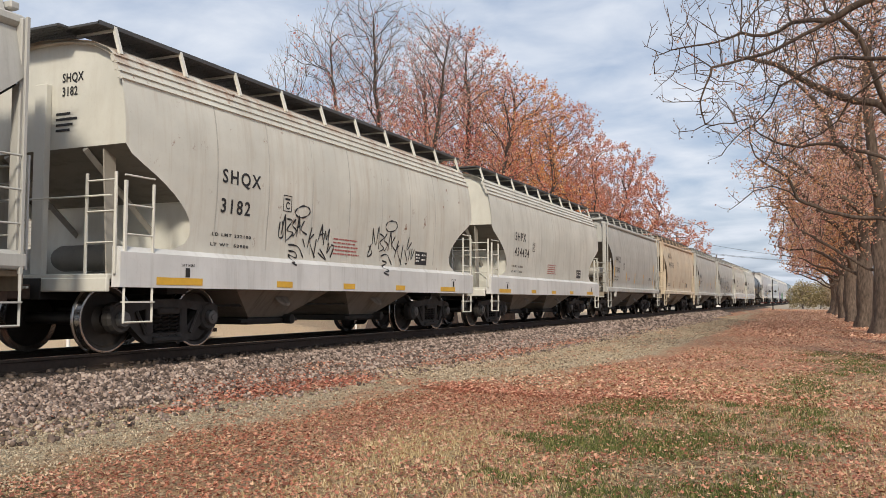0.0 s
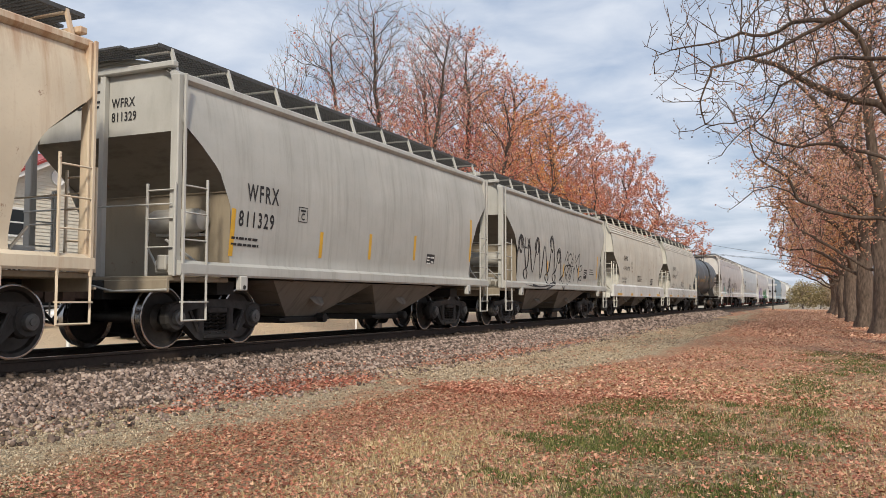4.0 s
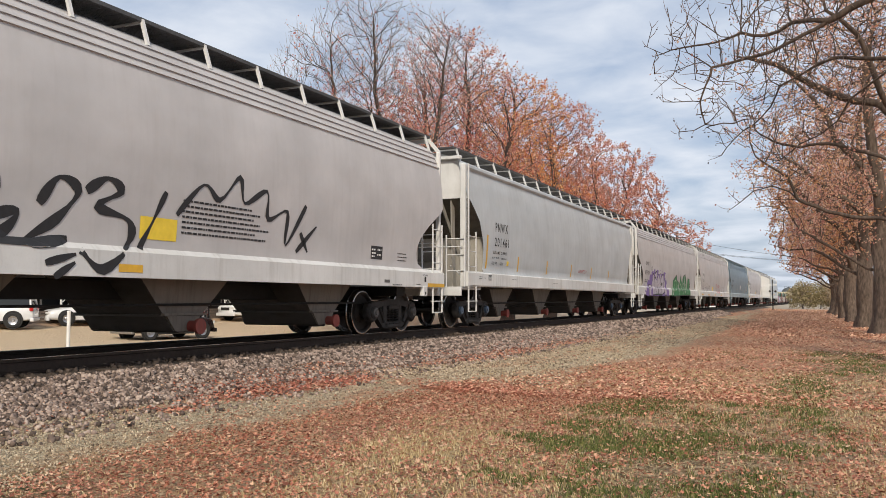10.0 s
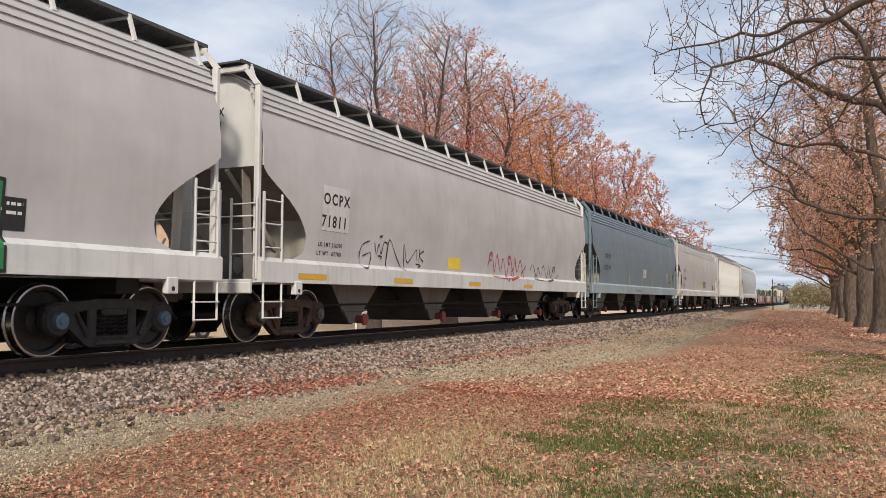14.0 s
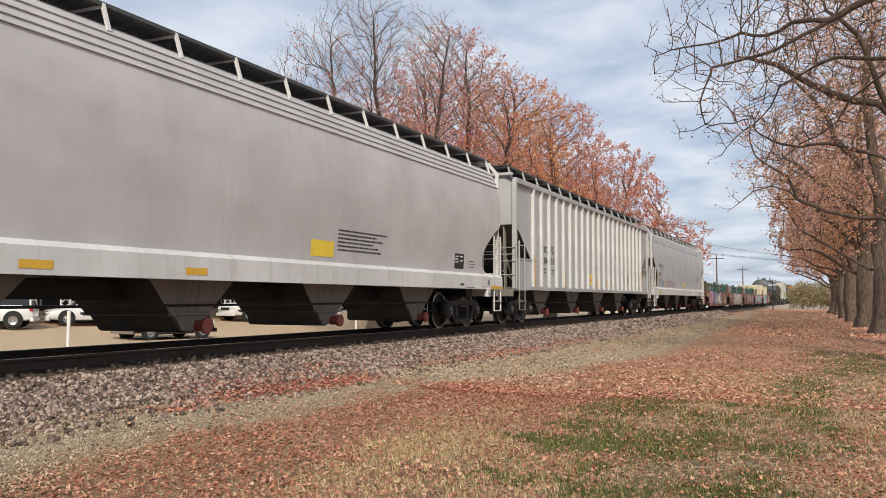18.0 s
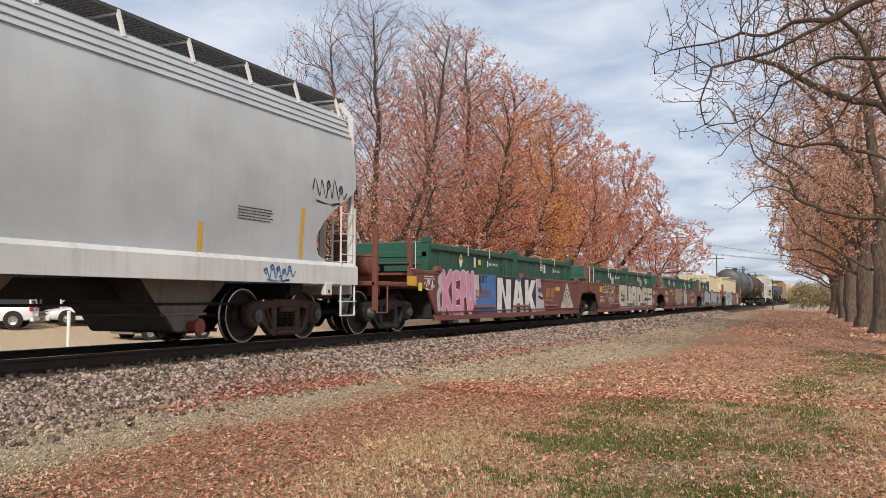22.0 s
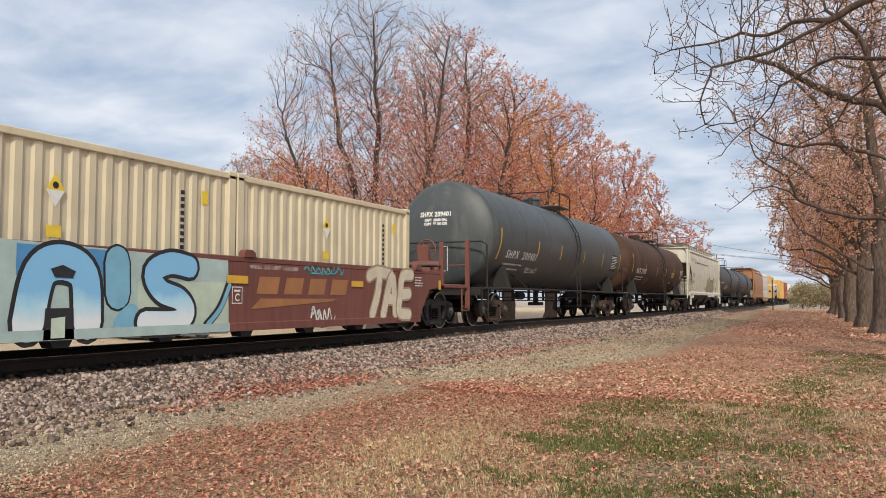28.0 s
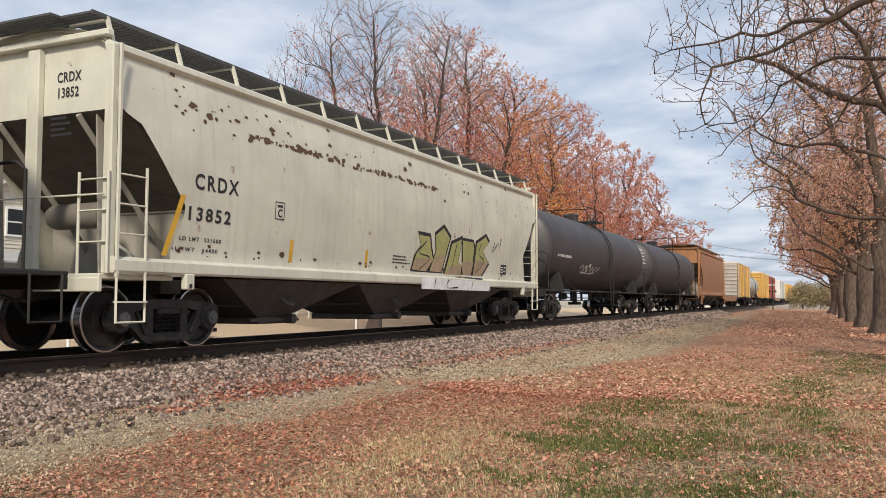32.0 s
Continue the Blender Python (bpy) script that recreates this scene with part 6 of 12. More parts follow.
scrawl(c1[0], [[(-2.38, 2.0), (-2.39, 1.76), (-2.27, 1.77), (-2.32, 2.01)], [(-2.25, 2.13), (-2.33, 1.78)], [(-2.24, 2.13), (-2.19, 1.67)], [(-2.19, 2.06), (-2.04, 2.04), (-2.17, 1.88), (-1.99, 1.84), (-2.18, 1.7)], [(-1.93, 2.08), (-2.02, 1.97), (-1.9, 1.89), (-1.99, 1.78)], [(-1.84, 2.15), (-1.88, 1.79)], [(-1.84, 2.15), (-1.78, 1.84)], [(-1.9, 1.94), (-1.77, 1.98)], [(-1.68, 2.07), (-1.76, 1.92), (-1.57, 1.84)], [(-1.69, 1.77), (-1.61, 1.62)], [(-1.43, 1.98), (-1.54, 1.61)], [(-1.35, 1.87), (-1.47, 1.73), (-1.29, 1.46)], [(-1.27, 1.79), (-1.33, 1.44)], [(-1.52, 2.25), (-1.59, 2.17), (-1.75, 2.12), (-1.9, 2.13), (-1.97, 2.19), (-1.91, 2.26), (-1.75, 2.32), (-1.59, 2.31), (-1.52, 2.25)], [(-1.1, 2.06), (-1.22, 1.74)], [(-1.1, 2.06), (-1.07, 1.79)], [(-1.19, 1.86), (-1.04, 1.9)], [(-1.04, 1.69), (-0.99, 1.95), (-0.94, 1.8), (-0.87, 2.0), (-0.89, 1.7)], [(-0.85, 1.75), (-0.91, 1.55), (-0.79, 1.69)], [(-0.77, 1.71), (-0.68, 1.68), (-0.79, 1.48), (-0.7, 1.65)], [(-1.14, 1.62), (-0.92, 1.43), (-1.19, 1.55)], [(-2.11, 1.64), (-1.82, 1.62), (-1.65, 1.44)], [(-2.09, 1.54), (-1.89, 1.52), (-1.86, 1.43), (-2.09, 1.47), (-1.97, 1.36), (-2.08, 1.33), (-1.95, 1.3)]], 0.0, 0.0, 1.0, 1.0, M_LETTER, c1[1], 0.032)
scrawl(c1[0], [[(0.7, 1.82), (0.57, 1.57), (0.74, 1.65), (0.6, 1.78)], [(0.73, 2.13), (0.74, 1.82)], [(0.73, 2.11), (0.88, 1.81), (0.96, 2.18), (1.01, 1.74)], [(1.02, 2.04), (1.21, 1.98), (1.04, 1.87), (1.22, 1.76), (1.03, 1.69)], [(1.32, 2.07), (1.21, 1.93), (1.37, 1.85), (1.25, 1.71)], [(1.48, 2.14), (1.39, 1.72)], [(1.48, 2.11), (1.57, 1.76)], [(1.68, 2.03), (1.56, 1.86), (1.77, 1.72)], [(1.85, 1.96), (1.69, 1.59)], [(1.89, 1.86), (1.81, 1.75), (2.03, 1.45)], [(2.06, 1.88), (1.97, 1.42)], [(2.15, 1.78), (2.29, 1.52), (2.2, 1.49)], [(2.32, 2.06), (2.25, 1.78), (2.45, 1.96)], [(2.41, 1.82), (2.35, 1.57)], [(2.5, 1.83), (2.46, 1.58), (2.61, 1.81)], [(1.75, 2.26), (1.67, 2.17), (1.49, 2.12), (1.32, 2.13), (1.24, 2.2), (1.31, 2.29), (1.49, 2.34), (1.67, 2.33), (1.75, 2.26)], [(1.11, 1.6), (1.37, 1.64), (1.59, 1.44)], [(1.18, 1.51), (1.38, 1.47), (1.15, 1.38), (1.34, 1.31), (1.12, 1.27), (1.34, 1.22)]], 0.0, 0.0, 1.0, 1.0, M_LETTER, c1[1], 0.032)
# c3
fit_sign(c3, 'HWCX', -4.32, -3.40, 2.33, 2.58, M_LETTER, 0.012)
fit_sign(c3, '11385', -4.38, -3.51, 1.89, 2.11, M_LETTER, 0.012)
fit_sign(c3, 'LD LMT 232300', -4.47, -3.66, 1.68, 1.74, M_LETTER, 0.004)
fit_sign(c3, 'LT WT  53700', -4.50, -3.68, 1.55, 1.62, M_LETTER, 0.004)
outline_box(c3[0], -2.84, 2.05, 0.26, 0.29, M_LETTER, c3[1])
patch(c3[0], "reflective_strip", -4.52, -4.42, 1.53, 2.41, M_YELLOW, c3[1])
patch(c3[0], "reflective_strip", -2.12, -2.02, 1.50, 1.97, M_YELLOW, c3[1])
patch(c3[0], "reflective_strip", -0.31, -0.21, 1.50, 1.95, M_YELLOW, c3[1])
patch(c3[0], "reflective_strip", 1.66, 1.76, 1.51, 1.93, M_YELLOW, c3[1])
patch(c3[0], "reflective_strip", 4.16, 4.26, 1.47, 2.49, M_YELLOW, c3[1])
bars(c3[0], -1.76, 1.69, 0.48, 4, M_LETTER_R, c3[1], 0.021, 0.017, 3)
bars(c3[0], 3.09, 1.79, 0.85, 3, M_LETTER, c3[1], 0.029, 0.023, 4)
# c4
fit_sign(c4, 'AOKX', -4.15, -3.04, 3.09, 3.39, M_LETTER, 0.008)
fit_sign(c4, '494315', -4.14, -2.60, 2.57, 2.89, M_LETTER, 0.008)
bars(c4[0], -4.35, 1.62, 0.94, 2, M_LETTER, c4[1], 0.040, 0.060, 5)
outline_box(c4[0], -1.08, 2.72, 0.26, 0.29, M_LETTER, c4[1])
bars(c4[0], 0.55, 2.01, 0.76, 5, M_TAG_RUST, c4[1], 0.020, 0.030, 6)
patch(c4[0], "reflective_strip", -4.66, -4.56, 1.48, 2.23, M_STRIP_OLD, c4[1])
patch(c4[0], "reflective_strip", -2.46, -2.36, 1.41, 1.84, M_STRIP_OLD, c4[1])
patch(c4[0], "reflective_strip", -0.26, -0.16, 1.41, 1.83, M_STRIP_OLD, c4[1])
patch(c4[0], "reflective_strip", 2.01, 2.11, 1.48, 1.81, M_STRIP_OLD, c4[1])
patch(c4[0], 'grey_label', 2.23, 2.69, 1.51, 1.76, M_CAP, c4[1])
# c5
fit_sign(c5, 'WFRX', -4.37, -3.54, 2.25, 2.52, M_LETTER, 0.012)
fit_sign(c5, '811329', -4.54, -3.64, 1.84, 2.09, M_LETTER, 0.012)
bars(c5[0], -4.68, 1.64, 0.83, 2, M_LETTER, c5[1], 0.053, 0.043, 7)
outline_box(c5[0], -2.96, 2.04, 0.27, 0.26, M_LETTER, c5[1])
patch(c5[0], "reflective_strip", -4.72, -4.62, 1.38, 2.10, M_YELLOW, c5[1])
patch(c5[0], "reflective_strip", -2.25, -2.15, 1.46, 1.92, M_YELLOW, c5[1])
patch(c5[0], "reflective_strip", -0.49, -0.39, 1.51, 2.01, M_YELLOW, c5[1])
patch(c5[0], "reflective_strip", 1.47, 1.57, 1.58, 2.11, M_YELLOW, c5[1])
patch(c5[0], "reflective_strip", 4.59, 4.69, 1.68, 2.73, M_YELLOW, c5[1])
patch(c5[0], 'black_label', 2.16, 2.57, 1.55, 1.75, M_LETTER, c5[1])
# c6
fit_sign(c6, 'TILX', -4.65, -3.72, 2.25, 2.58, M_LETTER, 0.012)
scrawl(c6[0], random_tag(33, 6), -4.9, 1.35, 5.0, 1.35, M_LETTER, c6[1], 0.085)
scrawl(c6[0], [[(0.02, 2.03), (0.18, 2.24), (0.35, 2.38), (0.43, 2.03)], [(0.27, 2.03), (0.44, 2.22), (0.76, 2.33), (0.91, 2.13), (1.08, 2.38)], [(0.07, 1.84), (0.32, 1.92), (0.71, 1.91), (1.1, 1.89)], [(0.45, 2.01), (0.68, 1.92), (0.9, 1.81)], [(0.89, 2.07), (0.71, 1.91), (0.6, 1.76)], [(1.04, 2.17), (1.02, 1.94)], [(1.31, 2.31), (1.33, 2.02), (1.86, 2.36), (1.76, 1.81), (1.46, 1.99)], [(1.46, 1.99), (1.83, 1.62)], [(1.97, 1.92), (2.23, 1.97), (2.24, 1.81), (1.97, 1.74)], [(1.86, 1.49), (2.25, 1.58), (2.22, 1.43), (1.89, 1.45), (1.9, 1.3)], [(0.28, 1.92), (0.6, 1.76), (0.65, 1.53), (0.45, 1.28)], [(0.12, 1.71), (0.45, 1.36)], [(0.5, 1.77), (0.19, 1.38)], [(1.17, 1.84), (1.29, 1.54), (1.22, 1.26)], [(1.33, 1.89), (1.15, 1.69)], [(0.77, 1.42), (0.95, 1.71), (0.85, 1.76), (0.74, 1.61), (0.87, 1.45)], [(0.09, 1.37), (0.17, 1.27), (0.48, 1.27)], [(0.54, 1.27), (0.75, 1.36), (0.94, 1.31)]], 0.0, 0.0, 1.0, 1.0, M_LETTER, c6[1], 0.05)
patch(c6[0], "reflective_strip", -1.93, -1.83, 1.51, 1.96, M_YELLOW, c6[1])
patch(c6[0], "reflective_strip", -0.10, 0.00, 1.50, 1.94, M_YELLOW, c6[1])
patch(c6[0], "reflective_strip", 1.80, 1.90, 1.51, 1.94, M_YELLOW, c6[1])
patch(c6[0], "reflective_strip", 4.43, 4.53, 1.51, 2.41, M_YELLOW, c6[1])
patch(c6[0], 'black_label', 2.58, 2.99, 1.51, 1.84, M_LETTER, c6[1])
bars(c6[0], 3.36, 1.84, 0.73, 3, M_LETTER, c6[1], 0.046, 0.038, 8)
# c7
fit_sign(c7, 'SHPX', -3.83, -3.00, 2.46, 2.68, M_LETTER, 0.012)
fit_sign(c7, '434670', -3.92, -2.62, 2.03, 2.22, M_LETTER, 0.012)
fit_sign(c7, 'LD LMT 232200', -4.03, -3.13, 1.63, 1.71, M_LETTER, 0.004)
fit_sign(c7, 'LT WT  53200', -4.06, -3.16, 1.47, 1.56, M_LETTER, 0.004)
outline_box(c7[0], -2.32, 2.17, 0.27, 0.28, M_LETTER, c7[1])
bars(c7[0], -0.78, 1.82, 1.09, 5, M_LETTER, c7[1], 0.032, 0.026, 9)
patch(c7[0], 'black_label', 2.48, 3.01, 1.47, 1.78, M_LETTER, c7[1])
patch(c7[0], "reflective_strip", -5.22, -4.33, 0.92, 1.02, M_YELLOW, SILL)
patch(c7[0], "reflective_strip", -2.55, -2.08, 0.92, 1.02, M_YELLOW, SILL)
patch(c7[0], "reflective_strip", -0.41, 0.01, 0.92, 1.02, M_YELLOW, SILL)
patch(c7[0], "reflective_strip", 1.65, 2.07, 0.92, 1.02, M_YELLOW, SILL)
patch(c7[0], "reflective_strip", 3.89, 4.72, 0.92, 1.02, M_YELLOW, SILL)
# c8
fit_sign(c8, 'SHPX', -3.85, -2.98, 2.43, 2.66, M_LETTER, 0.012)
fit_sign(c8, '434522', -3.94, -2.59, 1.99, 2.20, M_LETTER, 0.012)
fit_sign(c8, 'LD LMT 233000', -4.06, -3.12, 1.59, 1.67, M_LETTER, 0.004)
fit_sign(c8, 'LT WT  53200', -4.09, -3.15, 1.43, 1.52, M_LETTER, 0.004)
outline_box(c8[0], -2.27, 2.15, 0.29, 0.28, M_LETTER, c8[1])
bars(c8[0], -0.65, 1.78, 1.15, 5, M_LETTER, c8[1], 0.033, 0.027, 9)
patch(c8[0], 'black_label', 2.80, 3.35, 1.41, 1.73, M_LETTER, c8[1])
patch(c8[0], "reflective_strip", -5.30, -4.37, 0.92, 1.02, M_YELLOW, SILL)
patch(c8[0], "reflective_strip", -2.51, -2.02, 0.92, 1.02, M_YELLOW, SILL)
patch(c8[0], "reflective_strip", -0.27, 0.17, 0.92, 1.02, M_YELLOW, SILL)
patch(c8[0], "reflective_strip", 1.91, 2.36, 0.92, 1.02, M_YELLOW, SILL)
patch(c8[0], "reflective_strip", 4.07, 4.98, 0.92, 1.02, M_YELLOW, SILL)
bars(c8[0], 3.15, 1.12, 0.45, 3, M_LETTER, SILL, 0.035, 0.04, 19)
bars(c8[0], 4.13, 1.035, 0.28, 1, M_LETTER, SILL, 0.022, 0.02, 20)
bars(c8[0], 5.0, 0.925, 0.62, 1, M_LETTER, SILL, 0.022, 0.02, 21)
for spec in (c1, c2, c7, c8):
    for y in (4.6, -4.6):
        fit_sign((spec[0], SILL), "LIFT HERE", y - 0.12, y + 0.14, 1.18, 1.215, M_LETTER, 0.002)
        patch(spec[0], "lift_slot", y - 0.045, y + 0.045, 1.03, 1.16, M_BLACK, SILL)
LOOPS = [[(0.0, 0.52), (0.05, 0.45), (0.13, 0.50), (0.17, 0.72), (0.15, 0.92), (0.22, 0.90)], [(0.20, 0.58), (0.30, 0.72), (0.27, 0.80), (0.21, 0.66), (0.27, 0.54), (0.40, 0.60)], [(0.38, 0.56), (0.47, 0.72), (0.42, 0.80), (0.38, 0.66), (0.45, 0.55), (0.55, 0.66)],
         [(0.52, 0.80), (0.66, 0.86), (0.56, 0.55), (0.48, 0.40), (0.58, 0.36), (0.68, 0.60)], [(0.66, 0.52), (0.76, 0.66), (0.80, 0.58), (0.70, 0.48), (0.86, 0.38), (1.0, 0.34), (0.98, 0.20), (0.90, 0.14)], [(0.42, 0.14), (0.52, 0.20), (0.56, 0.10), (0.50, 0.04), (0.60, 0.0), (0.64, 0.10)]]
scrawl(c8[0], LOOPS, 3.39, 1.08, 0.90, 0.60, M_LETTER, c8[1], 0.012)
scrawl(c8[0], random_tag(41, 7), -2.97, 0.91, 2.63, 0.84, M_CAP, c8[1], 0.025)
scrawl(c8[0], random_tag(42, 5), -0.60, 0.92, 2.05, 0.73, M_CAP, c8[1], 0.025)
# t9
fit_sign(t9, 'UTLX  601572', -4.02, -1.74, 2.03, 2.27, M_LETTER_Y, 0.012)
bars(t9[0], -3.73, 1.72, 1.08, 2, M_LETTER_Y, t9[1], 0.031, 0.025, 10)
patch(t9[0], "reflective_strip", -5.17, -5.07, 1.92, 2.80, M_YELLOW, t9[1])
patch(t9[0], "reflective_strip", -1.51, -1.41, 2.07, 2.53, M_YELLOW, t9[1])
patch(t9[0], "reflective_strip", 0.04, 0.14, 2.09, 2.54, M_YELLOW, t9[1])
patch(t9[0], "reflective_strip", 2.20, 2.30, 2.10, 2.58, M_YELLOW, t9[1])
patch(t9[0], "reflective_strip", 4.03, 4.13, 2.11, 2.56, M_YELLOW, t9[1])
patch(t9[0], 'data_table', 4.34, 5.35, 2.12, 2.72, M_LETTER, t9[1])
bars(t9[0], 4.25, 2.57, 1.16, 7, M_LETTER_W, t9[1], 0.032, 0.026, 11)
# c10
fit_sign(c10, 'CPCX', -7.90, -7.03, 2.45, 2.66, M_LETTER, 0.012)
fit_sign(c10, '816345', -7.93, -6.75, 1.97, 2.20, M_LETTER, 0.012)
fit_sign(c10, 'LD LMT 220700', -8.00, -7.12, 1.67, 1.74, M_LETTER, 0.004)
fit_sign(c10, 'LT WT  65300', -8.01, -7.14, 1.51, 1.59, M_LETTER, 0.004)
outline_box(c10[0], -6.32, 2.19, 0.27, 0.27, M_LETTER, c10[1])
scrawl(c10[0], random_tag(51, 4), -7.02, 1.38, 0.92, 0.61, G_TEAL, c10[1], 0.09)
scrawl(c10[0], [[(-3.7, 2.43), (-3.87, 2.21), (-4.05, 1.93), (-3.63, 1.94), (-3.44, 1.75), (-3.55, 1.5), (-3.9, 1.44), (-3.96, 1.67)]], 0.0, 0.0, 1.0, 1.0, M_LETTER, c10[1], 0.17)
scrawl(c10[0], [[(-3.22, 2.64), (-3.27, 2.02), (-3.36, 1.47)], [(-3.14, 2.65), (-3.05, 2.04), (-2.89, 1.5)], [(-2.9, 2.74), (-2.85, 2.44), (-2.66, 1.82)], [(-2.48, 2.85), (-2.55, 2.33), (-2.66, 1.82)], [(-2.36, 2.9), (-2.41, 2.35), (-2.43, 1.82)]], 0.0, 0.0, 1.0, 1.0, M_LETTER, c10[1], 0.19)
scrawl(c10[0], [[(-3.29, 1.75), (-2.97, 1.76)], [(-1.9, 2.62), (-1.97, 2.26), (-2.16, 1.98), (-1.75, 2.0)], [(-1.78, 1.96), (-2.2, 1.71), (-2.15, 1.46), (-1.72, 1.45), (-1.51, 1.71), (-1.91, 1.61)], [(-1.24, 1.82), (-0.99, 2.15), (-0.7, 2.02), (-0.98, 1.67), (-1.42, 1.36), (-0.82, 1.44)], [(-0.58, 2.04), (-0.26, 2.23), (-0.03, 2.09), (-0.39, 1.87), (0.12, 1.74), (0.15, 1.46), (-0.33, 1.09), (-0.68, 1.31)], [(-4.51, 1.7), (-4.34, 1.49), (-4.11, 1.24)], [(-4.07, 1.7), (-4.38, 1.37), (-4.5, 0.98)]], 0.0, 0.0, 1.0, 1.0, M_LETTER, c10[1], 0.13)
scrawl(c10[0], [[(0.77, 2.18), (0.56, 1.77), (0.33, 1.38)], [(-3.58, 1.36), (-3.56, 1.15), (-3.44, 1.01)], [(-2.93, 1.36), (-2.56, 1.28), (-2.13, 1.18), (-2.34, 1.07), (-2.72, 1.16)], [(-1.18, 1.14), (-0.75, 1.26)], [(-1.05, 0.98), (-0.76, 1.16)], [(-3.98, 1.38), (-2.83, 1.37), (-1.14, 1.37)], [(1.0, 1.89), (1.51, 2.37), (1.88, 2.19), (2.32, 2.58), (2.46, 2.2), (3.01, 2.45), (3.08, 2.01), (3.59, 2.18), (3.6, 1.62), (4.13, 2.33)], [(3.91, 1.53), (4.49, 2.0)], [(4.01, 1.86), (4.25, 1.54)]], 0.0, 0.0, 1.0, 1.0, M_LETTER, c10[1], 0.09)
patch(c10[0], 'orange_label', 0.33, 1.02, 1.52, 1.82, M_DECAL_Y, c10[1])
bars(c10[0], 1.11, 2.09, 2.12, 7, M_LETTER, c10[1], 0.041, 0.034, 12)
patch(c10[0], 'black_label', 6.49, 6.96, 1.53, 1.79, M_LETTER, c10[1])
patch(c10[0], "reflective_strip", -9.90, -8.86, 1.07, 1.17, M_YELLOW, SILL)
patch(c10[0], "reflective_strip", -5.96, -5.48, 1.07, 1.17, M_YELLOW, SILL)
patch(c10[0], "reflective_strip", -3.24, -2.77, 1.07, 1.17, M_YELLOW, SILL)
patch(c10[0], "reflective_strip", -0.08, 0.33, 1.07, 1.17, M_YELLOW, SILL)
# c11
fit_sign(c11, 'PNWX', -7.97, -7.01, 2.56, 2.81, M_LETTER, 0.008)
fit_sign(c11, '201461', -8.01, -6.91, 2.17, 2.41, M_LETTER, 0.008)
fit_sign(c11, 'LD LMT 219300', -8.07, -7.04, 1.96, 2.04, M_LETTER, 0.003)
fit_sign(c11, 'LT WT  66700', -8.12, -7.04, 1.83, 1.88, M_LETTER, 0.003)
fit_sign(c11, 'CU FT    6241', -8.14, -7.27, 1.67, 1.75, M_LETTER, 0.003)
bars(c11[0], 0.53, 1.79, 1.43, 3, M_LETTER_R, c11[1], 0.024, 0.019, 13)
patch(c11[0], "reflective_strip", -8.59, -8.49, 1.55, 2.44, M_YELLOW, c11[1])
patch(c11[0], "reflective_strip", -6.08, -5.98, 1.54, 1.97, M_YELLOW, c11[1])
patch(c11[0], "reflective_strip", -3.30, -3.20, 1.54, 1.96, M_YELLOW, c11[1])
patch(c11[0], "reflective_strip", -0.48, -0.38, 1.52, 1.95, M_YELLOW, c11[1])
patch(c11[0], "reflective_strip", 2.29, 2.39, 1.49, 1.94, M_YELLOW, c11[1])
patch(c11[0], "reflective_strip", 5.09, 5.19, 1.51, 1.90, M_YELLOW, c11[1])
patch(c11[0], 'yellow_decal', -7.00, -6.84, 1.67, 1.80, M_DECAL_Y, c11[1])
bars(c11[0], -9.2, 1.31, 0.26, 2, M_LETTER, SILL, 0.016, 0.03, 22)
bars(c11[0], -8.85, 1.28, 0.18, 1, M_LETTER, SILL, 0.016, 0.03, 23)
outline_box(c11[0], -8.55, 1.24, 0.24, 0.13, M_LETTER, SILL)
bars(c11[0], -6.76, 1.29, 0.62, 1, M_LETTER, c11[1], 0.014, 0.011, 14)
bars(c11[0], -2.83, 1.26, 0.65, 1, M_LETTER, c11[1], 0.019, 0.015, 15)
# c12
fit_sign(c12, 'CPCX', -8.23, -7.38, 2.45, 2.63, M_LETTER, 0.012)
fit_sign(c12, '815914', -8.28, -7.22, 1.98, 2.20, M_LETTER, 0.012)
bars(c12[0], -8.36, 1.70, 0.99, 2, M_LETTER, c12[1], 0.051, 0.042, 16)
outline_box(c12[0], -6.73, 2.19, 0.27, 0.25, M_LETTER, c12[1])
sprayed(c12, [(-8.47, 0.96), (-8.34, 1.16), (-7.67, 1.36), (-7.66, 0.92)], G_PURPLE, 0.007)
sprayed(c12, [(-7.66, 0.92), (-7.67, 1.36), (-6.88, 1.89), (-6.36, 2.1), (-6.33, 0.93)], G_PURPLE, 0.007)
sprayed(c12, [(-6.33, 0.93), (-6.36, 2.1), (-4.29, 2.11), (-4.27, 0.94)], G_PURPLE, 0.007)
sprayed(c12, [(-4.27, 0.94), (-4.29, 2.11), (-2.95, 2.15), (-2.08, 1.38), (-1.7, 1.21), (-1.7, 0.93)], G_PURPLE, 0.007)
sprayed(c12, [(-7.8, 1.25), (-7.84, 1.16), (-7.96, 1.1), (-8.1, 1.09), (-8.21, 1.15), (-8.26, 1.23), (-8.22, 1.33), (-8.11, 1.39), (-7.96, 1.39), (-7.85, 1.34)], G_PURPLE, 0.008)
sprayed(c12, [(-7.06, 1.57), (-7.11, 1.45), (-7.27, 1.37), (-7.45, 1.36), (-7.6, 1.42), (-7.66, 1.53), (-7.6, 1.65), (-7.46, 1.73), (-7.28, 1.74), (-7.12, 1.68)], G_PURPLE, 0.008)
sprayed(c12, [(-6.51, 1.87), (-6.57, 1.75), (-6.73, 1.66), (-6.93, 1.65), (-7.09, 1.71), (-7.15, 1.82), (-7.1, 1.94), (-6.94, 2.03), (-6.74, 2.05), (-6.58, 1.99)], G_PURPLE, 0.008)
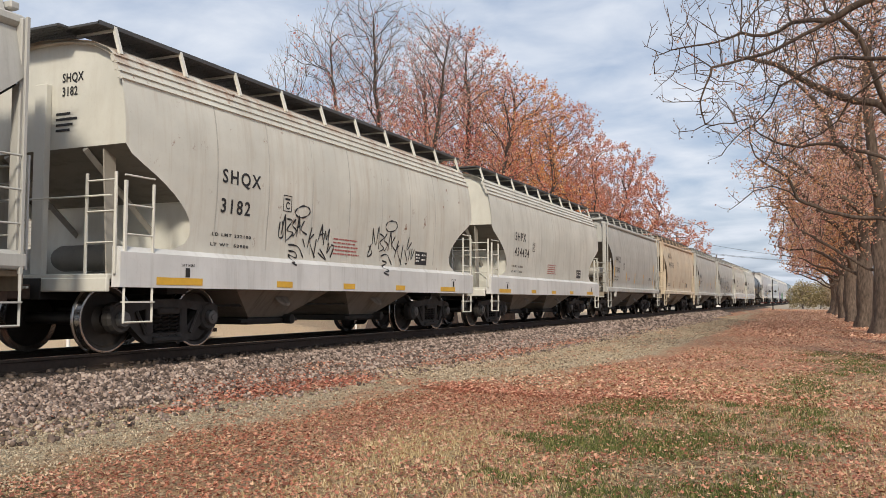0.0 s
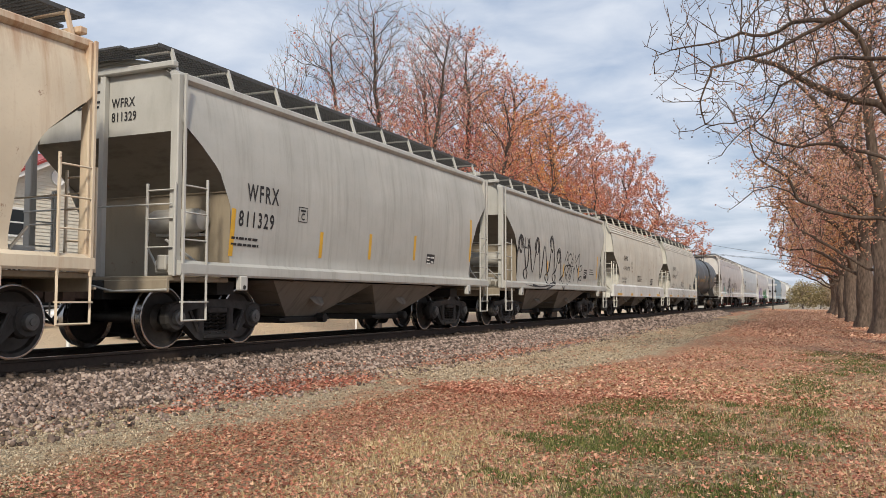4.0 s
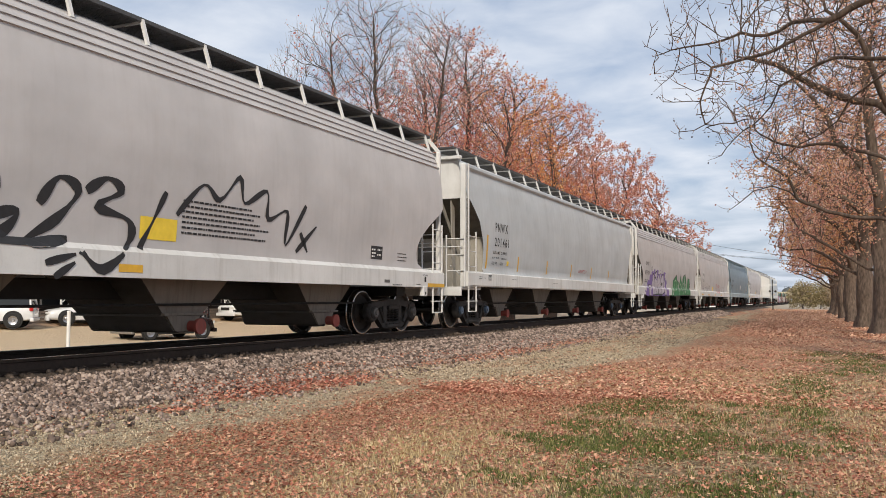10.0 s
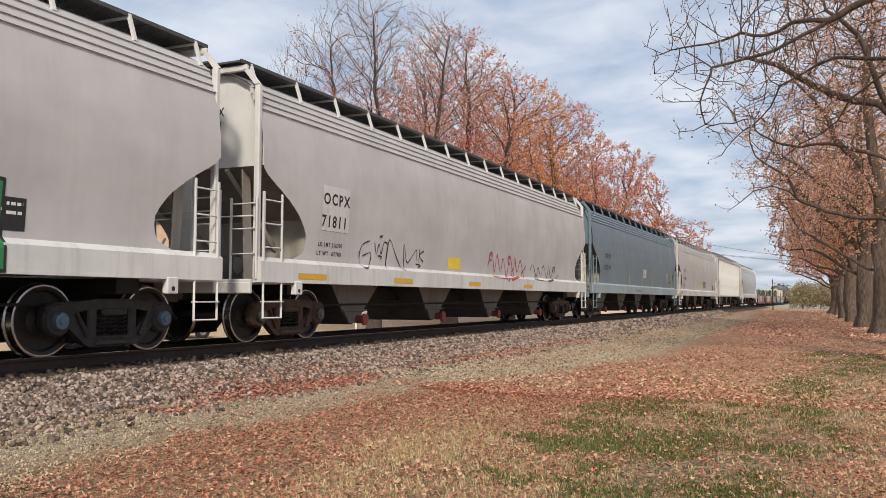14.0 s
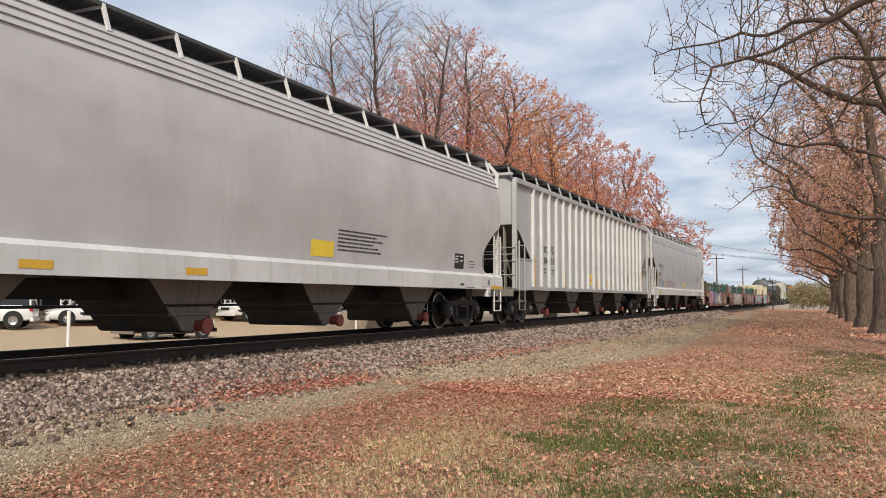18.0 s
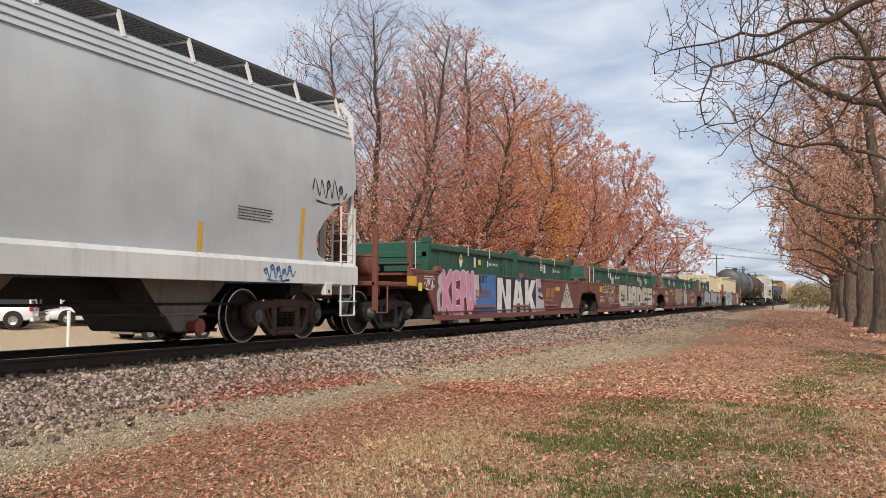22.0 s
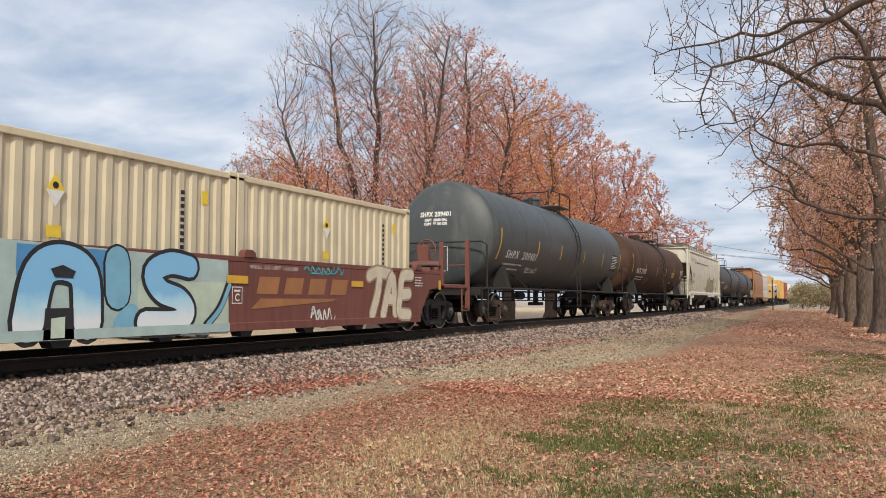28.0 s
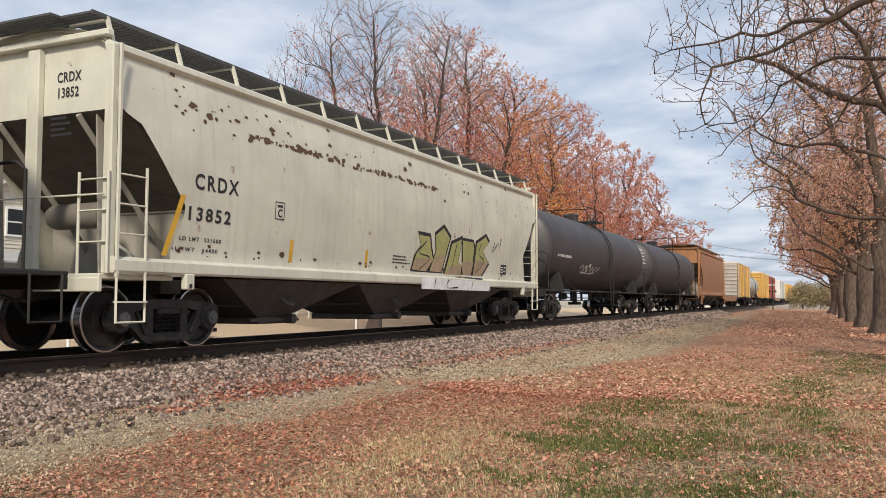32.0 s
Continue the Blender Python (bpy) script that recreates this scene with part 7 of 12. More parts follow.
sprayed(c12, [(-6.1, 2.1), (-6.15, 2.0), (-6.28, 1.94), (-6.43, 1.92), (-6.56, 1.97), (-6.61, 2.05), (-6.57, 2.14), (-6.44, 2.21), (-6.28, 2.23), (-6.15, 2.18)], G_PURPLE, 0.008)
sprayed(c12, [(-5.65, 2.23), (-5.69, 2.15), (-5.8, 2.09), (-5.93, 2.08), (-6.03, 2.12), (-6.08, 2.18), (-6.04, 2.26), (-5.93, 2.32), (-5.8, 2.33), (-5.69, 2.3)], G_PURPLE, 0.008)
sprayed(c12, [(-4.74, 2.21), (-4.79, 2.11), (-4.93, 2.04), (-5.11, 2.03), (-5.25, 2.07), (-5.3, 2.16), (-5.25, 2.25), (-5.11, 2.32), (-4.94, 2.34), (-4.8, 2.3)], G_PURPLE, 0.008)
sprayed(c12, [(-2.69, 2.12), (-2.75, 2.02), (-2.92, 1.95), (-3.12, 1.94), (-3.28, 1.99), (-3.34, 2.07), (-3.28, 2.17), (-3.12, 2.24), (-2.92, 2.26), (-2.75, 2.21)], G_PURPLE, 0.008)
sprayed(c12, [(-2.07, 1.69), (-2.14, 1.58), (-2.34, 1.51), (-2.57, 1.5), (-2.75, 1.55), (-2.82, 1.65), (-2.75, 1.76), (-2.57, 1.84), (-2.34, 1.85), (-2.15, 1.8)], G_PURPLE, 0.008)
sprayed(c12, [(-8.44, 1.17), (-8.45, 1.14), (-8.49, 1.12), (-8.54, 1.11), (-8.58, 1.13), (-8.6, 1.17), (-8.58, 1.2), (-8.54, 1.22), (-8.49, 1.22), (-8.45, 1.2)], G_PURPLE, 0.008)
sprayed(c12, [(-6.95, 1.96), (-6.96, 1.93), (-7.0, 1.91), (-7.04, 1.91), (-7.07, 1.92), (-7.08, 1.95), (-7.07, 1.97), (-7.04, 1.99), (-7.0, 1.99), (-6.96, 1.98)], G_PURPLE, 0.008)
sprayed(c12, [(-6.63, 2.12), (-6.64, 2.1), (-6.66, 2.09), (-6.7, 2.08), (-6.72, 2.09), (-6.73, 2.11), (-6.72, 2.13), (-6.7, 2.14), (-6.67, 2.15), (-6.64, 2.14)], G_PURPLE, 0.008)
sprayed(c12, [(-8.34, 1.47), (-8.36, 1.45), (-8.39, 1.43), (-8.42, 1.43), (-8.45, 1.44), (-8.47, 1.46), (-8.45, 1.49), (-8.43, 1.51), (-8.39, 1.51), (-8.36, 1.5)], G_PURPLE, 0.008)
sprayed(c12, [(-2.53, 2.2), (-2.55, 2.17), (-2.6, 2.15), (-2.66, 2.15), (-2.71, 2.16), (-2.73, 2.19), (-2.71, 2.22), (-2.66, 2.24), (-2.6, 2.24), (-2.55, 2.23)], G_PURPLE, 0.008)
sprayed(c12, [(-4.13, 2.31), (-4.14, 2.29), (-4.17, 2.27), (-4.22, 2.27), (-4.25, 2.28), (-4.27, 2.3), (-4.26, 2.32), (-4.22, 2.34), (-4.18, 2.34), (-4.14, 2.33)], G_PURPLE, 0.008)
sprayed(c12, [(-3.54, 2.25), (-3.55, 2.23), (-3.59, 2.21), (-3.64, 2.21), (-3.68, 2.22), (-3.69, 2.24), (-3.68, 2.27), (-3.64, 2.28), (-3.59, 2.29), (-3.55, 2.28)], G_PURPLE, 0.008)
sprayed(c12, [(-7.61, 1.31), (-7.32, 1.52), (-6.6, 1.49), (-6.7, 1.38), (-7.07, 1.2), (-7.03, 0.93), (-7.58, 0.92)], M_LETTER, 0.012)
sprayed(c12, [(-7.55, 1.3), (-7.3, 1.48), (-6.67, 1.46), (-6.76, 1.36), (-7.08, 1.21), (-7.04, 0.97), (-7.52, 0.96)], G_LILAC, 0.016)
sprayed(c12, [(-6.65, 1.3), (-6.35, 1.75), (-6.31, 2.05), (-5.97, 2.18), (-5.86, 1.5), (-5.69, 0.97), (-6.6, 0.94)], M_LETTER, 0.012)
sprayed(c12, [(-6.6, 1.33), (-6.33, 1.72), (-6.3, 1.98), (-6.0, 2.09), (-5.91, 1.5), (-5.76, 1.04), (-6.55, 1.01)], G_LILAC, 0.016)
sprayed(c12, [(-5.9, 1.67), (-5.77, 2.12), (-5.34, 2.27), (-5.0, 2.08), (-5.31, 1.79), (-4.99, 1.72), (-5.05, 0.98), (-5.75, 0.95)], M_LETTER, 0.012)
sprayed(c12, [(-5.84, 1.67), (-5.73, 2.06), (-5.35, 2.19), (-5.05, 2.03), (-5.32, 1.78), (-5.05, 1.72), (-5.1, 1.07), (-5.7, 1.04)], G_LILAC, 0.016)
sprayed(c12, [(-5.07, 1.87), (-4.69, 2.14), (-4.46, 1.76), (-4.25, 2.14), (-4.0, 2.16), (-4.08, 0.95), (-5.03, 0.96)], M_LETTER, 0.012)
sprayed(c12, [(-5.0, 1.85), (-4.67, 2.08), (-4.47, 1.75), (-4.29, 2.08), (-4.07, 2.1), (-4.14, 1.05), (-4.97, 1.06)], G_LILAC, 0.016)
sprayed(c12, [(-4.1, 1.71), (-3.74, 2.1), (-3.22, 2.13), (-2.99, 1.75), (-3.21, 1.11), (-4.13, 0.94)], M_LETTER, 0.012)
sprayed(c12, [(-4.04, 1.7), (-3.72, 2.04), (-3.27, 2.06), (-3.07, 1.73), (-3.26, 1.18), (-4.06, 1.02)], G_LILAC, 0.016)
sprayed(c12, [(-3.12, 1.57), (-2.57, 2.02), (-2.74, 1.56), (-2.42, 0.96), (-3.17, 0.95)], M_LETTER, 0.012)
sprayed(c12, [(-3.08, 1.55), (-2.6, 1.94), (-2.75, 1.54), (-2.47, 1.02), (-3.12, 1.01)], G_LILAC, 0.016)
sprayed(c12, [(-5.41, 1.9), (-5.43, 1.85), (-5.5, 1.82), (-5.58, 1.82), (-5.65, 1.84), (-5.67, 1.88), (-5.65, 1.93), (-5.58, 1.96), (-5.5, 1.96), (-5.43, 1.94)], M_LETTER, 0.02)
sprayed(c12, [(-3.48, 1.59), (-3.51, 1.53), (-3.61, 1.49), (-3.73, 1.48), (-3.82, 1.52), (-3.86, 1.57), (-3.82, 1.63), (-3.73, 1.67), (-3.61, 1.67), (-3.52, 1.64)], M_LETTER, 0.02)
sprayed(c12, [(-7.13, 1.05), (-7.14, 1.02), (-7.17, 1.01), (-7.21, 1.01), (-7.24, 1.02), (-7.26, 1.04), (-7.24, 1.07), (-7.21, 1.08), (-7.17, 1.09), (-7.14, 1.07)], M_LETTER, 0.02)
sprayed(c12, [(-5.51, 1.17), (-5.52, 1.15), (-5.55, 1.13), (-5.6, 1.13), (-5.63, 1.15), (-5.65, 1.17), (-5.63, 1.19), (-5.6, 1.21), (-5.55, 1.21), (-5.52, 1.2)], M_LETTER, 0.02)
scrawl(c12[0], [[(-5.32, 0.97), (-5.53, 1.46), (-5.38, 1.7)]], 0.0, 0.0, 1.0, 1.0, M_LETTER, c12[1], 0.035, 0.020)
scrawl(c12[0], [[(-4.56, 0.99), (-4.74, 1.44), (-4.46, 1.63)]], 0.0, 0.0, 1.0, 1.0, M_LETTER, c12[1], 0.035, 0.020)
scrawl(c12[0], [[(-6.33, 0.96), (-6.2, 1.32), (-6.3, 1.53)]], 0.0, 0.0, 1.0, 1.0, M_LETTER, c12[1], 0.035, 0.020)
sprayed(c12, [(-0.78, 0.93), (-0.56, 1.44), (-0.17, 1.36), (-0.33, 0.94)], M_LETTER, 0.008)
sprayed(c12, [(-0.76, 0.95), (-0.56, 1.42), (-0.19, 1.35), (-0.34, 0.96)], G_GREEN, 0.012)
sprayed(c12, [(-0.11, 0.92), (0.04, 1.87), (1.23, 2.24), (1.56, 1.81), (1.32, 0.94)], M_LETTER, 0.008)
sprayed(c12, [(-0.04, 0.97), (0.09, 1.84), (1.19, 2.18), (1.49, 1.79), (1.27, 0.99)], G_GREEN, 0.012)
sprayed(c12, [(1.32, 0.94), (1.62, 1.9), (2.11, 1.79), (1.97, 0.95)], M_LETTER, 0.008)
sprayed(c12, [(1.35, 0.98), (1.63, 1.86), (2.08, 1.76), (1.95, 0.99)], G_GREEN, 0.012)
sprayed(c12, [(1.97, 0.95), (2.77, 2.32), (3.16, 1.77), (3.44, 2.13), (3.37, 0.97)], M_LETTER, 0.008)
sprayed(c12, [(2.04, 1.0), (2.78, 2.26), (3.14, 1.76), (3.4, 2.09), (3.33, 1.02)], G_GREEN, 0.012)
sprayed(c12, [(3.42, 0.97), (3.6, 2.15), (4.29, 2.32), (4.3, 0.98)], M_LETTER, 0.008)
sprayed(c12, [(3.46, 1.02), (3.62, 2.1), (4.26, 2.26), (4.27, 1.03)], G_GREEN, 0.012)
sprayed(c12, [(4.3, 0.98), (4.58, 2.41), (5.16, 1.77), (5.39, 0.99)], M_LETTER, 0.008)
sprayed(c12, [(4.34, 1.02), (4.6, 2.34), (5.14, 1.76), (5.34, 1.04)], G_GREEN, 0.012)
sprayed(c12, [(5.39, 0.99), (5.61, 2.13), (6.45, 2.05), (6.45, 1.01)], M_LETTER, 0.008)
sprayed(c12, [(5.43, 1.04), (5.63, 2.08), (6.41, 2.01), (6.41, 1.05)], G_GREEN, 0.012)
scrawl(c12[0], [[(0.0, 0.2), (0.06, 0.6), (0.10, 0.2)], [(0.16, 0.3), (0.17, 0.9), (0.28, 0.95), (0.30, 0.5), (0.17, 0.3)], [(0.36, 0.3), (0.38, 0.7)], [(0.46, 0.9), (0.52, 0.3), (0.60, 0.85)], [(0.67, 0.3), (0.68, 0.7)], [(0.86, 0.85), (0.76, 0.8), (0.78, 0.55), (0.85, 0.55)], [(0.78, 0.5), (0.77, 0.25), (0.88, 0.25)], [(0.94, 0.3), (0.93, 0.8), (1.0, 0.7), (0.95, 0.55), (1.0, 0.3)]], -0.4, 1.02, 5.4, 0.85, G_MINT, c12[1], 0.07, 0.018)
patch(c12[0], 'black_label', 6.17, 6.73, 1.48, 1.85, M_LETTER, c12[1])
# c13
patch(c13[0], 'repaint_patch', -8.08, -7.16, 1.96, 2.77, P_SILL, c13[1], label='whiter repainted patch')
fit_sign(c13, 'OCPX', -8.06, -7.16, 2.43, 2.64, M_LETTER, 0.012, proud=0.010)
fit_sign(c13, '71811', -8.09, -7.29, 2.02, 2.24, M_LETTER, 0.012, proud=0.010)
fit_sign(c13, 'LD LMT 216300', -8.15, -7.35, 1.67, 1.75, M_LETTER, 0.004)
fit_sign(c13, 'LT WT  67700', -8.19, -7.38, 1.51, 1.59, M_LETTER, 0.004)
scrawl(c13[0], [[(-6.33, 1.88), (-6.62, 1.77), (-6.71, 1.53), (-6.59, 1.34), (-6.32, 1.4), (-6.27, 1.64), (-6.58, 1.57)], [(-6.12, 1.86), (-6.04, 1.63), (-5.94, 1.84), (-5.84, 1.64), (-5.74, 1.88), (-5.59, 1.86)], [(-5.94, 1.98), (-5.81, 2.02), (-5.9, 1.96)], [(-5.55, 1.88), (-5.65, 1.35), (-5.52, 1.95), (-5.18, 1.62), (-4.85, 1.34), (-4.84, 1.9), (-4.66, 1.51), (-4.26, 1.81), (-4.21, 1.59)], [(-4.07, 1.84), (-4.1, 1.56)], [(-3.87, 1.81), (-4.08, 1.69), (-3.87, 1.56)], [(-4.25, 1.5), (-4.0, 1.48), (-4.12, 1.43)], [(-5.98, 1.6), (-5.8, 1.59), (-5.86, 1.54)]], 0.0, 0.0, 1.0, 1.0, M_LETTER, c13[1], 0.028)
scrawl(c13[0], random_tag(72, 6), 0.05, 1.41, 3.10, 0.63, G_RED, c13[1], 0.045)
scrawl(c13[0], random_tag(73, 5), 3.57, 1.40, 2.96, 0.50, M_LETTER, c13[1], 0.03)
patch(c13[0], 'yellow_decal', -2.53, -1.82, 1.46, 1.74, M_DECAL_Y, c13[1])
patch(c13[0], "reflective_strip", -8.86, -7.98, 1.07, 1.17, M_YELLOW, SILL)
patch(c13[0], "reflective_strip", -5.39, -4.54, 1.07, 1.17, M_YELLOW, SILL)
patch(c13[0], "reflective_strip", -1.39, -0.63, 1.07, 1.17, M_YELLOW, SILL)
patch(c13[0], "reflective_strip", 2.78, 3.57, 1.07, 1.17, M_YELLOW, SILL)
# c14
fit_sign(c14, 'OCPX', -7.79, -6.77, 2.41, 2.62, M_LETTER, 0.012)
fit_sign(c14, '62210', -7.87, -6.78, 1.96, 2.16, M_LETTER, 0.012)
patch(c14[0], "reflective_strip", -3.05, -2.95, 1.38, 1.84, M_YELLOW, c14[1])
patch(c14[0], "reflective_strip", -0.11, -0.01, 1.38, 1.82, M_YELLOW, c14[1])
patch(c14[0], "reflective_strip", 2.60, 2.70, 1.38, 1.84, M_YELLOW, c14[1])
patch(c14[0], "reflective_strip", 5.33, 5.43, 1.39, 1.79, M_YELLOW, c14[1])
patch(c14[0], "reflective_strip", 8.27, 8.37, 1.34, 2.26, M_YELLOW, c14[1])
patch(c14[0], 'pale_decal', 0.04, 0.82, 1.81, 2.21, P_SILL, c14[1])
bars(c14[0], 0.07, 2.08, 0.72, 4, M_LETTER, c14[1], 0.027, 0.022, 17)
patch(c14[0], 'black_label', 7.57, 7.95, 1.67, 1.96, M_LETTER, c14[1])
bars(c14[0], 6.44, 2.17, 0.73, 6, P_SILL, c14[1], 0.048, 0.039, 18)
bars(c14[0], -1.74, 1.18, 1.34, 3, M_LETTER, c14[1], 0.020, 0.016, 19)
# c15
fit_sign(c15, 'CPCX', -7.76, -6.92, 2.48, 2.66, M_LETTER, 0.012)
fit_sign(c15, '814462', -7.81, -6.69, 1.98, 2.19, M_LETTER, 0.012)
bars(c15[0], -7.92, 1.67, 0.98, 2, M_LETTER, c15[1], 0.051, 0.042, 20)
outline_box(c15[0], -6.24, 2.20, 0.27, 0.25, M_LETTER, c15[1])
patch(c15[0], 'orange_label', 0.34, 1.09, 1.49, 1.78, M_DECAL_Y, c15[1])
bars(c15[0], 1.22, 1.99, 1.88, 6, M_LETTER, c15[1], 0.040, 0.032, 21)
patch(c15[0], 'black_label', 6.59, 7.15, 1.48, 1.85, M_LETTER, c15[1])
patch(c15[0], "reflective_strip", -9.86, -8.91, 1.07, 1.17, M_YELLOW, SILL)
patch(c15[0], "reflective_strip", -5.55, -5.09, 1.07, 1.17, M_YELLOW, SILL)
patch(c15[0], "reflective_strip", -2.88, -2.43, 1.07, 1.17, M_YELLOW, SILL)
for spec, sd in ((c10, 31), (c15, 32)):
    e = spec[2]
    patch(spec[0], "reflective_strip", e - 0.84, e + 0.05, 1.01, 1.09, M_YELLOW, SILL)
    for d in (-1, 1):
        patch(spec[0], "lift_slot", d * (e - 0.97) - 0.045, d * (e - 0.97) + 0.045, 1.11, 1.235, M_BLACK, SILL)
        fit_sign((spec[0], SILL), "LIFT HERE", d * (e - 0.97) - 0.13, d * (e - 0.97) + 0.13, 1.25, 1.28, M_LETTER, 0.002)
    bars(spec[0], e - 1.43, 1.05, 0.28, 1, M_LETTER, SILL, 0.022, 0.02, sd)
    bars(spec[0], e - 2.52, 1.025, 0.58, 1, M_LETTER, SILL, 0.022, 0.02, sd + 3)
    patch(spec[0], "grey_label", e - 2.87, e - 2.64, 1.07, 1.13, M_CAP, SILL)
    bars(spec[0], e - 2.18, 1.68, 0.48, 3, M_LETTER, spec[1], 0.026, 0.045, sd + 6)
# c16
fit_sign(c16, 'OC', -7.22, -6.76, 2.24, 2.46, M_LETTER, 0.012, proud=0.016)
fit_sign(c16, 'PX', -6.37, -6.01, 2.23, 2.49, M_LETTER, 0.012, proud=0.016)
fit_sign(c16, '704', -7.23, -6.75, 1.87, 2.11, M_LETTER, 0.012, proud=0.016)
fit_sign(c16, '50', -6.34, -5.96, 1.88, 2.13, M_LETTER, 0.012, proud=0.016)
bars(c16[0], -7.24, 1.69, 0.50, 2, M_LETTER, c16[1], 0.060, 0.049, 22)
bars(c16[0], -6.41, 1.68, 0.55, 2, M_LETTER, c16[1], 0.060, 0.049, 23)
patch(c16[0], "reflective_strip", -8.31, -8.21, 1.13, 2.02, M_YELLOW, c16[1], 0.096)
patch(c16[0], "reflective_strip", -5.0, -4.91, 1.13, 1.57, M_YELLOW, c16[1], 0.096)
patch(c16[0], "reflective_strip", 1.64, 1.74, 1.05, 1.56, M_YELLOW, c16[1])
patch(c16[0], 'yellow_decal', -1.66, -0.97, 1.30, 1.70, M_DECAL_Y, c16[1])
bars(c16[0], -1.64, 1.58, 0.64, 4, M_LETTER, c16[1], 0.031, 0.026, 24)
patch(c16[0], "reflective_strip", -0.17, -0.07, 1.10, 1.56, M_YELLOW, c16[1])
patch(c16[0], "reflective_strip", 1.48, 1.58, 1.12, 1.59, M_YELLOW, c16[1])
patch(c16[0], "reflective_strip", 4.86, 4.96, 1.09, 1.60, M_YELLOW, c16[1])
patch(c16[0], "reflective_strip", 8.21, 8.31, 1.13, 2.03, M_YELLOW, c16[1], 0.096)
patch(c16[0], 'black_label', 5.09, 5.55, 1.50, 1.82, M_LETTER, c16[1])
# c17
fit_sign(c17, 'PSPX', -8.11, -7.44, 2.44, 2.68, M_LETTER, 0.008)
fit_sign(c17, '8166', -8.10, -7.48, 2.04, 2.22, M_LETTER, 0.008)
bars(c17[0], -8.18, 1.78, 0.52, 2, M_LETTER, c17[1], 0.046, 0.038, 25)
outline_box(c17[0], -7.11, 2.31, 0.25, 0.30, M_LETTER, c17[1])
patch(c17[0], "reflective_strip", -8.54, -8.44, 1.39, 2.27, M_YELLOW, c17[1])
patch(c17[0], "reflective_strip", -5.88, -5.78, 1.39, 1.82, M_YELLOW, c17[1])
patch(c17[0], "reflective_strip", -2.39, -2.29, 1.38, 1.80, M_YELLOW, c17[1])
patch(c17[0], "reflective_strip", 1.54, 1.64, 1.37, 1.80, M_YELLOW, c17[1])
scrawl(c17[0], [[(-7.46, 1.79), (-7.39, 1.68), (-7.29, 1.83)], [(-7.35, 1.68), (-7.45, 1.51), (-7.55, 1.55)], [(-7.18, 1.7), (-7.07, 1.75), (-7.18, 1.79), (-7.21, 1.6), (-7.03, 1.63)], [(-6.97, 1.81), (-7.0, 1.61)], [(-7.0, 1.71), (-6.89, 1.77), (-6.89, 1.62)], [(-6.82, 1.8), (-6.78, 1.6), (-6.62, 1.59), (-6.65, 1.89)], [(-6.82, 1.72), (-6.55, 1.76)], [(-7.21, 1.47), (-7.07, 1.5), (-7.17, 1.43), (-6.99, 1.45)]], 0.0, 0.0, 1.0, 1.0, G_BLUE, c17[1], 0.035)
scrawl(c17[0], [[(-6.58, 1.41), (-6.51, 1.69), (-6.39, 1.42), (-6.32, 1.71)], [(-6.23, 1.43), (-6.2, 1.74), (-6.03, 1.73), (-6.19, 1.61)], [(-6.11, 1.41), (-6.03, 1.57)]], 0.0, 0.0, 1.0, 1.0, G_LIME, c17[1], 0.06)
scrawl(c17[0], [[(-5.61, 1.97), (-5.56, 1.82)], [(-5.52, 2.01), (-5.47, 1.84)], [(-5.38, 1.8), (-5.42, 1.53), (-5.14, 1.49), (-5.1, 1.8), (-5.33, 1.75)], [(-5.01, 1.83), (-4.9, 1.53), (-4.83, 1.81), (-4.73, 1.57)], [(-4.62, 1.94), (-4.63, 1.54)], [(-4.51, 1.81), (-4.31, 1.76), (-4.51, 1.63), (-4.35, 1.53)], [(-4.2, 1.8), (-3.99, 1.79), (-4.15, 1.69), (-3.93, 1.58)], [(-3.82, 1.68), (-3.76, 1.53), (-3.98, 1.49)], [(-3.59, 1.44), (-3.48, 1.73), (-3.3, 1.46)], [(-3.19, 1.77), (-3.21, 1.49)], [(-3.07, 1.75), (-2.82, 1.67), (-3.0, 1.47), (-3.12, 1.59)]], 0.0, 0.0, 1.0, 1.0, G_RED, c17[1], 0.045)

patch(c17[0], 'yellow_decal', 0.16, 0.90, 1.54, 1.80, M_DECAL_Y, c17[1])
scrawl(c17[0], random_tag(85, 5), 8.20, 2.50, 1.15, 0.40, M_LETTER, c17[1], 0.03)
scrawl(c17[0], random_tag(86, 5), 6.80, 1.06, 0.89, 0.22, G_BLUE, c17[1], 0.03)
bars(c17[0], 6.20, 2.14, 1.07, 5, M_LETTER, c17[1], 0.025, 0.020, 26)
patch(c17[0], "reflective_strip", 5.34, 5.44, 1.41, 1.84, M_YELLOW, c17[1])
patch(c17[0], "reflective_strip", 7.90, 8.00, 1.42, 2.29, M_YELLOW, c17[1])
scrawl(c17[0], [[(-8.17, 1.04), (-8.15, 1.18), (-8.08, 1.05)], [(-7.97, 0.96), (-7.93, 1.23), (-7.87, 1.17)], [(-7.81, 1.26), (-7.83, 0.96)], [(-7.74, 1.22), (-7.58, 1.22), (-7.71, 1.13), (-7.57, 1.06), (-7.7, 0.97)]], 0.0, 0.0, 1.0, 1.0, G_LIME, c17[1], 0.07)
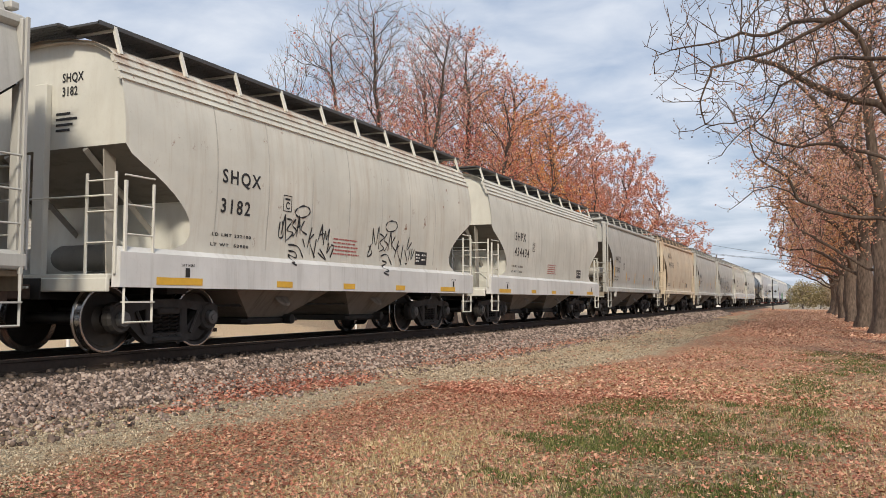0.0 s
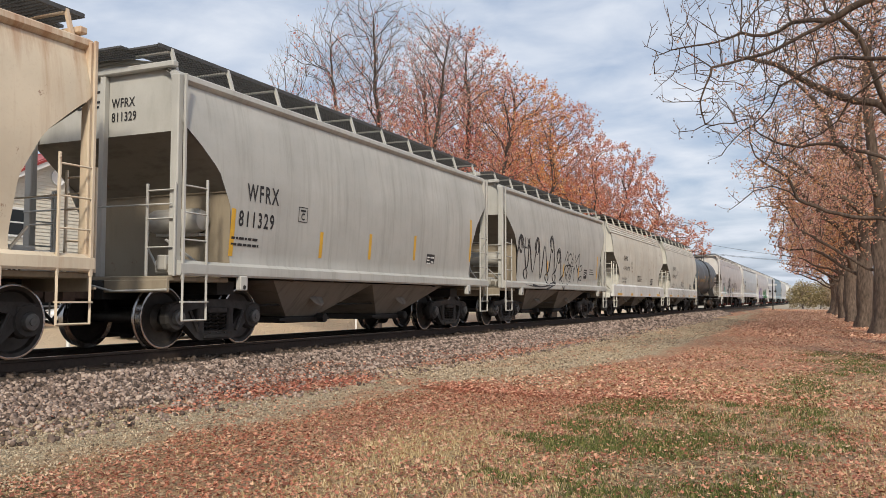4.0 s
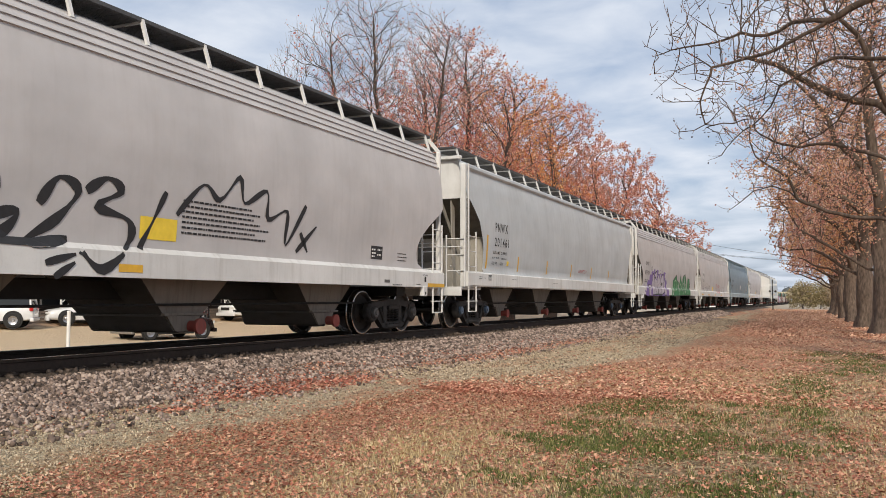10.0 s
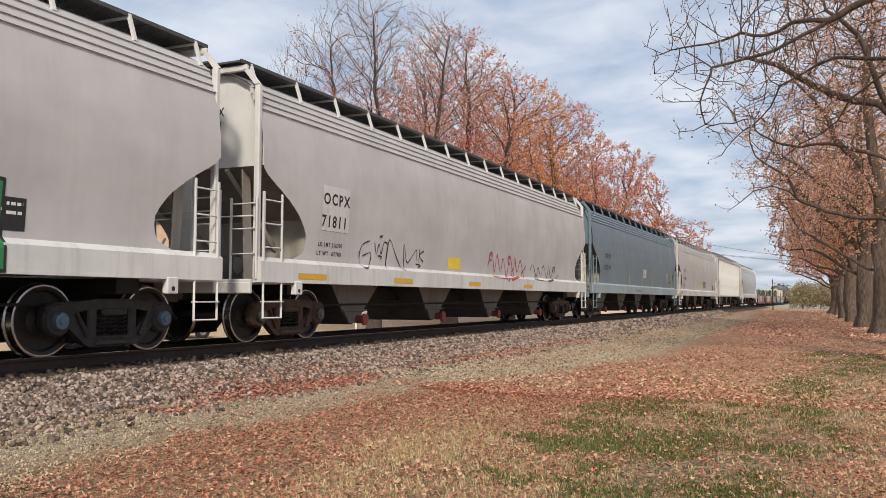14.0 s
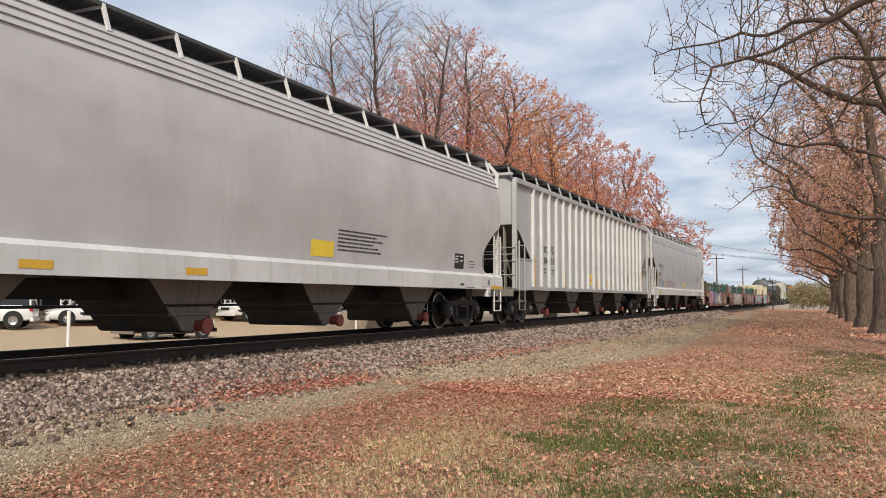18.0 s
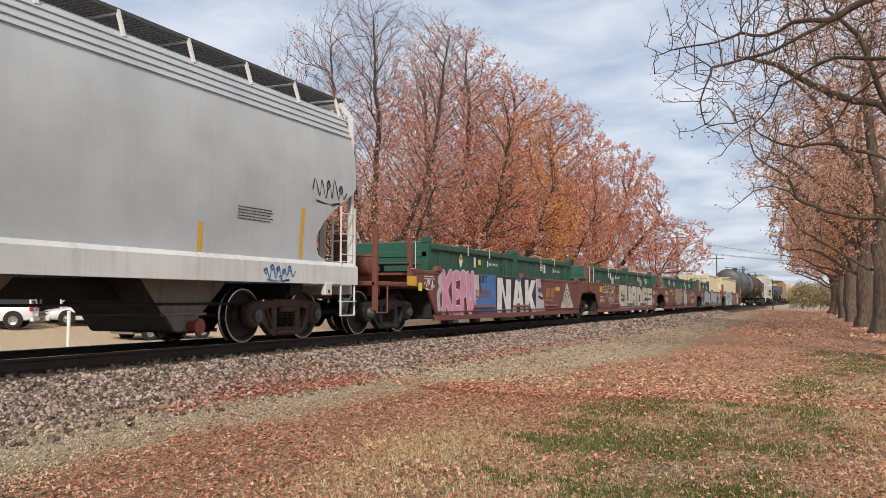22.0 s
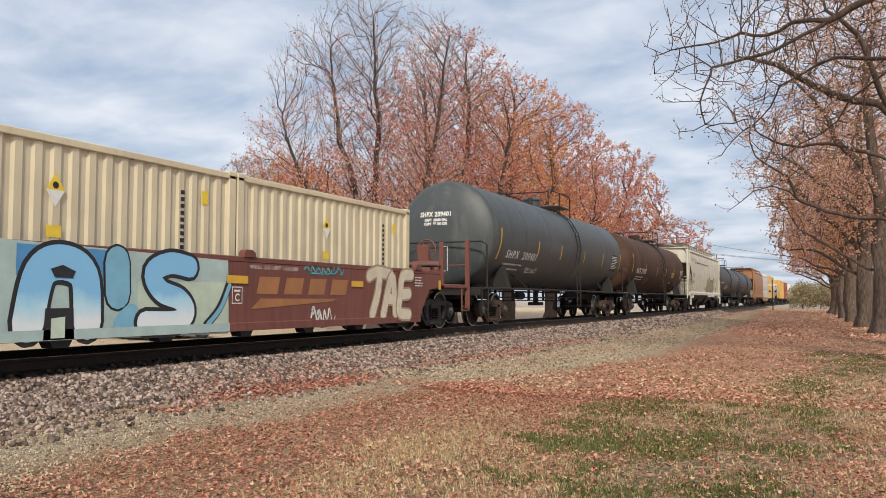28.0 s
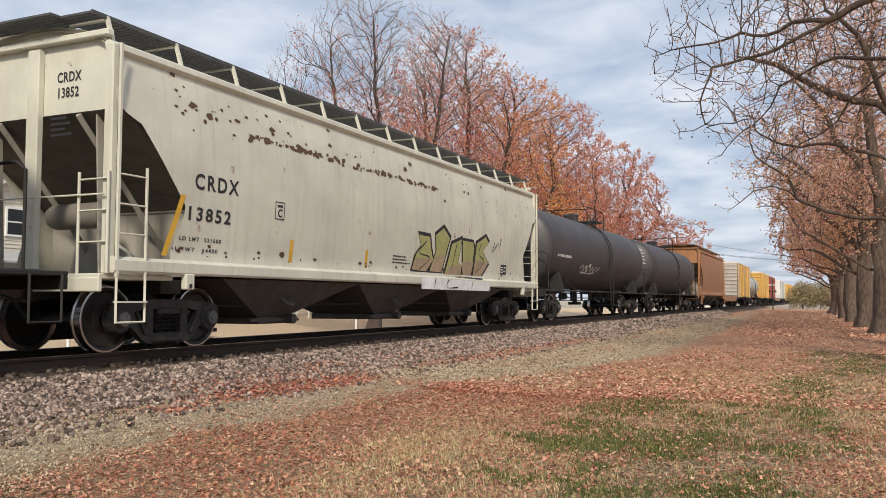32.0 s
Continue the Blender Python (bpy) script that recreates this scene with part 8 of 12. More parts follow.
# w1
fat_line(w1, [(-6.0, 0.50), (-6.05, 0.85), (-5.9, 1.0), (-6.0, 1.2), (-5.75, 1.3)], 0.16, G_LILAC, 0.005)
bubble(w1, [[[(0.10, 0.12), (0.13, 0.5), (0.08, 0.9)], [(0.30, 0.92), (0.16, 0.55), (0.30, 0.12)]],
            [[(0.52, 0.90), (0.40, 0.86), (0.40, 0.5), (0.50, 0.48)], [(0.40, 0.5), (0.40, 0.14), (0.53, 0.12)]],
            [[(0.63, 0.12), (0.63, 0.88), (0.74, 0.82), (0.73, 0.55), (0.64, 0.5)]],
            [[(0.80, 0.90), (0.82, 0.35), (0.88, 0.13), (0.95, 0.35), (0.95, 0.92)]]], -5.95, -3.95, 0.34, 1.42, G_WHITE, G_PINK, 0.225, 0.022, 0.008)
sprayed(w1, [(-3.9, 1.36), (-3.52, 1.36), (-3.51, 0.59), (-3.82, 0.59)], G_LILAC, 0.005)
sprayed(w1, [(-3.54, 1.37), (-2.33, 1.38), (-2.29, 0.35), (-3.73, 0.38), (-3.74, 0.69), (-3.32, 0.95)], G_BLUE, 0.008)
fit_sign(w1, '239008', -3.77, -2.73, 0.76, 0.99, G_RUSTY, 0.02, proud=0.013)
fit_sign(w1, 'KBT', -3.54, -2.96, 1.17, 1.36, M_LETTER, 0.02, proud=0.013)
patch(w1[0], 'black_spray_panel', -2.30, 1.17, 0.28, 1.37, M_LETTER, w1[1], label='black painted panel')
sprayed(w1, [(-2.24, 0.36), (-2.20, 1.33), (-1.82, 1.33), (-1.52, 0.72), (-1.52, 1.30), (-1.10, 1.30), (-1.12, 0.36), (-1.48, 0.36), (-1.84, 1.0), (-1.86, 0.36)], G_WHITE, 0.012)
sprayed(w1, [(-0.98, 0.36), (-0.86, 0.80), (-0.72, 1.30), (-0.28, 1.30), (0.04, 0.36), (-0.30, 0.36), (-0.36, 0.62), (-0.60, 0.62), (-0.64, 0.36)], G_WHITE, 0.012)
sprayed(w1, [(0.16, 0.36), (0.10, 1.32), (0.44, 1.32), (0.44, 0.98), (0.72, 1.32), (1.16, 1.32), (0.74, 0.86), (1.20, 0.36), (0.76, 0.36), (0.48, 0.72), (0.46, 0.36)], G_WHITE, 0.012)
sprayed(w1, [(-0.56, 0.78), (-0.42, 0.78), (-0.48, 1.02)], M_LETTER, 0.016)
fat_line(w1, [(-0.66, 1.36), (-0.45, 1.28), (-0.28, 1.36)], 0.07, G_BLUE, 0.018)
sprayed(w1, [(1.18, 0.30), (1.18, 1.37), (1.62, 1.37), (1.72, 1.10), (2.02, 0.62), (2.12, 0.30)], G_LILAC, 0.006)
patch(w1[0], 'yellow_strip', 3.25, 3.75, 1.03, 1.15, M_YELLOW, w1[1])
fat_line(w1, [(1.36, 1.1), (1.5, 0.95), (1.55, 1.1), (1.7, 0.95), (1.75, 1.1)], 0.07, M_LETTER, 0.010)
fat_line(w1, [(1.45, 0.82), (1.85, 0.76)], 0.09, M_LETTER, 0.010)
sprayed(w1, [(2.15, 0.80), (2.55, 0.80), (2.66, 1.10), (2.26, 1.10)], M_EMBLEM, 0.006)
sprayed(w1, [(2.66, 0.80), (3.02, 0.80), (3.16, 1.10), (2.77, 1.10)], M_EMBLEM, 0.006)
sprayed(w1, [(2.05, 0.70), (2.95, 0.66), (2.98, 0.73), (2.08, 0.76)], M_EMBLEM, 0.006)
sprayed(w1, [(3.82, 0.44), (4.62, 1.34), (5.42, 0.44)], G_BONE, 0.007)
scrawl(w1[0], [[(0.13, 0.30), (0.35, 0.52), (0.50, 0.56), (0.65, 0.52), (0.87, 0.30)], [(0.13, 0.30), (0.35, 0.10), (0.50, 0.07), (0.65, 0.10), (0.87, 0.30)], [(0.32, 0.50), (0.50, 0.42), (0.68, 0.50)], [(0.22, 0.38), (0.28, 0.16), (0.34, 0.44), (0.40, 0.12), (0.46, 0.42), (0.52, 0.12), (0.58, 0.42), (0.66, 0.14), (0.74, 0.40), (0.80, 0.20)],
               [(0.36, 0.66), (0.50, 0.72), (0.64, 0.66)]], 3.82, 0.44, 1.6, 0.9, M_LETTER, w1[1], 0.03, 0.011)
patch(w1[0], 'yellow_strip', -7.66, -7.19, 1.03, 1.24, M_YELLOW, w1[1])
patch(w1[0], 'decal', -7.1, -6.91, 0.92, 1.1, M_DECAL_Y, w1[1])
bars(w1[0], -6.8, 1.24, 0.63, 2, M_LETTER_W, w1[1], 0.03, 0.022, 26)
scrawl(w1[0], random_tag(90, 4), -6.79, 0.99, 0.55, 0.20, M_LETTER_W, w1[1], 0.03)
# w2
sprayed(w2, [(-2.6, 1.4), (5.15, 1.37), (5.12, 0.29), (-2.59, 0.33)], M_LETTER, 0.005)
sprayed(w2, [(-2.57, 1.37), (-1.44, 1.37), (-1.39, 0.37), (-2.56, 0.35)], G_BONE, 0.009)
sprayed(w2, [(-1.39, 1.36), (-0.98, 1.37), (-0.96, 1.3), (-0.71, 1.3), (-0.68, 1.36), (-0.29, 1.35), (-0.14, 1.29), (-0.12, 0.35), (-1.35, 0.36)], G_BONE, 0.009)
sprayed(w2, [(-0.09, 1.2), (0.1, 1.35), (1.06, 1.36), (1.08, 0.35), (-0.07, 0.35)], G_BONE, 0.009)
sprayed(w2, [(1.13, 1.32), (1.88, 1.34), (2.42, 1.08), (2.44, 0.35), (1.15, 0.34)], G_BONE, 0.009)
sprayed(w2, [(2.48, 1.27), (2.66, 1.34), (3.69, 1.32), (3.71, 0.35), (2.5, 0.35)], G_BONE, 0.009)
sprayed(w2, [(3.78, 1.31), (5.06, 1.31), (5.07, 0.36), (3.79, 0.36)], G_BONE, 0.009)
sprayed(w2, [(-2.2, 1.03), (-1.95, 1.02), (-1.93, 0.86), (-2.18, 0.88)], G_COAL, 0.013)
sprayed(w2, [(-2.17, 0.78), (-1.51, 0.81), (-1.5, 0.67), (-2.17, 0.66)], G_COAL, 0.013)
sprayed(w2, [(-1.9, 0.95), (-1.51, 0.94), (-1.51, 0.84), (-1.9, 0.85)], G_COAL, 0.013)
sprayed(w2, [(-0.96, 1.3), (-0.71, 1.3), (-0.7, 0.67), (-0.94, 0.66)], G_COAL, 0.013)
sprayed(w2, [(0.34, 1.02), (0.64, 1.04), (0.64, 0.93), (0.34, 0.92)], G_COAL, 0.013)
sprayed(w2, [(0.34, 0.72), (0.6, 0.73), (0.61, 0.56), (0.35, 0.56)], G_COAL, 0.013)
sprayed(w2, [(1.62, 0.99), (1.89, 0.97), (1.89, 0.66), (1.62, 0.63)], G_COAL, 0.013)
sprayed(w2, [(3.01, 1.1), (3.66, 1.09), (3.66, 0.99), (3.01, 0.99)], G_COAL, 0.013)
sprayed(w2, [(3.01, 0.84), (3.66, 0.84), (3.66, 0.69), (3.01, 0.68)], G_COAL, 0.013)
sprayed(w2, [(4.2, 1.05), (5.06, 1.05), (5.06, 0.97), (4.2, 0.95)], G_COAL, 0.013)
sprayed(w2, [(3.78, 0.79), (4.58, 0.82), (4.58, 0.72), (3.78, 0.7)], G_COAL, 0.013)
scrawl(w2[0], [[(-2.5, 1.3), (-2.39, 1.18), (-2.2, 0.99)]], 0.0, 0.0, 1.0, 1.0, M_LETTER, w2[1], 0.022, 0.016)
scrawl(w2[0], [[(-1.82, 0.67), (-1.7, 0.57), (-1.64, 0.47)]], 0.0, 0.0, 1.0, 1.0, M_LETTER, w2[1], 0.022, 0.016)
scrawl(w2[0], [[(-1.38, 0.57), (-1.09, 0.75), (-0.97, 0.85)]], 0.0, 0.0, 1.0, 1.0, M_LETTER, w2[1], 0.022, 0.016)
scrawl(w2[0], [[(-0.66, 1.02), (-0.43, 1.19), (-0.25, 1.28)]], 0.0, 0.0, 1.0, 1.0, M_LETTER, w2[1], 0.022, 0.016)
scrawl(w2[0], [[(0.02, 1.18), (0.15, 0.98), (0.31, 0.9)]], 0.0, 0.0, 1.0, 1.0, M_LETTER, w2[1], 0.022, 0.016)
scrawl(w2[0], [[(0.62, 0.87), (0.9, 0.69), (0.98, 0.54)]], 0.0, 0.0, 1.0, 1.0, M_LETTER, w2[1], 0.022, 0.016)
scrawl(w2[0], [[(1.18, 0.51), (1.53, 0.75), (1.62, 0.82)]], 0.0, 0.0, 1.0, 1.0, M_LETTER, w2[1], 0.022, 0.016)
scrawl(w2[0], [[(1.89, 0.85), (2.2, 0.96), (2.37, 0.97)]], 0.0, 0.0, 1.0, 1.0, M_LETTER, w2[1], 0.022, 0.016)
scrawl(w2[0], [[(2.6, 0.49), (2.94, 0.72), (3.01, 0.76)]], 0.0, 0.0, 1.0, 1.0, M_LETTER, w2[1], 0.022, 0.016)
scrawl(w2[0], [[(3.36, 1.31), (3.58, 1.23), (3.63, 1.11)]], 0.0, 0.0, 1.0, 1.0, M_LETTER, w2[1], 0.022, 0.016)
scrawl(w2[0], [[(3.74, 1.08), (4.04, 0.97), (4.69, 0.98)]], 0.0, 0.0, 1.0, 1.0, M_LETTER, w2[1], 0.022, 0.016)
fit_sign(w2, 'C', -2.86, -2.68, 0.73, 0.95, M_LETTER_W, 0.02)
patch(w2[0], 'yellow_strip', -4.02, -3.57, 1.03, 1.14, M_YELLOW, w2[1], 0.018)
patch(w2[0], 'yellow_strip', -2.12, -1.66, 1.05, 1.15, M_YELLOW, w2[1], 0.018)
patch(w2[0], 'yellow_strip', -0.43, 0.02, 1.01, 1.13, M_YELLOW, w2[1], 0.018)
patch(w2[0], 'yellow_strip', 3.18, 3.66, 1.01, 1.12, M_YELLOW, w2[1], 0.018)
patch(w2[0], 'yellow_strip', 5.33, 5.8, 1.0, 1.2, M_YELLOW, w2[1], 0.018)
patch(w2[0], 'yellow_strip', -6.00, -5.55, 1.03, 1.26, M_YELLOW, w2[1])
fit_sign(w2, '125 T', 5.98, 6.38, 1.06, 1.17, M_LETTER_W, 0.006)
outline_box(w2[0], 5.22, 0.56, 0.56, 0.27, M_LETTER_W, w2[1])
bars(w2[0], 5.26, 0.76, 0.46, 4, M_LETTER_W, w2[1], 0.026, 0.03, 33)
bars(w2[0], -5.49, 1.26, 0.30, 2, M_LETTER_W, w2[1], 0.026, 0.024, 27)
bars(w2[0], -5.49, 1.12, 1.25, 3, M_LETTER_W, w2[1], 0.03, 0.024, 29)
bars(w2[0], -5.96, 0.85, 0.85, 5, M_LETTER_W, w2[1], 0.026, 0.028, 28)
scrawl(w2[0], [[(0.0, 0.9), (0.08, 0.9)], [(0.04, 0.9), (0.05, 0.1)], [(0.1, 0.0), (0.14, 0.8), (0.18, 0.5), (0.13, 0.4)], [(0.21, 0.8), (0.26, 0.4), (0.21, 0.1), (0.28, 0.1)], [(0.33, 0.5), (0.30, 0.7), (0.34, 0.9), (0.35, 0.1)], [(0.42, 0.8), (0.38, 0.5), (0.43, 0.2), (0.38, 0.1)], [(0.50, 0.8), (0.50, 0.1), (0.46, 0.2)], [(0.56, 0.3), (0.59, 0.8), (0.62, 0.3), (0.57, 0.2)], [(0.65, 0.8), (0.67, 0.1), (0.70, 0.7), (0.72, 0.1)], [(0.78, 0.8), (0.75, 0.4), (0.79, 0.1), (0.83, 0.8)], [(0.85, 0.0), (0.88, 0.8), (0.91, 0.3)], [(0.94, 0.9), (1.0, 0.5), (0.95, 0.4), (1.0, 0.0)]], -5.10, 1.16, 1.72, 0.19, M_LETTER_W, w2[1], 0.022)
scrawl(w2[0], [[(0.0, 0.5), (0.15, 0.75), (0.2, 0.9), (0.12, 0.95), (0.2, 0.6), (0.26, 0.45), (0.2, 0.4)], [(0.30, 0.4), (0.34, 0.8), (0.40, 0.85), (0.44, 0.55), (0.38, 0.4), (0.32, 0.5)], [(0.48, 0.4), (0.52, 0.85), (0.60, 0.85), (0.62, 0.5), (0.54, 0.4), (0.48, 0.55)], [(0.72, 0.9), (0.66, 0.6), (0.75, 0.5), (0.68, 0.35)], [(0.20, 0.30), (0.5, 0.36), (0.8, 0.30), (0.85, 0.15)], [(0.38, 0.25), (0.46, 0.12), (0.52, 0.24), (0.60, 0.12), (0.66, 0.25), (0.5, 0.0), (0.42, 0.2)], [(0.86, 0.4), (0.89, 0.8), (0.92, 0.4)], [(0.95, 0.85), (1.0, 0.85)], [(0.975, 0.85), (0.97, 0.3)]], -4.95, 0.50, 1.60, 0.62, M_LETTER_W, w2[1], 0.026)
# w3
block_letters(w3, 'TAE95', -2.62, -0.22, 0.50, 1.22, ((G_CREAM, 0.19, 0.006), (G_TAN, 0.155, 0.010), (G_CREAM, 0.04, 0.014), (G_TAN, 0.015, 0.018)))
sprayed(w3, [(0.36, 1.33), (1.63, 1.38), (1.85, 0.3), (0.41, 0.32)], M_LETTER, 0.006)
sprayed(w3, [(0.43, 1.22), (0.61, 1.33), (0.7, 0.97), (0.77, 1.34), (0.93, 1.34), (0.93, 0.92), (1.09, 1.35), (1.21, 1.36), (1.24, 0.98), (1.34, 1.36), (1.48, 1.34), (1.79, 0.75), (1.79, 0.28), (0.45, 0.32)], G_ALU, 0.01)
scrawl(w3[0], [[(0.94, 0.92), (0.8, 0.69), (0.81, 0.5)]], 0.0, 0.0, 1.0, 1.0, M_LETTER, w3[1], 0.04, 0.014)
scrawl(w3[0], [[(1.2, 0.98), (1.39, 0.72), (1.41, 0.46)]], 0.0, 0.0, 1.0, 1.0, M_LETTER, w3[1], 0.04, 0.014)
scrawl(w3[0], [[(0.95, 0.92), (1.1, 0.81), (1.21, 0.51)]], 0.0, 0.0, 1.0, 1.0, M_LETTER, w3[1], 0.04, 0.014)
fit_sign(w3, 'PALM-SERAF.PHD', -4.66, -3.47, 1.19, 1.32, M_LETTER_W, 0.012)
fit_sign(w3, 'D', -2.84, -2.63, 0.71, 0.93, M_LETTER_W, 0.02)
patch(w3[0], 'yellow_strip', -3.94, -3.5, 1.01, 1.12, M_YELLOW, w3[1], 0.022)
patch(w3[0], 'yellow_strip', -2.23, -1.82, 1.02, 1.12, M_YELLOW, w3[1], 0.022)
patch(w3[0], 'yellow_strip', -0.36, 0.08, 1.0, 1.11, M_YELLOW, w3[1], 0.022)
patch(w3[0], 'yellow_strip', 3.22, 3.66, 1.0, 1.09, M_YELLOW, w3[1], 0.022)
patch(w3[0], 'yellow_strip', -6.16, -5.70, 1.00, 1.25, M_YELLOW, w3[1])
patch(w3[0], 'stencil_panel', -1.34, -0.40, 1.22, 1.34, P_WELL, w3[1], 0.022)
fit_sign(w3, '239008 D', -1.10, -0.45, 1.25, 1.31, M_LETTER_W, 0.0, proud=0.026)
fit_sign(w3, 'WEL', 0.14, 0.34, 1.23, 1.30, M_LETTER_W, 0.0)
patch(w3[0], 'faded_emblem', 1.90, 2.50, 0.81, 1.08, M_EMBLEM, w3[1])
patch(w3[0], 'faded_emblem', 2.60, 3.16, 0.81, 1.08, M_EMBLEM, w3[1])
patch(w3[0], 'faded_emblem_bar', 1.84, 3.0, 0.68, 0.74, M_EMBLEM, w3[1])
fit_sign(w3, 'OOGS', 3.70, 4.66, 0.98, 1.28, M_LETTER_W, 0.0)
fit_sign(w3, 'EVATES', 3.68, 5.08, 0.48, 0.80, M_LETTER_W, 0.006)
fit_sign(w3, 'A', 4.88, 5.09, 1.12, 1.32, M_LETTER_W, 0.0)
fit_sign(w3, 'T', 4.90, 5.09, 0.86, 1.04, M_LETTER_W, 0.0)
outline_box(w3[0], 5.27, 0.57, 0.50, 0.26, M_LETTER_W, w3[1])
scrawl(w3[0], random_tag(94, 4), 5.20, 0.86, 0.55, 0.28, G_SKY, w3[1], 0.06)
bars(w3[0], -5.58, 1.12, 0.58, 3, M_LETTER_W, w3[1], 0.031, 0.025, 29)
bars(w3[0], -6.14, 0.85, 1.03, 5, M_LETTER_W, w3[1], 0.033, 0.027, 30)
# w4
sprayed(w4, [(-5.36, 1.36), (3.58, 1.34), (5.23, 0.74), (5.22, 0.23), (-5.36, 0.31), (-5.6, 0.59)], G_COAL, 0.005)
sprayed(w4, [(-6.4, 0.59), (-5.76, 0.71), (-5.2, 0.33), (-5.22, 0.23), (-6.46, 0.25)], G_TURQ, 0.006)
sprayed(w4, [(3.51, 0.67), (5.23, 0.78), (5.3, 0.23), (3.37, 0.24)], G_TURQ, 0.009)
sprayed(w4, [(3.58, 1.32), (5.06, 1.3), (5.04, 0.78), (3.9, 0.95)], G_PINK, 0.009)
block_letters(w4, 'JEER', -5.10, -1.45, 0.36, 1.22, ((M_LETTER, 0.15, 0.010), (G_SILVER, 0.115, 0.014)))
block_letters(w4, 'BENZY', -0.95, 3.20, 0.36, 1.20, ((M_LETTER, 0.15, 0.010), (G_SILVER, 0.115, 0.014)))
patch(w4[0], 'yellow_strip', -6.21, -5.76, 0.99, 1.21, M_YELLOW, w4[1])
sprayed(w4, [(4.2, 0.30), (5.50, 0.30), (5.47, 0.55), (5.25, 0.78), (4.9, 0.90), (4.2, 0.86)], G_TURQ, 0.010)
scrawl(w4[0], random_tag(96, 4), 4.2, 1.04, 1.0, 0.26, M_LETTER_W, w4[1], 0.04)
scrawl(w4[0], random_tag(98, 4), 4.3, 0.78, 0.85, 0.14, M_LETTER_W, w4[1], 0.03, 0.014)
patch(w4[0], 'yellow_strip', 5.45, 5.92, 1.02, 1.23, M_YELLOW, w4[1])
fit_sign(w4, '125 T', 6.03, 6.34, 1.19, 1.27, M_LETTER_W, 0.004)
outline_box(w4[0], 5.31, 0.61, 0.51, 0.26, M_LETTER_W, w4[1])
# w5
sprayed(w5, [(-5.81, 1.41), (-4.39, 1.39), (-0.51, 1.31), (-0.47, 0.21), (-3.47, 0.24), (-5.78, 0.27)], G_PALE, 0.005)
sprayed(w5, [(-5.80, 0.37), (-0.47, 0.37), (-0.47, 0.245), (-5.80, 0.245)], G_PALE, 0.024)
sprayed(w5, [(-4.17, 1.35), (-2.74, 1.34), (-2.74, 0.95), (-4.17, 0.99)], G_SKY2, 0.007)
sprayed(w5, [(-2.34, 0.96), (-0.51, 0.98), (-0.5, 0.21), (-2.33, 0.29)], G_MINT, 0.007)
for way, w in (([(-4.72, 1.16), (-4.66, 0.72), (-4.92, 0.50), (-5.52, 0.48)], 0.46), ([(-4.0, 0.44), (-3.86, 1.02), (-3.55, 1.16), (-3.22, 1.0), (-3.16, 0.44)], 0.42),
               ([(-1.35, 1.18), (-1.75, 1.22), (-2.08, 1.08), (-1.92, 0.84), (-1.55, 0.72), (-1.40, 0.54), (-1.62, 0.42), (-2.2, 0.42)], 0.30)):
    fat_line(w5, way, w + 0.11, M_LETTER, 0.008)
    fat_line(w5, way, w, G_ICE, 0.014)
sprayed(w5, [(-3.72, 1.08), (-3.66, 0.98), (-3.40, 0.98), (-3.36, 1.06), (-3.55, 1.13)], M_LETTER, 0.024)
sprayed(w5, [(-3.78, 0.62), (-3.38, 0.62), (-3.36, 0.25), (-3.80, 0.25)], M_LETTER, 0.024)
sprayed(w5, [(-3.70, 0.50), (-3.50, 0.52), (-3.50, 0.27), (-3.70, 0.27)], G_MINT, 0.028)
fat_line(w5, [(-2.68, 0.80), (-2.70, 1.20)], 0.46, M_LETTER, 0.008)
fat_line(w5, [(-2.68, 0.80), (-2.70, 1.20)], 0.40, G_SKY, 0.014)
fat_line(w5, [(-2.60, 0.40), (-2.45, 0.52)], 0.30, G_SKY, 0.010)
fat_line(w5, [(-1.0, 0.34), (-0.70, 0.60), (-0.48, 0.98)], 0.14, M_LETTER, 0.010)
fat_line(w5, [(-0.96, 0.36), (-0.68, 0.60), (-0.48, 0.94)], 0.08, G_SKY, 0.016)
fit_sign(w5, 'NOB!', -5.74, -5.27, 1.20, 1.36, M_LETTER, 0.01, proud=0.012)
scrawl(w5[0], random_tag(95, 6), -7.32, 1.11, 0.85, 0.22, M_LETTER_W, w5[1], 0.035)
patch(w5[0], 'yellow_strip', -6.33, -5.84, 1.03, 1.23, M_YELLOW, w5[1], 0.020)
patch(w5[0], 'yellow_strip', -0.55, -0.04, 0.97, 1.09, M_YELLOW, w5[1], 0.020)
patch(w5[0], 'yellow_strip', 3.1, 3.55, 0.97, 1.08, M_YELLOW, w5[1], 0.020)
patch(w5[0], 'yellow_strip', 7.04, 7.17, 0.96, 1.17, M_YELLOW, w5[1], 0.020)
patch(w5[0], 'decal', -6.61, -6.43, 0.81, 1.01, M_DECAL_Y, w5[1])
bars(w5[0], -6.27, 0.85, 0.66, 5, M_LETTER_W, w5[1], 0.032, 0.026, 31)
sprayed(w5, [(0.19, 0.81), (0.75, 0.81), (0.83, 1.09), (0.27, 1.09)], M_EMBLEM, 0.006)
sprayed(w5, [(0.93, 0.81), (1.45, 0.81), (1.53, 1.09), (1.01, 1.09)], M_EMBLEM, 0.006)
sprayed(w5, [(1.65, 0.81), (2.17, 0.81), (2.25, 1.09), (1.73, 1.09)], M_EMBLEM, 0.006)
sprayed(w5, [(2.37, 0.81), (2.92, 0.81), (3.0, 1.09), (2.45, 1.09)], M_EMBLEM, 0.006)
sprayed(w5, [(0.05, 0.57), (0.3, 0.74), (2.66, 0.74), (2.4, 0.69)], M_EMBLEM, 0.006)
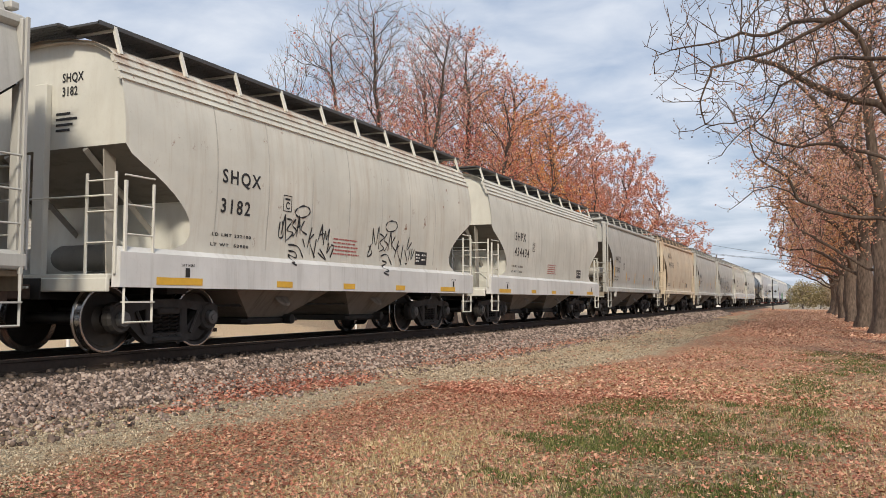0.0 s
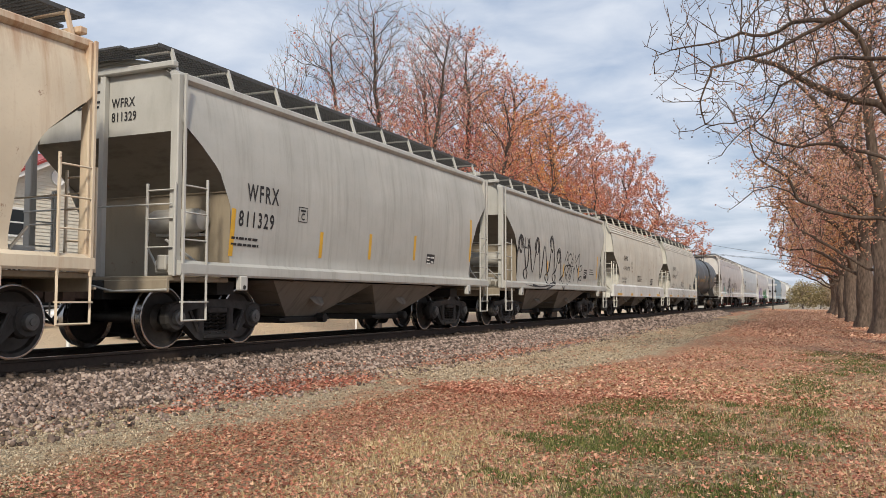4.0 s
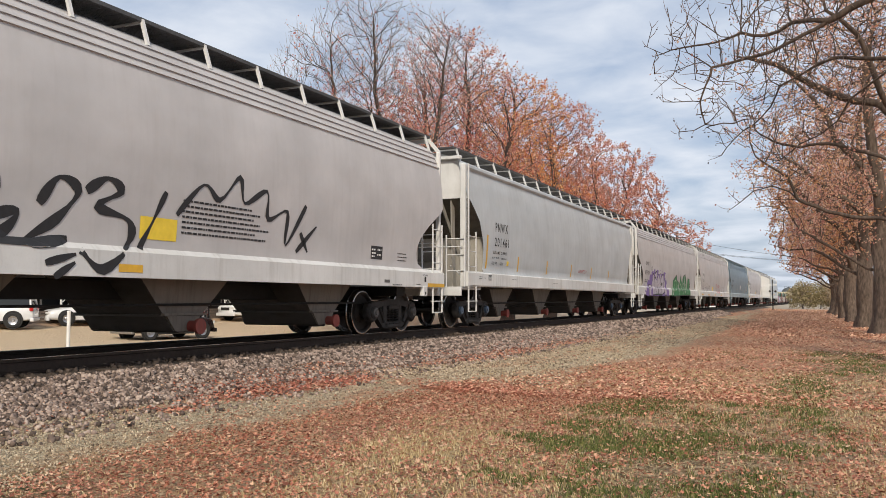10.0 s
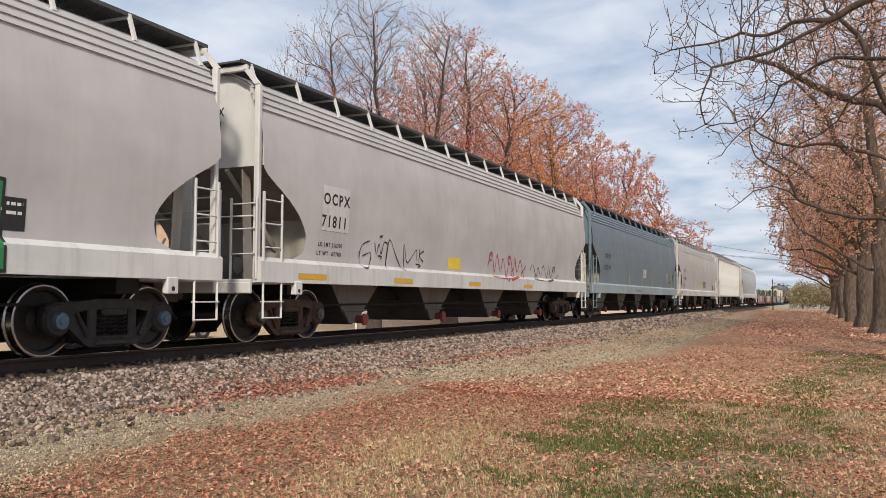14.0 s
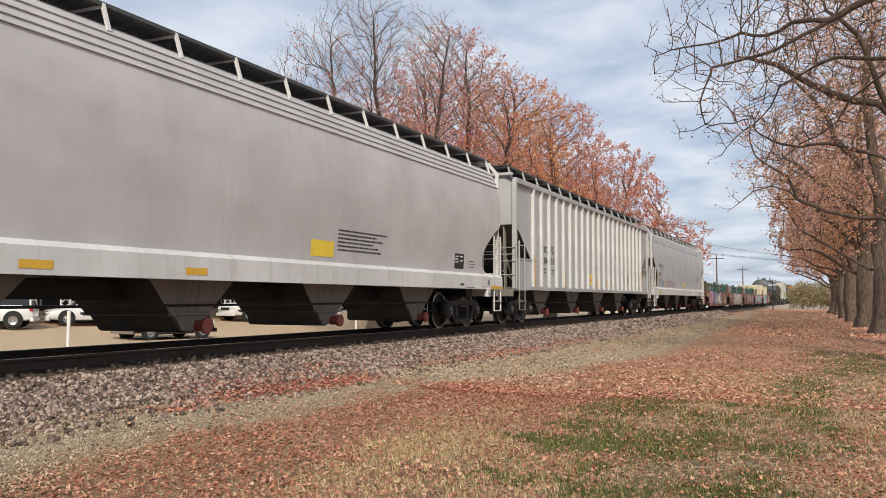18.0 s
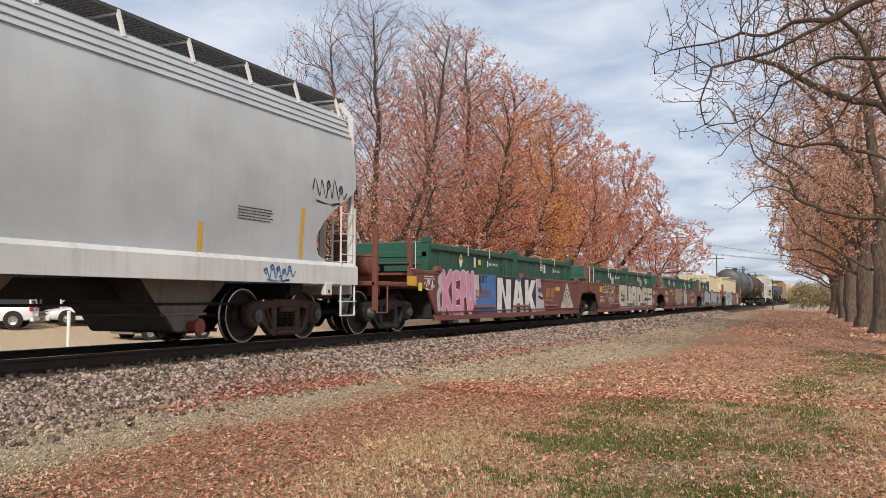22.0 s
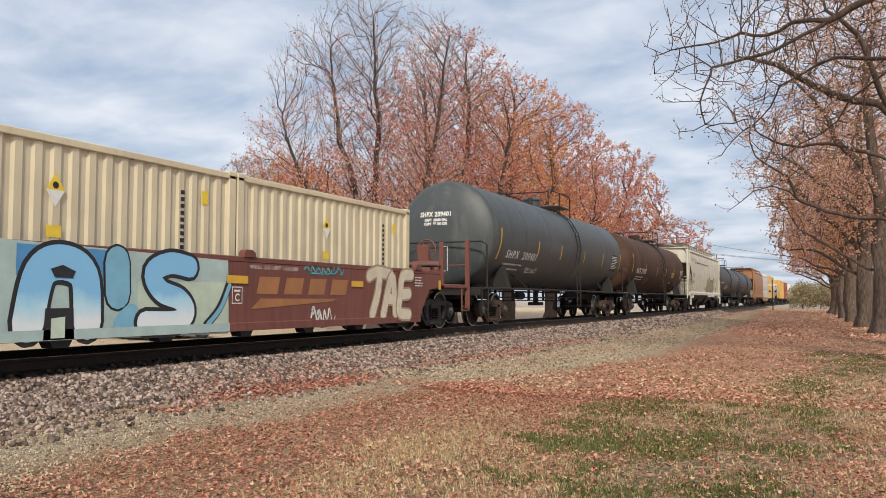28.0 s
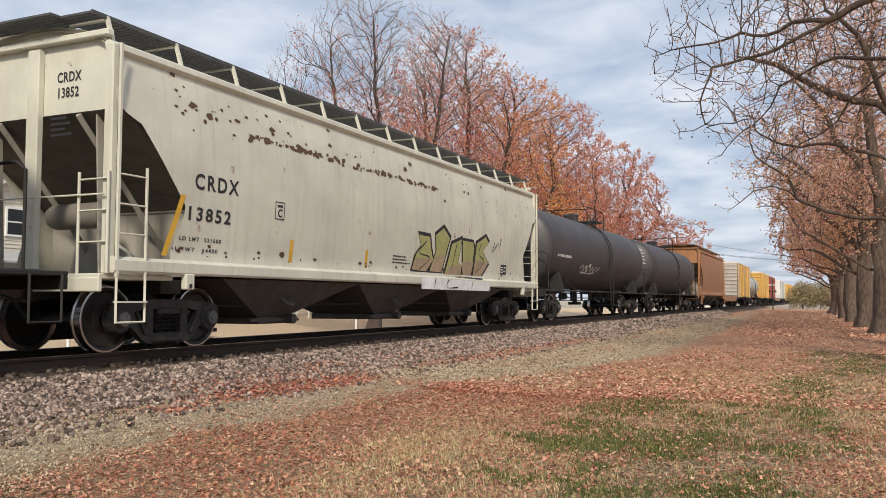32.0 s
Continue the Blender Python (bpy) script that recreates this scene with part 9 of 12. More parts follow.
bubble(w5, [[[(0.05, 0.84), (0.22, 0.93), (0.50, 0.88)], [(0.27, 0.88), (0.22, 0.5), (0.12, 0.14)]],
            [[(0.34, 0.12), (0.52, 0.86), (0.60, 0.14)], [(0.44, 0.42), (0.56, 0.40)]],
            [[(0.96, 0.90), (0.75, 0.86), (0.70, 0.5), (0.68, 0.16), (0.90, 0.10)], [(0.70, 0.5), (0.90, 0.52)]]], 3.7, 5.7, 0.30, 1.36, G_TAN, G_CREAM, 0.21, 0.04, 0.006)
scrawl(w5[0], random_tag(96, 4), 1.75, 0.28, 0.8, 0.30, M_LETTER_W, w5[1], 0.05)
outline_box(w5[0], -0.41, 0.66, 0.25, 0.26, M_LETTER_W, w5[1])
bars(w5[0], 5.85, 1.20, 0.40, 4, M_LETTER_W, w5[1], 0.03, 0.03, 33)
fit_sign(w5, 'WELL LD LMT 124,600', 0.02, 1.34, 1.20, 1.27, M_LETTER_W, 0.0)
scrawl(w5[0], random_tag(97, 7), 1.53, 1.20, 1.30, 0.11, G_TURQ, w5[1], 0.03)
# t23
fit_sign(t23, 'SHPX  209401', -6.58, -3.86, 1.93, 2.16, M_LETTER_W, 0.012)
bars(t23[0], -6.53, 1.74, 1.82, 1, M_LETTER_W, t23[1], 0.068, 0.056, 32)
bars(t23[0], -6.51, 1.61, 1.90, 1, M_LETTER_W, t23[1], 0.061, 0.050, 33)
scrawl(t23[0], random_tag(98, 6), -4.39, 1.60, 1.26, 0.12, M_LETTER_W, t23[1], 0.03)
patch(t23[0], "reflective_strip", -7.29, -7.20, 1.87, 2.73, M_YELLOW, t23[1])
patch(t23[0], "reflective_strip", -3.89, -3.80, 2.09, 2.55, M_YELLOW, t23[1])
patch(t23[0], "reflective_strip", -1.40, -1.31, 2.09, 2.56, M_YELLOW, t23[1])
patch(t23[0], "reflective_strip", 1.62, 1.71, 2.12, 2.55, M_YELLOW, t23[1])
patch(t23[0], "reflective_strip", 4.45, 4.54, 2.07, 2.56, M_YELLOW, t23[1])
patch(t23[0], "reflective_strip", 7.53, 7.62, 1.98, 2.74, M_YELLOW, t23[1])
patch(t23[0], 'data_table', 6.03, 6.99, 1.94, 2.62, M_LETTER, t23[1])
bars(t23[0], 6.07, 2.52, 0.90, 8, M_LETTER_W, t23[1], 0.045, 0.022, 34, 'table_print', 0.010)
# t24
fit_sign(t24, 'NATX 250802', -6.30, -4.05, 2.02, 2.28, M_LETTER_W, 0.01)
bars(t24[0], -6.14, 1.84, 2.14, 2, M_LETTER_W, t24[1], 0.064, 0.052, 35)
patch(t24[0], "reflective_strip", -7.35, -7.26, 2.03, 2.94, M_YELLOW, t24[1])
patch(t24[0], "reflective_strip", -4.20, -4.11, 2.10, 2.51, M_YELLOW, t24[1])
patch(t24[0], "reflective_strip", -1.10, -1.01, 2.04, 2.50, M_YELLOW, t24[1])
patch(t24[0], "reflective_strip", 1.57, 1.66, 2.06, 2.48, M_YELLOW, t24[1])
patch(t24[0], "reflective_strip", 4.31, 4.40, 2.05, 2.49, M_YELLOW, t24[1])
patch(t24[0], "reflective_strip", 7.50, 7.59, 1.92, 2.64, M_YELLOW, t24[1])
patch(t24[0], 'orange_decal', 3.55, 4.23, 2.02, 2.31, M_YELLOW, t24[1])
bars(t24[0], 3.58, 2.22, 0.62, 2, M_LETTER, t24[1], 0.03, 0.03, 43, 'decal_print', 0.010)
bars(t24[0], 3.58, 2.05, 0.62, 1, M_LETTER, t24[1], 0.09, 0.03, 44, 'decal_print', 0.010)
bars(t24[0], 1.67, 1.77, 1.37, 5, M_LETTER_R, t24[1], 0.030, 0.036, 36)
patch(t24[0], 'data_table', 6.52, 7.40, 2.00, 2.58, M_LETTER, t24[1])
bars(t24[0], 6.56, 2.49, 0.84, 7, M_LETTER_W, t24[1], 0.048, 0.024, 37, 'table_print', 0.010)
bars(t24[0], 5.35, 1.78, 0.75, 2, M_TAG_RUST, t24[1], 0.04, 0.04, 41)
outline_box(t24[0], 6.0, 1.42, 0.34, 0.26, M_LETTER_W, t24[1])
bars(t24[0], 3.45, 1.76, 0.85, 2, M_LETTER_W, t24[1], 0.03, 0.03, 42)
scrawl(t24[0], random_tag(99, 5), -4.01, 1.65, 1.20, 0.28, M_TAG_RUST, t24[1], 0.05)
outline_box(t24[0], -3.80, 2.04, 0.23, 0.28, M_LETTER, t24[1])
# c25
fit_sign(c25, 'CRDX', -7.06, -6.08, 2.29, 2.52, M_LETTER, 0.012)
fit_sign(c25, '13852', -7.15, -6.23, 1.84, 2.04, M_LETTER, 0.012)
fit_sign(c25, 'LD LMT  221600', -7.30, -6.41, 1.55, 1.61, M_LETTER, 0.003)
fit_sign(c25, 'LT WT   64400', -7.36, -6.47, 1.40, 1.46, M_LETTER, 0.003)
outline_box(c25[0], -5.13, 2.03, 0.26, 0.29, M_LETTER, c25[1])
patch(c25[0], "reflective_strip", -7.62, -7.52, 1.32, 2.18, M_YELLOW, c25[1], lean=0.29)
patch(c25[0], "reflective_strip", -4.65, -4.55, 1.29, 1.72, M_YELLOW, c25[1])
patch(c25[0], "reflective_strip", -2.10, -2.00, 1.30, 1.70, M_YELLOW, c25[1])
sprayed(c25, [(-0.14, 1.3), (0.03, 1.72), (0.31, 1.93), (0.12, 2.23), (0.79, 2.22), (0.89, 1.93), (1.09, 1.6), (0.7, 1.28)], M_LETTER, 0.008)
sprayed(c25, [(-0.05, 1.38), (0.1, 1.72), (0.33, 1.91), (0.18, 2.15), (0.74, 2.14), (0.82, 1.9), (0.99, 1.63), (0.66, 1.36)], G_OLIVE, 0.012)
sprayed(c25, [(-0.05, 1.38), (0.1, 1.63), (0.34, 1.64), (0.18, 1.64), (0.74, 1.66), (0.82, 1.67), (0.99, 1.63), (0.66, 1.36)], G_TAN, 0.015)
sprayed(c25, [(0.76, 1.28), (1.09, 1.85), (0.99, 2.26), (1.5, 2.49), (1.93, 2.24), (1.72, 1.8), (1.51, 1.27)], M_LETTER, 0.008)
sprayed(c25, [(0.85, 1.37), (1.13, 1.86), (1.04, 2.2), (1.48, 2.39), (1.84, 2.18), (1.66, 1.81), (1.48, 1.36)], G_OLIVE, 0.012)
sprayed(c25, [(0.85, 1.37), (1.13, 1.74), (1.05, 1.73), (1.48, 1.76), (1.84, 1.77), (1.66, 1.76), (1.48, 1.36)], G_TAN, 0.015)
sprayed(c25, [(1.57, 1.27), (1.93, 2.12), (2.61, 2.3), (2.45, 1.65), (2.73, 1.53), (2.68, 1.25)], M_LETTER, 0.008)
sprayed(c25, [(1.69, 1.33), (1.99, 2.05), (2.56, 2.2), (2.43, 1.66), (2.66, 1.55), (2.62, 1.32)], G_OLIVE, 0.012)
sprayed(c25, [(1.69, 1.33), (2.0, 1.54), (2.56, 1.56), (2.43, 1.55), (2.66, 1.55), (2.62, 1.32)], G_TAN, 0.015)
sprayed(c25, [(2.73, 1.25), (2.54, 2.25), (3.33, 2.24), (3.45, 2.08), (3.33, 1.24)], M_LETTER, 0.008)
sprayed(c25, [(2.78, 1.34), (2.62, 2.18), (3.29, 2.17), (3.39, 2.03), (3.29, 1.33)], G_OLIVE, 0.012)
sprayed(c25, [(2.78, 1.34), (2.62, 1.65), (3.29, 1.68), (3.39, 1.68), (3.29, 1.33)], G_TAN, 0.015)
sprayed(c25, [(3.33, 1.24), (3.46, 2.22), (4.18, 2.46), (4.45, 2.28), (3.97, 2.01), (4.5, 1.66), (3.96, 1.23)], M_LETTER, 0.008)
sprayed(c25, [(3.43, 1.34), (3.54, 2.16), (4.14, 2.36), (4.37, 2.21), (3.97, 1.99), (4.41, 1.69), (3.96, 1.33)], G_OLIVE, 0.012)
sprayed(c25, [(3.43, 1.34), (3.54, 1.7), (4.14, 1.73), (4.37, 1.74), (3.97, 1.72), (4.41, 1.69), (3.96, 1.33)], G_TAN, 0.015)
sprayed(c25, [(0.25, 1.22), (4.47, 1.18), (4.36, 0.95), (0.26, 0.96)], G_WHITE, 0.008)
scrawl(c25[0], [[(0.59, 2.04), (0.22, 1.77), (0.79, 1.67), (0.31, 1.4)], [(2.27, 2.1), (2.04, 1.46)], [(3.84, 2.19), (3.71, 1.9), (4.1, 1.72), (3.58, 1.41)], [(4.78, 2.25), (4.64, 1.99), (5.06, 2.27)], [(5.29, 2.39), (5.11, 2.02)], [(0.99, 1.21), (0.9, 1.0)], [(1.72, 1.21), (1.61, 1.01), (2.27, 1.02)], [(3.21, 1.2), (3.09, 0.98)]], 0.0, 0.0, 1.0, 1.0, M_LETTER, c25[1], 0.028, 0.02)
rust_specks(c25, -5.8, -2.9, 3.28, 0.025, 90, 1)
rust_specks(c25, -2.5, 1.4, 3.28, 0.02, 80, 2)
rust_specks(c25, -7.6, -4.3, 3.45, 0.16, 26, 3)
rust_specks(c25, -8.0, 8.0, 3.55, 0.22, 40, 4)
rust_specks(c25, -8.2, 8.2, 1.40, 0.05, 60, 5)
patch(c25[0], 'black_label', 5.39, 5.84, 1.42, 1.69, M_LETTER, c25[1])
bars(c25[0], -0.96, 1.62, 0.84, 3, M_LETTER, c25[1], 0.037, 0.030, 38)
# t26
bars(t26[0], -6.82, 2.21, 2.30, 1, M_LETTER_W, t26[1], 0.116, 0.095, 39)
scrawl(t26[0], random_tag(100, 5), -3.55, 1.80, 2.79, 0.30, M_LETTER_W, t26[1], 0.06)
bars(t26[0], 7.57, 3.18, 0.69, 5, M_LETTER_W, t26[1], 0.090, 0.074, 40)

# marks on the ends that face the camera
for spec, a, b, x, z, k in ((c1, "SHQX", "3182", 0.30, 3.66, 0.9), (c2, "SHPX", "434434", 0.25, 3.66, 0.9), (c3, "HWCX", "11385", 0.65, 3.68, 0.9), (c4, "AOKX", "494315", 0.55, 3.52, 0.9),
                            (c5, "WFRX", "811329", 0.1, 3.55, 1.0), (c7, "SHPX", "434670", 0.25, 3.66, 0.9), (c8, "SHPX", "434522", 0.25, 3.66, 0.9), (c10, "CPCX", "816345", 0.2, 3.75, 1.1),
                            (c11, "PNWX", "201461", 0.1, 3.7, 1.1), (c12, "CPCX", "815914", 0.2, 3.75, 1.1), (c13, "OCPX", "71811", 0.2, 3.75, 1.1), (c15, "CPCX", "814462", 0.2, 3.75, 1.1),
                            (c16, "OCPX", "70450", 0.3, 3.6, 1.1), (c25, "CRDX", "13852", 0.35, 3.62, 1.0)):
    car, skin, h = spec
    ye = -(h - 0.10) - 0.007
    end_sign(car, a, x, ye, z, 0.19 * k, M_LETTER)
    end_sign(car, b, x, ye, z - 0.21 * k, 0.19 * k, M_LETTER)
    g = Geo()
    r = random.Random(a + b)
    for i in range(4):
        w, zz0 = r.uniform(0.25, 0.5), (z - 0.5 * k if h > 8 or spec in (c1, c2, c7, c8) else z + 0.25) - 0.075 * i
        x = x if h > 8 or spec in (c1, c2, c7, c8) else min(x, -0.5)
        g.add([(x - 0.1, ye, zz0), (x - 0.1 + w, ye, zz0), (x - 0.1 + w, ye, zz0 + 0.035), (x - 0.1, ye, zz0 + 0.035)], [(0, 1, 2, 3)])
    part("stencil_text", g.mesh("stencil_text", M_LETTER, fix=False), None, car)


def head_sign(spec, body, x, z, size, mat):
    """Lettering on the dished head of a tank."""
    car, skin, h = spec
    shell = [c for c in car.children if c.name.startswith("tank_shell")][0].data.vertices
    R = max(v.co.x for v in shell)
    zc = (max(v.co.z for v in shell) + min(v.co.z for v in shell)) / 2
    pts, faces = letters(body, size, 0.006, 0, 1.08, 0.85)
    out = []
    for a, b in pts:
        rr = min(0.999, math.hypot(x + a, z + b - zc) / R)
        out.append((x + a, -(h - 0.42) - 0.42 * math.sqrt(1 - rr * rr) - 0.012, z + b))
    part("lettering", Geo().add(out, faces).mesh("lettering", mat, fix=False), None, car)


head_sign(t23, "SHPX 209401", -0.70, 3.04, 0.19, M_LETTER_W)
head_sign(t23, "CAPY  25650 GAL", -0.55, 2.91, 0.10, M_LETTER_W)
head_sign(t23, "CAPY  97 100 LTR", -0.56, 2.80, 0.10, M_LETTER_W)
head_sign(t24, "NATX 250802", -0.55, 2.98, 0.17, M_LETTER_W)
head_sign(t24, "CAPY           GALS", -0.45, 2.84, 0.09, M_LETTER_W)
head_sign(t9, "UTLX 601572", -0.2, 3.25, 0.19, M_LETTER_W)

# placards on the containers
def placard(box, y, z, w, hh, m, body=(), side=1.207):
    """A flat card on a container's side, with its writing."""
    p = part("placard", Geo().add([(side, y, z), (side, y + w, z), (side, y + w, z + hh), (side, y, z + hh)], [(0, 1, 2, 3)]).mesh("placard", m, fix=False), None, box)
    for i, line in enumerate(body):
        step = hh / len(body)
        pts, faces = fitted(line, 0, w * 0.84, 0, step * 0.62, 0.006)
        zz = z + hh - step * (i + 0.82)
        part("lettering", Geo().add([(side + 0.003, y + w * 0.08 + a, zz + b) for a, b in pts], faces).mesh("lettering", M_LETTER, fix=False), None, p)
    return p


def side_text(box, body, y, z, w, hh, side=1.207):
    pts, faces = fitted(body, 0, w, 0, hh, 0.006)
    part("lettering", Geo().add([(side, y + a, z + b) for a, b in pts], faces).mesh("lettering", M_LETTER_W, fix=False), None, box)


def hazard(box, y, z, k, side):
    """A hazard diamond: yellow above with a black mark, white below."""
    d = part("hazard_diamond", Geo().add([(side, y - k, z), (side, y + k, z), (side, y, z - 1.5 * k)], [(0, 2, 1)]).mesh("hazard_diamond", M_LETTER_W, fix=False), None, box, "yellow and white hazard diamond")
    part("yellow_half", Geo().add([(side, y - k, z), (side, y + k, z), (side, y, z + 1.5 * k)], [(0, 1, 2)]).mesh("yellow_half", M_DECAL_Y, fix=False), None, d)
    part("black_mark", Geo().lathe([(0.001, 0.0), (0.32 * k, 0.0)], 10, "x", (side + 0.003, y, z + 0.42 * k)).mesh("black_mark", M_LETTER, fix=False), None, d)


for key, code in (("b1", ""), ("b2", ""), ("b3", ""), ("b4", "3014"), ("b5", "3010"), ("b6", "2301"), ("b7", "3008")):
    box = boxes[key]
    if code:
        placard(box, 1.40, 1.53, 0.36, 0.25, M_LETTER_W, ("GFLU", code))
    else:
        side_text(box, "PLU 001044" if key == "b3" else "PLU 00103", 0.95, 1.66, 0.62, 0.075)
    placard(box, 1.20 if code else 0.78, 1.63, 0.09, 0.16, M_LETTER_W)
    if key == "b1":
        hazard(box, -1.05, 1.72, 0.13, 1.207)
        placard(box, -0.18, 1.58, 0.13, 0.26, M_LETTER_W)
        placard(box, 0.12, 1.66, 0.20, 0.13, M_DECAL_Y)
    else:
        placard(box, -0.62, 1.66, 0.27, 0.23, M_LETTER_W, ("DO NOT", "HUMP"))
        placard(box, -0.24, 1.60 if key != "b6" else 1.40, 0.19, 0.30, G_WHITE)
    if key in ("b3", "b4"):
        card = placard(box, -0.02, 1.40, 0.48, 0.30, G_ALU)
        for i in range(3):
            part("stripe", Geo().add([(1.209, 0.0, 1.46 + 0.08 * i), (1.209, 0.44, 1.46 + 0.08 * i), (1.209, 0.44, 1.475 + 0.08 * i), (1.209, 0.0, 1.475 + 0.08 * i)], [(0, 1, 2, 3)]).mesh("stripe", M_BLACK, fix=False), None, card)
for key in ("b8", "b9", "b10"):
    box = boxes[key]
    hazard(box, -0.38, 2.05, 0.14, 1.196)
    placard(box, -0.50, 1.47, 0.22, 0.15, M_DECAL_Y, side=1.196)
    placard(box, 2.25, 2.15, 0.14, 0.20, M_DECAL_Y, side=1.196)
    for i in range(9):
        part("code_mark", Geo().add([(1.196, 1.80, 2.25 - 0.10 * i), (1.196, 1.88, 2.25 - 0.10 * i), (1.196, 1.88, 2.31 - 0.10 * i), (1.196, 1.80, 2.31 - 0.10 * i)], [(0, 1, 2, 3)]).mesh("code_mark", M_LETTER, fix=False), None, box)
    end_sign(box, "CPWU  299117 3" if key == "b9" else "CPWU  299061 8", 0.0, -3.055, 2.35, 0.17, M_LETTER, 0.002)
    end_sign(box, "22U6", 0.45, -3.055, 2.15, 0.17, M_LETTER, 0.002)
    end_sign(box, "MAX.GR.", -0.05, -3.055, 1.72, 0.14, M_LETTER, 0.002)
    hz = part("hazard_diamond", Geo().add([(-0.62, -3.07, 1.72), (-0.47, -3.07, 1.55), (-0.32, -3.07, 1.72), (-0.47, -3.07, 1.89)], [(0, 1, 2, 3)]).mesh("hazard_diamond", M_DECAL_Y, fix=False), None, box)


# ---- trees ----
M_BARK = plain("grey_brown_bark", (0.13, 0.096, 0.074), 0.95, 0, 0.6, 13, 1.0, (1, 1, 0.25))
M_BARK_N = plain("weathered_dark_bark", (0.088, 0.062, 0.047), 0.95, 0, 0.6, 13, 1.0, (1, 1, 0.25))
M_BARK_D = plain("dark_bark", (0.070, 0.052, 0.044), 0.95, 0, 0.4, 16, 0.9, (1, 1, 0.25))
M_TWIG_D = plain("dark_thin_twigs", (0.21, 0.13, 0.09), 0.95, 0, 0.25, 5)
M_TWIG_G = plain("grey_bare_twigs", (0.32, 0.28, 0.255), 0.95, 0, 0.25, 5)
M_TWIG = plain("thin_twigs", (0.30, 0.225, 0.19), 0.95, 0, 0.25, 5)
RED_TONES = [(0.0, (0.32, 0.045, 0.045)), (0.30, (0.60, 0.12, 0.105)), (0.6, (0.78, 0.27, 0.195)), (0.85, (0.86, 0.46, 0.30)), (1.0, (0.88, 0.66, 0.46))]
AMBER_TONES = [(0.0, (0.48, 0.13, 0.05)), (0.35, (0.80, 0.30, 0.10)), (0.7, (0.90, 0.44, 0.14)), (1.0, (0.90, 0.64, 0.26))]
PINK_TONES = [(0.0, (0.40, 0.11, 0.08)), (0.4, (0.71, 0.27, 0.18)), (0.75, (0.86, 0.46, 0.30)), (1.0, (0.90, 0.68, 0.46))]
M_LEAF_RED = island("red_autumn_leaves", PINK_TONES, 0.7, 0.45, RED_TONES)
M_LEAF_ORANGE = island("orange_autumn_leaves", AMBER_TONES, 0.7, 0.45, [(0.0, (0.44, 0.12, 0.05)), (0.4, (0.76, 0.28, 0.11)), (0.8, (0.86, 0.42, 0.18)), (1.0, (0.88, 0.60, 0.32))])
M_LEAF_BROWN = island("brown_autumn_leaves", [(0.0, (0.22, 0.10, 0.06)), (0.5, (0.46, 0.22, 0.11)), (1.0, (0.62, 0.36, 0.18))], 0.75, 0.3)
M_LEAF_RUST = island("russet_autumn_leaves", PINK_TONES, 0.7, 0.45, [(0.0, (0.38, 0.10, 0.065)), (0.4, (0.68, 0.23, 0.14)), (0.8, (0.82, 0.39, 0.25)), (1.0, (0.87, 0.58, 0.38))])
M_LEAF_PALE = island("faded_pink_brown_leaves", [(0.0, (0.48, 0.20, 0.16)), (0.4, (0.74, 0.40, 0.32)), (0.75, (0.86, 0.56, 0.44)), (1.0, (0.90, 0.72, 0.54))], 0.7, 0.5, [(0.0, (0.44, 0.18, 0.08)), (0.5, (0.72, 0.38, 0.17)), (1.0, (0.84, 0.60, 0.32))])
M_POD = plain("seed_pods", (0.055, 0.035, 0.028), 0.95)


def grow(seed, height, r0, forks, spread, up, levels, first=0.25, gnarl=0.15, droop=0.1):
    """Limbs of a shrub as runs of points with radii; the last level are the twigs."""
    rnd = random.Random(seed)
    limbs, twigs = [], []

    def run(p, d, length, r, level):
        n = max(3, int(length / (0.55 if level < 2 else 0.3)))
        pts, rad = [p.copy()], [r]
        end_r = r * (0.45 if level < levels - 1 else 0.3)
        for i in range(n):
            gn = gnarl * (0.3 if level == 0 else 0.75)
            lift = (0.0, up, up * 0.8, droop if level == levels - 1 else up * 0.5)[min(level, 3)] * 0.25
            d = (d + Vector((rnd.gauss(0, gn), rnd.gauss(0, gn), rnd.gauss(0, gn) + lift))).normalized()
            p = p + d * (length / n)
            pts.append(p.copy())
            rad.append(r + (end_r - r) * (i + 1) / n)
        (twigs if level >= levels - 1 else limbs).append((pts, rad))
        if level >= levels - 1:
            return
        kids = forks[level]
        for k in range(kids):
            t = (first if level == 0 else 0.22) + (1 - (first if level == 0 else 0.22)) * (k + rnd.random() * 0.7) / kids
            i = min(n - 1, int(t * n))
            ax = (pts[i + 1] - pts[i]).normalized()
            side = Vector((rnd.gauss(0, 1), rnd.gauss(0, 1), rnd.gauss(0, 0.5)))
            side = (side - ax * side.dot(ax)).normalized()
            a = spread * rnd.uniform(0.7, 1.25)
            ln = length * (rnd.uniform(0.50, 0.70) * (1.25 - 0.75 * t) if level == 0 else rnd.uniform(0.38, 0.60) * (1.1 - 0.4 * t))
            run(pts[i], (ax * math.cos(a) + side * math.sin(a)).normalized(), ln, max(0.006, rad[i] * rnd.uniform(0.36, 0.56)), level + 1)
    run(Vector((0, 0, 0)), Vector((0, 0, 1)), height, r0, 0)
    return limbs, twigs


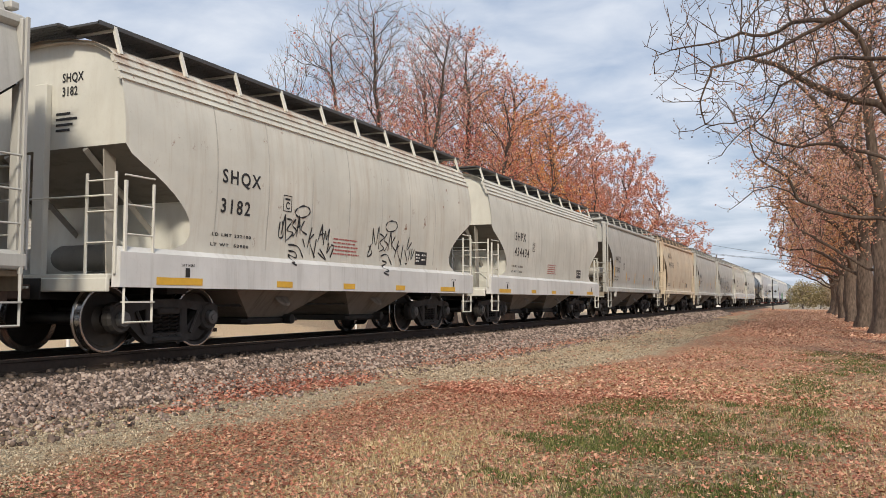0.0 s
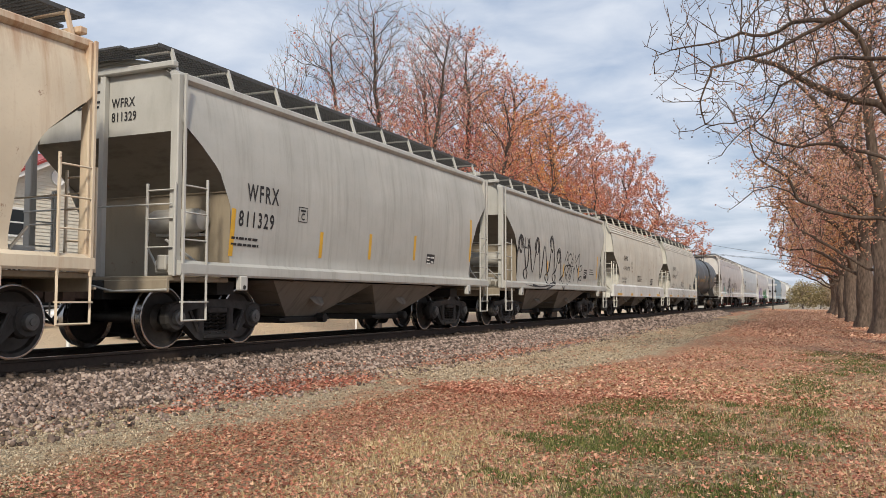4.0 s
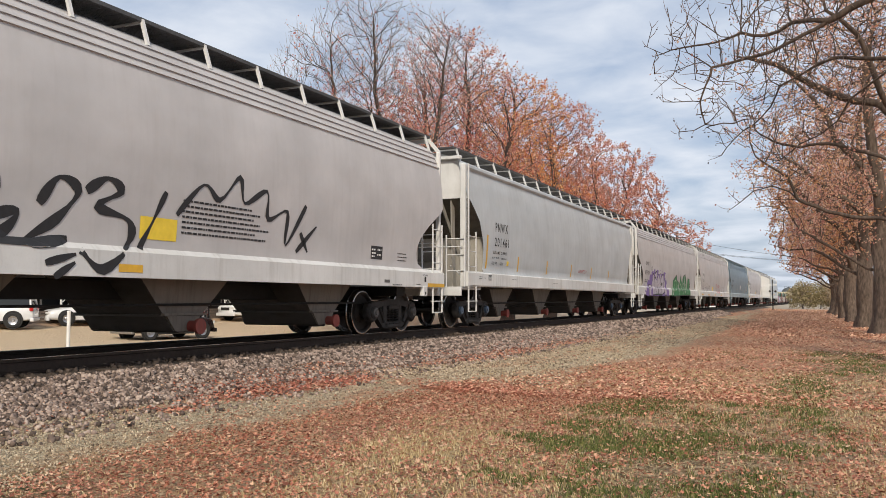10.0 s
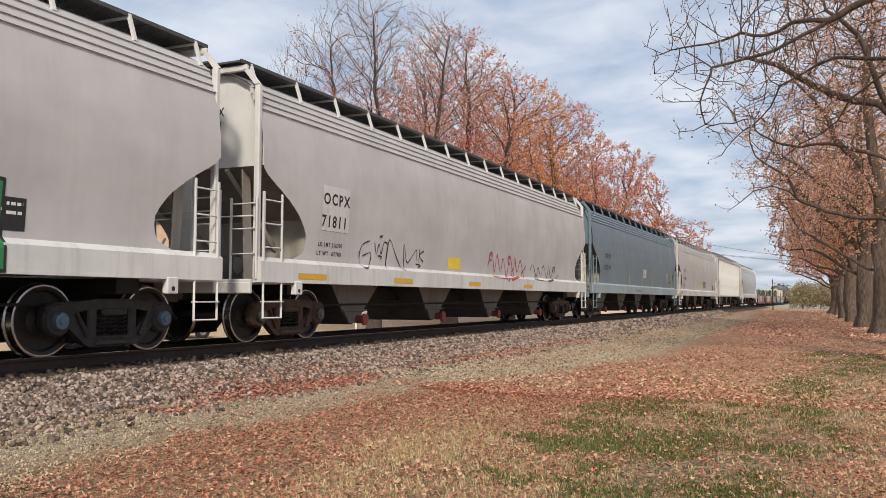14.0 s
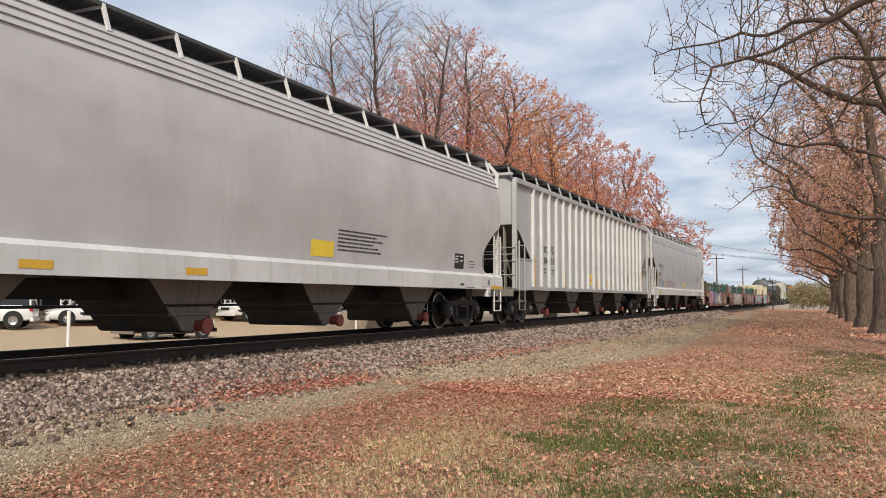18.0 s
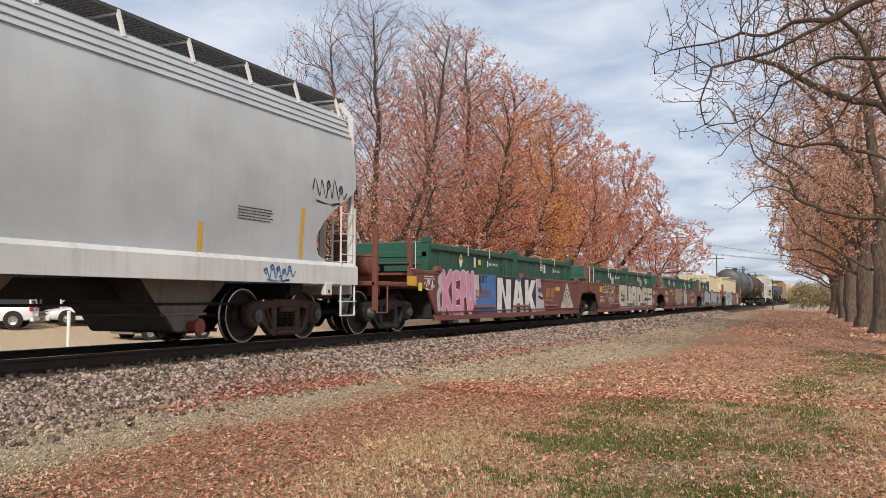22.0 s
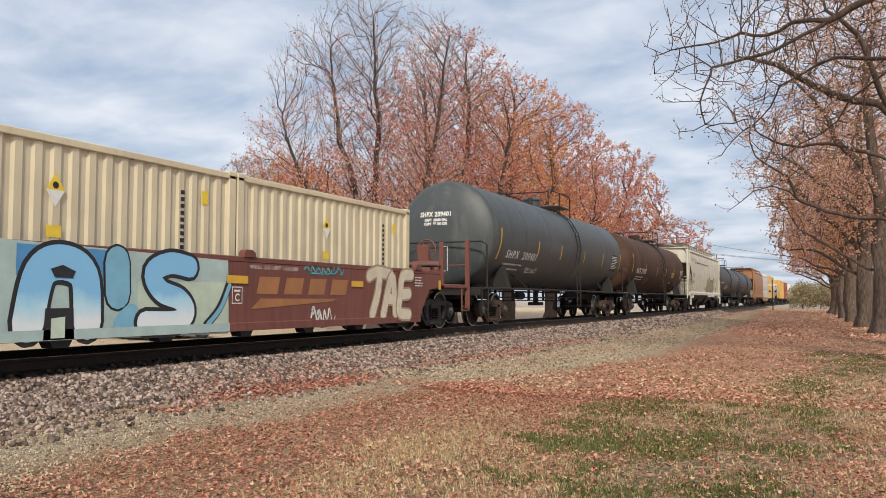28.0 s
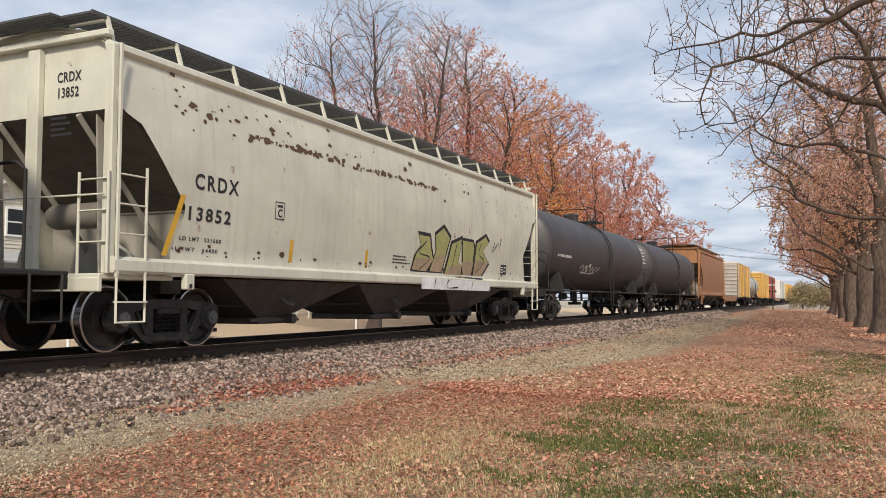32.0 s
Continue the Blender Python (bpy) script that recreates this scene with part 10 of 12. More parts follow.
def colony(seed, guides, clouds, count, step=0.4, kill=0.75, reach=6.0, up=0.25, wander=0.12):
    """Limbs that grow towards the light: from the guide lines they reach for points strewn in the crown's clouds
    (middle and half axes), fork where these lie apart, and stop where all are taken. Gives the joints and each one's parent."""
    r = np.random.default_rng(seed)
    pos, par = [np.array((0.0, 0.0, -0.1))], [-1]
    for line in guides:
        p = np.array(line[0], float)
        k = int(np.argmin([np.linalg.norm(q - p) for q in pos]))
        for a, b in zip(line, line[1:]):
            a, b = np.array(a, float), np.array(b, float)
            span = np.linalg.norm(b - a)
            m = max(1, int(span / step))
            sway = r.normal(0, 0.055, 3) * span
            for i in range(1, m + 1):
                bend = r.normal(0, 0.05, 3) * step + sway * math.sin(math.pi * i / m) if i < m else 0
                pos.append(a + (b - a) * i / m + bend)
                par.append(k)
                k = len(pos) - 1
    vol = np.array([c[3] * c[4] * c[5] for c in clouds])
    pick = r.choice(len(clouds), count, p=vol / vol.sum())
    q = r.normal(size=(count, 3))
    q = q / np.linalg.norm(q, axis=1)[:, None] * r.random((count, 1)) ** 0.42
    cl = np.array(clouds)[pick]
    goal = cl[:, :3] + q * cl[:, 3:]
    P = np.array(pos)
    d = np.linalg.norm(goal[:, None] - P[None], axis=2)
    near, dist = d.argmin(1), d.min(1)
    live = np.ones(count, bool)
    grown = np.zeros(60000, int)
    for _ in range(140):
        use = live & (dist < reach)
        if not use.any():
            break
        t = goal[use] - P[near[use]]
        t /= np.maximum(1e-6, np.linalg.norm(t, axis=1))[:, None]
        pull, n = np.zeros((len(P), 3)), np.bincount(near[use], minlength=len(P))
        np.add.at(pull, near[use], t)
        who = np.flatnonzero((n > 0) & (grown[:len(P)] < 4))
        if not len(who):
            break
        grown[who] += 1
        v = pull[who] / n[who, None] + (0, 0, up) + r.normal(0, wander, (len(who), 3))
        fresh = P[who] + v / np.maximum(1e-6, np.linalg.norm(v, axis=1))[:, None] * step
        owner = who
        base = len(P)
        F = np.array(fresh)
        P = np.concatenate([P, F])
        par += [int(w) for w in owner]
        d = np.linalg.norm(goal[:, None] - F[None], axis=2)
        k, m = d.argmin(1), d.min(1)
        nearer = m < dist
        near[nearer], dist[nearer] = base + k[nearer], m[nearer]
        live &= dist > kill
    return P, par


def thicken(P, par, trunk_r, tip_r, power=2.3):
    """Radii by the old rule that the limbs above a fork carry as much wood as the limb below, and the runs from fork to tip."""
    n = len(P)
    wood = np.zeros(n)
    kids = [[] for _ in range(n)]
    for i, p in enumerate(par):
        if p >= 0:
            kids[p].append(i)
    for i in range(n - 1, -1, -1):
        wood[i] = sum(wood[k] for k in kids[i]) if kids[i] else 1.0
    rad = wood ** (1 / power)
    rad = tip_r + (rad - 1) * (trunk_r - tip_r) / (rad[0] - 1)
    runs, todo = [], [(0, None)]
    while todo:
        i, src = todo.pop()
        line = [] if src is None else [src]
        while True:
            line.append(i)
            if not kids[i]:
                break
            order = sorted(kids[i], key=lambda k: -wood[k])
            todo += [(k, i) for k in order[1:]]
            i = order[0]
        pts = [Vector(P[k]) for k in line]
        rr = [float(rad[k]) for k in line]
        if src is not None:
            rr[0] = min(rr[0], rr[1] * 1.25)
        runs.append((pts, rr))
    return runs, rad, kids


def fast_mesh(name, v, f, mat, smooth=False):
    me = bpy.data.meshes.new(name)
    me.from_pydata(v, [], f)
    me.materials.append(mat)
    if smooth:
        me.polygons.foreach_set("use_smooth", [True] * len(me.polygons))
    return me


def limb_mesh(name, runs, sides, mat, smallest=0.0, flare=False):
    v, f = [], []
    for pts, rad in runs:
        base = len(v)
        up = Vector((0.3, 0.9, 0.1)).normalized()
        for i, p in enumerate(pts):
            d = (pts[min(i + 1, len(pts) - 1)] - pts[max(i - 1, 0)]).normalized()
            s = d.cross(up)
            s = s.normalized() if s.length > 1e-3 else Vector((1, 0, 0))
            u = s.cross(d)
            r = max(rad[i], smallest)
            for k in range(sides):
                a = 2 * math.pi * k / sides
                rr = r
                if flare and rad[0] > 0.2:
                    rr *= 1 + 0.55 * math.exp(-p.z * 2.2) * (1 + 0.35 * math.sin(a * 4 + 1)) + 0.05 * math.sin(a * 5 + p.z * 2) + 0.13 * noise.noise((7 * math.cos(a), 7 * math.sin(a), p.z * 0.9))
                v.append(tuple(p + (s * math.cos(a) + u * math.sin(a)) * rr))
        for i in range(len(pts) - 1):
            for k in range(sides):
                f.append((base + i * sides + k, base + i * sides + (k + 1) % sides, base + (i + 1) * sides + (k + 1) % sides, base + (i + 1) * sides + k))
    return fast_mesh(name, v, f, mat, True)


def leaf_mesh(name, tips, seed, per, size, mat, keep, scatter=0.25):
    """Small folded leaves along the twigs; keep(p) is the share of them left hanging at a place."""
    rnd = random.Random(seed)
    v, f = [], []
    for pts, _ in tips:
        for i in range(per):
            k = rnd.randrange(len(pts) - 1)
            p = pts[k].lerp(pts[k + 1], rnd.random()) + Vector((rnd.gauss(0, scatter), rnd.gauss(0, scatter), rnd.gauss(0, scatter)))
            if rnd.random() > keep(p):
                continue
            a, b = Vector((rnd.gauss(0, 1), rnd.gauss(0, 1), rnd.gauss(0, 1))).normalized(), Vector((rnd.gauss(0, 1), rnd.gauss(0, 1), rnd.gauss(0, 1))).normalized()
            b = a.cross(b).normalized()
            c = a.cross(b)
            s = size * rnd.uniform(0.6, 1.25)
            n = len(v)
            v += [tuple(p - a * s), tuple(p - a * s * 0.1 + b * s * 0.7 + c * s * 0.2), tuple(p + a * s), tuple(p - a * s * 0.1 - b * s * 0.7 + c * s * 0.2)]
            f += [(n, n + 1, n + 2), (n, n + 2, n + 3)]
    return fast_mesh(name, v, f, mat)


def big_tree(label, x, y, trunk_r, seed, guides, clouds, count, mat_leaf, keep, size=0.05, per=6, step=0.45, kill=0.8, up=0.25, wander=0.12, twig_n=2, twig_l=0.7, twig_up=0.5,
             twig_r=0.006, bark=None, twig=None, pods=0, scatter=0.10, tip_r=0.011, power=2.3, sprout=0.8):
    """A tree: trunk and boughs, finer branches, twigs that leave them, and the leaves that still hang."""
    tr = thing("tree", label, "tree", (x, y, ground_z(x, y) - 0.05), "trees")
    bark = bark or M_BARK_D
    P, par = colony(seed, guides, clouds, count, step, kill, 7.0, up, wander)
    runs, rad, kids = thicken(P, par, trunk_r, tip_r, power)
    part("trunk", limb_mesh("trunk", runs[:1], 24, bark, 0, True), None, tr)
    rest = sorted(runs[1:], key=lambda b: -b[1][0])
    cut = min(28, sum(1 for b in rest if b[1][0] > 0.05))
    for b in rest[:cut]:
        part("bough", limb_mesh("bough", [b], 8, bark, 0.011), None, tr)
    thin = [(b[0][:1] + b[0][1:-1:2] + b[0][-1:], b[1][:1] + b[1][1:-1:2] + b[1][-1:]) for b in rest[cut:]]
    part("branches", limb_mesh("branches", thin, 4, bark, twig_r * 1.1), None, tr)["kind"] = "stuff"
    rnd = random.Random(seed + 1)
    twigs = []
    for i in range(1, len(P)):
        if rad[i] > 0.05 or rnd.random() > sprout:
            continue
        ax = Vector(P[i] - P[par[i]]).normalized()
        for k in range(twig_n + (1 if not kids[i] else 0)):
            d = (ax + Vector((rnd.gauss(0, 0.55), rnd.gauss(0, 0.55), rnd.gauss(0, 0.45) + twig_up * 0.5))).normalized()
            p, ln = Vector(P[i]), twig_l * rnd.uniform(0.45, 1.15)
            pts = [p]
            for q in range(2):
                d = (d + Vector((rnd.gauss(0, 0.2), rnd.gauss(0, 0.2), rnd.gauss(0, 0.15) + twig_up * 0.45))).normalized()
                p = p + d * ln / 2
                pts.append(p)
            twigs.append((pts, [0.008, 0.006, 0.0035]))
    part("twigs", limb_mesh("twigs", twigs, 3, twig or M_TWIG, twig_r), None, tr)["kind"] = "stuff"
    if mat_leaf:
        part("crown", leaf_mesh("crown", twigs, seed + 1, per, size, mat_leaf, keep, scatter), None, tr, "thinning autumn leaves")["kind"] = "stuff"
    if pods:
        r = random.Random(seed + 5)
        v, f = [], []
        for pts, _ in twigs:
            if r.random() > pods:
                continue
            p = pts[-1 - r.randrange(2)] + Vector((r.gauss(0, 0.02), r.gauss(0, 0.02), -0.04 - 0.05 * r.random()))
            s = r.uniform(0.015, 0.023)
            n = len(v)
            v += [(p.x + s, p.y, p.z), (p.x - s, p.y, p.z), (p.x, p.y + s, p.z), (p.x, p.y - s, p.z), (p.x, p.y, p.z + s), (p.x, p.y, p.z - s)]
            f += [(n + a, n + b, n + c) for a, b, c in ((0, 2, 4), (2, 1, 4), (1, 3, 4), (3, 0, 4), (2, 0, 5), (1, 2, 5), (3, 1, 5), (0, 3, 5))]
        part("seed_pods", fast_mesh("seed_pods", v, f, M_POD), None, tr)["kind"] = "stuff"
    return tr


def thinning(lo, hi, dense, thin):
    """More leaves low down, fewer at the top, in loose clumps."""
    def keep(p):
        t = min(1.0, max(0.0, (p.z - lo) / (hi - lo)))
        n = 0.95 + 1.5 * noise.noise((p.x * 0.42, p.y * 0.42, p.z * 0.42)) + 0.7 * noise.noise((p.x * 1.1, p.y * 1.1, p.z * 1.1 + 9))
        return (dense + (thin - dense) * t) * min(1.6, max(0.08, n))
    return keep


# the row of tall trees across the line: guides are the leader and the great limbs, clouds the shape of the crown
big_tree("tall half-bare maple with red leaves low in its crown", -22.0, 39.5, 0.34, 11,
         [[(0, 0, 0), (0.05, 0, 3.0), (-0.1, 0.1, 6.0), (0.1, 0, 9.5), (0.0, 0, 13.0), (-0.2, 0, 17.5)],
          [(0.03, 0, 2.2), (-1.3, -0.5, 3.9), (-2.7, -0.9, 6.2), (-4.0, -1.4, 9.0), (-4.9, -1.6, 12.0)],
          [(-0.05, 0.05, 4.2), (-1.3, 0.3, 7.2), (-2.4, 0.2, 10.5), (-2.9, 0.3, 14.0), (-3.0, 0.2, 17.0)],
          [(0.0, 0, 3.4), (1.3, 0.7, 5.2), (2.5, 1.2, 8.2), (3.2, 1.4, 12.0), (3.7, 1.5, 16.0)],
          [(0.0, 0, 2.6), (1.5, -0.6, 3.7), (3.4, -1.3, 5.6), (4.6, -1.6, 8.0)],
          [(-1.3, -0.5, 3.9), (-3.2, -1.2, 4.6), (-5.0, -1.5, 6.0)]],
         [(-0.3, 0, 7.0, 5.8, 4.6, 4.6), (-0.3, 0, 12.5, 4.7, 4.0, 5.8), (-4.6, -1.4, 9.0, 2.0, 2.4, 4.2), (-3.9, -1.2, 13.0, 2.2, 2.2, 3.4), (3.6, 1.2, 13.5, 2.0, 2.0, 3.6)], 7000, M_LEAF_RED, thinning(8.0, 14.0, 1.0, 0.10), 0.058, per=10, up=0.75, twig=M_TWIG_G, twig_l=0.85, twig_up=0.75, twig_r=0.0075, kill=0.5, step=0.36, twig_n=1, power=2.2, wander=0.16)
big_tree("tall maple with thinning red and orange leaves", -22.3, 50.0, 0.46, 12,
         [[(0, 0, 0), (0.1, 0, 2.6), (0.8, 0, 6.0), (1.0, 0.2, 10.0), (1.4, 0, 15.0), (1.3, 0, 18.4)], [(0.1, 0, 2.4), (-0.9, 0.3, 5.5), (-1.6, 0.2, 10.0), (-2.0, 0.4, 16.0)],
          [(0.1, 0, 2.6), (2.0, -0.4, 4.8), (3.6, -0.6, 8.0), (4.4, -0.4, 12.5)], [(0.05, 0, 2.2), (-2.0, -0.5, 4.4), (-3.6, -0.6, 7.4)]],
         [(0.4, 0, 8.0, 6.2, 5.0, 5.4), (0.0, 0, 13.2, 4.9, 4.4, 6.2)], 6500, M_LEAF_RED, thinning(6, 19, 1.1, 0.55), 0.068, per=11, step=0.38, up=0.7, twig_up=0.6, twig_l=0.8, twig_r=0.007, kill=0.52, twig_n=1, power=2.2, wander=0.16)
big_tree("tall maple with orange leaves", -21.6, 59.0, 0.46, 13,
         [[(0, 0, 0), (0, 0, 3.0), (-0.4, 0, 7.0), (0.0, 0.2, 13.0), (0.3, 0, 18.0)], [(0, 0, 2.6), (2.0, -0.5, 5.5), (3.8, -0.6, 10.0)], [(0, 0, 2.8), (-2.2, -0.4, 5.6), (-3.4, -0.2, 10.0)]],
         [(0.2, 0, 8.0, 5.8, 5.0, 5.6), (0.2, 0, 13.4, 4.6, 4.2, 5.6)], 5000, M_LEAF_ORANGE, thinning(6, 20, 1.15, 0.6), 0.078, per=12, step=0.42, up=0.6, twig_l=0.8, twig_r=0.008, kill=0.55, twig_n=1, power=2.1, wander=0.16)
big_tree("tall maple with red-orange leaves", -22.0, 71.0, 0.50, 14,
         [[(0, 0, 0), (0, 0, 2.6), (0.3, 0, 7.0), (0.4, 0.2, 13.0), (0.2, 0, 18.0)], [(0, 0, 2.2), (2.0, -0.5, 4.8), (4.2, -0.6, 9.0)], [(0, 0, 2.3), (-1.8, -0.4, 4.8), (-3.4, -0.2, 9.5)], [(0, 0, 2.0), (2.8, -0.6, 3.8), (5.2, -0.8, 5.2)]],
         [(0.3, 0, 8.2, 6.4, 5.2, 5.8), (0.2, 0, 13.6, 4.8, 4.4, 6.0)], 5000, M_LEAF_RUST, thinning(6, 20, 1.25, 0.7), 0.082, per=15, step=0.42, up=0.6, twig_l=0.85, twig_r=0.010, kill=0.58, twig_n=1, power=2.1, wander=0.16)
big_tree("broad maple with russet leaves at the end of the row", -22.0, 86.0, 0.56, 21,
         [[(0, 0, 0), (0, 0, 2.4), (0.2, 0, 7.0), (0.4, 0.2, 12.0), (0.5, 0, 16.5)], [(0, 0, 2.0), (2.6, 0, 5.0), (5.2, 0.4, 8.4), (7.0, 0.4, 11.0)], [(0, 0, 2.2), (-2.4, -0.4, 5.0), (-4.4, -0.2, 9.0)], [(0, 0, 1.8), (3.4, -0.4, 3.4), (7.0, -0.4, 4.6)], [(0.2, 0, 5.0), (2.2, 0, 9.0), (3.8, 0, 13.0)]],
         [(1.4, 0, 7.4, 8.0, 6.0, 5.2), (1.6, 0, 12.2, 6.0, 5.0, 5.6), (6.0, 0, 6.4, 4.2, 4.0, 4.4), (8.6, 0, 6.6, 3.4, 3.0, 3.6)], 6600, M_LEAF_RUST, thinning(5, 19, 1.3, 0.8), 0.088, per=17, step=0.45, kill=0.62, up=0.45, twig_l=0.9, twig_r=0.011, twig_n=1, power=2.1, wander=0.16)
big_tree("orange maple behind the row", -28.0, 62.0, 0.28, 16, [[(0, 0, 0), (0, 0, 3.0), (0.2, 0, 9.0)], [(0, 0, 2.4), (2.2, 0, 6.0)], [(0, 0, 2.6), (-2.0, 0, 6.0)]],
         [(0, 0, 7.5, 5.5, 4.5, 5.0)], 2200, M_LEAF_ORANGE, thinning(4, 15, 1.3, 0.8), 0.088, per=18, step=0.5, twig_l=0.8, twig_r=0.010, kill=0.6, twig_n=1, up=0.5)
big_tree("small orange maple behind the row", -38.0, 54.5, 0.24, 17, [[(0, 0, 0), (0, 0, 2.5), (0.2, 0, 7.0)], [(0, 0, 2.0), (2.2, 0, 5.0)], [(0, 0, 2.2), (-2.0, 0, 5.0)]],
         [(0, 0, 7.4, 5.0, 4.2, 4.6)], 2400, M_LEAF_ORANGE, thinning(3, 13, 1.4, 1.0), 0.075, per=18, step=0.5, twig_l=0.8, twig_r=0.010, kill=0.6, twig_n=1, up=0.5)
for x, y, sd, hh in ((-63.0, 73.0, 18, 14.5), (-56.5, 74.0, 19, 16.5), (-50.0, 72.0, 23, 16.0), (-44.0, 72.0, 24, 14.0)):
    big_tree("brown half-bare tree behind the buildings", x, y, 0.26, sd, [[(0, 0, 0), (0, 0, 3.0), (0.3, 0, hh - 3)], [(0, 0, 2.8), (2.6, 0, 6.5)], [(0, 0, 3.0), (-2.4, 0, 6.5)]],
             [(0, 0, hh * 0.62, 5.0, 4.4, hh * 0.4)], 2600, M_LEAF_BROWN, thinning(3, 17, 1.3, 0.7), 0.085, per=12, step=0.6, kill=0.6, twig_l=1.0, twig_r=0.013, twig_n=1, up=0.5)
big_tree("bare tree behind the buildings", -72.0, 66.0, 0.22, 20, [[(0, 0, 0), (0, 0, 3.0), (0.3, 0, 9.0)], [(0, 0, 2.8), (2.4, 0, 6.5)]], [(0, 0, 8.0, 4.6, 4.0, 5.0)], 1800, None, None, step=0.6, kill=0.75, twig_l=1.1, twig_r=0.013, twig_n=2)

# the row of old trees on the lawn: the three nearest with the limbs that hang over the grass, the rest with fuller crowns
big_tree("old sweetgum tree with long bare limbs and hanging seed balls", 2.75, 18.5, 0.30, 31,
         [[(0, 0, 0), (0.05, 0, 3.5), (-0.05, 0, 6.5), (0.0, 0.1, 9.0), (0.1, 0, 12.0)],
          [(-0.05, 0, 6.3), (-1.1, 0.0, 7.7), (-2.6, 0.0, 7.05), (-3.6, -0.1, 6.55), (-4.85, -0.2, 6.3), (-5.1, -0.2, 5.6), (-5.0, -0.2, 5.1), (-5.5, -0.3, 4.85)],
          [(-2.6, 0.0, 7.05), (-3.3, 0.3, 7.2), (-4.3, 0.4, 7.15), (-5.6, 0.5, 7.0)],
          [(0.0, 0, 5.6), (-1.3, 0.7, 6.3), (-2.5, 1.2, 6.6), (-3.6, 1.6, 6.2), (-4.2, 1.8, 5.4), (-4.9, 1.8, 4.75)],
          [(0.0, 0.1, 7.0), (-1.6, -0.8, 8.4), (-3.2, -1.3, 8.8), (-5.0, -1.6, 8.6)],
          [(-1.3, 0.7, 6.3), (-2.2, 1.3, 5.7), (-3.2, 1.8, 4.9), (-3.9, 2.0, 4.5)],
          [(0, 0, 5.0), (1.5, -0.6, 7.0), (3.2, -1.0, 8.5)], [(0, 0, 5.4), (0.4, -1.8, 7.2), (0.5, -3.0, 8.6)]],
         [(-3.4, 0.2, 7.0, 3.0, 2.2, 1.7), (-4.8, 0.2, 5.9, 1.5, 1.3, 1.35), (-3.2, 1.6, 5.4, 1.7, 1.2, 0.9), (-1.5, 0, 9.5, 3.6, 3.4, 2.6), (2.6, -0.5, 8.5, 2.4, 3.2, 2.8)], 2400, M_LEAF_PALE,
         thinning(3, 14, 0.06, 0.10), 0.036, per=3, step=0.22, kill=0.3, up=0.0, wander=0.13, twig_n=1, twig_l=0.36, twig_up=0.45, twig_r=0.0034, bark=M_BARK_N, twig=M_TWIG_D, pods=0.5, tip_r=0.009, power=1.30, sprout=0.85)
big_tree("old sweetgum tree with thick level limbs and seed balls", 2.35, 28.3, 0.40, 32,
         [[(0, 0, 0), (0.0, 0, 3.5), (-0.1, 0, 6.5), (0.1, 0.1, 10.0), (0.0, 0, 13.5)],
          [(0, 0, 3.3), (-0.85, 0, 3.85), (-2.3, 0, 4.1), (-3.1, 0, 4.5), (-3.9, 0, 4.55)], [(-3.1, 0, 4.5), (-3.6, 0.1, 4.95), (-4.4, 0.1, 4.85), (-5.1, 0.1, 4.3)], [(-3.1, 0, 4.5), (-3.35, -0.1, 5.2), (-4.3, -0.2, 5.9)],
          [(-0.05, 0, 6.2), (-0.8, 0, 7.3), (-2.3, 0, 7.9), (-3.6, 0, 8.8), (-4.8, 0, 9.2)], [(0, 0, 5.2), (-1.4, 0.6, 6.0), (-3.0, 1.0, 6.3), (-4.4, 1.2, 7.0)],
          [(0, 0, 5.0), (1.6, 0, 7.0), (3.4, 0.4, 8.6)], [(0, 0, 6.5), (-1.0, -1.4, 8.0), (-2.2, -2.4, 9.6)]],
         [(-3.0, 0, 8.0, 2.8, 2.4, 2.6), (-3.8, 0, 5.3, 1.7, 1.4, 1.0), (-1.0, 0, 11.0, 4.0, 3.6, 3.0), (2.4, 0.2, 9.0, 2.4, 3.0, 3.4)], 1800, M_LEAF_PALE,
         thinning(4, 14, 0.55, 0.60), 0.044, per=7, step=0.26, kill=0.36, up=0.02, wander=0.13, twig_n=1, twig_l=0.4, twig_up=0.45, twig_r=0.0042, bark=M_BARK_N, twig=M_TWIG_D, pods=0.4, tip_r=0.009, power=1.4, sprout=0.85)
big_tree("old sweetgum tree with a thick grey trunk and thinning leaves", 2.0, 38.3, 0.36, 33,
         [[(0, 0, 0), (0.0, 0, 3.5), (-0.1, 0, 7.0), (0.1, 0.1, 13.0)], [(0, 0, 2.4), (-0.5, 0, 2.7), (-1.8, 0, 3.6), (-3.0, 0, 4.4)], [(0, 0, 4.2), (-1.6, 0.3, 5.8), (-3.4, 0.4, 7.4)], [(0, 0, 5.4), (-1.6, -0.6, 8.0), (-3.0, -1.0, 10.4)], [(0, 0, 4.6), (2.0, 0, 7.0)]],
         [(-1.2, 0, 8.0, 4.4, 3.6, 4.6), (-0.6, 0, 11.5, 3.6, 3.2, 3.4), (-2.8, 0, 5.0, 1.8, 1.6, 1.6)], 2200, M_LEAF_PALE,
         thinning(4, 15, 0.75, 0.7), 0.054, per=12, step=0.34, kill=0.45, up=0.2, wander=0.16, twig_n=1, twig_l=0.6, twig_up=0.45, twig_r=0.006, bark=M_BARK, twig=M_TWIG_D, pods=0.05, power=1.6)
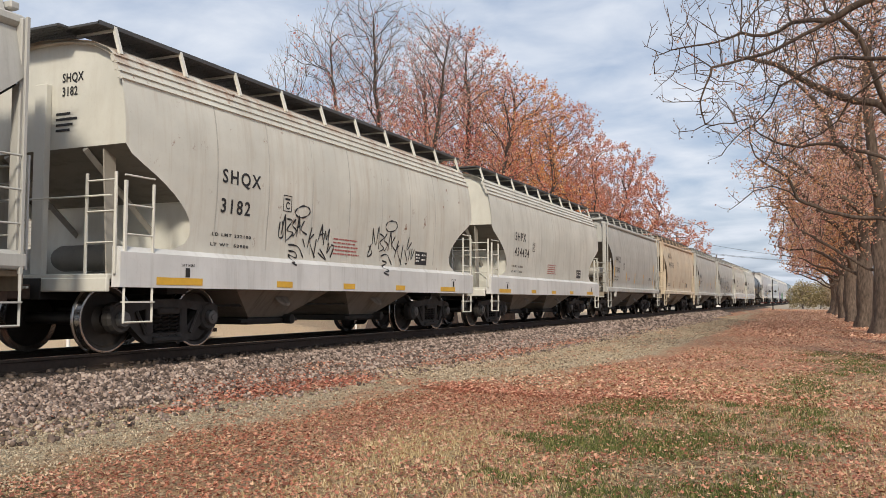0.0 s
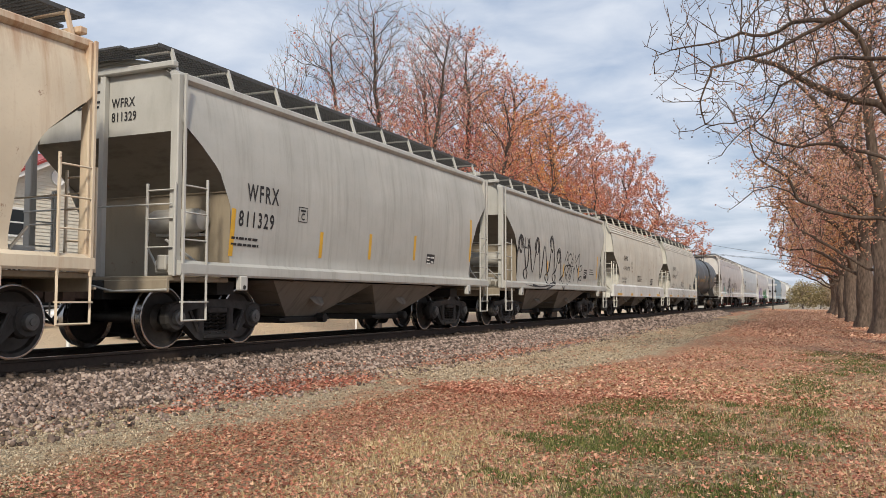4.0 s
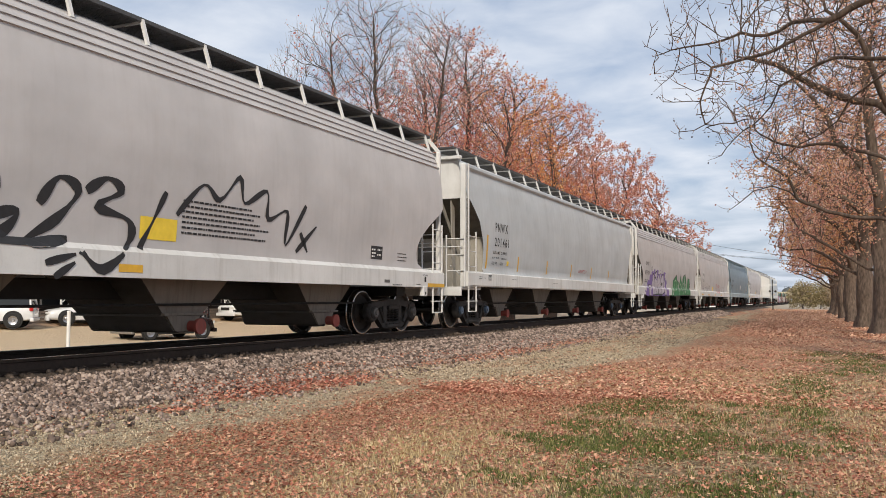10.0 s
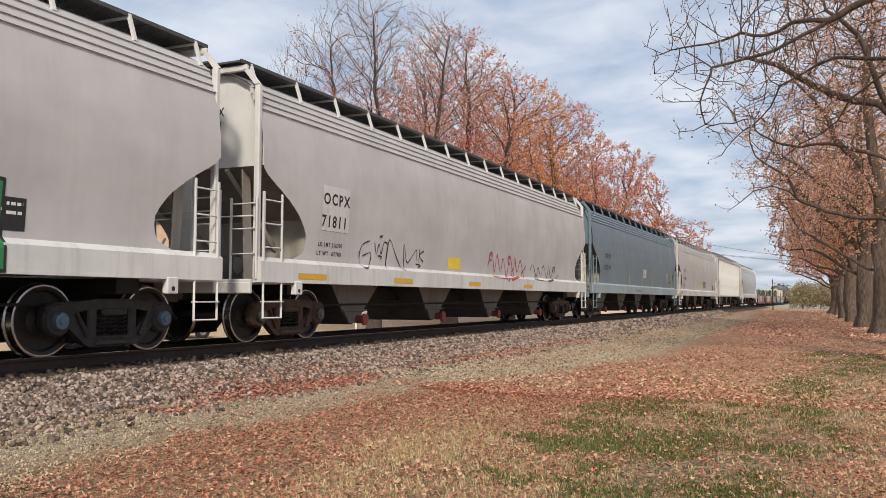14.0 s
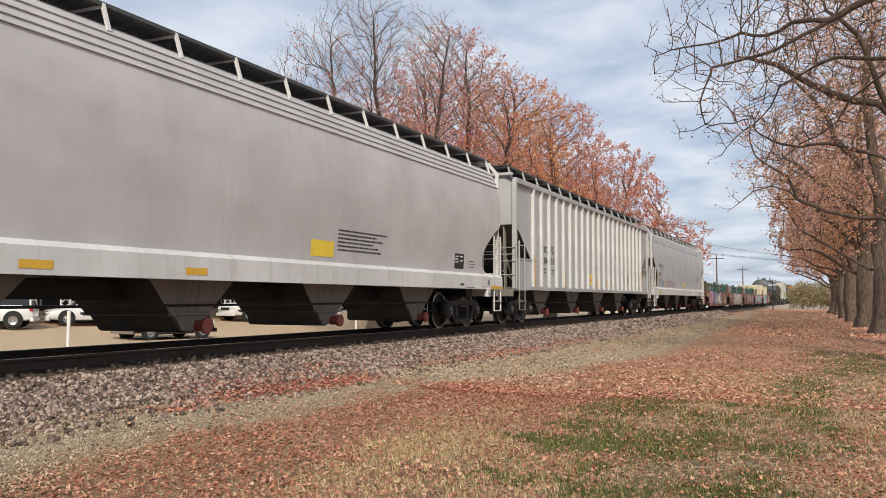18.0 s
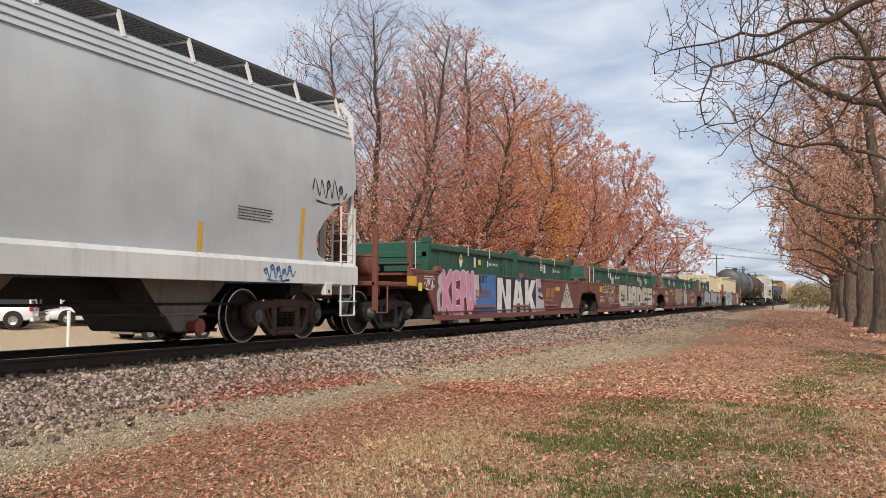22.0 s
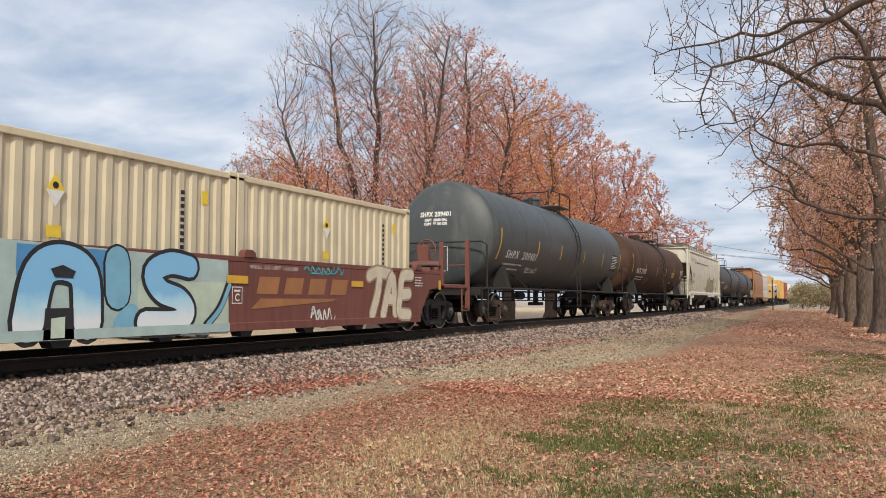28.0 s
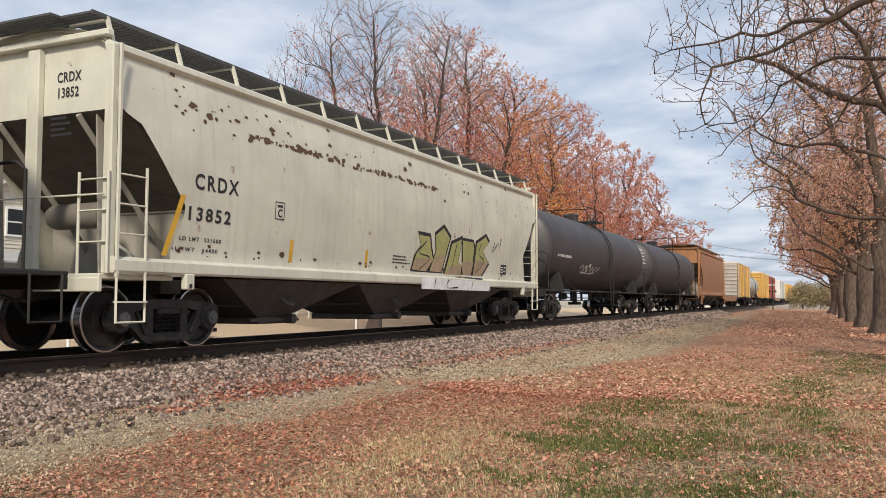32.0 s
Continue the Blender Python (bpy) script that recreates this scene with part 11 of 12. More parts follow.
for x, y, sd, rr in ((1.72, 46.5, 34, 4.4), (1.5, 57.4, 35, 4.6), (1.27, 70.0, 36, 4.6), (0.95, 85.0, 37, 4.4), (0.5, 94.0, 38, 4.2)):
    big_tree("old sweetgum tree with russet leaves", x, y, 0.37, sd,
             [[(0, 0, 0), (0.0, 0, 3.5), (-0.1, 0, 7.0), (0.1, 0.1, 12.0)], [(0, 0, 2.6), (-1.4, 0.2, 3.4), (-2.8, 0.2, 4.0), (-rr, 0, 4.3)], [(0, 0, 3.6), (-1.8, -0.4, 5.6), (-3.4, -0.4, 7.4)], [(0, 0, 4.6), (1.8, 0, 7.0)], [(0, 0, 3.2), (-0.4, -1.8, 4.8), (-0.8, -3.4, 6.0)]],
             [(-0.3, 0, 8.0, rr, rr * 0.9, 4.8), (-1.6, 0, 4.6, rr * 0.62, 2.4, 1.5)], 2200, M_LEAF_PALE, thinning(3, 15, 1.0, 0.9), 0.07 if y < 60 else 0.09, per=14, step=0.45, kill=0.6, up=0.2, wander=0.16,
             twig_n=1, twig_l=0.7, twig_up=0.4, twig_r=0.0065 if y < 60 else 0.009, bark=M_BARK, power=1.7)


# ---- across the line: lot, buildings, parked vehicles ----
M_SIDING = plain("cream_siding", (0.62, 0.58, 0.49), 0.7, 0, 0.08, 3)
M_REDROOF = plain("red_metal_roof", (0.33, 0.055, 0.050), 0.45, 0.1, 0.15, 2)
M_TRIM = plain("white_trim", (0.75, 0.75, 0.73), 0.6, 0, 0.06, 4)
M_GREYROOF = plain("grey_metal_roof", (0.42, 0.43, 0.43), 0.5, 0.1, 0.12, 1)
M_TANWALL = plain("tan_wall", (0.52, 0.37, 0.26), 0.85, 0, 0.12, 2)
M_DARKWALL = plain("dark_shopfront", (0.035, 0.030, 0.028), 0.6, 0, 0.3, 2)
M_GLASS, _nt, _bs = material("window_glass", 0.05)
_bs.inputs["Specular IOR Level"].default_value = 0.12
_bs.inputs["Base Color"].default_value = (0.03, 0.035, 0.04, 1)
M_POLE = plain("weathered_pole", (0.14, 0.11, 0.09), 0.95, 0, 0.3, 10, 0.3)
M_POSTW = plain("white_post_paint", (0.72, 0.72, 0.70), 0.6, 0, 0.1, 8)
M_TYRE = plain("tyre_rubber", (0.02, 0.02, 0.02), 0.85)
M_RIM = plain("alloy_rim", (0.45, 0.45, 0.46), 0.3, 0.9, 0.1, 8)
M_TAIL = plain("red_lamp_lens", (0.45, 0.02, 0.02), 0.2, 0, 0.1, 8)
M_LAMP = plain("clear_lamp_lens", (0.70, 0.70, 0.68), 0.15, 0, 0.1, 8)

# gabled house
house = thing("house", "two-storey house with cream siding and a red metal roof", "house", (-38.3, 33.2, 0.0))
HW, EZ, PZ, DEEP = 5.4, 6.77, 9.4, 14.0
part("wall", Geo().prism([(-HW + 0.35, -0.2), (HW - 0.35, -0.2), (HW - 0.35, EZ - 0.1), (0, PZ - 0.25), (-HW + 0.35, EZ - 0.1)], "x", -DEEP, -0.10), M_SIDING, house)
n = 46
for i in range(n):
    z0, z1 = 0.1 + (PZ - 0.5) * i / n, 0.1 + (PZ - 0.5) * (i + 1) / n
    wtop = HW - 0.35 if z1 < EZ - 0.2 else max(0.12, (HW - 0.35) * (PZ - 0.25 - z1) / (PZ - EZ))
    part("siding_board", Geo().add([(-0.10, -wtop, z0), (-0.10, wtop, z0), (-0.10, wtop, z1), (-0.10, -wtop, z1), (-0.055, -wtop, z0), (-0.055, wtop, z0), (-0.09, wtop, z1), (-0.09, -wtop, z1)],
                                    [(4, 5, 6, 7), (0, 1, 5, 4), (0, 4, 7, 3), (1, 2, 6, 5), (3, 7, 6, 2)]), M_SIDING, house)
for s in (1, -1):
    a, b = (s * (HW + 0.25), EZ - 0.14), (0.0, PZ)
    part("roof", Geo().add([(0.45, a[0], a[1]), (0.45, b[0], b[1]), (-DEEP - 0.4, b[0], b[1]), (-DEEP - 0.4, a[0], a[1]),
                            (0.45, a[0], a[1] - 0.14), (0.45, b[0], b[1] - 0.14), (-DEEP - 0.4, b[0], b[1] - 0.14), (-DEEP - 0.4, a[0], a[1] - 0.14)],
                           [(0, 1, 2, 3), (4, 7, 6, 5), (0, 4, 5, 1), (1, 5, 6, 2), (2, 6, 7, 3), (3, 7, 4, 0)]), M_REDROOF, house, "red metal roof slope")
    part("rake_board", Geo().add([(0.40, a[0], a[1] - 0.14), (0.40, b[0], b[1] - 0.14), (0.40, b[0], b[1] - 0.42), (0.40, a[0], a[1] - 0.42),
                                  (0.30, a[0], a[1] - 0.14), (0.30, b[0], b[1] - 0.14), (0.30, b[0], b[1] - 0.42), (0.30, a[0], a[1] - 0.42)],
                                 [(0, 1, 2, 3), (4, 7, 6, 5), (0, 4, 5, 1), (1, 5, 6, 2), (2, 6, 7, 3), (3, 7, 4, 0)]), M_TRIM, house)
    for k in range(9):
        x = 0.2 - k * 1.7
        part("roof_seam", Geo().tube([(x, a[0], a[1] + 0.02), (x, b[0], b[1] + 0.02)], 0.025, 4), M_REDROOF, house)
part("gable_vent", Geo().lathe([(0.46, -0.05), (0.46, 0.02), (0.38, 0.02), (0.36, -0.03), (0.01, -0.03)], 24, "x", (0, 0, 8.0)), M_TRIM, house, smooth=40)
for y in (-2.6, 2.6):
    win = part("window", Geo().box(-0.06, 0.03, y - 0.62, y + 0.62, 4.55, 6.1, 0.02), M_TRIM, house)
    part("pane", Geo().box(0.03, 0.036, y - 0.50, y + 0.50, 5.36, 5.98), M_GLASS, win)
    part("pane", Geo().box(0.03, 0.036, y - 0.50, y + 0.50, 4.67, 5.28), M_GLASS, win)
porch = thing("porch", "dark shopfront porch with white lattice posts", "porch", (-37.6, 30.0, 0.0))
part("front_wall", Geo().box(-0.5, -0.35, -12, 21.5, 0.0, 3.2), M_DARKWALL, porch)
part("roof", Geo().prism([(-0.5, 3.6), (2.6, 3.0), (2.6, 3.15), (-0.5, 3.8)], "y", -12.3, 21.8), M_GREYROOF, porch)
for i in range(11):
    y = -11.5 + 3.2 * i
    g = Geo().box(2.2, 2.28, y - 0.32, y - 0.25, 0.1, 3.0).box(2.2, 2.28, y + 0.25, y + 0.32, 0.1, 3.0)
    for k in range(6):
        z = 0.2 + 0.46 * k
        g.tube([(2.24, y - 0.28, z), (2.24, y + 0.28, z + 0.46)], 0.02, 4).tube([(2.24, y + 0.28, z), (2.24, y - 0.28, z + 0.46)], 0.02, 4)
    part("lattice_post", g, M_TRIM, porch)
    w = part("shop_window", Geo().box(-0.36, -0.28, y + 0.6, y + 2.5, 0.9, 2.5, 0.02), M_TRIM, porch)
    part("pane", Geo().box(-0.28, -0.27, y + 0.7, y + 2.4, 1.0, 2.4), M_GLASS, w)
part("step", Geo().box(0.0, 2.6, -12, 21.5, -0.1, 0.12, 0.02), M_TANWALL, porch)
for k in range(4):
    part("planter_board", Geo().box(2.3, 2.36, -12, 21.5, 0.14 + 0.16 * k, 0.27 + 0.16 * k), M_POLE, porch)

signboard = thing("signboard", "white shop sign on two posts", "sign", (-33.5, 33.8, 0.0))
part("panel", Geo().box(-0.06, 0.06, -1.2, 1.2, 2.9, 4.1, 0.02), M_TRIM, signboard)
for y in (-0.9, 0.9):
    part("post", Geo().box(-0.05, 0.05, y - 0.06, y + 0.06, -0.1, 2.9, 0.01), M_POLE, signboard)
part("red_emblem", Geo().lathe([(0.001, 0.066), (0.32, 0.066)], 12, "x", (0, -0.6, 3.5)), M_TAIL, signboard)
part("lettering_bars", Geo().box(0.062, 0.068, 0.0, 0.9, 3.55, 3.7).box(0.062, 0.068, 0.0, 0.7, 3.3, 3.4), M_LETTER, signboard)

low = thing("long_building", "long tan building with a grey metal roof", "building", (-45.2, 45.6, 0.0), turn=-61.0)
part("wall", Geo().box(-9, 0.0, -4.5, 10.5, 0.0, 7.3), M_TANWALL, low)
part("roof", Geo().prism([(0.6, 7.25), (0.6, 7.5), (-4.5, 8.75), (-9.6, 7.5), (-9.6, 7.25)], "y", -5, 11), M_GREYROOF, low)
part("fascia", Geo().box(0.58, 0.64, -5, 11, 7.1, 7.48, 0.01), M_TRIM, low)
for i in range(4):
    y = -2.5 + 3.3 * i
    w = part("window", Geo().box(0.0, 0.06, y - 0.6, y + 0.6, 4.2, 5.6, 0.02), M_TRIM, low)
    part("pane", Geo().box(0.06, 0.066, y - 0.5, y + 0.5, 4.3, 5.5), M_GLASS, w)
for y in (0.5, 3.0, 5.5, 8.6):
    part("vent_pipe", Geo().lathe([(0.12, 8.0), (0.12, 8.9), (0.18, 8.9), (0.18, 9.02), (0.01, 9.06)], 10, "z", (-2.0, y, 0)), M_TRIM, low)


def loft(rings):
    """A closed skin through rings of equal length, capped at both ends."""
    g, n = Geo(), len(rings[0])
    for r in rings:
        g.v += r
    for k in range(len(rings) - 1):
        m = k * n
        g.f += [(m + i, m + (i + 1) % n, m + n + (i + 1) % n, m + n + i) for i in range(n)]
    m = (len(rings) - 1) * n
    g.f += [tuple(range(n - 1, -1, -1)), tuple(range(m, m + n))]
    return g


def vehicle(name, label, at, heading, L, W, H, body, style, Mb):
    """A parked vehicle, its nose towards local +y. body: the line along its shoulders, style: profile of the cabin."""
    car = thing(name, label, "car", at, "parked cars", heading)
    h, w = L / 2, W / 2
    line = sorted((y, z) for y, z in body if z > 0.40)
    ly, lz = [p[0] for p in line], [p[1] * H for p in line]
    rings = []
    for y in (-1.0, -0.985, -0.95, -0.88, -0.75, -0.6, -0.4, -0.2, 0.0, 0.2, 0.4, 0.6, 0.75, 0.86, 0.93, 0.975, 1.0):
        k = 1 - 0.16 * abs(y) ** 9 - 0.10 * max(0, y) ** 5
        zt = float(np.interp(y, ly, lz)) - 0.10 * H * abs(y) ** 22
        zb = H * 0.17 + 0.07 * H * abs(y) ** 6
        half = [(0.0, zb), (0.80, zb), (0.95, zb + 0.04), (1.0, zb + 0.30 * (zt - zb)), (1.0, zb + 0.55 * (zt - zb)), (0.965, zt - 0.10 * (zt - zb)), (0.90, zt - 0.02), (0.70, zt + 0.012), (0.0, zt + 0.025)]
        ring = [(q * w * k, y * h, z) for q, z in half] + [(-q * w * k, y * h, z) for q, z in reversed(half[1:-1])]
        rings.append(ring)
    part("body", loft(rings), Mb, car, smooth=50)
    cab = [(y * h, z * H) for y, z in style]
    top, base = max(z for _, z in cab), min(z for _, z in cab)

    def tuck(z):
        return w * (0.92 - 0.20 * (z - base) / (top - base))
    cy, cz = [p[0] for p in cab], [p[1] for p in cab]
    rings = []
    for i in range(15):
        y = cy[0] + (cy[-1] - cy[0]) * i / 14
        z = max(base + 0.02, float(np.interp(y, cy, cz)))
        rings.append([(-tuck(base), y, base - 0.05), (tuck(base), y, base - 0.05), (tuck(z), y, z - 0.05), (tuck(z) * 0.86, y, z), (-tuck(z) * 0.86, y, z), (-tuck(z), y, z - 0.05)])
    part("cabin", loft(rings), M_GLASS, car, smooth=30)
    tops = [p for p in cab if p[1] > top - 0.075 * H]
    y0, y1 = min(p[0] for p in tops), max(p[0] for p in tops)
    rings = []
    for i in range(9):
        y = y0 - 0.05 + (y1 - y0 + 0.10) * i / 8
        z = float(np.interp(y, cy, cz)) + 0.012
        rings.append([(-tuck(top) * 1.02, y, z - 0.09), (tuck(top) * 1.02, y, z - 0.09), (tuck(top) * 1.02, y, z - 0.045), (tuck(top) * 0.86, y, z), (0, y, z + 0.02), (-tuck(top) * 0.86, y, z), (-tuck(top) * 1.02, y, z - 0.045)])
    part("roof", loft(rings), Mb, car, smooth=40)
    b0, b1 = min(p[0] for p in cab), max(p[0] for p in cab)
    for s in (1, -1):
        for ya, yb in ((b0 + 0.03, y0), (b1 - 0.03, y1), ((b0 + b1) / 2 - 0.05, (y0 + y1) / 2)):
            part("pillar", Geo().tube([(s * (tuck(base) + 0.005), ya, base), (s * (tuck(top) + 0.005), yb, top)], 0.045, 5), Mb, car)
        part("side_mirror", Geo().box(*sorted((s * w, s * (w + 0.17))), b1 - 0.75, b1 - 0.55, base + 0.02, base + 0.17, 0.03), Mb, car)
        part("door_handle", Geo().box(*sorted((s * w * 0.99, s * (w + 0.02))), -0.25, -0.05, base - 0.12, base - 0.09, 0.005), M_RIM, car)
        part("headlamp", Geo().box(*sorted((s * w * 0.48, s * w * 0.80)), h * 0.93, h * 1.004, H * 0.40, H * 0.48, 0.02), M_LAMP, car)
        part("tail_lamp", Geo().box(*sorted((s * w * 0.50, s * w * 0.94)), -h * 1.0 - 0.012, -h * 0.93, H * 0.46, H * 0.57, 0.03), M_TAIL, car)
        part("window_sill_trim", Geo().box(*sorted((s * w * 0.90, s * w * 0.945)), b0 + 0.1, b1 - 0.25, base - 0.035, base - 0.01), M_BLACK, car)
        part("rocker", Geo().box(*sorted((s * w * 0.93, s * w * 0.985)), -h * 0.42, h * 0.42, H * 0.145, H * 0.20, 0.02), M_BLACK, car)
        for y in (-h * 0.62, h * 0.62):
            part("wheel_arch", Geo().lathe([(0.001, 0.0), (0.41, 0.0), (0.41, 0.035), (0.37, 0.04), (0.36, 0.01), (0.001, 0.01)], 24, "x", (w - 0.023 if s > 0 else -w - 0.012, y, 0.365)), M_TYRE, car)
            wh = part("wheel", shared(("wheel", round(H, 2)), lambda: Geo().lathe([(0.20, -0.10), (0.31, -0.11), (0.34, -0.08), (0.345, 0.0), (0.34, 0.08), (0.31, 0.11), (0.20, 0.10)], 24, "x").mesh("wheel", M_TYRE, 40)), None, car, "", (s * (w - 0.055), y, 0.345))
            part("rim", shared("rim", lambda: Geo().lathe([(0.001, 0.09), (0.06, 0.10), (0.10, 0.07), (0.18, 0.085), (0.215, 0.10), (0.22, 0.06)], 10, "x").mesh("rim", M_RIM, 30)), None, wh, "", Matrix.Rotation(0 if s > 0 else math.pi, 4, "Z"))
    part("rear_plate", Geo().box(-0.22, 0.22, -h - 0.012, -h + 0.02, H * 0.40, H * 0.47), M_LETTER_W, car)
    part("rear_bumper", Geo().box(-w * 0.94, w * 0.94, -h - 0.05, -h + 0.12, H * 0.17, H * 0.28, 0.03), M_RIM if Mb.name.startswith("dark") else Mb, car)
    part("front_bumper", Geo().box(-w * 0.94, w * 0.94, h - 0.12, h + 0.04, H * 0.17, H * 0.28, 0.03), Mb, car)
    part("grille", Geo().box(-w * 0.45, w * 0.45, h - 0.03, h + 0.012, H * 0.36, H * 0.46, 0.01), M_BLACK, car)
    return car


def car_paint(name, col):
    mt, nt, bs = material(name, 0.25)
    a = noise_node(nt, 2.0, 3)
    nt.links.new(ramp(nt, a, [(0.3, tuple(c * 0.92 for c in col)), (0.7, col)]), bs.inputs["Base Color"])
    bs.inputs["Coat Weight"].default_value = 0.25 if col[0] > 0.1 else 0.0
    bs.inputs["Specular IOR Level"].default_value = 0.5 if col[0] > 0.1 else 0.2
    return mt


SUV = [(-1.0, 0.20), (-1.0, 0.60), (-0.97, 0.64), (0.45, 0.62), (0.93, 0.54), (1.0, 0.46), (1.0, 0.22), (0.95, 0.16), (-0.95, 0.16)]
SUV_CAB = [(-0.97, 0.60), (-0.88, 0.96), (-0.75, 1.0), (0.12, 0.99), (0.28, 0.92), (0.62, 0.60)]
BOXY = [(-1.0, 0.20), (-1.0, 0.62), (-0.98, 0.65), (0.55, 0.63), (0.95, 0.56), (1.0, 0.46), (1.0, 0.22), (0.95, 0.15), (-0.95, 0.15)]
BOXY_CAB = [(-0.97, 0.62), (-0.92, 0.97), (-0.85, 1.0), (0.32, 0.99), (0.40, 0.95), (0.58, 0.62)]
SEDAN = [(-1.0, 0.24), (-1.0, 0.60), (-0.95, 0.66), (-0.55, 0.68), (0.45, 0.64), (0.92, 0.54), (1.0, 0.44), (1.0, 0.24), (0.95, 0.16), (-0.95, 0.16)]
SEDAN_CAB = [(-0.66, 0.66), (-0.38, 0.97), (-0.28, 1.0), (0.05, 1.0), (0.15, 0.96), (0.50, 0.63)]
PICK = [(-1.0, 0.26), (-1.0, 0.62), (-0.15, 0.62), (0.45, 0.62), (0.95, 0.60), (1.0, 0.54), (1.0, 0.30), (0.95, 0.20), (-0.95, 0.20)]
PICK_CAB = [(-0.22, 0.62), (-0.18, 0.97), (-0.10, 1.0), (0.25, 1.0), (0.33, 0.95), (0.48, 0.62)]


def heading(dx, dy):
    return math.degrees(math.atan2(-dx, dy))


W_CAR, D_CAR, R_CAR = car_paint("white_car_paint", (0.72, 0.73, 0.74)), car_paint("dark_car_paint", (0.012, 0.008, 0.008)), car_paint("dark_red_car_paint", (0.16, 0.012, 0.018))
vehicle("sport_utility_vehicle", "black SUV parked on the sandy lot", (-27.3, 29.7, ground_z(-27.3, 29.7)), heading(0.25, 0.97), 4.3, 1.86, 1.66, SUV, SUV_CAB, D_CAR)
vehicle("compact_suv", "white boxy compact SUV parked by the porch", (-34.75, 26.35, ground_z(-34.75, 26.35)), heading(-0.75, -0.66), 4.15, 1.8, 1.62, BOXY, BOXY_CAB, W_CAR)
vehicle("sedan", "white sedan parked by the porch", (-34.6, 32.3, ground_z(-34.6, 32.3)), heading(-0.45, -0.89), 4.7, 1.8, 1.42, SEDAN, SEDAN_CAB, W_CAR)
vehicle("hatchback", "dark red hatchback parked by the buildings", (-34.3, 39.5, ground_z(-34.3, 39.5)), heading(-0.60, 0.80), 4.3, 1.78, 1.48, SEDAN, SEDAN_CAB, R_CAR)
vehicle("pickup_truck", "white pickup truck parked by the buildings", (-33.6, 45.0, ground_z(-33.6, 45.0)), heading(-0.25, -0.97), 5.2, 1.9, 1.85, PICK, PICK_CAB, W_CAR)

for x, y, hh in ((-21.2, 18.9, 1.45), (-22.2, 38.0, 1.25)):
    post = thing("marker_post", "slim white marker post in the sandy lot", "post", (x, y, ground_z(x, y) - 0.05), "marker posts")
    part("shaft", Geo().lathe([(0.055, 0), (0.055, hh)], 10, "z", closed=True), M_POSTW, post, smooth=40)
    part("cap", Geo().lathe([(0.062, hh), (0.06, hh + 0.03), (0.001, hh + 0.045)], 10, "z"), M_POSTW, post, smooth=40)

fence = thing("low_fence", "low white board fence beyond the lot", "fence", (-33.0, 50.0, 0.0))
for i in range(9):
    part("post", Geo().box(-0.06, 0.06, 2.0 * i - 0.06, 2.0 * i + 0.06, 0, 1.15, 0.01), M_TRIM, fence)
for z in (0.35, 0.65, 0.95):
    part("rail", Geo().box(-0.10, -0.06, 0, 16, z, z + 0.14), M_TRIM, fence)

# ---- far end: crossing, poles, wires, shrubs ----
def pole(x, y, hh, arms):
    p = thing("utility_pole", "weathered wooden utility pole with crossarms", "pole", (x, y, 0), "utility poles")
    part("shaft", Geo().lathe([(0.16, -0.1), (0.10, hh)], 10, "z", closed=True), M_POLE, p, smooth=40)
    for z in arms:
        arm = part("crossarm", Geo().box(-1.25, 1.25, -0.06, 0.06, z, z + 0.12, 0.01), M_POLE, p)
        for i in range(4):
            part("insulator", Geo().lathe([(0.05, z + 0.12), (0.06, z + 0.2), (0.02, z + 0.26)], 8, "z", (-1.1 + 0.73 * i, 0, 0)), M_GREYROOF, arm)
    return p


pole(-16.0, 102.0, 9.3, (8.6, 7.9))
pole(-17.0, 150.0, 9.0, (8.3,))
pole(-17.5, 205.0, 9.0, (8.3,))
pole(-15.2, 97.0, 7.0, ())
for k, (dx, z0) in enumerate(((-0.9, 7.35), (0.9, 7.2), (0.2, 8.5))):
    a, b = Vector((-16.0 + dx, 102.0, z0)), Vector((6.0 + dx, 172.0, 8.2))
    pts = [a.lerp(b, i / 10) - Vector((0, 0, 0.5 * (1 - (2 * i / 10 - 1) ** 2))) for i in range(11)]
    solid("overhead_wire", Geo().tube(pts, 0.018, 4), M_BLACK, "thin overhead wire between utility poles", "wire", group="overhead wires")
mast = thing("crossing_signal", "dark level crossing signal mast by the track", "signal", (-6.6, 121.0, 0))
part("mast", Geo().lathe([(0.07, -0.1), (0.06, 4.1)], 8, "z", closed=True), M_BLACK, mast)
part("crossbuck", Geo().box(-0.55, 0.55, -0.03, 0.0, 3.3, 3.42).box(-0.05, 0.05, -0.04, 0.0, 2.9, 3.8), M_TRIM, mast)
part("lamp_head", Geo().lathe([(0.15, -0.12), (0.15, 0.0)], 10, "y", (0.35, 0, 2.5), True), M_BLACK, mast)
part("lamp_head", Geo().lathe([(0.15, -0.12), (0.15, 0.0)], 10, "y", (-0.35, 0, 2.5), True), M_BLACK, mast)
hut = thing("signal_hut", "small pale equipment hut near the crossing", "hut", (-14.0, 122.0, 0))
part("wall", Geo().box(-1.2, 1.2, -1.0, 1.0, -0.1, 2.3, 0.03), M_TRIM, hut)
part("roof", Geo().prism([(-1.4, 2.3), (1.4, 2.3), (0, 2.8)], "y", -1.1, 1.1), M_GREYROOF, hut)

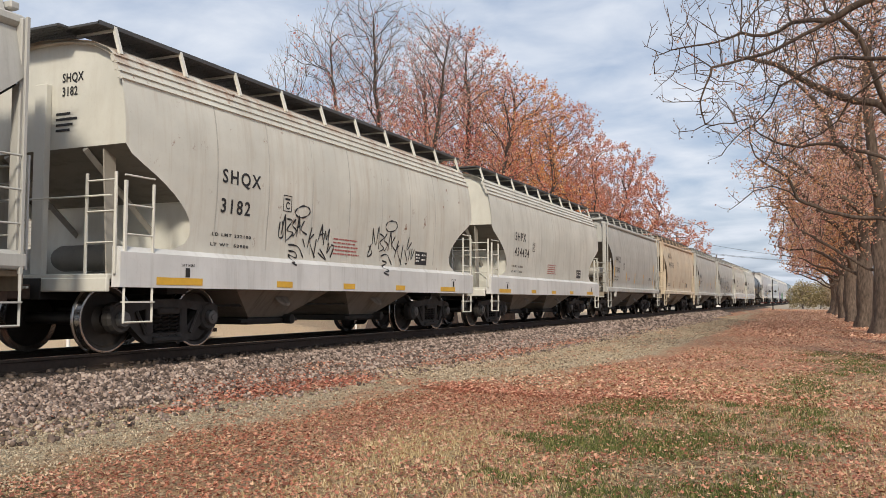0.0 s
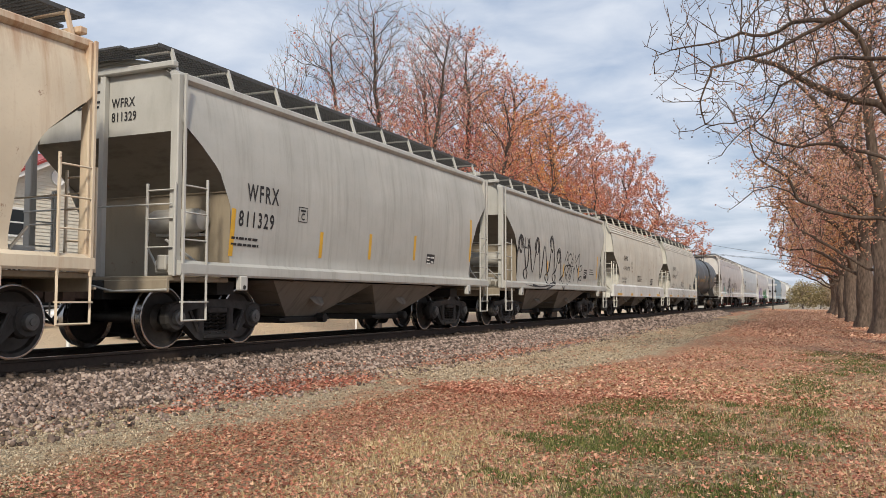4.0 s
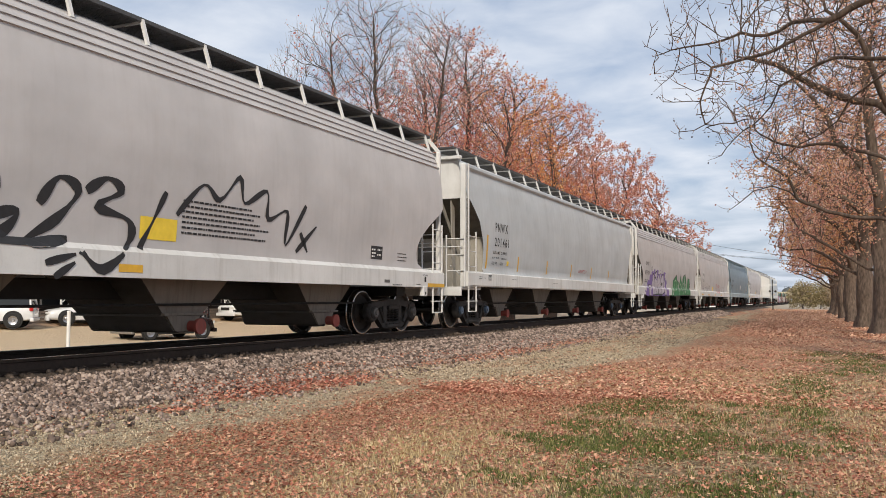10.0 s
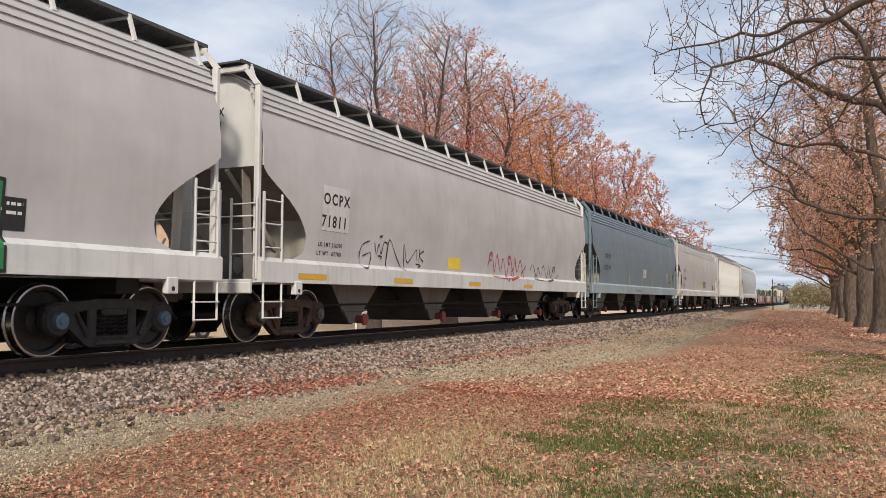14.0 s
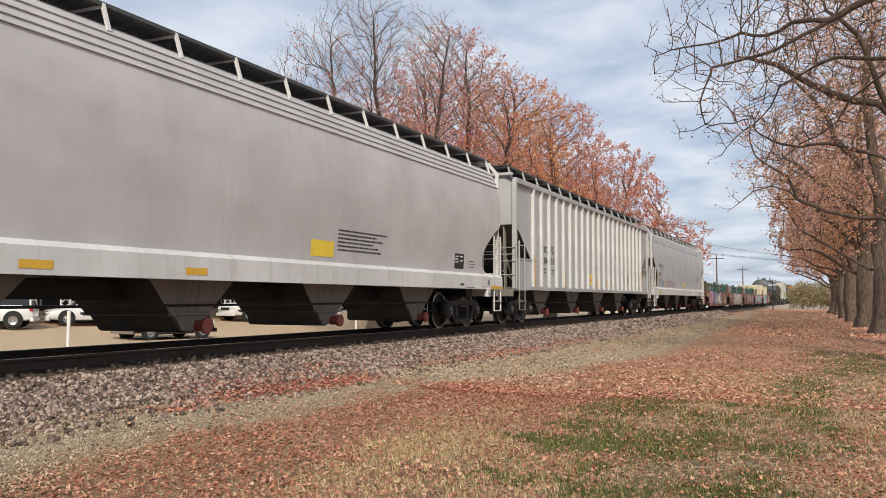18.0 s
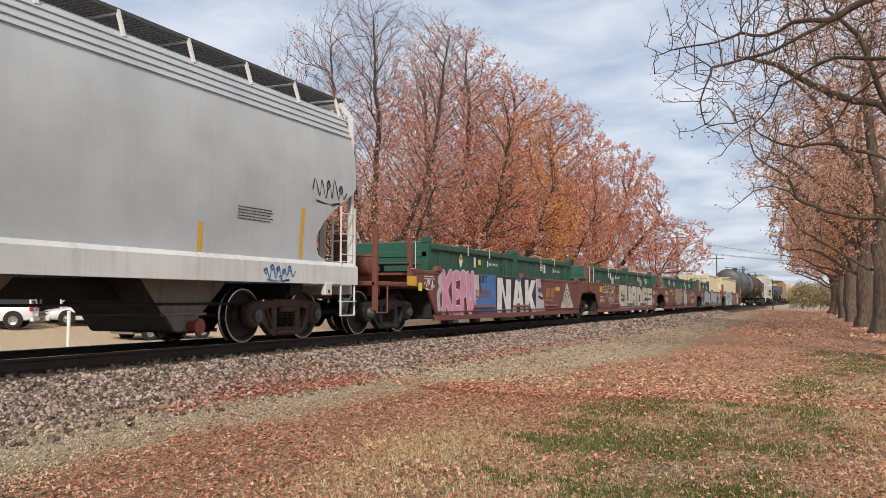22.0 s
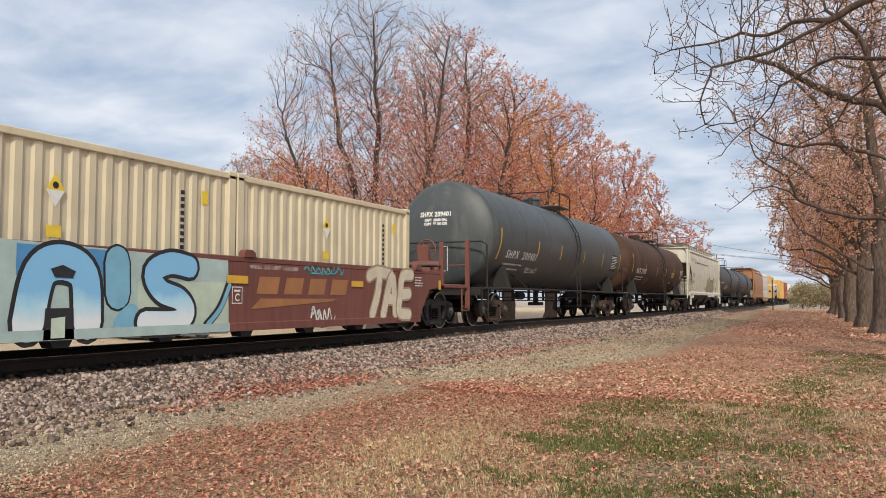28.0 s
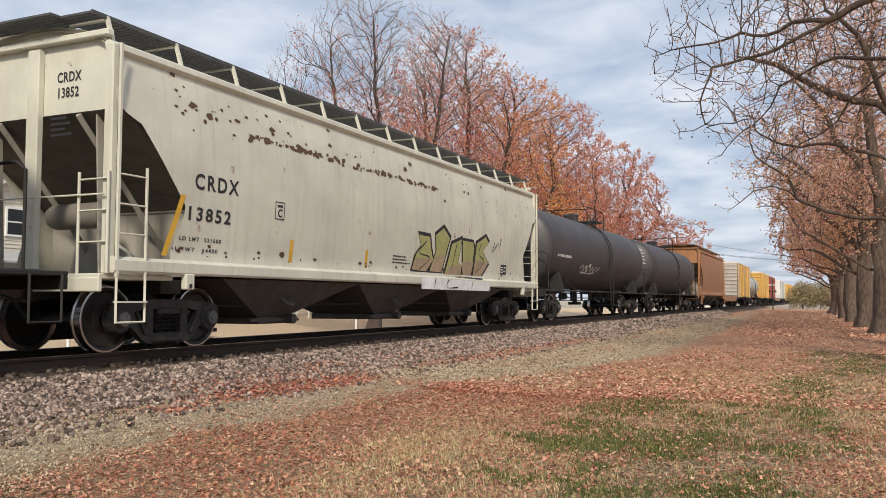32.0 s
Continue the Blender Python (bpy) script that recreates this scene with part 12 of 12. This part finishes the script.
M_SHRUB = island("olive_shrub_leaves", [(0.0, (0.16, 0.125, 0.065)), (0.5, (0.38, 0.32, 0.17)), (1.0, (0.54, 0.45, 0.27))], 0.85, 0.3)
M_SHRUB_B = island("brown_shrub_leaves", [(0.0, (0.25, 0.18, 0.11)), (0.5, (0.42, 0.32, 0.20)), (1.0, (0.58, 0.46, 0.31))], 0.85, 0.3)
for x, y, hh, w, sd, m in ((-3.4, 141, 4.4, 2.3, 51, M_SHRUB), (-0.9, 142, 4.3, 2.4, 52, M_SHRUB), (1.8, 141, 4.2, 2.6, 53, M_SHRUB_B), (5.0, 143, 4.6, 3.0, 54, M_SHRUB_B), (9.0, 143, 5.0, 3.4, 55, M_SHRUB_B), (-30.0, 190, 8.0, 6.0, 56, M_SHRUB_B), (-45.0, 200, 9.0, 7.0, 57, M_SHRUB_B), (15.0, 150, 6.0, 4.0, 58, M_SHRUB_B)):
    sh = thing("shrub", "dense olive-brown shrub beyond the lawn", "shrub", (x, y, 0), "far shrubs")
    r = random.Random(sd)
    limbs, twigs = grow(sd, hh * 0.8, 0.08, (12, 7, 5), 0.8, 0.2, 4, 0.05, 0.2)
    part("stem", limb_mesh("stem", limbs[:1], 6, M_BARK_D), None, sh)
    st = part("branches", limb_mesh("branches", limbs[1:] + twigs, 3, M_TWIG, 0.02), None, sh)
    st["kind"] = "stuff"
    v, f = [], []
    for i in range(5200):
        a, b, q = r.uniform(0, 6.283), math.acos(r.uniform(-0.7, 1)), r.random() ** 0.4
        lump = 1 + 0.28 * noise.noise((math.cos(a) * 2 + sd, math.sin(a) * 2, b * 2))
        p = Vector((math.cos(a) * math.sin(b) * w * q * lump, math.sin(a) * math.sin(b) * w * q * lump, max(0.05, 0.42 * hh + math.cos(b) * hh * 0.58 * q * lump)))
        d1, d2 = Vector((r.gauss(0, 1), r.gauss(0, 1), r.gauss(0, 1))).normalized() * 0.13, Vector((r.gauss(0, 1), r.gauss(0, 1), r.gauss(0, 1))).normalized() * 0.13
        n = len(v)
        v += [tuple(p - d1), tuple(p + d2), tuple(p + d1)]
        f.append((n, n + 1, n + 2))
    cr = part("crown", fast_mesh("crown", v, f, m), None, sh)
    cr["kind"] = "stuff"


# ---- ties, ballast, fallen leaves and grass ----
for i in range(260):
    y = -6.0 + 0.53 * i
    t = part("tie", tie_me, None, track, "", pose(rnd.uniform(-0.03, 0.03), y, rnd.uniform(-0.012, 0.006), 0, 0, rnd.uniform(-0.6, 0.6)))
    if y < 40:
        for sx in (-0.755, 0.755):
            part("tie_plate", plate_me, None, t, "", (sx, 0, 0))
far_g = Geo()
for i in range(420):
    y = -6.0 + 0.53 * (260 + i)
    far_g.box(-1.3, 1.3, y - 0.115, y + 0.115, -0.36, -0.178)
far_ties = part("ties", far_g.mesh("ties", M_TIE, fix=False), None, track)
far_ties["kind"] = "stuff"

rng = np.random.default_rng(5)
CUBE_F = np.array([(0, 2, 3, 1), (4, 5, 7, 6), (0, 1, 5, 4), (2, 6, 7, 3), (0, 4, 6, 2), (1, 3, 7, 5)])
CUBE_V = np.array([(x, y, z) for z in (-1, 1) for y in (-1, 1) for x in (-1, 1)], float)


def big_mesh(name, verts, faces, mat):
    """Many small pieces at once: verts (n, 3), faces (m, k)."""
    me = bpy.data.meshes.new(name)
    k = faces.shape[1]
    me.vertices.add(len(verts)), me.loops.add(faces.size), me.polygons.add(len(faces))
    me.vertices.foreach_set("co", verts.astype(np.float32).ravel())
    me.loops.foreach_set("vertex_index", faces.astype(np.int32).ravel())
    me.polygons.foreach_set("loop_start", np.arange(0, faces.size, k, dtype=np.int32))
    me.update(calc_edges=True)
    me.validate()
    me.materials.append(mat)
    return me


def stones(n, x0, x1, y0, y1, size, lift):
    x = rng.uniform(x0, x1, n)
    y = y0 + (y1 - y0) * rng.random(n) ** 1.6
    s = size * rng.uniform(0.55, 1.25, n) * (1 + 0.012 * (y - y0))
    z = np.array([ground_z(a, b) for a, b in zip(x, y)]) + lift * s * rng.uniform(0.1, 1.0, n)
    q = rng.normal(size=(n, 4))
    q /= np.linalg.norm(q, axis=1)[:, None]
    w, i, j, k = q.T
    R = np.stack([1 - 2 * (j * j + k * k), 2 * (i * j - k * w), 2 * (i * k + j * w), 2 * (i * j + k * w), 1 - 2 * (i * i + k * k), 2 * (j * k - i * w), 2 * (i * k - j * w), 2 * (j * k + i * w), 1 - 2 * (i * i + j * j)], 1).reshape(n, 3, 3)
    loc = CUBE_V[None] * rng.uniform(0.35, 0.62, (n, 1, 3)) * rng.uniform(0.72, 1.12, (n, 8, 3)) * s[:, None, None]
    v = np.einsum("nij,nkj->nki", R, loc) + np.stack([x, y, z], 1)[:, None, :]
    f = CUBE_F[None] + 8 * np.arange(n)[:, None, None]
    return v.reshape(-1, 3), f.reshape(-1, 4)


M_STONE = island("crushed_ballast_stone", [(0.0, (0.035, 0.027, 0.023)), (0.35, (0.165, 0.122, 0.100)), (0.68, (0.35, 0.265, 0.222)), (1.0, (0.56, 0.45, 0.38))], 0.9)
a = stones(37000, TRACK_X + 1.22, TRACK_X + 2.42, 2.5, 34.0, 0.037, 0.6)
loose = stones(2600, TRACK_X + 2.3, TRACK_X + 2.7, 3.0, 60.0, 0.038, 0.5)
stray = stones(1600, TRACK_X + 2.6, TRACK_X + 3.3, 3.0, 60.0, 0.038, 0.5)
pebbles = stones(8000, TRACK_X + 2.3, TRACK_X + 4.5, 4.2, 20.0, 0.015, 0.6)
far_gravel = stones(7500, TRACK_X + 2.35, TRACK_X + 5.6, 13.0, 62.0, 0.026, 0.5)
pebbles = np.concatenate([pebbles[0], far_gravel[0]]), np.concatenate([pebbles[1], far_gravel[1] + len(pebbles[0])])
b = stones(5500, TRACK_X + 1.25, TRACK_X + 2.4, 26.0, 75.0, 0.070, 0.5)
c = stones(6500, TRACK_X - 2.0, TRACK_X + 1.32, 2.5, 28.0, 0.048, 0.5)
vv, ff = a
for one in (b, loose, stray):
    ff = np.concatenate([ff, one[1] + len(vv)])
    vv = np.concatenate([vv, one[0]])
solid("ballast", big_mesh("ballast", vv, ff, M_STONE), None, "coarse crushed grey-pink stone ballast beside the rails", "ballast", kind="stuff")
M_OILY = island("oil_stained_ballast", [(0.0, (0.02, 0.016, 0.013)), (0.5, (0.065, 0.050, 0.040)), (1.0, (0.15, 0.115, 0.09))], 0.85)
solid("oily_ballast", big_mesh("oily_ballast", c[0], c[1], M_OILY), None, "dark oil-stained stones between the ties", "ballast", kind="stuff")
M_PEBBLE = island("pale_gravel", [(0.0, (0.12, 0.085, 0.055)), (0.5, (0.42, 0.325, 0.22)), (1.0, (0.70, 0.58, 0.42))], 0.9)
solid("gravel", big_mesh("gravel", pebbles[0], pebbles[1], M_PEBBLE), None, "pale tan pea gravel along the verge", "gravel", kind="stuff")


GREEN = patches


def green_at(x, y):
    u, v = x + 0.5 * noise.noise((x * 1.5, y * 1.5, 0.7)) + 0.3 * noise.noise((x * 4, y * 4, 2.7)), y + 0.7 * noise.noise((x * 1.2, y * 1.2, 4.7)) + 0.4 * noise.noise((x * 4, y * 4, 7.7))
    return max(0.0, max(1 - ((u - a) / p) ** 2 - ((v - b) / q) ** 2 for a, b, p, q in GREEN))


def weedy(x, y):
    """A low dark mat of weeds in the lawn."""
    u, v = x + 0.35 * noise.noise((x * 2.2, y * 2.2, 3.7)), y + 0.45 * noise.noise((x * 2.2, y * 2.2, 6.7))
    return max(0.0, 1 - ((u + 2.15) / 0.72) ** 2 - ((v - 7.8) / 0.45) ** 2) + max(0.0, 0.8 - ((u + 2.55) / 0.3) ** 2 - ((v - 8.9) / 0.5) ** 2)


def leaf_share(x, y):
    """How thickly the leaves lie: in drifts on the lawn and along the foot of the ballast, thin on the gravel and the green."""
    n = 0.5 + 0.8 * noise.noise((x * 0.5, y * 0.32, 3.3)) + 0.45 * noise.noise((x * 1.7, y * 1.3, 8.1))
    if x < -7.75:
        return 0.02
    edge = x + 0.9 * noise.noise((y * 0.22, 5.5, 0)) + 0.35 * noise.noise((x, y * 0.9, 2.5))
    if edge < -6.9 and y < 26:
        return (1.6 if y > 8.2 else 0.4) * max(0, n)
    if edge < -5.4 + 1.8 * min(1.0, max(0.0, (y - 10.5) / 10.0)) - 3.4 * min(1.0, max(0.0, (y - 26.0) / 90.0)):
        return (0.6 if y < 14 else 0.25) * max(0, n - 0.6) + 0.02
    k = 0.9 * n + 0.30 + (0.6 * max(0.0, 1 - abs(edge + 4.4) / 1.1) if y < 12 else 0.0)
    straw = 1 - ((x + 3.4) / 0.7) ** 2 - ((y - 7.2) / 1.2) ** 2
    if straw > 0:
        k *= 1 - 0.4 * min(1.0, 2 * straw)
    return k * (1 - 0.55 * min(1.0, 2.5 * green_at(x, y))) * (0.35 if weedy(x, y) > 0.15 else 1.0)


star = [(0.0, -1.15), (0.18, -0.35), (0.85, -0.55), (0.50, -0.05), (1.0, 0.45), (0.38, 0.32), (0.0, 1.05), (-0.38, 0.32), (-1.0, 0.45), (-0.50, -0.05), (-0.85, -0.55), (-0.18, -0.35)]


def leaves(n, x0, x1, y0, y1, size, seed, shape, power=1.0, share=leaf_share, curl=(0.05, 0.55)):
    r = random.Random(seed)
    v, f = [], []
    m = len(shape)
    while n > 0:
        n -= 1
        x, y = r.uniform(x0, x1), y0 + (y1 - y0) * r.random() ** power
        if r.random() > share(x, y):
            continue
        s = size * r.uniform(0.6, 1.2)
        t, tip, roll, bend = r.uniform(0, 6.283), r.gauss(0, 0.32), r.gauss(0, 0.32), r.uniform(*curl)
        ct, st = math.cos(t), math.sin(t)
        z = ground_z(x, y) + r.uniform(0.008, 0.045)
        b = len(v)
        v.append((x, y, z))
        for px, py in shape:
            px, py = px * s * 0.5, py * s * 0.5
            lift = px * tip + py * roll + bend * (px * px + py * py) / s
            v.append((x + px * ct - py * st, y + px * st + py * ct, z + max(-0.02, lift)))
        f += [(b, b + 1 + i, b + 1 + (i + 1) % m) for i in range(m)]
    me = bpy.data.meshes.new("leaves")
    me.from_pydata(v, [], f)
    return me


M_FALLEN = island("fallen_leaves", [(0.0, (0.12, 0.042, 0.025)), (0.25, (0.32, 0.105, 0.060)), (0.55, (0.51, 0.200, 0.120)), (0.82, (0.62, 0.31, 0.195)), (1.0, (0.70, 0.46, 0.30))], 0.85, 0.15,
                   [(0.0, (0.20, 0.07, 0.045)), (0.4, (0.48, 0.195, 0.13)), (0.75, (0.62, 0.33, 0.22)), (1.0, (0.72, 0.50, 0.34))])
curled = [(0.0, -1.1), (0.22, -0.3), (0.8, -0.35), (0.55, 0.2), (0.1, 1.0), (-0.35, 0.3), (-0.9, 0.35), (-0.4, -0.35)]
oval = [(0.0, -1.0), (0.62, -0.1), (0.0, 1.0), (-0.62, -0.1)]
for k, (shape, count, size) in enumerate(((star, 300, 0.052), (curled, 30000, 0.043), (oval, 60000, 0.031))):
    near_leaves = leaves(count, -7.8, 2.2, 3.8, 12.5, size, 61 + 7 * k, shape, curl=(0.2, 1.1))
    near_leaves.materials.append(M_FALLEN)
    solid("fallen_leaves", near_leaves, None, ("dry red-brown sweetgum leaves scattered on the lawn", "curled dry brown leaves on the lawn", "small torn russet leaf scraps on the lawn")[k], "leaves", kind="stuff")
M_DRIFT = island("drifted_red_leaves", [(0.0, (0.26, 0.07, 0.05)), (0.4, (0.50, 0.17, 0.115)), (0.8, (0.66, 0.29, 0.19)), (1.0, (0.70, 0.44, 0.30))], 0.85, 0.12)
drift = leaves(24000, -7.85, -6.3, 7.4, 30.0, 0.052, 64, oval, 1.6, lambda x, y: 1.3 * max(0, 1 - ((x + 7.1 + 0.5 * noise.noise((y * 0.3, 1, 4))) / 0.58) ** 2) * max(0, 0.55 + 1.5 * noise.noise((x * 0.4, y * 0.33, 6.0))))
drift.materials.append(M_DRIFT)
solid("fallen_leaves", drift, None, "drift of small red leaves along the foot of the ballast", "leaves", kind="stuff")
mid_leaves = leaves(95000, -7.8, 6.0, 11.5, 60.0, 0.060, 62, oval, 1.9)
# lighter copy of the fallen leaf colours, sunlight put into the colour
M_CARPET = island("sunlit_leaf_carpet", [(0.0, (0.24, 0.08, 0.05)), (0.35, (0.52, 0.20, 0.13)), (0.7, (0.70, 0.34, 0.22)), (1.0, (0.82, 0.58, 0.40))], 0.85, 0.15, [(0.0, (0.28, 0.11, 0.07)), (0.4, (0.56, 0.25, 0.155)), (0.75, (0.72, 0.40, 0.26)), (1.0, (0.82, 0.62, 0.42))])
mid_leaves.materials.append(M_CARPET)
solid("fallen_leaves", mid_leaves, None, "carpet of dry red-brown leaves on the lawn", "leaves", kind="stuff")
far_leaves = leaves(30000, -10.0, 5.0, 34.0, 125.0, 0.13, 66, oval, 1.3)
# lighter still for the far lawn: brightness of sunlight put into the leaf colour
far_leaves.materials.append(island("far_sunlit_leaf_carpet", [(0.0, (0.40, 0.19, 0.12)), (0.5, (0.68, 0.36, 0.23)), (1.0, (0.84, 0.58, 0.39))], 0.85, 0.15))
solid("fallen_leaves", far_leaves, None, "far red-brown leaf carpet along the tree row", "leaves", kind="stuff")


def blades(n, x0, x1, y0, y1, seed, share, height, mat, name, label):
    r = random.Random(seed)
    v, f = [], []
    for _ in range(n):
        x, y = r.uniform(x0, x1), y0 + (y1 - y0) * r.random() ** 1.4
        if r.random() > share(x, y):
            continue
        z = ground_z(x, y)
        for k in range(3):
            h, t, w = height * r.uniform(0.5, 1.2), r.uniform(0, 6.283), r.uniform(0.003, 0.006)
            bx, by = x + r.gauss(0, 0.02), y + r.gauss(0, 0.02)
            dx, dy = math.cos(t), math.sin(t)
            lean = h * r.uniform(0.1, 0.8)
            b = len(v)
            v += [(bx - dy * w, by + dx * w, z - 0.005), (bx + dy * w, by - dx * w, z - 0.005), (bx + dx * lean * 0.4 + dy * w * 0.7, by + dy * lean * 0.4 - dx * w * 0.7, z + h * 0.6), (bx + dx * lean, by + dy * lean, z + h)]
            f += [(b, b + 1, b + 2), (b, b + 2, b + 3)]
    me = bpy.data.meshes.new(name)
    me.from_pydata(v, [], f)
    me.materials.append(mat)
    return solid(name, me, None, label, "grass", kind="stuff")


M_GRASS_DRY = island("dry_grass_blades", [(0.0, (0.34, 0.22, 0.10)), (0.5, (0.60, 0.45, 0.24)), (1.0, (0.78, 0.66, 0.42))], 0.8, 0.2)
M_GRASS_GREEN = island("green_grass_blades", [(0.0, (0.038, 0.060, 0.013)), (0.5, (0.105, 0.138, 0.032)), (1.0, (0.26, 0.25, 0.08))], 0.8, 0.2)


def dry_share(x, y):
    n = 0.5 + 0.8 * noise.noise((x * 0.45, y * 0.4, 9.0))
    k = 0.58 * n * (1 - 0.25 * min(1.0, 2 * green_at(x, y))) if x > -4.0 + 1.0 * noise.noise((y * 0.3, 2, 0)) else 0.05
    straw = 1 - ((x + 3.4) / 0.7) ** 2 - ((y - 7.2) / 1.4) ** 2
    return (k + max(0, 0.35 * straw)) * (0.2 if weedy(x, y) > 0.15 else 1.0)


def green_share(x, y):
    dense = min(1.0, 2 * weedy(x, y))
    n = noise.noise((x * 1.1, y * 0.9, 5.1)) + 0.5 * noise.noise((x * 3.1, y * 3.1, 1.1))
    return (0.85 if y < 11.5 else 0.3) * min(1.0, 2.2 * green_at(x, y)) * min(1.0, max(0.0, 0.5 + 1.8 * n)) + dense + max(0.0, 0.25 * n) * min(1.0, max(0.0, x + 3.2))


blades(66000, -5.6, 3.0, 3.8, 17.0, 71, dry_share, 0.040, M_GRASS_DRY, "dry_grass", "short straw-coloured grass between the leaves")
blades(80000, -3.6, 1.6, 4.6, 25.0, 72, green_share, 0.042, M_GRASS_GREEN, "green_grass", "short green grass in patches of the lawn")


def weed_share(x, y):
    return 1.0 if math.hypot(x + 21.5, y - 28.5) < 1.3 or math.hypot(x + 22.2, y - 38) < 0.8 else 0.0


blades(3000, -24.0, -19.5, 26.0, 40.0, 73, weed_share, 0.16, M_GRASS_DRY, "weeds", "straggling weeds at the edge of the lot")


# ---- motion of the train ----
def travelled(t):
    """Metres that the train has gone, slowing a little."""
    return 12.86 * t - 0.0105 * t * t


def motions():
    one = 1.0 / FPS
    times = [0.0, one] + [2.0 * i for i in range(1, 16)] + [32.0 - one, 32.0]
    for car, u in TRAIN:
        walk(car, [(t, pose(TRACK_X, u - travelled(t), RAIL_Z)) for t in times])
    where = {car: u for car, u in TRAIN}
    for ws, car, at in WHEELS:
        u = where[car] + ws.parent.location.y + at[1]
        first, last = None, None
        steps = [i for i in range(0, 32 * FPS + 1) if 3.0 < u - travelled(i / FPS) < 34.0]
        if not steps:
            continue
        rows = []
        if steps[0] > 0:
            rows.append((0.0, steps[0]))
        rows += [(i / FPS, i) for i in steps]
        if steps[-1] < 32 * FPS:
            rows.append((32.0, steps[-1]))
        walk(ws, [(t, Matrix.Translation(at) @ Matrix.Rotation(travelled(i / FPS) / 0.457, 4, "X")) for t, i in rows])


motions()
